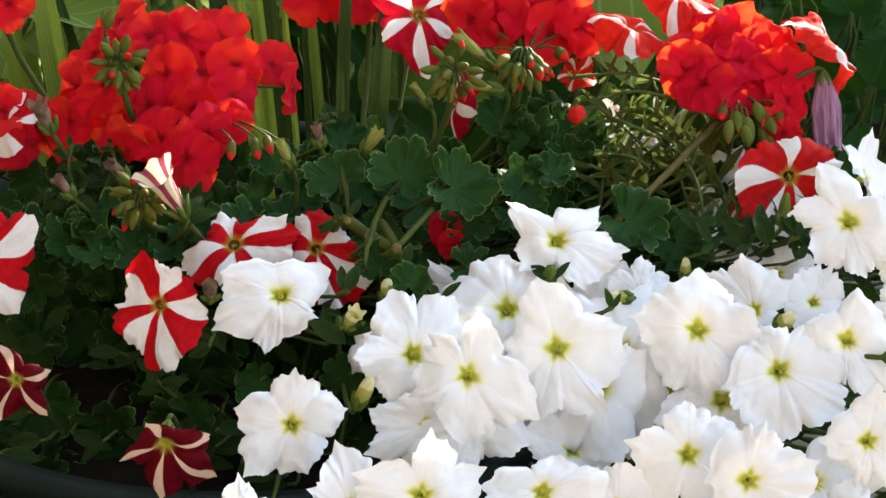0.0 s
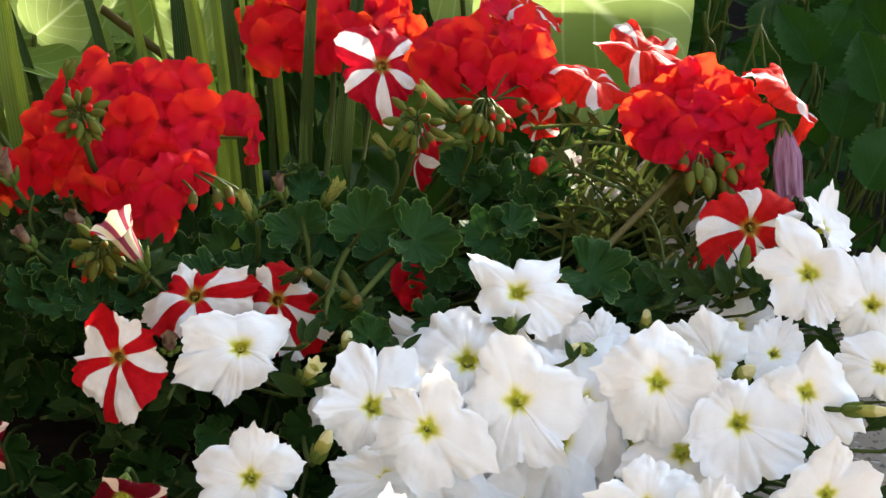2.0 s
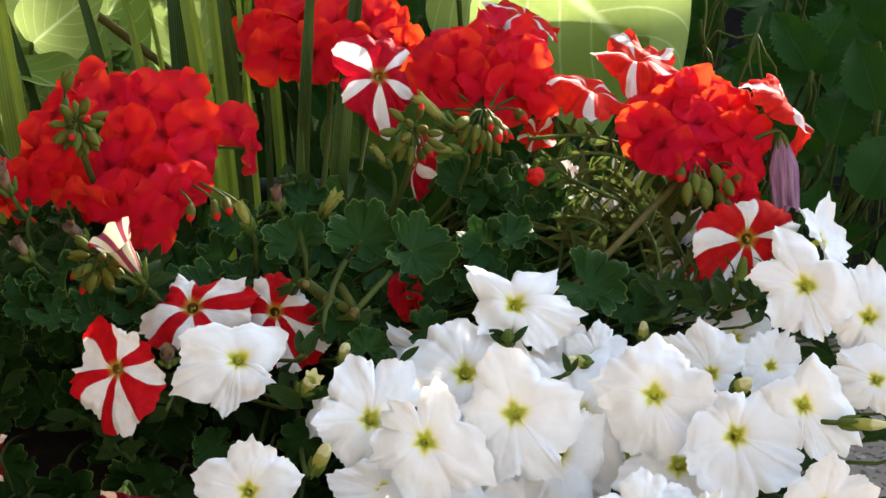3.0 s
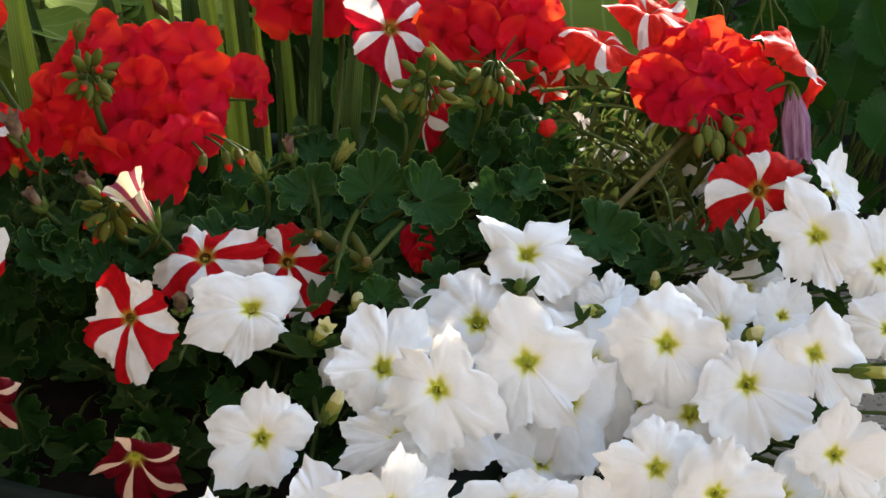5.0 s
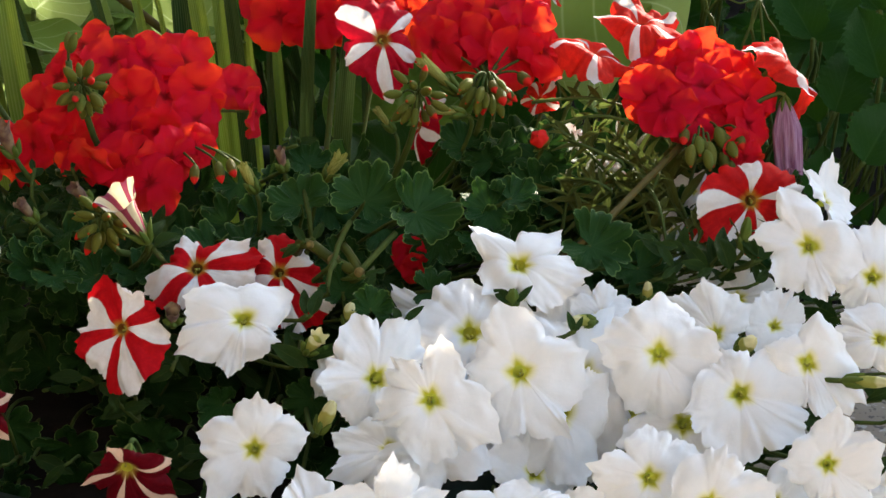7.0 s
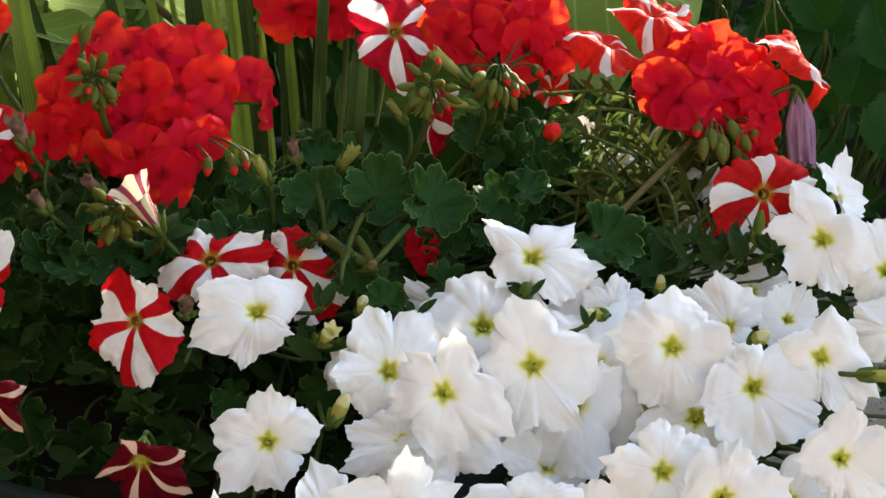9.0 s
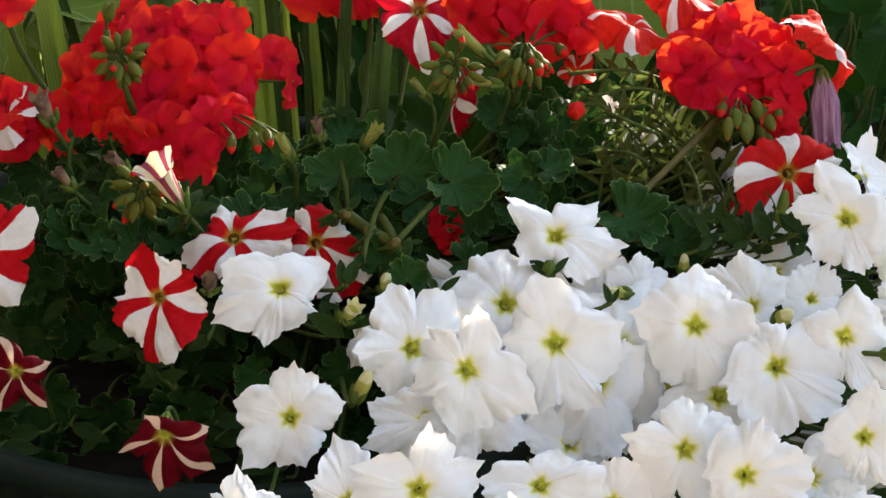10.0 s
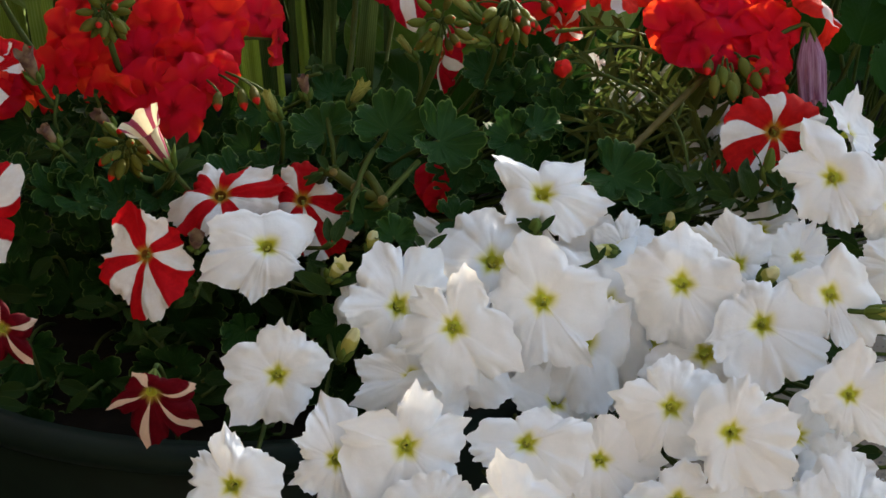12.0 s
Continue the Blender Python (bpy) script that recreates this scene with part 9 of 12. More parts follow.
shade_plant.leaf(BORDER_LEAVES, (0.0192, 1.5789, 0.2877), (-0.15, -0.61, 0.78), (0.07, 0.42, 0.90), 0.0586, 0.0018, root=(-0.003, 1.681, 0.0))
shade_plant.leaf(BORDER_LEAVES, (0.1371, 1.3828, 0.3800), (-0.04, -0.45, 0.89), (-0.93, 0.16, 0.34), 0.0402, 0.0018, root=(0.152, 1.695, 0.0))
shade_plant.leaf(BORDER_LEAVES, (0.0360, 1.3101, 0.2938), (0.23, -0.84, 0.49), (0.03, 0.42, 0.91), 0.0596, 0.0018, root=(0.050, 1.693, 0.0))
shade_plant.leaf(BORDER_LEAVES, (0.0531, 1.7324, 0.1945), (-0.34, -0.53, 0.77), (0.33, 0.40, 0.86), 0.0718, 0.0018, root=(0.052, 1.788, 0.0))
shade_plant.leaf(BORDER_LEAVES, (-0.0095, 1.6066, 0.4231), (-0.13, -0.81, 0.57), (0.62, 0.33, 0.71), 0.0549, 0.0018, root=(-0.028, 1.736, 0.0))
shade_plant.leaf(BORDER_LEAVES, (-0.0662, 1.8077, 0.3286), (0.08, -0.61, 0.79), (-0.45, 0.38, 0.81), 0.0583, 0.0018, root=(-0.077, 1.838, 0.0))
shade_plant.leaf(BORDER_LEAVES, (-0.0619, 1.7293, 0.3006), (-0.17, -0.89, 0.42), (0.78, 0.26, 0.56), 0.0725, 0.0018, root=(-0.057, 1.787, 0.0))
shade_plant.leaf(BORDER_LEAVES, (0.2064, 1.7430, 0.3050), (0.18, -0.80, 0.57), (0.62, 0.33, 0.71), 0.0797, 0.0018, root=(0.231, 1.763, 0.0))
shade_plant.leaf(BORDER_LEAVES, (-0.1073, 1.8382, 0.3307), (-0.27, -0.79, 0.55), (-0.74, 0.28, 0.61), 0.0715, 0.0018, root=(-0.080, 1.846, 0.0))
shade_plant.leaf(BORDER_LEAVES, (0.1549, 1.7121, 0.2726), (0.05, -0.41, 0.91), (0.41, 0.39, 0.83), 0.0852, 0.0018, root=(0.179, 1.753, 0.0))
shade_plant.leaf(BORDER_LEAVES, (-0.0248, 1.6755, 0.3181), (0.22, -0.75, 0.62), (0.50, 0.37, 0.78), 0.0551, 0.0018, root=(-0.000, 1.701, 0.0))
shade_plant.leaf(BORDER_LEAVES, (0.0523, 1.5946, 0.3694), (0.08, -0.85, 0.52), (-0.06, 0.42, 0.90), 0.0744, 0.0018, root=(0.036, 1.708, 0.0))
shade_plant.leaf(BORDER_LEAVES, (0.0334, 1.3415, 0.3978), (0.10, -0.84, 0.53), (-0.76, 0.27, 0.59), 0.0637, 0.0018, root=(0.046, 1.710, 0.0))
shade_plant.leaf(BORDER_LEAVES, (0.0379, 1.4024, 0.2308), (0.24, -0.75, 0.61), (-0.30, 0.40, 0.86), 0.0658, 0.0018, root=(0.029, 1.693, 0.0))
shade_plant.leaf(BORDER_LEAVES, (-0.1145, 1.3640, 0.4296), (-0.26, -0.53, 0.81), (0.91, 0.17, 0.37), 0.0433, 0.0018, root=(-0.121, 1.688, 0.0))
shade_plant.leaf(BORDER_LEAVES, (0.1559, 1.4020, 0.4010), (-0.28, -0.76, 0.58), (0.67, 0.31, 0.67), 0.0662, 0.0018, root=(0.128, 1.684, 0.0))
shade_plant.leaf(BORDER_LEAVES, (-0.1466, 1.6703, 0.3716), (0.23, -0.79, 0.57), (0.13, 0.42, 0.90), 0.0695, 0.0018, root=(-0.149, 1.728, 0.0))
shade_plant.leaf(BORDER_LEAVES, (0.1736, 1.4226, 0.1931), (0.19, -0.79, 0.59), (0.63, 0.33, 0.70), 0.0642, 0.0018, root=(0.198, 1.698, 0.0))
shade_plant.leaf(BORDER_LEAVES, (-0.1130, 1.3242, 0.2298), (0.21, -0.68, 0.70), (-0.36, 0.39, 0.85), 0.0443, 0.0018, root=(-0.113, 1.682, 0.0))
shade_plant.leaf(BORDER_LEAVES, (0.0909, 1.3438, 0.3238), (0.33, -0.58, 0.74), (-0.69, 0.31, 0.66), 0.0689, 0.0018, root=(0.097, 1.683, 0.0))
shade_plant.leaf(BORDER_LEAVES, (0.1271, 1.3479, 0.2708), (0.19, -0.85, 0.49), (0.06, 0.42, 0.90), 0.0389, 0.0018, root=(0.128, 1.714, 0.0))
shade_plant.leaf(BORDER_LEAVES, (0.2047, 1.6277, 0.1183), (-0.25, -0.61, 0.75), (-0.22, 0.41, 0.88), 0.0482, 0.0018, root=(0.192, 1.681, 0.0))
shade_plant.leaf(BORDER_LEAVES, (0.0431, 1.7838, 0.3481), (0.22, -0.78, 0.58), (0.82, 0.24, 0.52), 0.0543, 0.0018, root=(0.037, 1.807, 0.0))
shade_plant.leaf(BORDER_LEAVES, (0.1684, 1.5465, 0.4339), (-0.31, -0.67, 0.68), (-0.05, 0.42, 0.91), 0.0676, 0.0018, root=(0.187, 1.704, 0.0))
shade_plant.leaf(BORDER_LEAVES, (-0.0816, 1.5825, 0.1225), (0.31, -0.39, 0.87), (0.92, 0.17, 0.36), 0.0858, 0.0018, root=(-0.081, 1.702, 0.0))
shade_plant.leaf(BORDER_LEAVES, (-0.0936, 1.4365, 0.2556), (0.08, -0.80, 0.60), (0.05, 0.42, 0.91), 0.0442, 0.0018, root=(-0.071, 1.712, 0.0))
shade_plant.leaf(BORDER_LEAVES, (0.1090, 1.7178, 0.4039), (0.15, -0.37, 0.92), (0.68, 0.31, 0.66), 0.0595, 0.0018, root=(0.128, 1.742, 0.0))
shade_plant.leaf(BORDER_LEAVES, (0.1493, 1.5028, 0.4161), (0.01, -0.51, 0.86), (-0.86, 0.21, 0.46), 0.0755, 0.0018, root=(0.171, 1.707, 0.0))
shade_plant.leaf(BORDER_LEAVES, (0.2279, 1.8473, 0.3546), (0.15, -0.79, 0.60), (0.66, 0.32, 0.68), 0.0513, 0.0018, root=(0.233, 1.868, 0.0))
shade_plant.leaf(BORDER_LEAVES, (0.0110, 1.4960, 0.3797), (-0.39, -0.49, 0.78), (-0.78, 0.26, 0.56), 0.0560, 0.0018, root=(0.027, 1.703, 0.0))
shade_plant.leaf(BORDER_LEAVES, (0.1608, 1.6878, 0.1869), (-0.38, -0.51, 0.78), (0.82, 0.24, 0.52), 0.0841, 0.0018, root=(0.132, 1.726, 0.0))
shade_plant.leaf(BORDER_LEAVES, (-0.0055, 1.7289, 0.0809), (-0.33, -0.81, 0.48), (0.23, 0.41, 0.88), 0.0660, 0.0018, root=(0.005, 1.733, 0.0))
shade_plant.leaf(BORDER_LEAVES, (0.0657, 1.4282, 0.1884), (0.30, -0.67, 0.67), (0.34, 0.40, 0.85), 0.0670, 0.0018, root=(0.053, 1.708, 0.0))
shade_plant.leaf(BORDER_LEAVES, (0.1715, 1.5206, 0.2596), (-0.00, -0.89, 0.45), (-0.47, 0.37, 0.80), 0.0666, 0.0018, root=(0.181, 1.738, 0.0))
shade_plant.leaf(BORDER_LEAVES, (-0.0699, 1.5660, 0.2128), (-0.06, -0.64, 0.77), (0.56, 0.35, 0.75), 0.0749, 0.0018, root=(-0.060, 1.708, 0.0))
shade_plant.leaf(BORDER_LEAVES, (-0.0450, 1.4920, 0.2831), (0.00, -0.63, 0.78), (0.87, 0.21, 0.44), 0.0714, 0.0018, root=(-0.066, 1.716, 0.0))
shade_plant.leaf(BORDER_LEAVES, (0.1732, 1.4095, 0.4389), (0.26, -0.56, 0.79), (-0.04, 0.42, 0.91), 0.0451, 0.0018, root=(0.169, 1.684, 0.0))
shade_plant.leaf(BORDER_LEAVES, (0.0046, 1.4607, 0.4416), (-0.26, -0.82, 0.50), (-0.04, 0.42, 0.91), 0.0668, 0.0018, root=(-0.012, 1.715, 0.0))
shade_plant.leaf(BORDER_LEAVES, (0.0599, 1.5610, 0.3279), (0.08, -0.83, 0.55), (-0.68, 0.31, 0.67), 0.0739, 0.0018, root=(0.033, 1.733, 0.0))
shade_plant.leaf(BORDER_LEAVES, (0.0584, 1.5884, 0.2564), (0.29, -0.43, 0.86), (-0.16, 0.42, 0.90), 0.0777, 0.0018, root=(0.065, 1.691, 0.0))
shade_plant.leaf(BORDER_LEAVES, (-0.1116, 1.5930, 0.3976), (-0.23, -0.70, 0.68), (-0.41, 0.38, 0.83), 0.0582, 0.0018, root=(-0.119, 1.726, 0.0))
shade_plant.leaf(BORDER_LEAVES, (-0.0424, 1.6677, 0.1354), (0.39, -0.48, 0.79), (0.21, 0.41, 0.89), 0.0842, 0.0018, root=(-0.016, 1.704, 0.0))
shade_plant.leaf(BORDER_LEAVES, (0.0243, 1.6739, 0.2781), (0.02, -0.38, 0.93), (-0.71, 0.30, 0.63), 0.0816, 0.0018, root=(0.052, 1.731, 0.0))
shade_plant.leaf(BORDER_LEAVES, (0.0531, 1.5252, 0.3041), (0.17, -0.87, 0.46), (0.06, 0.42, 0.90), 0.0650, 0.0018, root=(0.042, 1.694, 0.0))
shade_plant.leaf(BORDER_LEAVES, (-0.0791, 1.3938, 0.2473), (-0.09, -0.57, 0.81), (-0.30, 0.40, 0.87), 0.0415, 0.0018, root=(-0.104, 1.738, 0.0))
shade_plant.leaf(BORDER_LEAVES, (-0.0790, 1.4584, 0.2199), (0.33, -0.59, 0.74), (0.84, 0.23, 0.48), 0.0666, 0.0018, root=(-0.106, 1.714, 0.0))
shade_plant.leaf(BORDER_LEAVES, (0.1773, 1.3678, 0.2636), (-0.23, -0.54, 0.81), (-0.28, 0.41, 0.87), 0.0687, 0.0018, root=(0.179, 1.724, 0.0))
shade_plant.leaf(BORDER_LEAVES, (-0.1496, 1.8278, 0.2698), (0.22, -0.65, 0.73), (-0.92, 0.16, 0.35), 0.0870, 0.0018, root=(-0.129, 1.841, 0.0))
shade_plant.leaf(BORDER_LEAVES, (0.1236, 1.5003, 0.3507), (0.30, -0.80, 0.51), (-0.80, 0.25, 0.55), 0.0432, 0.0018, root=(0.139, 1.739, 0.0))
shade_plant.leaf(BORDER_LEAVES, (-0.0691, 1.3587, 0.2832), (-0.28, -0.57, 0.77), (0.81, 0.25, 0.53), 0.0525, 0.0018, root=(-0.065, 1.697, 0.0))
shade_plant.leaf(BORDER_LEAVES, (0.1386, 1.4276, 0.2116), (-0.39, -0.64, 0.67), (-0.61, 0.33, 0.72), 0.0450, 0.0018, root=(0.146, 1.698, 0.0))
shade_plant.leaf(BORDER_LEAVES, (-0.0563, 1.4040, 0.3547), (0.31, -0.84, 0.44), (-0.78, 0.26, 0.56), 0.0566, 0.0018, root=(-0.053, 1.697, 0.0))
shade_plant.leaf(BORDER_LEAVES, (0.0544, 1.5975, 0.3856), (0.14, -0.83, 0.54), (0.55, 0.35, 0.76), 0.0454, 0.0018, root=(0.047, 1.707, 0.0))
shade_plant.leaf(BORDER_LEAVES, (0.0499, 1.3035, 0.3086), (-0.07, -0.80, 0.60), (-0.02, 0.42, 0.91), 0.0591, 0.0018, root=(0.027, 1.702, 0.0))
shade_plant.leaf(BORDER_LEAVES, (0.2052, 1.4868, 0.2495), (0.28, -0.41, 0.87), (-0.79, 0.26, 0.56), 0.0684, 0.0018, root=(0.185, 1.681, 0.0))
shade_plant.leaf(BORDER_LEAVES, (0.1863, 1.5704, 0.2268), (-0.08, -0.88, 0.46), (-0.18, 0.42, 0.89), 0.0713, 0.0018, root=(0.160, 1.685, 0.0))
shade_plant.leaf(BORDER_LEAVES, (0.2131, 1.7278, 0.0877), (0.14, -0.73, 0.67), (0.91, 0.17, 0.37), 0.0719, 0.0018, root=(0.238, 1.787, 0.0))
shade_plant.leaf(BORDER_LEAVES, (-0.0299, 1.4797, 0.4591), (0.22, -0.67, 0.71), (-0.17, 0.42, 0.89), 0.0734, 0.0018, root=(-0.055, 1.691, 0.0))
shade_plant.leaf(BORDER_LEAVES, (0.2319, 1.6367, 0.1671), (-0.36, -0.83, 0.43), (0.39, 0.39, 0.83), 0.0870, 0.0018, root=(0.253, 1.714, 0.0))
shade_plant.leaf(BORDER_LEAVES, (0.1278, 1.4862, 0.4136), (-0.15, -0.56, 0.81), (-0.28, 0.41, 0.87), 0.0728, 0.0018, root=(0.118, 1.693, 0.0))
shade_plant.leaf(BORDER_LEAVES, (0.1899, 1.4314, 0.3816), (0.30, -0.83, 0.47), (0.25, 0.41, 0.88), 0.0712, 0.0018, root=(0.192, 1.738, 0.0))
shade_plant.leaf(BORDER_LEAVES, (0.0340, 1.6662, 0.1388), (-0.31, -0.83, 0.46), (0.34, 0.40, 0.85), 0.0567, 0.0018, root=(0.004, 1.715, 0.0))
shade_plant.leaf(BORDER_LEAVES, (-0.1294, 1.4713, 0.3746), (-0.16, -0.75, 0.64), (-0.18, 0.42, 0.89), 0.0424, 0.0018, root=(-0.152, 1.707, 0.0))
shade_plant.leaf(BORDER_LEAVES, (0.2297, 1.6009, 0.2141), (-0.37, -0.82, 0.43), (-0.59, 0.34, 0.73), 0.0655, 0.0018, root=(0.212, 1.680, 0.0))
shade_plant.leaf(BORDER_LEAVES, (-0.0901, 1.6250, 0.1877), (0.13, -0.78, 0.61), (-0.68, 0.31, 0.66), 0.0632, 0.0018, root=(-0.114, 1.730, 0.0))
shade_plant.leaf(BORDER_LEAVES, (-0.0237, 1.4726, 0.2293), (0.00, -0.89, 0.45), (-0.78, 0.26, 0.56), 0.0438, 0.0018, root=(-0.013, 1.717, 0.0))
shade_plant.leaf(BORDER_LEAVES, (-0.0695, 1.6786, 0.2015), (-0.23, -0.38, 0.90), (-0.64, 0.32, 0.70), 0.0644, 0.0018, root=(-0.087, 1.738, 0.0))
shade_plant.leaf(BORDER_LEAVES, (0.2018, 1.4532, 0.1787), (0.06, -0.49, 0.87), (0.13, 0.42, 0.90), 0.0661, 0.0018, root=(0.193, 1.714, 0.0))
shade_plant.leaf(BORDER_LEAVES, (0.0457, 1.3921, 0.3705), (0.39, -0.56, 0.73), (0.34, 0.40, 0.85), 0.0489, 0.0018, root=(0.044, 1.701, 0.0))
shade_plant.leaf(BORDER_LEAVES, (-0.1184, 1.3862, 0.3571), (0.17, -0.64, 0.75), (-0.73, 0.29, 0.62), 0.0560, 0.0018, root=(-0.088, 1.713, 0.0))
shade_plant.leaf(BORDER_LEAVES, (0.0046, 1.3827, 0.3496), (-0.23, -0.57, 0.79), (-0.79, 0.26, 0.55), 0.0427, 0.0018, root=(0.029, 1.731, 0.0))
shade_plant.leaf(BORDER_LEAVES, (-0.0771, 1.3959, 0.4398), (-0.13, -0.36, 0.92), (-0.36, 0.39, 0.85), 0.0607, 0.0018, root=(-0.064, 1.695, 0.0))
shade_plant.leaf(BORDER_LEAVES, (-0.0373, 1.4896, 0.4190), (0.20, -0.80, 0.57), (-0.71, 0.30, 0.64), 0.0586, 0.0018, root=(-0.042, 1.719, 0.0))
shade_plant.leaf(BORDER_LEAVES, (-0.0634, 1.3935, 0.2307), (-0.03, -0.45, 0.89), (0.84, 0.23, 0.49), 0.0439, 0.0018, root=(-0.037, 1.722, 0.0))
shade_plant.leaf(BORDER_LEAVES, (0.1933, 1.2886, 0.3286), (-0.27, -0.78, 0.57), (0.86, 0.22, 0.47), 0.0435, 0.0018, root=(0.189, 1.696, 0.0))
shade_plant.leaf(BORDER_LEAVES, (0.1116, 1.3366, 0.3806), (0.03, -0.55, 0.83), (-0.10, 0.42, 0.90), 0.0359, 0.0018, root=(0.127, 1.719, 0.0))
shade_plant.leaf(BORDER_LEAVES, (0.2090, 1.3799, 0.4565), (-0.03, -0.78, 0.63), (-0.42, 0.38, 0.82), 0.0445, 0.0018, root=(0.223, 1.695, 0.0))
shade_plant.leaf(BORDER_LEAVES, (0.0941, 1.3506, 0.3853), (-0.31, -0.41, 0.86), (0.88, 0.20, 0.42), 0.0609, 0.0018, root=(0.069, 1.710, 0.0))
shade_plant.leaf(BORDER_LEAVES, (0.0564, 1.3859, 0.4119), (-0.39, -0.54, 0.75), (0.58, 0.34, 0.74), 0.0396, 0.0018, root=(0.041, 1.700, 0.0))
shade_plant.leaf(BORDER_LEAVES, (-0.1392, 1.4211, 0.3774), (-0.28, -0.71, 0.65), (0.90, 0.19, 0.40), 0.0643, 0.0018, root=(-0.116, 1.739, 0.0))
shade_plant.leaf(BORDER_LEAVES, (0.0897, 1.4130, 0.4125), (0.15, -0.89, 0.42), (-0.91, 0.17, 0.37), 0.0608, 0.0018, root=(0.120, 1.736, 0.0))
shade_plant.leaf(BORDER_LEAVES, (0.0664, 1.4521, 0.3322), (0.37, -0.62, 0.69), (0.71, 0.30, 0.64), 0.0661, 0.0018, root=(0.093, 1.690, 0.0))
shade_plant.leaf(BORDER_LEAVES, (-0.0593, 1.4480, 0.4136), (-0.07, -0.88, 0.47), (-0.85, 0.22, 0.47), 0.0369, 0.0018, root=(-0.030, 1.730, 0.0))
shade_plant.leaf(BORDER_LEAVES, (0.1892, 1.4131, 0.3315), (-0.17, -0.44, 0.88), (0.70, 0.30, 0.65), 0.0372, 0.0018, root=(0.178, 1.702, 0.0))
shade_plant.leaf(BORDER_LEAVES, (-0.0817, 1.4511, 0.4137), (0.30, -0.62, 0.72), (-0.56, 0.35, 0.75), 0.0449, 0.0018, root=(-0.090, 1.681, 0.0))
shade_plant.leaf(BORDER_LEAVES, (0.2181, 1.4054, 0.4175), (-0.20, -0.40, 0.89), (0.91, 0.17, 0.37), 0.0396, 0.0018, root=(0.202, 1.684, 0.0))
shade_plant.leaf(BORDER_LEAVES, (-0.0919, 1.4475, 0.4188), (0.10, -0.77, 0.63), (0.47, 0.37, 0.80), 0.0437, 0.0018, root=(-0.100, 1.727, 0.0))
shade_plant.leaf(BORDER_LEAVES, (0.2175, 1.4681, 0.4037), (0.24, -0.82, 0.52), (-0.67, 0.31, 0.67), 0.0442, 0.0018, root=(0.235, 1.709, 0.0))
shade_plant.leaf(BORDER_LEAVES, (0.1437, 1.4066, 0.3553), (0.28, -0.71, 0.65), (0.68, 0.31, 0.67), 0.0611, 0.0018, root=(0.132, 1.681, 0.0))
shade_plant.leaf(BORDER_LEAVES, (0.1792, 1.4412, 0.4254), (0.07, -0.88, 0.46), (-0.67, 0.31, 0.68), 0.0509, 0.0018, root=(0.190, 1.695, 0.0))
shade_plant.leaf(BORDER_LEAVES, (-0.1448, 1.4560, 0.3677), (0.25, -0.44, 0.86), (-0.81, 0.25, 0.53), 0.0471, 0.0018, root=(-0.145, 1.727, 0.0))
shade_plant.leaf(BORDER_LEAVES, (0.1462, 1.3990, 0.3221), (0.15, -0.82, 0.55), (-0.49, 0.37, 0.79), 0.0535, 0.0018, root=(0.175, 1.708, 0.0))
shade_plant.leaf(BORDER_LEAVES, (-0.0376, 1.4535, 0.3745), (0.14, -0.57, 0.81), (0.13, 0.42, 0.90), 0.0630, 0.0018, root=(-0.021, 1.740, 0.0))
shade_plant.leaf(BORDER_LEAVES, (0.0846, 1.2985, 0.3218), (0.01, -0.45, 0.89), (-0.92, 0.16, 0.35), 0.0482, 0.0018, root=(0.096, 1.706, 0.0))
shade_plant.leaf(BORDER_LEAVES, (0.0598, 1.2906, 0.3142), (0.36, -0.65, 0.67), (-0.06, 0.42, 0.90), 0.0419, 0.0018, root=(0.032, 1.704, 0.0))
shade_plant.leaf(BORDER_LEAVES, (0.1236, 1.3248, 0.4016), (-0.26, -0.74, 0.63), (-0.66, 0.32, 0.68), 0.0503, 0.0018, root=(0.148, 1.690, 0.0))
shade_plant.leaf(BORDER_LEAVES, (-0.1644, 1.4103, 0.4338), (-0.18, -0.86, 0.48), (-0.59, 0.34, 0.73), 0.0563, 0.0018, root=(-0.145, 1.734, 0.0))
shade_plant.leaf(BORDER_LEAVES, (0.1002, 1.3278, 0.3377), (0.15, -0.55, 0.82), (0.84, 0.23, 0.49), 0.0414, 0.0018, root=(0.089, 1.720, 0.0))
shade_plant.leaf(BORDER_LEAVES, (-0.1571, 1.3418, 0.2987), (-0.30, -0.46, 0.84), (-0.41, 0.39, 0.83), 0.0495, 0.0018, root=(-0.182, 1.734, 0.0))
shade_plant.leaf(BORDER_LEAVES, (-0.0641, 1.3887, 0.4568), (-0.36, -0.51, 0.78), (0.65, 0.32, 0.69), 0.0381, 0.0018, root=(-0.074, 1.716, 0.0))
shade_plant.leaf(BORDER_LEAVES, (-0.0202, 1.3652, 0.3937), (0.05, -0.77, 0.63), (-0.30, 0.40, 0.86), 0.0385, 0.0018, root=(-0.026, 1.685, 0.0))
shade_plant.leaf(BORDER_LEAVES, (0.0618, 1.4319, 0.3779), (-0.14, -0.48, 0.87), (-0.93, 0.15, 0.32), 0.0370, 0.0018, root=(0.070, 1.710, 0.0))
shade_plant.leaf(BORDER_LEAVES, (0.2127, 1.3254, 0.3723), (-0.12, -0.45, 0.88), (0.05, 0.42, 0.91), 0.0438, 0.0018, root=(0.183, 1.680, 0.0))
shade_plant.leaf(BORDER_LEAVES, (-0.0828, 1.3713, 0.3340), (0.38, -0.41, 0.83), (-0.14, 0.42, 0.90), 0.0477, 0.0018, root=(-0.106, 1.713, 0.0))
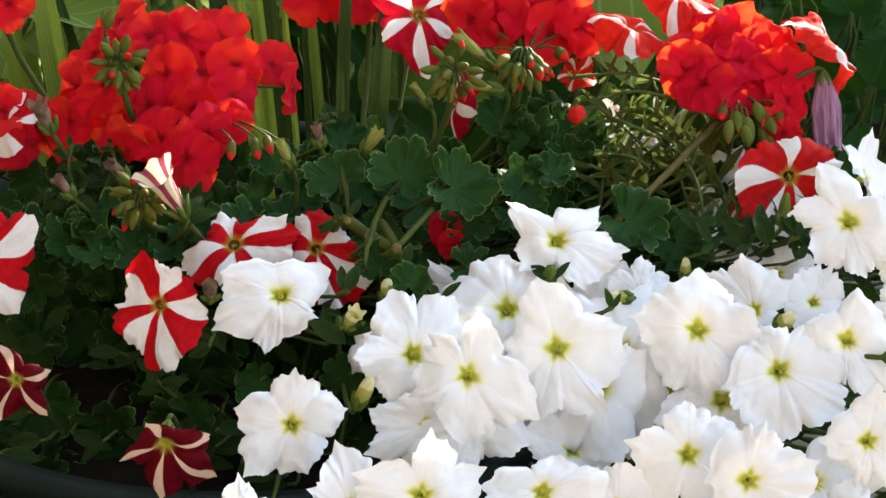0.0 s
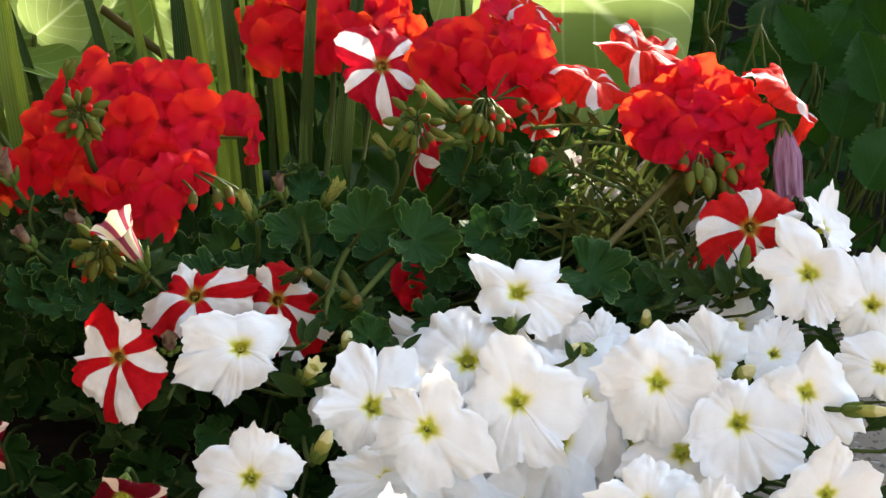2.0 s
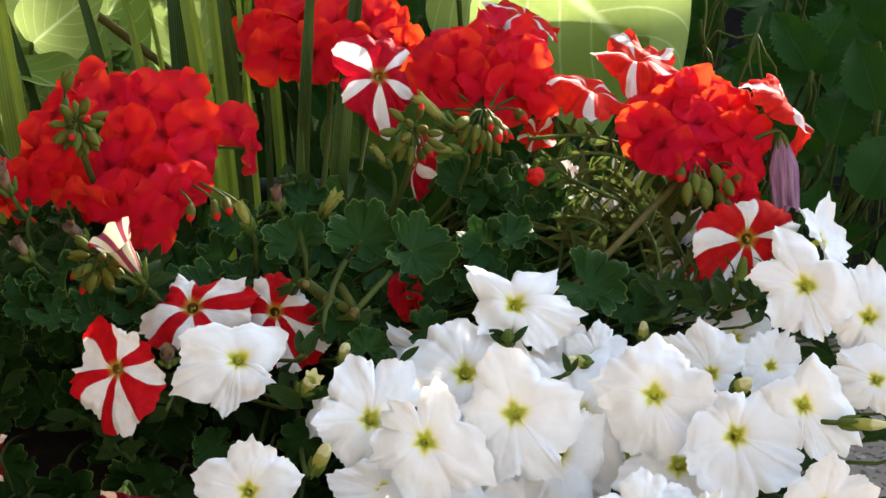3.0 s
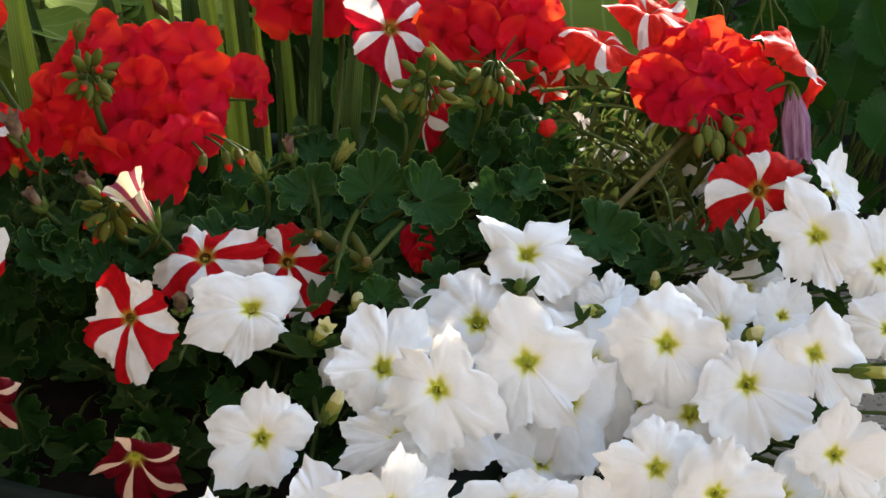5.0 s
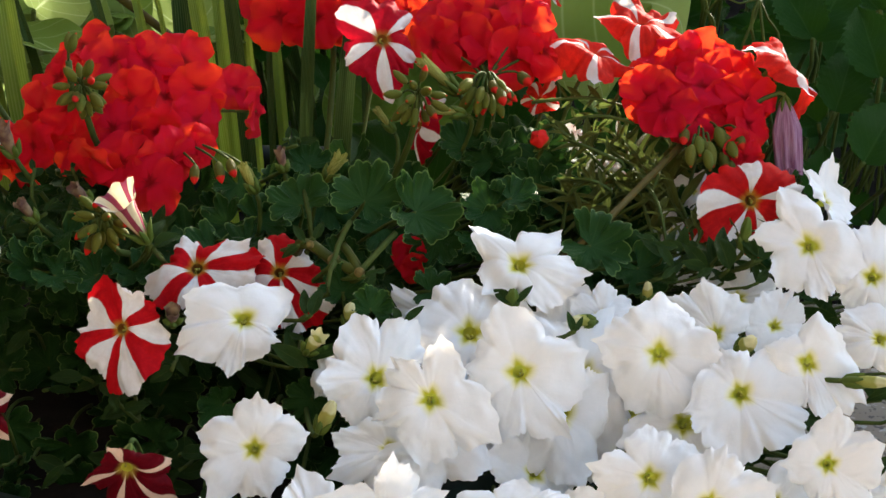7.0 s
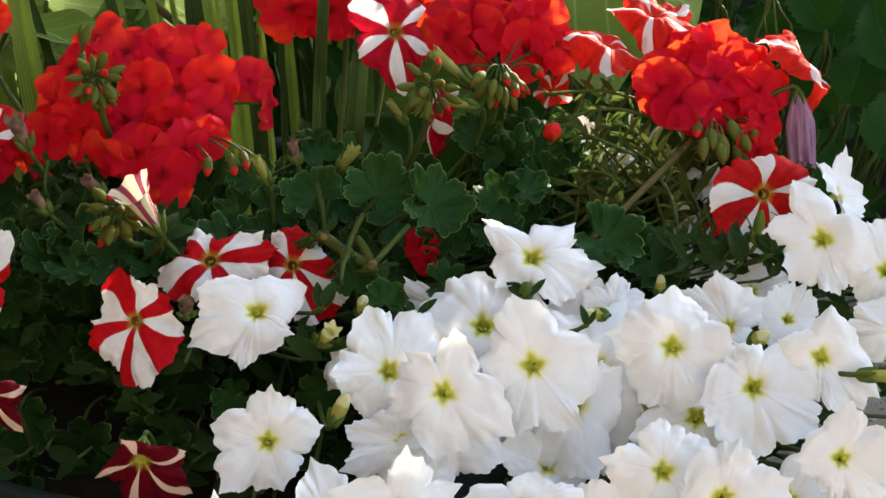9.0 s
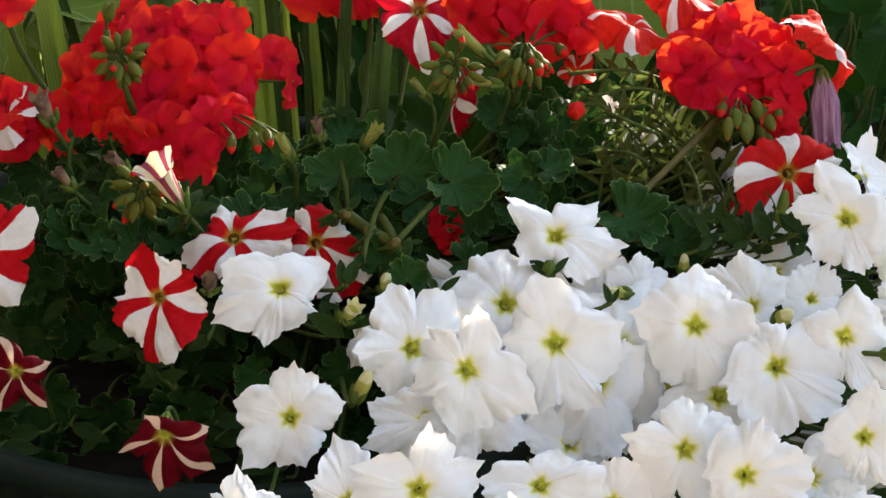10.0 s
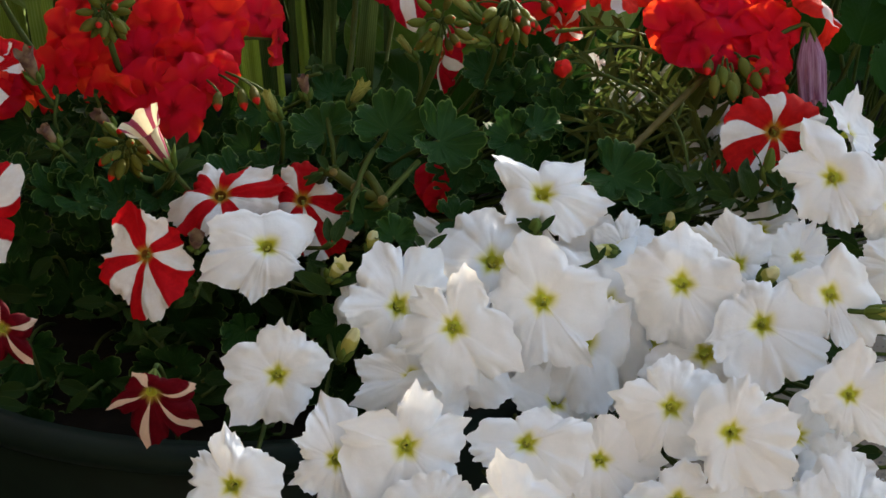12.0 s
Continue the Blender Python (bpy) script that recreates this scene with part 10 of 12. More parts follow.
shade_plant.leaf(BORDER_LEAVES, (0.0962, 1.3300, 0.2660), (-0.32, -0.70, 0.64), (-0.05, 0.42, 0.91), 0.0602, 0.0018, root=(0.099, 1.699, 0.0))
shade_plant.leaf(BORDER_LEAVES, (0.0746, 1.3675, 0.3118), (-0.31, -0.57, 0.76), (-0.06, 0.42, 0.90), 0.0466, 0.0018, root=(0.078, 1.700, 0.0))
shade_plant.leaf(BORDER_LEAVES, (-0.0366, 1.4011, 0.3715), (0.29, -0.77, 0.57), (-0.72, 0.29, 0.63), 0.0566, 0.0018, root=(-0.058, 1.728, 0.0))
shade_plant.leaf(BORDER_LEAVES, (0.1214, 1.4223, 0.4463), (0.04, -0.76, 0.65), (-0.80, 0.25, 0.54), 0.0586, 0.0018, root=(0.118, 1.735, 0.0))
shade_plant.leaf(BORDER_LEAVES, (-0.0860, 1.4291, 0.3582), (0.16, -0.73, 0.66), (-0.78, 0.26, 0.56), 0.0580, 0.0018, root=(-0.073, 1.734, 0.0))
shade_plant.leaf(BORDER_LEAVES, (-0.1769, 1.4473, 0.3824), (-0.39, -0.62, 0.69), (-0.35, 0.40, 0.85), 0.0355, 0.0018, root=(-0.205, 1.723, 0.0))
shade_plant.leaf(BORDER_LEAVES, (-0.0384, 1.3797, 0.2937), (-0.29, -0.47, 0.83), (-0.16, 0.42, 0.90), 0.0387, 0.0018, root=(-0.009, 1.701, 0.0))
shade_plant.leaf(BORDER_LEAVES, (0.0606, 1.2841, 0.3106), (0.28, -0.72, 0.63), (-0.72, 0.29, 0.63), 0.0539, 0.0018, root=(0.088, 1.722, 0.0))
shade_plant.leaf(BORDER_LEAVES, (-0.0127, 1.3357, 0.4313), (0.10, -0.51, 0.86), (0.86, 0.21, 0.46), 0.0607, 0.0018, root=(-0.024, 1.717, 0.0))
shade_plant.leaf(BORDER_LEAVES, (-0.1031, 1.4072, 0.4496), (0.34, -0.35, 0.87), (-0.90, 0.18, 0.39), 0.0620, 0.0018, root=(-0.102, 1.684, 0.0))
shade_plant.leaf(BORDER_LEAVES, (0.2078, 1.3492, 0.4507), (0.26, -0.75, 0.61), (0.70, 0.30, 0.65), 0.0507, 0.0018, root=(0.213, 1.686, 0.0))
shade_plant.leaf(BORDER_LEAVES, (0.0127, 1.4356, 0.4488), (0.39, -0.79, 0.48), (0.91, 0.18, 0.38), 0.0538, 0.0018, root=(-0.009, 1.692, 0.0))
shade_plant.leaf(BORDER_LEAVES, (0.1365, 1.3278, 0.3192), (-0.39, -0.61, 0.69), (0.66, 0.32, 0.68), 0.0407, 0.0018, root=(0.118, 1.702, 0.0))
shade_plant.leaf(BORDER_LEAVES, (0.1767, 1.4659, 0.3740), (-0.34, -0.50, 0.79), (0.78, 0.27, 0.57), 0.0656, 0.0018, root=(0.151, 1.721, 0.0))
shade_plant.leaf(BORDER_LEAVES, (0.1050, 1.4134, 0.3243), (0.05, -0.90, 0.44), (0.89, 0.20, 0.42), 0.0483, 0.0018, root=(0.119, 1.729, 0.0))
shade_plant.leaf(BORDER_LEAVES, (0.1922, 1.3329, 0.3683), (0.21, -0.87, 0.45), (-0.56, 0.35, 0.75), 0.0437, 0.0018, root=(0.190, 1.710, 0.0))
shade_plant.leaf(BORDER_LEAVES, (0.0555, 1.3399, 0.3570), (0.31, -0.56, 0.77), (-0.16, 0.42, 0.89), 0.0421, 0.0018, root=(0.064, 1.703, 0.0))
shade_plant.leaf(BORDER_LEAVES, (-0.0277, 1.3110, 0.3142), (0.22, -0.62, 0.75), (-0.19, 0.41, 0.89), 0.0589, 0.0018, root=(-0.052, 1.697, 0.0))
shade_plant.leaf(BORDER_LEAVES, (0.1458, 1.3416, 0.3870), (0.05, -0.75, 0.66), (-0.21, 0.41, 0.89), 0.0558, 0.0018, root=(0.136, 1.732, 0.0))
shade_plant.leaf(BORDER_LEAVES, (-0.0021, 1.4927, 0.3810), (0.18, -0.45, 0.87), (0.80, 0.25, 0.54), 0.0630, 0.0018, root=(0.022, 1.718, 0.0))
shade_plant.leaf(BORDER_LEAVES, (-0.0645, 1.3117, 0.3362), (0.32, -0.36, 0.88), (0.40, 0.39, 0.83), 0.0561, 0.0018, root=(-0.050, 1.700, 0.0))
shade_plant.leaf(BORDER_LEAVES, (-0.1416, 1.4622, 0.4165), (-0.22, -0.74, 0.64), (-0.14, 0.42, 0.90), 0.0463, 0.0018, root=(-0.122, 1.730, 0.0))
shade_plant.leaf(BORDER_LEAVES, (-0.0941, 1.4814, 0.4020), (-0.37, -0.64, 0.67), (0.10, 0.42, 0.90), 0.0488, 0.0018, root=(-0.118, 1.729, 0.0))
shade_plant.leaf(BORDER_LEAVES, (0.0964, 1.4165, 0.3393), (0.29, -0.53, 0.80), (0.93, 0.15, 0.33), 0.0638, 0.0018, root=(0.096, 1.733, 0.0))
shade_plant.leaf(BORDER_LEAVES, (0.1769, 1.3209, 0.2846), (-0.02, -0.87, 0.49), (-0.93, 0.16, 0.34), 0.0515, 0.0018, root=(0.189, 1.697, 0.0))
border_plant.leaf(BORDER_LEAVES, (0.4897, 2.1804, 0.3113), (0.14, -0.60, 0.79), (0.69, 0.31, 0.66), 0.1036, 0.0018, root=(0.467, 2.239, 0.0))
border_plant.leaf(BORDER_LEAVES, (0.3373, 1.7892, 0.1051), (-0.09, -0.75, 0.65), (-0.90, 0.19, 0.40), 0.0971, 0.0018, root=(0.349, 1.811, 0.0))
border_plant.leaf(BORDER_LEAVES, (0.5247, 2.1555, 0.1979), (0.11, -0.53, 0.84), (0.59, 0.34, 0.73), 0.1369, 0.0018, root=(0.530, 2.200, 0.0))
border_plant.leaf(BORDER_LEAVES, (0.4558, 2.0199, 0.1229), (-0.19, -0.44, 0.88), (0.59, 0.34, 0.73), 0.1233, 0.0018, root=(0.461, 2.042, 0.0))
border_plant.leaf(BORDER_LEAVES, (0.5154, 1.9658, 0.1778), (0.39, -0.52, 0.76), (-0.48, 0.37, 0.80), 0.0986, 0.0018, root=(0.518, 2.012, 0.0))
border_plant.leaf(BORDER_LEAVES, (0.4686, 1.7718, 0.3286), (-0.24, -0.76, 0.61), (0.08, 0.42, 0.90), 0.0898, 0.0018, root=(0.444, 1.777, 0.0))
border_plant.leaf(BORDER_LEAVES, (0.4194, 1.7806, 0.2663), (-0.30, -0.55, 0.78), (0.02, 0.42, 0.91), 0.0700, 0.0018, root=(0.414, 1.807, 0.0))
border_plant.leaf(BORDER_LEAVES, (0.2263, 1.9180, 0.3782), (0.23, -0.63, 0.75), (-0.73, 0.29, 0.61), 0.1066, 0.0018, root=(0.232, 1.933, 0.0))
border_plant.leaf(BORDER_LEAVES, (0.4969, 1.9765, 0.2942), (0.15, -0.62, 0.77), (0.15, 0.42, 0.90), 0.1026, 0.0018, root=(0.501, 1.994, 0.0))
border_plant.leaf(BORDER_LEAVES, (0.3396, 1.7650, 0.3556), (-0.10, -0.74, 0.66), (0.88, 0.20, 0.43), 0.1139, 0.0018, root=(0.360, 1.794, 0.0))
border_plant.leaf(BORDER_LEAVES, (0.3507, 1.8554, 0.3329), (-0.19, -0.75, 0.64), (0.06, 0.42, 0.90), 0.1066, 0.0018, root=(0.333, 1.867, 0.0))
border_plant.leaf(BORDER_LEAVES, (0.4643, 1.9949, 0.0540), (0.34, -0.47, 0.82), (-0.63, 0.33, 0.70), 0.1214, 0.0018, root=(0.442, 2.049, 0.0))
border_plant.leaf(BORDER_LEAVES, (0.5109, 2.1580, 0.2764), (0.12, -0.69, 0.71), (-0.21, 0.41, 0.89), 0.1109, 0.0018, root=(0.488, 2.202, 0.0))
border_plant.leaf(BORDER_LEAVES, (0.4791, 1.9274, 0.2205), (-0.28, -0.38, 0.88), (-0.93, 0.15, 0.32), 0.1116, 0.0018, root=(0.463, 1.928, 0.0))
border_plant.leaf(BORDER_LEAVES, (0.4269, 1.9593, 0.1944), (-0.37, -0.41, 0.83), (-0.74, 0.29, 0.61), 0.1230, 0.0018, root=(0.406, 1.963, 0.0))
border_plant.leaf(BORDER_LEAVES, (0.4032, 2.0780, 0.0356), (0.09, -0.71, 0.70), (0.42, 0.38, 0.82), 0.1088, 0.0018, root=(0.410, 2.106, 0.0))
border_plant.leaf(BORDER_LEAVES, (0.5741, 2.1721, 0.0745), (0.09, -0.80, 0.59), (-0.56, 0.35, 0.75), 0.1231, 0.0018, root=(0.544, 2.188, 0.0))
border_plant.leaf(BORDER_LEAVES, (0.3020, 1.8138, 0.2840), (0.07, -0.40, 0.91), (-0.12, 0.42, 0.90), 0.0878, 0.0018, root=(0.278, 1.864, 0.0))
border_plant.leaf(BORDER_LEAVES, (0.5111, 2.0355, 0.1222), (-0.28, -0.75, 0.60), (0.92, 0.17, 0.36), 0.0971, 0.0018, root=(0.512, 2.090, 0.0))
border_plant.leaf(BORDER_LEAVES, (0.5172, 1.6714, 0.1170), (-0.30, -0.56, 0.78), (0.55, 0.35, 0.76), 0.0803, 0.0018, root=(0.522, 1.728, 0.0))
border_plant.leaf(BORDER_LEAVES, (0.3321, 2.0135, 0.0532), (-0.10, -0.86, 0.50), (-0.42, 0.38, 0.82), 0.0901, 0.0018, root=(0.318, 2.039, 0.0))
border_plant.leaf(BORDER_LEAVES, (0.4817, 1.8769, 0.2389), (0.09, -0.47, 0.88), (0.26, 0.41, 0.87), 0.0784, 0.0018, root=(0.499, 1.937, 0.0))
border_plant.leaf(BORDER_LEAVES, (0.4736, 1.9546, 0.1501), (-0.06, -0.77, 0.63), (-0.67, 0.31, 0.67), 0.1021, 0.0018, root=(0.465, 1.994, 0.0))
border_plant.leaf(BORDER_LEAVES, (0.2235, 1.8878, 0.1987), (0.00, -0.55, 0.84), (0.69, 0.30, 0.65), 0.0729, 0.0018, root=(0.253, 1.939, 0.0))
border_plant.leaf(BORDER_LEAVES, (0.2572, 2.0162, 0.0722), (-0.20, -0.81, 0.55), (0.22, 0.41, 0.88), 0.0779, 0.0018, root=(0.284, 2.068, 0.0))
border_plant.leaf(BORDER_LEAVES, (0.5414, 2.1351, -0.0003), (-0.39, -0.69, 0.61), (-0.13, 0.42, 0.90), 0.1392, 0.0018, root=(0.532, 2.146, 0.0))
border_plant.leaf(BORDER_LEAVES, (0.3373, 1.8832, 0.3831), (0.10, -0.49, 0.86), (0.13, 0.42, 0.90), 0.1000, 0.0018, root=(0.311, 1.922, 0.0))
border_plant.leaf(BORDER_LEAVES, (0.4941, 1.8561, 0.3267), (0.08, -0.78, 0.62), (-0.42, 0.38, 0.82), 0.1087, 0.0018, root=(0.477, 1.862, 0.0))
border_plant.leaf(BORDER_LEAVES, (0.2843, 1.8662, 0.1305), (0.17, -0.71, 0.68), (0.51, 0.36, 0.78), 0.0883, 0.0018, root=(0.288, 1.889, 0.0))
border_plant.leaf(BORDER_LEAVES, (0.3953, 1.9301, 0.3125), (-0.37, -0.79, 0.49), (-0.47, 0.37, 0.80), 0.0708, 0.0018, root=(0.389, 1.959, 0.0))
border_plant.leaf(BORDER_LEAVES, (0.3878, 1.7356, 0.1950), (0.37, -0.68, 0.63), (0.73, 0.29, 0.62), 0.1063, 0.0018, root=(0.374, 1.786, 0.0))
border_plant.leaf(BORDER_LEAVES, (0.3708, 2.0722, 0.2998), (-0.30, -0.67, 0.68), (-0.83, 0.23, 0.50), 0.1120, 0.0018, root=(0.359, 2.094, 0.0))
border_plant.leaf(BORDER_LEAVES, (0.2683, 1.7508, 0.1618), (0.15, -0.48, 0.86), (0.85, 0.22, 0.48), 0.0982, 0.0018, root=(0.274, 1.792, 0.0))
border_plant.leaf(BORDER_LEAVES, (0.5978, 2.0181, 0.1390), (0.05, -0.64, 0.77), (-0.20, 0.41, 0.89), 0.0803, 0.0018, root=(0.611, 2.040, 0.0))
border_plant.leaf(BORDER_LEAVES, (0.2869, 2.0696, 0.0267), (0.13, -0.49, 0.86), (-0.81, 0.24, 0.53), 0.0996, 0.0018, root=(0.309, 2.091, 0.0))
border_plant.leaf(BORDER_LEAVES, (0.2679, 2.1639, 0.2005), (0.16, -0.77, 0.62), (-0.32, 0.40, 0.86), 0.1133, 0.0018, root=(0.283, 2.209, 0.0))
border_plant.leaf(BORDER_LEAVES, (0.2595, 1.9086, 0.0494), (-0.01, -0.68, 0.74), (0.23, 0.41, 0.88), 0.0733, 0.0018, root=(0.258, 1.943, 0.0))
border_plant.leaf(BORDER_LEAVES, (0.4556, 1.7839, 0.2527), (-0.32, -0.78, 0.55), (0.23, 0.41, 0.88), 0.0957, 0.0018, root=(0.452, 1.801, 0.0))
border_plant.leaf(BORDER_LEAVES, (0.5325, 1.9759, 0.1862), (0.36, -0.67, 0.65), (-0.11, 0.42, 0.90), 0.0949, 0.0018, root=(0.553, 2.013, 0.0))
border_plant.leaf(BORDER_LEAVES, (0.2845, 1.7224, 0.1188), (0.22, -0.88, 0.41), (0.93, 0.16, 0.34), 0.0746, 0.0018, root=(0.294, 1.742, 0.0))
border_plant.leaf(BORDER_LEAVES, (0.4941, 2.0590, 0.1382), (-0.10, -0.66, 0.74), (0.74, 0.28, 0.61), 0.0846, 0.0018, root=(0.517, 2.088, 0.0))
border_plant.leaf(BORDER_LEAVES, (0.4720, 2.0179, 0.3301), (-0.25, -0.81, 0.54), (0.89, 0.19, 0.41), 0.1217, 0.0018, root=(0.482, 2.021, 0.0))
border_plant.leaf(BORDER_LEAVES, (0.4643, 1.7043, 0.1639), (0.17, -0.63, 0.75), (0.55, 0.35, 0.76), 0.1044, 0.0018, root=(0.465, 1.731, 0.0))
border_plant.leaf(BORDER_LEAVES, (0.3247, 1.8154, 0.0855), (0.37, -0.55, 0.75), (-0.07, 0.42, 0.90), 0.1073, 0.0018, root=(0.336, 1.873, 0.0))
border_plant.leaf(BORDER_LEAVES, (0.4729, 1.9952, 0.1740), (0.12, -0.73, 0.67), (-0.14, 0.42, 0.90), 0.1192, 0.0018, root=(0.486, 1.997, 0.0))
border_plant.leaf(BORDER_LEAVES, (0.3425, 1.7921, 0.3053), (-0.03, -0.61, 0.79), (-0.87, 0.21, 0.45), 0.0860, 0.0018, root=(0.332, 1.812, 0.0))
border_plant.leaf(BORDER_LEAVES, (0.3324, 1.9595, 0.0242), (0.23, -0.87, 0.43), (0.21, 0.41, 0.89), 0.1265, 0.0018, root=(0.339, 1.988, 0.0))
border_plant.leaf(BORDER_LEAVES, (0.2761, 1.8186, 0.3236), (-0.28, -0.76, 0.58), (0.49, 0.37, 0.79), 0.0747, 0.0018, root=(0.267, 1.850, 0.0))
border_plant.leaf(BORDER_LEAVES, (0.4492, 1.8539, 0.1180), (0.34, -0.82, 0.46), (-0.75, 0.28, 0.60), 0.0847, 0.0018, root=(0.476, 1.868, 0.0))
border_plant.leaf(BORDER_LEAVES, (0.4675, 1.9679, 0.1335), (-0.23, -0.52, 0.82), (0.15, 0.42, 0.90), 0.1308, 0.0018, root=(0.453, 2.013, 0.0))
border_plant.leaf(BORDER_LEAVES, (0.3468, 2.1175, 0.0117), (0.32, -0.60, 0.73), (-0.91, 0.17, 0.37), 0.0865, 0.0018, root=(0.343, 2.122, 0.0))
border_plant.leaf(BORDER_LEAVES, (0.4635, 2.1310, 0.1626), (-0.22, -0.84, 0.49), (-0.67, 0.31, 0.67), 0.0950, 0.0018, root=(0.485, 2.135, 0.0))
border_plant.leaf(BORDER_LEAVES, (0.2837, 2.0381, -0.0456), (0.00, -0.60, 0.80), (0.63, 0.33, 0.71), 0.1231, 0.0018, root=(0.292, 2.089, 0.0))
border_plant.leaf(BORDER_LEAVES, (0.4557, 2.0068, 0.0586), (0.06, -0.85, 0.53), (-0.31, 0.40, 0.86), 0.1365, 0.0018, root=(0.457, 2.020, 0.0))
border_plant.leaf(BORDER_LEAVES, (0.4443, 1.8326, 0.2322), (0.00, -0.77, 0.64), (0.25, 0.41, 0.88), 0.0788, 0.0018, root=(0.433, 1.880, 0.0))
border_plant.leaf(BORDER_LEAVES, (0.5356, 2.0206, 0.3400), (-0.29, -0.49, 0.82), (-0.88, 0.20, 0.43), 0.1212, 0.0018, root=(0.523, 2.044, 0.0))
border_plant.leaf(BORDER_LEAVES, (0.5449, 1.8384, 0.2221), (-0.18, -0.77, 0.61), (0.47, 0.37, 0.80), 0.1176, 0.0018, root=(0.555, 1.864, 0.0))
border_plant.leaf(BORDER_LEAVES, (0.2808, 2.1588, 0.2527), (0.07, -0.48, 0.88), (0.71, 0.30, 0.64), 0.0947, 0.0018, root=(0.273, 2.172, 0.0))
border_plant.leaf(BORDER_LEAVES, (0.5742, 1.9624, 0.0886), (0.31, -0.62, 0.73), (0.37, 0.39, 0.84), 0.1170, 0.0018, root=(0.563, 1.976, 0.0))
border_plant.leaf(BORDER_LEAVES, (0.3959, 1.7894, 0.2335), (0.25, -0.31, 0.92), (-0.62, 0.33, 0.71), 0.1165, 0.0018, root=(0.422, 1.843, 0.0))
# Mixes leaves toned as shaded with leaves toned as sunlit.
left_plant = Plant("border_plant", (-0.292, 1.652, 0.0), "leafy green plant behind the strap leaves, mostly coloured as sunlit", 35)
left_plant.leaf(BORDER_LEAVES, (-0.1225, 1.5237, 0.1823), (0.35, -0.82, 0.46), (-0.44, 0.38, 0.81), 0.0686, 0.0018, root=(-0.100, 1.560, 0.0))
left_plant.leaf(LIT_BROAD_LEAVES, (-0.3806, 1.4431, 0.3010), (0.02, -0.84, 0.54), (0.27, 0.41, 0.87), 0.0475, 0.0018, root=(-0.351, 1.493, 0.0))
left_plant.leaf(LIT_BROAD_LEAVES, (-0.2624, 1.8352, 0.2193), (-0.22, -0.94, 0.25), (0.12, 0.42, 0.90), 0.0713, 0.0018, root=(-0.288, 1.860, 0.0))
left_plant.leaf(LIT_BROAD_LEAVES, (-0.4802, 1.6590, 0.2589), (-0.04, -0.76, 0.65), (0.05, 0.42, 0.91), 0.0941, 0.0018, root=(-0.459, 1.695, 0.0))
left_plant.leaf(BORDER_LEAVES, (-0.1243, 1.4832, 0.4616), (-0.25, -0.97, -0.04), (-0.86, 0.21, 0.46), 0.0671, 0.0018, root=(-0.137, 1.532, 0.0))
left_plant.leaf(LIT_BROAD_LEAVES, (-0.2807, 1.6380, 0.3043), (-0.16, -0.95, 0.28), (-0.60, 0.34, 0.73), 0.0613, 0.0018, root=(-0.288, 1.641, 0.0))
left_plant.leaf(LIT_BROAD_LEAVES, (-0.4659, 1.8813, 0.2517), (-0.30, -0.70, 0.65), (-0.32, 0.40, 0.86), 0.0629, 0.0018, root=(-0.462, 1.938, 0.0))
left_plant.leaf(LIT_BROAD_LEAVES, (-0.2338, 1.4728, 0.3397), (0.25, -0.91, 0.32), (0.49, 0.37, 0.79), 0.0616, 0.0018, root=(-0.249, 1.524, 0.0))
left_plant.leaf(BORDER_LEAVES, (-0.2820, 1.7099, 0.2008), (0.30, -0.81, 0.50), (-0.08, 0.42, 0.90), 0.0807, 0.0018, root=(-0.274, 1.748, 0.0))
left_plant.leaf(LIT_BROAD_LEAVES, (-0.3575, 1.5225, 0.2242), (0.36, -0.91, 0.22), (-0.88, 0.20, 0.44), 0.0787, 0.0018, root=(-0.379, 1.526, 0.0))
left_plant.leaf(LIT_BROAD_LEAVES, (-0.3407, 1.6172, 0.4176), (0.18, -0.85, 0.49), (0.83, 0.24, 0.51), 0.0861, 0.0018, root=(-0.347, 1.624, 0.0))
left_plant.leaf(LIT_BROAD_LEAVES, (-0.4836, 1.6664, 0.1712), (-0.14, -0.93, 0.34), (0.55, 0.35, 0.75), 0.0696, 0.0018, root=(-0.492, 1.706, 0.0))
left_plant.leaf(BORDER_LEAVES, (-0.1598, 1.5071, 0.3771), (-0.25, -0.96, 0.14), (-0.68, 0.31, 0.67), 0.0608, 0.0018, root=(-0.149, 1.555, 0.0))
left_plant.leaf(LIT_BROAD_LEAVES, (-0.3481, 1.4998, 0.3500), (0.21, -0.87, 0.44), (-0.47, 0.37, 0.80), 0.0850, 0.0018, root=(-0.374, 1.513, 0.0))
left_plant.leaf(LIT_BROAD_LEAVES, (-0.3172, 1.7852, 0.1622), (0.20, -0.93, 0.32), (-0.70, 0.30, 0.65), 0.0624, 0.0018, root=(-0.345, 1.810, 0.0))
left_plant.leaf(LIT_BROAD_LEAVES, (-0.4548, 1.5518, 0.1545), (-0.31, -0.82, 0.48), (0.83, 0.23, 0.50), 0.0772, 0.0018, root=(-0.471, 1.553, 0.0))
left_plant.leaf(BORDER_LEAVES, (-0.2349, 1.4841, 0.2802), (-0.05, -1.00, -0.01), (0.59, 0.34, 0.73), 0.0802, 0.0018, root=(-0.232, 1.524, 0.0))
left_plant.leaf(LIT_BROAD_LEAVES, (-0.2398, 1.7397, 0.1168), (-0.05, -0.84, 0.53), (-0.86, 0.22, 0.46), 0.0908, 0.0018, root=(-0.231, 1.766, 0.0))
left_plant.leaf(LIT_BROAD_LEAVES, (-0.4836, 1.7551, 0.2122), (0.23, -0.96, -0.17), (0.09, 0.42, 0.90), 0.0694, 0.0018, root=(-0.456, 1.800, 0.0))
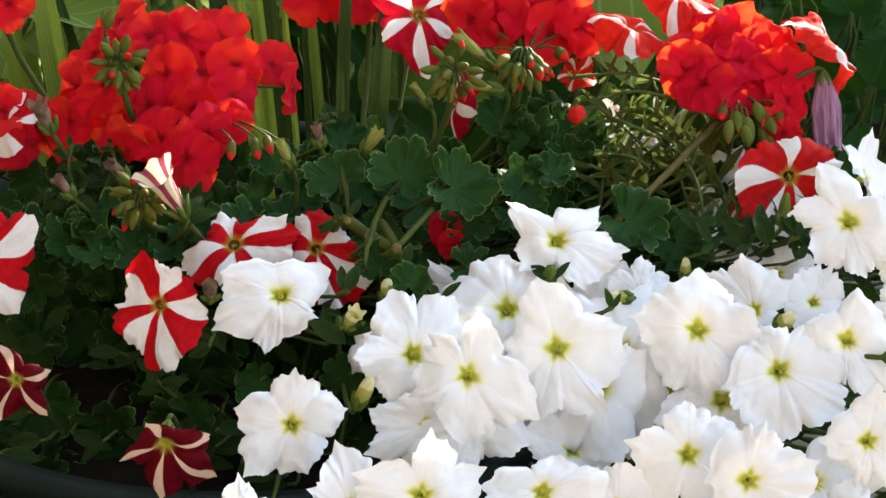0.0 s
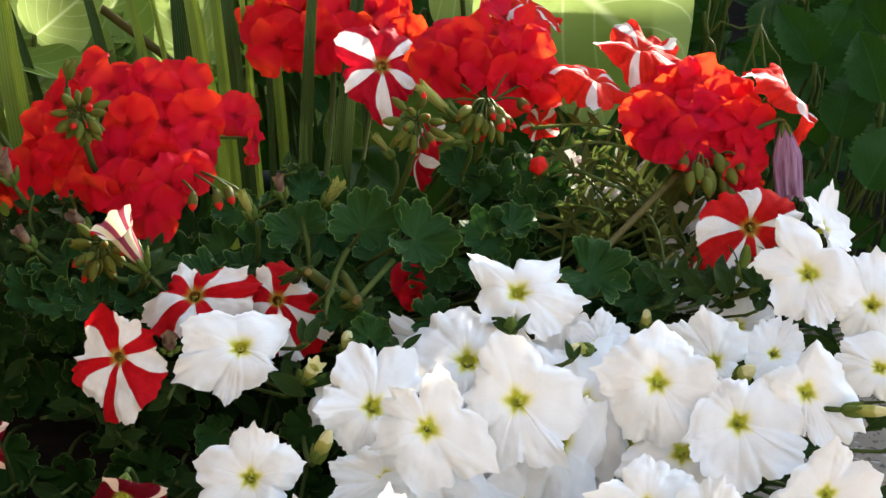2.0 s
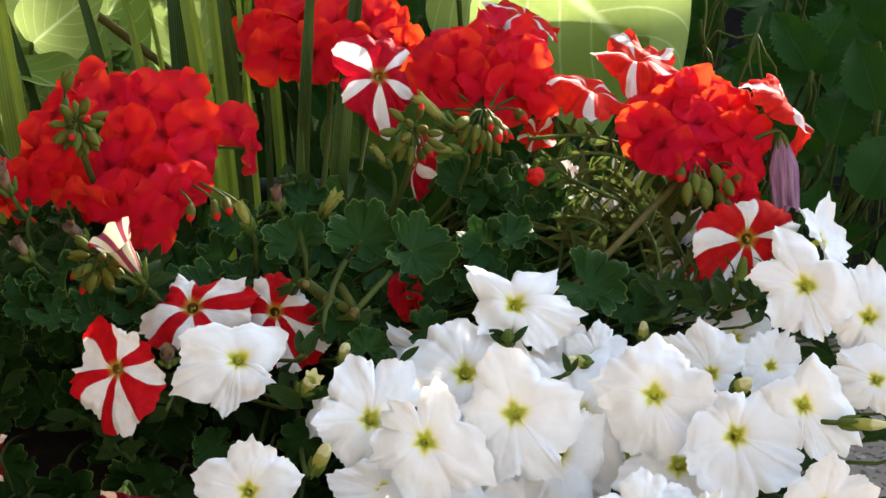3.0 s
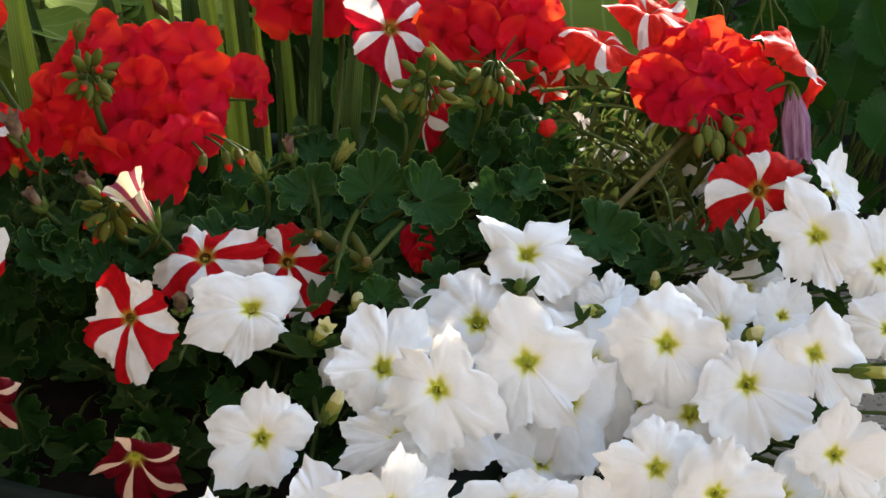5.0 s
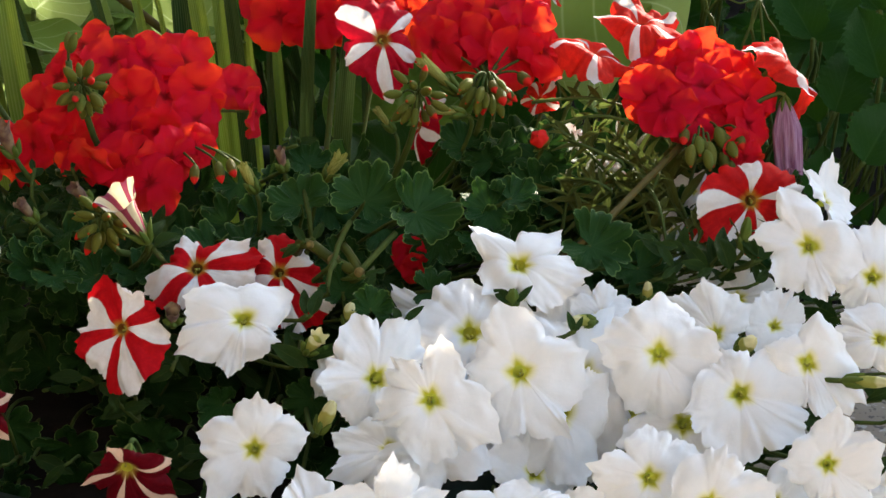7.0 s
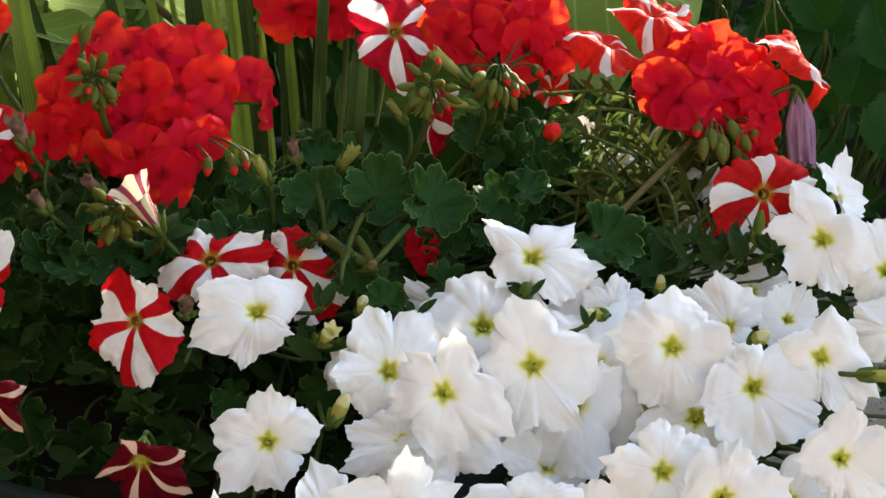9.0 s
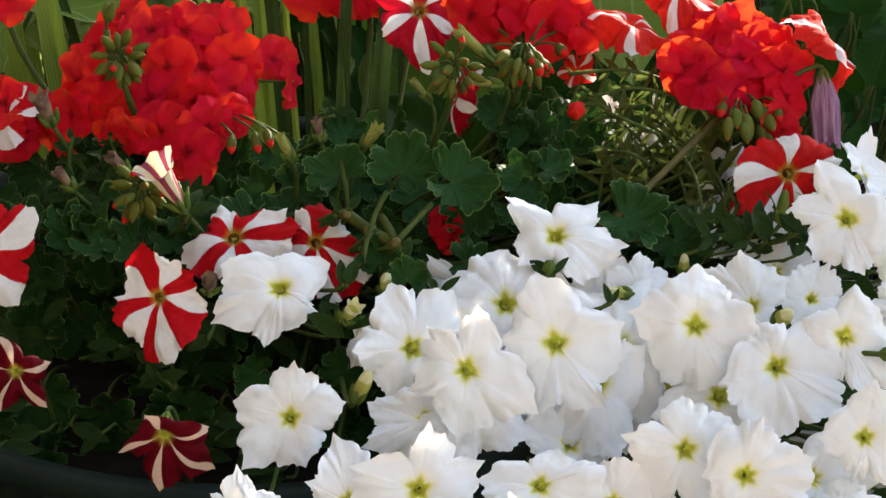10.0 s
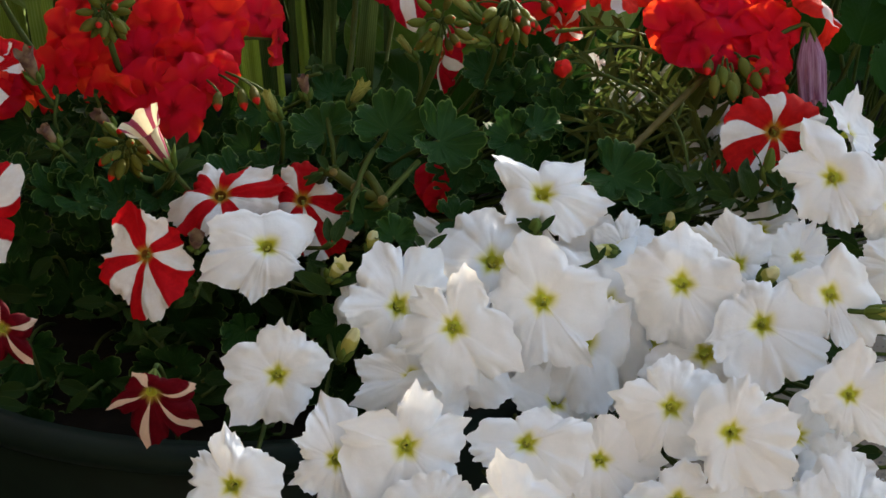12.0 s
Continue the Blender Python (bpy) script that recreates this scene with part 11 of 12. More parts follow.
left_plant.leaf(LIT_BROAD_LEAVES, (-0.3995, 1.5661, 0.1712), (-0.16, -0.94, 0.30), (0.15, 0.42, 0.90), 0.0586, 0.0018, root=(-0.403, 1.570, 0.0))
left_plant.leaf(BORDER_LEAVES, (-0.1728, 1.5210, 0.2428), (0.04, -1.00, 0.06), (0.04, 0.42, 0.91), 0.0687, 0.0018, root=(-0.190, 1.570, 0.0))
left_plant.leaf(LIT_BROAD_LEAVES, (-0.3220, 1.5135, 0.1910), (0.38, -0.93, -0.01), (-0.00, 0.42, 0.91), 0.0581, 0.0018, root=(-0.329, 1.520, 0.0))
left_plant.leaf(LIT_BROAD_LEAVES, (-0.1952, 1.4334, 0.3487), (-0.26, -0.96, 0.11), (-0.93, 0.16, 0.33), 0.0550, 0.0018, root=(-0.187, 1.485, 0.0))
left_plant.leaf(LIT_BROAD_LEAVES, (-0.2872, 1.4523, 0.4020), (-0.30, -0.93, 0.20), (0.31, 0.40, 0.86), 0.0797, 0.0018, root=(-0.267, 1.503, 0.0))
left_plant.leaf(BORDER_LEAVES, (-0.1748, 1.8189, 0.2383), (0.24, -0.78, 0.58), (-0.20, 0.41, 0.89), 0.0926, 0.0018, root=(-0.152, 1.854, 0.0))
left_plant.leaf(LIT_BROAD_LEAVES, (-0.1567, 1.8240, 0.2551), (0.05, -0.97, 0.24), (-0.93, 0.16, 0.34), 0.1046, 0.0018, root=(-0.168, 1.882, 0.0))
left_plant.leaf(LIT_BROAD_LEAVES, (-0.2940, 1.5480, 0.3873), (0.24, -0.95, 0.22), (-0.77, 0.27, 0.58), 0.0613, 0.0018, root=(-0.296, 1.553, 0.0))
left_plant.leaf(LIT_BROAD_LEAVES, (-0.3800, 1.4562, 0.2647), (-0.25, -0.96, 0.13), (0.12, 0.42, 0.90), 0.0775, 0.0018, root=(-0.384, 1.462, 0.0))
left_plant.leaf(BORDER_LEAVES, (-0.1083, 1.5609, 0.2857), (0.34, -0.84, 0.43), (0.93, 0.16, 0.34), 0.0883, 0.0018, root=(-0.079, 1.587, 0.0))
left_plant.leaf(LIT_BROAD_LEAVES, (-0.2392, 1.4168, 0.2901), (-0.27, -0.96, -0.02), (-0.23, 0.41, 0.88), 0.0699, 0.0018, root=(-0.252, 1.451, 0.0))
left_plant.leaf(LIT_BROAD_LEAVES, (-0.4061, 1.5936, 0.3577), (0.02, -0.89, 0.46), (-0.11, 0.42, 0.90), 0.0789, 0.0018, root=(-0.412, 1.632, 0.0))
left_plant.leaf(LIT_BROAD_LEAVES, (-0.4350, 1.8873, 0.2900), (-0.18, -0.97, -0.18), (-0.81, 0.25, 0.53), 0.0606, 0.0018, root=(-0.435, 1.909, 0.0))
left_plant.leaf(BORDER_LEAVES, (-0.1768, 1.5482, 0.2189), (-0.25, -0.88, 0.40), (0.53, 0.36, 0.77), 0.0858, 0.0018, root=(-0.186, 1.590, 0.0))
left_plant.leaf(LIT_BROAD_LEAVES, (-0.2615, 1.8399, 0.0844), (0.02, -0.99, -0.15), (-0.04, 0.42, 0.91), 0.0591, 0.0018, root=(-0.284, 1.900, 0.0))
left_plant.leaf(LIT_BROAD_LEAVES, (-0.1867, 1.5179, 0.4073), (0.05, -0.78, 0.63), (-0.83, 0.23, 0.50), 0.0853, 0.0018, root=(-0.214, 1.525, 0.0))
left_plant.leaf(LIT_BROAD_LEAVES, (-0.3682, 1.5889, 0.4184), (-0.25, -0.94, 0.22), (0.88, 0.20, 0.42), 0.0695, 0.0018, root=(-0.345, 1.648, 0.0))
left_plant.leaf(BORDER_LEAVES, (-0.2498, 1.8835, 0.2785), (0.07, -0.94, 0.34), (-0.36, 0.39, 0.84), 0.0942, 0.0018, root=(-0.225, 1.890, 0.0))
left_plant.leaf(LIT_BROAD_LEAVES, (-0.2248, 1.8337, 0.3738), (-0.11, -0.97, 0.22), (-0.09, 0.42, 0.90), 0.0589, 0.0018, root=(-0.238, 1.878, 0.0))
left_plant.leaf(LIT_BROAD_LEAVES, (-0.2799, 1.5189, 0.3831), (-0.31, -0.86, 0.41), (0.50, 0.37, 0.78), 0.0822, 0.0018, root=(-0.253, 1.520, 0.0))
left_plant.leaf(LIT_BROAD_LEAVES, (-0.2314, 1.8159, 0.0594), (-0.20, -0.96, -0.20), (0.17, 0.42, 0.89), 0.1054, 0.0018, root=(-0.204, 1.854, 0.0))
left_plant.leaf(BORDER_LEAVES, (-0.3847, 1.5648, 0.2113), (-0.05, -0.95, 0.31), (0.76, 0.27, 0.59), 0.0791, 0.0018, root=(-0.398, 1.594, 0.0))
left_plant.leaf(LIT_BROAD_LEAVES, (-0.3094, 1.4802, 0.4129), (-0.16, -0.91, 0.38), (0.42, 0.38, 0.82), 0.0718, 0.0018, root=(-0.302, 1.531, 0.0))
left_plant.leaf(LIT_BROAD_LEAVES, (-0.1992, 1.5361, 0.3799), (0.34, -0.94, -0.02), (-0.23, 0.41, 0.88), 0.0700, 0.0018, root=(-0.186, 1.552, 0.0))
left_plant.leaf(LIT_BROAD_LEAVES, (-0.4538, 1.5841, 0.2062), (-0.04, -0.99, -0.09), (0.76, 0.28, 0.59), 0.0802, 0.0018, root=(-0.447, 1.599, 0.0))
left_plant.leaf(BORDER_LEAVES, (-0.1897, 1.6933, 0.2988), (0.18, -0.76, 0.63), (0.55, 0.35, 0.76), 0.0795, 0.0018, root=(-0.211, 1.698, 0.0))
left_plant.leaf(LIT_BROAD_LEAVES, (-0.2950, 1.6063, 0.2714), (0.09, -0.97, 0.22), (0.53, 0.36, 0.77), 0.0742, 0.0018, root=(-0.302, 1.622, 0.0))
left_plant.leaf(LIT_BROAD_LEAVES, (-0.2732, 1.6283, 0.3463), (-0.33, -0.94, -0.08), (-0.87, 0.21, 0.45), 0.0545, 0.0018, root=(-0.301, 1.634, 0.0))
left_plant.leaf(LIT_BROAD_LEAVES, (-0.3068, 1.4581, 0.2564), (-0.13, -0.98, -0.12), (-0.73, 0.29, 0.62), 0.0865, 0.0018, root=(-0.312, 1.496, 0.0))
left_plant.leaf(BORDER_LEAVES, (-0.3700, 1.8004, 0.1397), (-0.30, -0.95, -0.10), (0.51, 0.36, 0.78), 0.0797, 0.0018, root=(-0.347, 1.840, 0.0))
left_plant.leaf(LIT_BROAD_LEAVES, (-0.2768, 1.4755, 0.3419), (-0.29, -0.89, 0.36), (0.45, 0.38, 0.81), 0.0559, 0.0018, root=(-0.286, 1.505, 0.0))
left_plant.leaf(LIT_BROAD_LEAVES, (-0.2651, 1.5296, 0.3064), (0.14, -0.93, 0.34), (-0.56, 0.35, 0.75), 0.0753, 0.0018, root=(-0.291, 1.563, 0.0))
left_plant.leaf(LIT_BROAD_LEAVES, (-0.2134, 1.9046, 0.2753), (0.33, -0.83, 0.44), (-0.39, 0.39, 0.83), 0.0959, 0.0018, root=(-0.222, 1.923, 0.0))
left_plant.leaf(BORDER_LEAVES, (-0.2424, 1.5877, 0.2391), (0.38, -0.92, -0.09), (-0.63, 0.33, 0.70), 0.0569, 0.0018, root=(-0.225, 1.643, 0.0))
left_plant.leaf(LIT_BROAD_LEAVES, (-0.2084, 1.6412, 0.2049), (-0.35, -0.92, 0.18), (-0.81, 0.25, 0.53), 0.0693, 0.0018, root=(-0.204, 1.691, 0.0))
left_plant.leaf(LIT_BROAD_LEAVES, (-0.4049, 1.8506, 0.2018), (0.13, -0.84, 0.52), (0.90, 0.18, 0.39), 0.0701, 0.0018, root=(-0.429, 1.885, 0.0))
left_plant.leaf(LIT_BROAD_LEAVES, (-0.2168, 1.5801, 0.3673), (0.33, -0.93, 0.15), (0.87, 0.21, 0.45), 0.0766, 0.0018, root=(-0.217, 1.625, 0.0))
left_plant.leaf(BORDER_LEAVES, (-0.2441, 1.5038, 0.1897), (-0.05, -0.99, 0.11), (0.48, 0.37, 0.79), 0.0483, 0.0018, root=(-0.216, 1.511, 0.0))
left_plant.leaf(LIT_BROAD_LEAVES, (-0.1284, 1.7102, 0.1906), (0.38, -0.88, 0.29), (0.55, 0.35, 0.75), 0.0796, 0.0018, root=(-0.108, 1.755, 0.0))
left_plant.leaf(LIT_BROAD_LEAVES, (-0.3160, 1.6852, 0.2220), (-0.08, -0.96, 0.26), (0.12, 0.42, 0.90), 0.0661, 0.0018, root=(-0.292, 1.702, 0.0))
left_plant.leaf(LIT_BROAD_LEAVES, (-0.1084, 1.4501, 0.3731), (0.36, -0.91, -0.23), (0.85, 0.22, 0.48), 0.0845, 0.0018, root=(-0.081, 1.476, 0.0))
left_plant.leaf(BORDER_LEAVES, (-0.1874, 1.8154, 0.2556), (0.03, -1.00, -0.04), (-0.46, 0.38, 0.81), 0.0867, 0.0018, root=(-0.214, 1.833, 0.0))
left_plant.leaf(LIT_BROAD_LEAVES, (-0.3541, 1.5632, 0.2579), (-0.36, -0.87, 0.34), (0.73, 0.29, 0.62), 0.0765, 0.0018, root=(-0.381, 1.614, 0.0))
left_plant.leaf(LIT_BROAD_LEAVES, (-0.1880, 1.7373, 0.1993), (0.23, -0.95, 0.23), (0.88, 0.20, 0.43), 0.1003, 0.0018, root=(-0.162, 1.747, 0.0))
left_plant.leaf(LIT_BROAD_LEAVES, (-0.3781, 1.5918, 0.3355), (-0.10, -0.99, -0.03), (-0.73, 0.29, 0.62), 0.0765, 0.0018, root=(-0.405, 1.646, 0.0))
left_plant.leaf(BORDER_LEAVES, (-0.1656, 1.5131, 0.2670), (-0.00, -0.96, 0.28), (-0.86, 0.22, 0.46), 0.0485, 0.0018, root=(-0.168, 1.536, 0.0))
left_plant.leaf(LIT_BROAD_LEAVES, (-0.1288, 1.7379, 0.3659), (0.17, -0.89, 0.41), (-0.66, 0.32, 0.68), 0.0964, 0.0018, root=(-0.129, 1.762, 0.0))
left_plant.leaf(LIT_BROAD_LEAVES, (-0.2195, 1.5470, 0.3895), (0.25, -0.71, 0.66), (-0.91, 0.17, 0.37), 0.0852, 0.0018, root=(-0.198, 1.548, 0.0))
left_plant.leaf(LIT_BROAD_LEAVES, (-0.2791, 1.5040, 0.2630), (-0.29, -0.80, 0.52), (-0.05, 0.42, 0.91), 0.0701, 0.0018, root=(-0.273, 1.519, 0.0))
left_plant.leaf(BORDER_LEAVES, (-0.1120, 1.6104, 0.3577), (-0.04, -0.99, -0.11), (0.92, 0.16, 0.35), 0.0757, 0.0018, root=(-0.091, 1.656, 0.0))
left_plant.leaf(LIT_BROAD_LEAVES, (-0.1399, 1.4655, 0.2070), (-0.15, -0.75, 0.64), (0.89, 0.19, 0.41), 0.0743, 0.0018, root=(-0.162, 1.485, 0.0))
broad_plant = Plant("broad_leaved_plant", (0.087, 1.319, 0.0), "broad-leaved plant with leaves coloured as sunlit, one as shaded", 32)
broad_plant.leaf(LIT_BROAD_LEAVES[1], (0.0437, 1.2181, 0.5214), (0.10, -0.98, 0.18), (0.75, -0.28, -0.59), 0.1897, 0.0018, root=(0.072, 1.311, 0.0))
broad_plant.leaf(LIT_BROAD_LEAVES[0], (0.0877, 1.2661, 0.4815), (0.20, -0.95, 0.22), (0.26, -0.41, -0.88), 0.1262, 0.0018, root=(0.111, 1.323, 0.0))
broad_plant.leaf(LIT_BROAD_LEAVES[1], (0.0075, 1.3276, 0.4723), (0.10, -0.94, 0.33), (0.64, -0.32, -0.69), 0.0960, 0.0018, root=(-0.018, 1.371, 0.0))
broad_plant.leaf(SHADED_BROAD_LEAF, (-0.0270, 1.2200, 0.3310), (-0.10, -0.77, 0.62), (-0.06, 0.41, 0.89), 0.1250, 0.0018, root=(-0.076, 1.272, 0.0))
broad_plant.leaf(BORDER_LEAVES[1], (-0.0071, 1.1019, 0.3609), (0.20, -0.55, 0.81), (-0.50, 0.37, 0.78), 0.0920, 0.0018, root=(-0.005, 1.302, 0.0))
broad_plant.leaf(LIT_BROAD_LEAVES[1], (-0.2867, 1.2716, 0.3736), (0.20, -0.97, 0.12), (0.17, 0.42, 0.89), 0.1192, 0.0018, root=(-0.302, 1.289, 0.0))
broad_plant.leaf(LIT_BROAD_LEAVES[0], (-0.1929, 1.3747, 0.3585), (0.10, -0.99, 0.13), (-0.17, 0.42, 0.89), 0.1110, 0.0018, root=(-0.174, 1.417, 0.0))
broad_plant.leaf(LIT_BROAD_LEAVES[1], (-0.2766, 1.3478, 0.3723), (0.00, -1.00, 0.02), (0.50, 0.37, 0.78), 0.1087, 0.0018, root=(-0.293, 1.359, 0.0))
broad_plant.leaf(LIT_BROAD_LEAVES[0], (-0.3139, 1.3305, 0.3827), (0.00, -0.99, 0.13), (0.87, 0.21, 0.45), 0.0948, 0.0018, root=(-0.320, 1.388, 0.0))
broad_plant.leaf(LIT_BROAD_LEAVES[1], (-0.2191, 1.3290, 0.3789), (0.10, -0.99, 0.13), (-0.94, 0.14, 0.31), 0.0824, 0.0018, root=(-0.242, 1.366, 0.0))
broad_plant.leaf(LIT_BROAD_LEAVES[0], (-0.2933, 1.2003, 0.4345), (0.00, 0.06, 1.00), (1.00, 0.03, 0.06), 0.0890, 0.0018, root=(-0.302, 1.315, 0.0))
broad_plant.leaf(LIT_BROAD_LEAVES[1], (-0.2759, 1.2466, 0.4398), (-0.30, -0.95, -0.11), (0.77, 0.27, 0.58), 0.0650, 0.0018, root=(-0.297, 1.323, 0.0))
broad_plant.leaf(LIT_BROAD_LEAVES, (-0.2264, 1.2980, 0.4069), (-0.11, -0.05, 0.99), (-0.50, 0.37, 0.78), 0.0538, 0.0018, root=(-0.247, 1.322, 0.0))
broad_plant.leaf(LIT_BROAD_LEAVES, (-0.2308, 1.2878, 0.3921), (0.11, -0.20, 0.97), (0.98, 0.09, 0.19), 0.0636, 0.0018, root=(-0.243, 1.301, 0.0))
broad_plant.leaf(LIT_BROAD_LEAVES, (-0.2699, 1.3068, 0.4250), (0.22, -0.05, 0.97), (0.70, 0.30, 0.65), 0.0724, 0.0018, root=(-0.256, 1.322, 0.0))
broad_plant.leaf(LIT_BROAD_LEAVES, (-0.2983, 1.3469, 0.4137), (0.25, -0.08, 0.97), (0.45, 0.38, 0.81), 0.0564, 0.0018, root=(-0.310, 1.352, 0.0))
broad_plant.leaf(LIT_BROAD_LEAVES, (-0.1955, 1.3780, 0.3738), (-0.09, -0.03, 1.00), (0.90, 0.19, 0.40), 0.0804, 0.0018, root=(-0.189, 1.432, 0.0))
broad_plant.leaf(LIT_BROAD_LEAVES, (-0.2367, 1.3277, 0.3964), (0.27, -0.04, 0.96), (0.85, 0.22, 0.48), 0.0602, 0.0018, root=(-0.226, 1.385, 0.0))
broad_plant.leaf(LIT_BROAD_LEAVES, (-0.2717, 1.2766, 0.4290), (0.11, -0.03, 0.99), (-0.85, 0.23, 0.48), 0.0445, 0.0018, root=(-0.258, 1.312, 0.0))
broad_plant.leaf(LIT_BROAD_LEAVES, (-0.2490, 1.3590, 0.3983), (-0.21, 0.05, 0.98), (-0.93, 0.15, 0.33), 0.0725, 0.0018, root=(-0.248, 1.382, 0.0))
broad_plant.leaf(LIT_BROAD_LEAVES, (-0.2541, 1.2835, 0.4116), (-0.11, -0.12, 0.99), (0.26, 0.41, 0.88), 0.0492, 0.0018, root=(-0.274, 1.294, 0.0))
broad_plant.leaf(LIT_BROAD_LEAVES, (-0.2687, 1.2588, 0.4202), (-0.07, -0.02, 1.00), (-0.99, 0.07, 0.14), 0.0701, 0.0018, root=(-0.293, 1.314, 0.0))
broad_plant.leaf(LIT_BROAD_LEAVES, (-0.2566, 1.2123, 0.4106), (0.11, -0.05, 0.99), (-0.56, 0.35, 0.75), 0.0467, 0.0018, root=(-0.280, 1.315, 0.0))
broad_plant.leaf(LIT_BROAD_LEAVES, (-0.1887, 1.3092, 0.3910), (-0.30, -0.02, 0.95), (0.23, 0.41, 0.88), 0.0611, 0.0018, root=(-0.199, 1.353, 0.0))
broad_plant.leaf(LIT_BROAD_LEAVES, (-0.2928, 1.3576, 0.4132), (-0.07, -0.17, 0.98), (-0.63, 0.33, 0.71), 0.0596, 0.0018, root=(-0.317, 1.407, 0.0))
broad_plant.leaf(LIT_BROAD_LEAVES, (-0.3031, 1.3379, 0.4082), (-0.10, -0.12, 0.99), (1.00, 0.03, 0.06), 0.0506, 0.0018, root=(-0.305, 1.343, 0.0))
iris = Plant("strap_leaved_plant", (-0.162, 1.251, 0.0), "clump of tall green strap-like leaves behind the flowers", 33)
# Each blade takes the tone painted as shaded or the one painted as sunlit.
blade(iris, (-0.0837, 1.0003, 0.4307), (-0.0768, 1.1041, 0.5145), 0.0086, 0.20, SHADED_BLADE)
blade(iris, (-0.0675, 1.0095, 0.4268), (-0.0516, 1.1427, 0.5027), 0.0125, 0.20, SHADED_BLADE)
blade(iris, (-0.1141, 1.0930, 0.4417), (-0.1331, 1.1619, 0.4969), 0.0102, 0.20, SHADED_BLADE)
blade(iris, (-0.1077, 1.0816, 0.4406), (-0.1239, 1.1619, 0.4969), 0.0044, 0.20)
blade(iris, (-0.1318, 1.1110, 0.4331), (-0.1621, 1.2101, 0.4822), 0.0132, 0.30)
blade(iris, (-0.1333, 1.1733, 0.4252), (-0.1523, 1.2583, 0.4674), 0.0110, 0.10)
blade(iris, (-0.1652, 1.1967, 0.4285), (-0.1775, 1.2583, 0.4675), 0.0163, 0.10, SHADED_BLADE)
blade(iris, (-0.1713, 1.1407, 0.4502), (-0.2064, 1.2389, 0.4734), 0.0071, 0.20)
blade(iris, (-0.1943, 1.1333, 0.4583), (-0.2276, 1.2100, 0.4822), 0.0084, 0.20, SHADED_BLADE)
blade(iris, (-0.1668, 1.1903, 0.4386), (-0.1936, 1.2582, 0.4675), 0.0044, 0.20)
blade(iris, (-0.2350, 1.1231, 0.4601), (-0.2817, 1.2099, 0.4823), 0.0069, 0.20, SHADED_BLADE)
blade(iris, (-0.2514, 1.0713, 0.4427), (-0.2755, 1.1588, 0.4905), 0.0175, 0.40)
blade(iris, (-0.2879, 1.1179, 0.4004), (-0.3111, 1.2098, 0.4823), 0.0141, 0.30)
blade(iris, (-0.1059, 1.1182, 0.4003), (-0.1124, 1.1919, 0.4419), 0.0049, 0.20, SHADED_BLADE)
blade(iris, (-0.0461, 1.1707, 0.3949), (-0.0520, 1.2395, 0.4255), 0.0052, 0.20, SHADED_BLADE)
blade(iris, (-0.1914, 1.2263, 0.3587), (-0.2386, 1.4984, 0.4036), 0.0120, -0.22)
blade(iris, (-0.0854, 1.3957, 0.3089), (-0.1275, 1.3972, 0.4338), 0.0133, -0.06, SHADED_BLADE)
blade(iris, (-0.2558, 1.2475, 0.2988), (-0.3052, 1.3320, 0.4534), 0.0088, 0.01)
blade(iris, (-0.3033, 1.2975, 0.2750), (-0.3043, 1.4310, 0.4238), 0.0107, 0.29, SHADED_BLADE)
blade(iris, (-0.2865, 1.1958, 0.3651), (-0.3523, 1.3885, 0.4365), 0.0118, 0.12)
blade(iris, (-0.1486, 1.3070, 0.2733), (-0.2000, 1.3946, 0.4346), 0.0071, -0.12, SHADED_BLADE)
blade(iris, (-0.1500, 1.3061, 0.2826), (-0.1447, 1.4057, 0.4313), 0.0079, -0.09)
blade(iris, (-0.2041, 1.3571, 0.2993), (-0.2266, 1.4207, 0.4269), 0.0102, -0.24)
blade(iris, (-0.1511, 1.2109, 0.3565), (-0.1786, 1.3155, 0.4583), 0.0075, 0.07, SHADED_BLADE)
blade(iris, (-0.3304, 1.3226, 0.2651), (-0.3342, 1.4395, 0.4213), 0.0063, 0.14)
blade(iris, (-0.2931, 1.2339, 0.3328), (-0.3364, 1.4030, 0.4322), 0.0103, 0.08, SHADED_BLADE)
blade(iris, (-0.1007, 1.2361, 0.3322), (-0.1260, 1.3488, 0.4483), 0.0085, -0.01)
blade(iris, (-0.1347, 1.1986, 0.3701), (-0.1797, 1.4526, 0.4173), 0.0085, 0.13, SHADED_BLADE)
broad_plant.stem([(-0.2490, 1.3047, 0.4492), (-0.2061, 1.2734, 0.4283), (-0.1786, 1.2646, 0.4087), (-0.125, 1.400, 0.0)], 0.0032, BROWN_STEM)

# ---- buds, faded flowers and bare stems ----
petunia_bud((-0.0534, 0.7858, 0.3887), (0.40, -0.07, 0.91), 0.0175, 0.0035, 162)
petunia_bud((-0.0620, 0.8305, 0.4035), (0.50, -0.31, 0.81), 0.0127, 0.0041, 163, material=PALE_BUD, frill=0.7, label="cream petunia bud about to open")
petunia_bud((-0.0453, 0.8586, 0.4058), (0.10, -0.00, 0.99), 0.0119, 0.0034, 164)
petunia_bud((0.0706, 0.8539, 0.4039), (-0.85, -0.43, 0.31), 0.0124, 0.0028, 165)
petunia_bud((0.2037, 0.7977, 0.3998), (0.90, -0.40, 0.18), 0.0214, 0.0029, 166, material=PALE_BUD, label="green petunia seed case pointing sideways")
petunia_bud((0.1499, 0.8299, 0.4030), (0.50, -0.43, 0.75), 0.0127, 0.0039, 167, material=PALE_BUD, label="yellow-green petunia bud among white flowers")
withered_flower((0.1950, 1.0200, 0.4590), (0.08, -0.30, -0.95), 0.0400, 0.0085, 168)
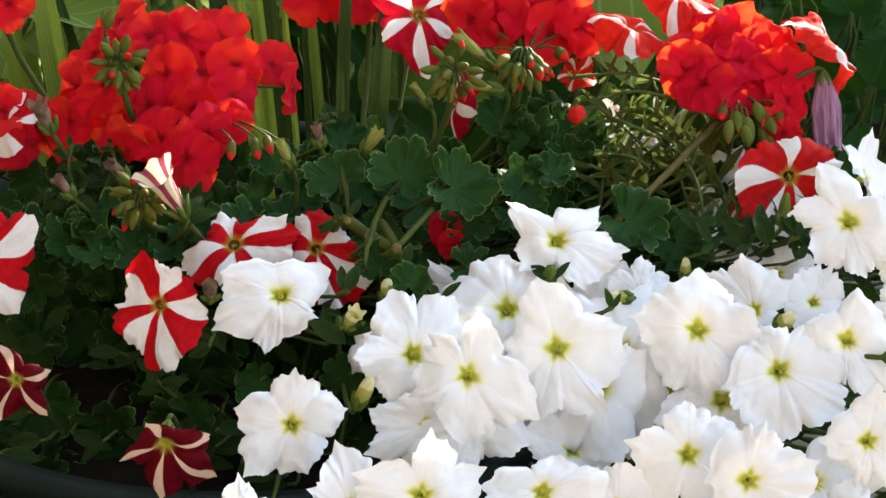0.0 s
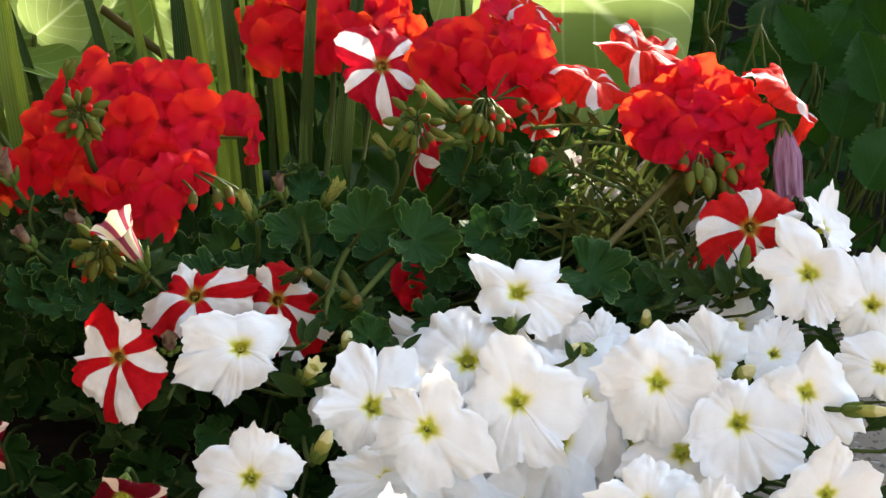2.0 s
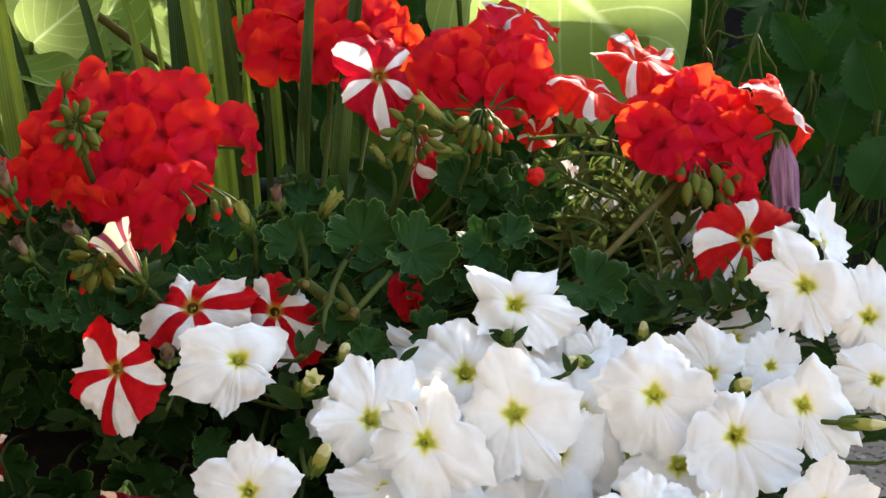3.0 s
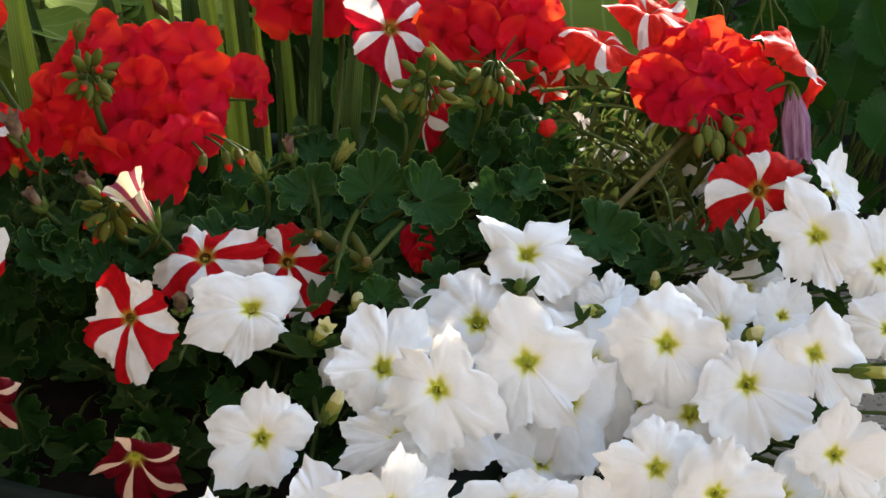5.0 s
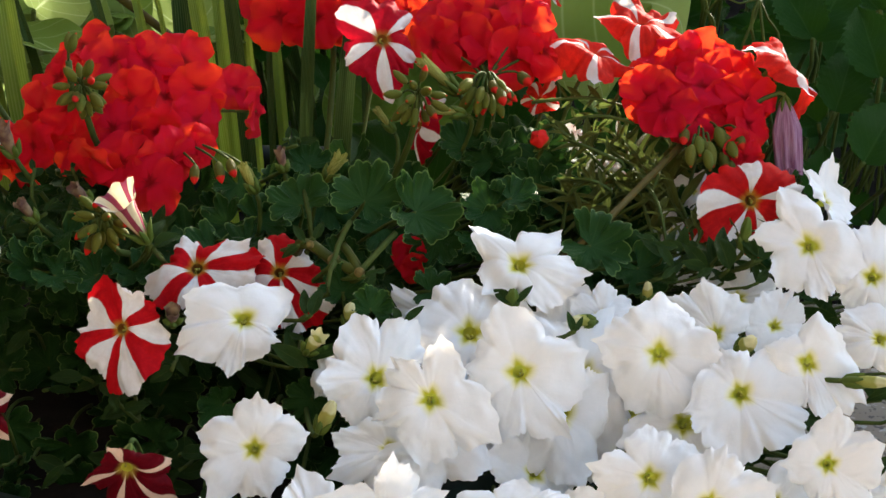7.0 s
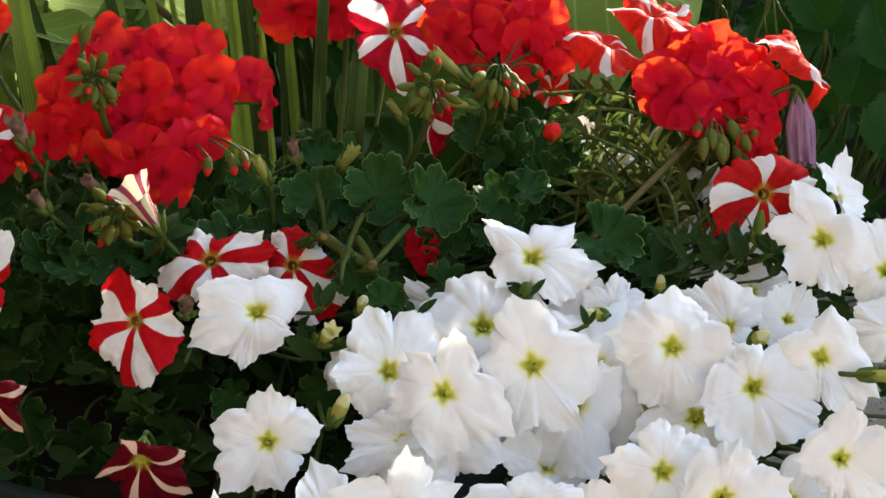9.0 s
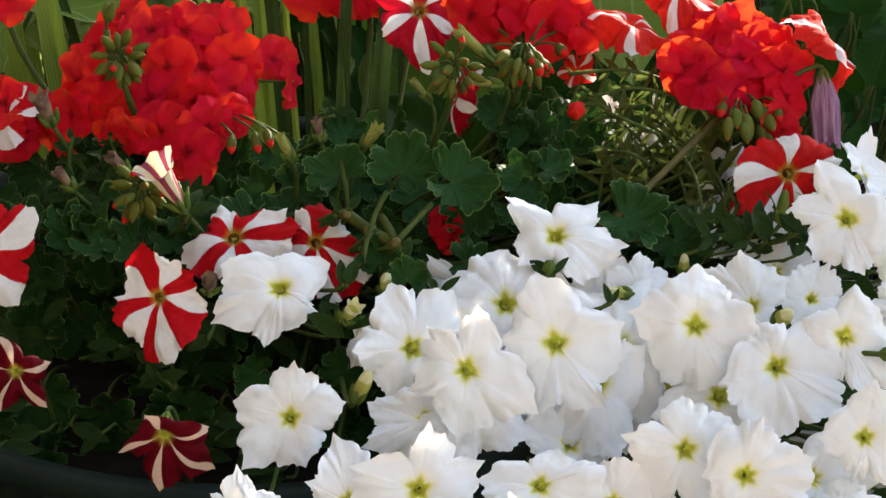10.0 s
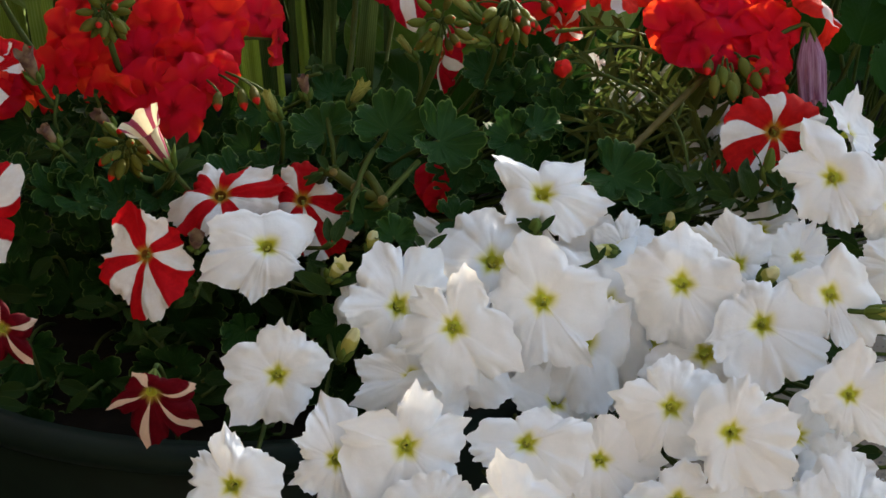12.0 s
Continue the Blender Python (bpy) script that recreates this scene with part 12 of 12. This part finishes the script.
trumpet_flower((-0.1488, 0.8827, 0.4352), (-0.36, -0.26, 0.86), 0.0350, 0.0092, 169, TRUMPET, "half-open cream and maroon petunia flower seen from the side", "striped petunia flowers")
petunia_bud((-0.0577, 0.9634, 0.4419), (0.50, -0.17, 0.85), 0.0165, 0.0039, 170, material=WILTED, frill=0.6, label="withered yellowish petunia bud")
petunia_bud((-0.0866, 0.9683, 0.4443), (-0.20, 0.03, 0.98), 0.0123, 0.0031, 171, material=FADED, frill=0.6, label="withered purple petunia bud")
petunia_bud((-0.1313, 0.8392, 0.4144), (0.10, -0.57, 0.82), 0.0133, 0.0039, 172, material=FADED, frill=0.5, label="withered dark purple petunia flower")
petunia_bud((-0.2201, 0.9342, 0.4290), (-0.50, -0.17, 0.85), 0.0138, 0.0033, 173, material=FADED, frill=0.7, label="withered brown petunia bud on a shoot")
petunia_bud((-0.1932, 0.9455, 0.4339), (-0.50, -0.43, 0.75), 0.0139, 0.0036, 174, material=FADED, frill=0.5, label="withered orange-brown petunia bud on a shoot")
petunia_bud((-0.2339, 0.9627, 0.4580), (-0.30, -0.13, 0.94), 0.0183, 0.0049, 175, material=FADED, frill=0.8, label="withered petunia bud beside red flowers")
petunia_bud((-0.0013, 1.0260, 0.4724), (-0.70, -0.10, 0.71), 0.0288, 0.0038, 176, material=WILTED, frill=0.4, label="green and cream petunia bud leaning sideways")
petunia_bud((0.0035, 1.0009, 0.4598), (-0.90, -0.34, 0.27), 0.0189, 0.0028, 177, material=WILTED, frill=0.3, label="withered pale petunia flower tube")
petunia_bud((-0.1029, 0.9485, 0.4418), (-0.35, -0.15, 0.92), 0.0170, 0.0030, 183, material=WILTED, frill=0.3, label="withered olive petunia bud below red flowers")
petunia_bud((-0.0320, 1.0193, 0.4482), (-0.55, -0.15, 0.82), 0.0165, 0.0024, 184, material=WILTED, frill=0.3, label="withered olive petunia bud beside a striped flower")
petunia_bud((0.1579, 0.9019, 0.4306), (0.05, -0.01, 1.00), 0.0175, 0.0029, 178, material=CALYX, label="green petunia seed case in front of a striped flower")
petunia_bud((0.0557, 1.0004, 0.4431), (-0.30, -0.69, 0.65), 0.0114, 0.0057, 179, material=RED_BUD, label="bright red petunia bud")
petunia_bud((0.0671, 0.8528, 0.3956), (0.90, -0.34, 0.27), 0.0085, 0.0023, 180)
petunia_bud((0.0362, 0.8664, 0.4102), (0.10, -0.20, 0.98), 0.0114, 0.0034, 181, material=CALYX, label="green petunia bud beneath a white flower")
petunia_bud((0.1071, 0.8906, 0.4021), (0.00, -0.01, 1.00), 0.0117, 0.0026, 182)
petunia(WHITE, (0.1431, 1.0013, 0.4118), (-0.20, -0.72, 0.67), 0.0122, -11, 183)
petunia(CORAL, (0.1475, 0.9713, 0.4042), (-0.30, -0.42, 0.86), 0.0144, 30, 184, kind="coral")
# Three small flowers added to stand in for sunlit patches behind the shrub.
petunia(WHITE, (0.0757, 1.0489, 0.4256), (-0.20, -0.64, 0.74), 0.0093, 11, 185)
petunia(WHITE, (0.0981, 1.0238, 0.4128), (0.20, -0.72, 0.67), 0.0108, 32, 186)
petunia(WHITE, (0.1295, 0.9758, 0.3980), (-0.20, -0.72, 0.67), 0.0120, 32, 187)
petunia(WHITE, (0.1315, 0.9251, 0.4002), (-0.30, -0.62, 0.73), 0.0131, 8, 188)
petunia(CORAL, (0.0586, 1.0669, 0.4436), (-0.20, -0.64, 0.74), 0.0119, 36, 189, kind="coral")
petunia(NARROW, (-0.0140, 1.0500, 0.4330), (-0.85, -0.25, 0.35), 0.0210, -12, 190, kind="narrow", curl=0.3)
geranium.stem([(-0.0411, 0.8834, 0.4161), (-0.0443, 0.8852, 0.4169), (-0.0496, 0.8881, 0.4180), (-0.0547, 0.8914, 0.4193), (-0.0617, 0.8975, 0.4218), (-0.0663, 0.9019, 0.4236), (-0.0722, 0.9030, 0.4241), geranium.root], 0.0031, OLD_STEM)
geranium.stem([(-0.0503, 0.8985, 0.4246), (-0.0481, 0.8956, 0.4234), (-0.0447, 0.8894, 0.4209), (-0.0419, 0.8836, 0.4186), (-0.0414, 0.8785, 0.4166), geranium.root], 0.0024, OLD_STEM)
geranium.stem([(-0.0468, 0.9098, 0.4332), (-0.0492, 0.9039, 0.4308), (-0.0526, 0.8940, 0.4267), (-0.0542, 0.8849, 0.4231), (-0.0563, 0.8794, 0.4210), geranium.root], 0.0015, STALK)
geranium.stem([(-0.0232, 0.9025, 0.4301), (-0.0300, 0.8929, 0.4263), (-0.0355, 0.8849, 0.4231), (-0.0399, 0.8784, 0.4205), (-0.0427, 0.8755, 0.4194), geranium.root], 0.0016, STALK)
geranium.stem([(-0.0536, 0.8834, 0.4225), (-0.0559, 0.8776, 0.4203), (-0.0565, 0.8711, 0.4178), (-0.0563, 0.8625, 0.4145), geranium.root], 0.0013, STALK)
geranium.stem([(-0.0731, 0.9439, 0.4375), (-0.0692, 0.9260, 0.4297), (-0.0667, 0.9076, 0.4219), geranium.root], 0.0015, STALK)
geranium.stem([(-0.0409, 0.8748, 0.4207), (-0.0409, 0.8731, 0.4215), (-0.0409, 0.8720, 0.4220)], [0.0027, 0.0027, 0.0019], CUT_STEM, 12)
geranium.stem([(-0.0667, 0.8929, 0.4279), (-0.0667, 0.8913, 0.4287), (-0.0667, 0.8902, 0.4292)], [0.0021, 0.0021, 0.0014], CUT_STEM, 12)
geranium.stem([(-0.0553, 0.8928, 0.4199), (-0.0537, 0.8895, 0.4186)], 0.0036, CUT_STEM, 10)
petunia_left.leaf(PETUNIA_LEAVES, (-0.0379, 0.8704, 0.4206), (0.10, -0.80, 0.59), (0.91, 0.18, 0.38), 0.0074)
petunia_left.leaf(PETUNIA_LEAVES, (-0.0332, 0.8751, 0.4208), (0.10, -0.80, 0.59), (0.98, 0.07, 0.16), 0.0069)
petunia_left.leaf(PETUNIA_LEAVES, (-0.0704, 0.8996, 0.4266), (0.10, -0.80, 0.59), (-0.50, 0.37, 0.78), 0.0117)
petunia_left.leaf(PETUNIA_LEAVES, (-0.0652, 0.9005, 0.4278), (0.10, -0.80, 0.59), (0.50, 0.37, 0.78), 0.0105)
petunia_left.leaf(PETUNIA_LEAVES, (-0.0732, 0.8976, 0.4250), (0.10, -0.80, 0.59), (-0.82, -0.24, -0.52), 0.0111)

# ---- tendrils and stray shoots above the flowers ----
vine = Plant("climbing_vine", (0.210, 1.271, 0.0), "thin green tendrils of a climbing plant", 36)
vine.stem([vine.root, vine.root + Vector((0.01, -0.03, 0.2)), (0.1765, 1.1949, 0.4449)], 0.0008)
vine.stem([(0.1765, 1.1949, 0.4449), (0.1728, 1.2025, 0.4617), (0.1747, 1.2085, 0.4752), (0.1736, 1.2176, 0.4953)], 0.0008, STALK)
vine.stem([(0.1747, 1.1995, 0.4550), (0.1820, 1.2032, 0.4634), (0.1949, 1.2013, 0.4590), (0.2078, 1.2025, 0.4617), (0.2104, 1.2071, 0.4718)], 0.0007, STALK)
vine.stem([(0.2078, 1.2025, 0.4617), (0.2052, 1.1980, 0.4516), (0.1986, 1.1919, 0.4382), (0.1957, 1.1889, 0.4315)], 0.0010, STALK)
vine.stem([(0.2078, 1.2025, 0.4617), (0.2089, 1.1972, 0.4500), (0.2104, 1.1920, 0.4382), (0.2115, 1.1897, 0.4332)], 0.0010, STALK)
vine.stem([(0.2078, 1.2025, 0.4617), (0.2133, 1.1973, 0.4500), (0.2200, 1.1935, 0.4416), (0.2207, 1.1908, 0.4355)], 0.0008, STALK)
vine.stem([(0.2078, 1.2025, 0.4617), (0.2041, 1.1995, 0.4550), (0.2023, 1.1950, 0.4449), (0.2041, 1.1912, 0.4365)], 0.0011, STALK)
vine.stem([(0.1747, 1.1934, 0.4416), (0.1773, 1.1889, 0.4315), (0.1839, 1.1844, 0.4214), (0.1857, 1.1806, 0.4130)], 0.0008, STALK)
vine.stem([(0.1728, 1.1994, 0.4550), (0.1773, 1.1972, 0.4500), (0.1795, 1.1934, 0.4416)], 0.0010, STALK)
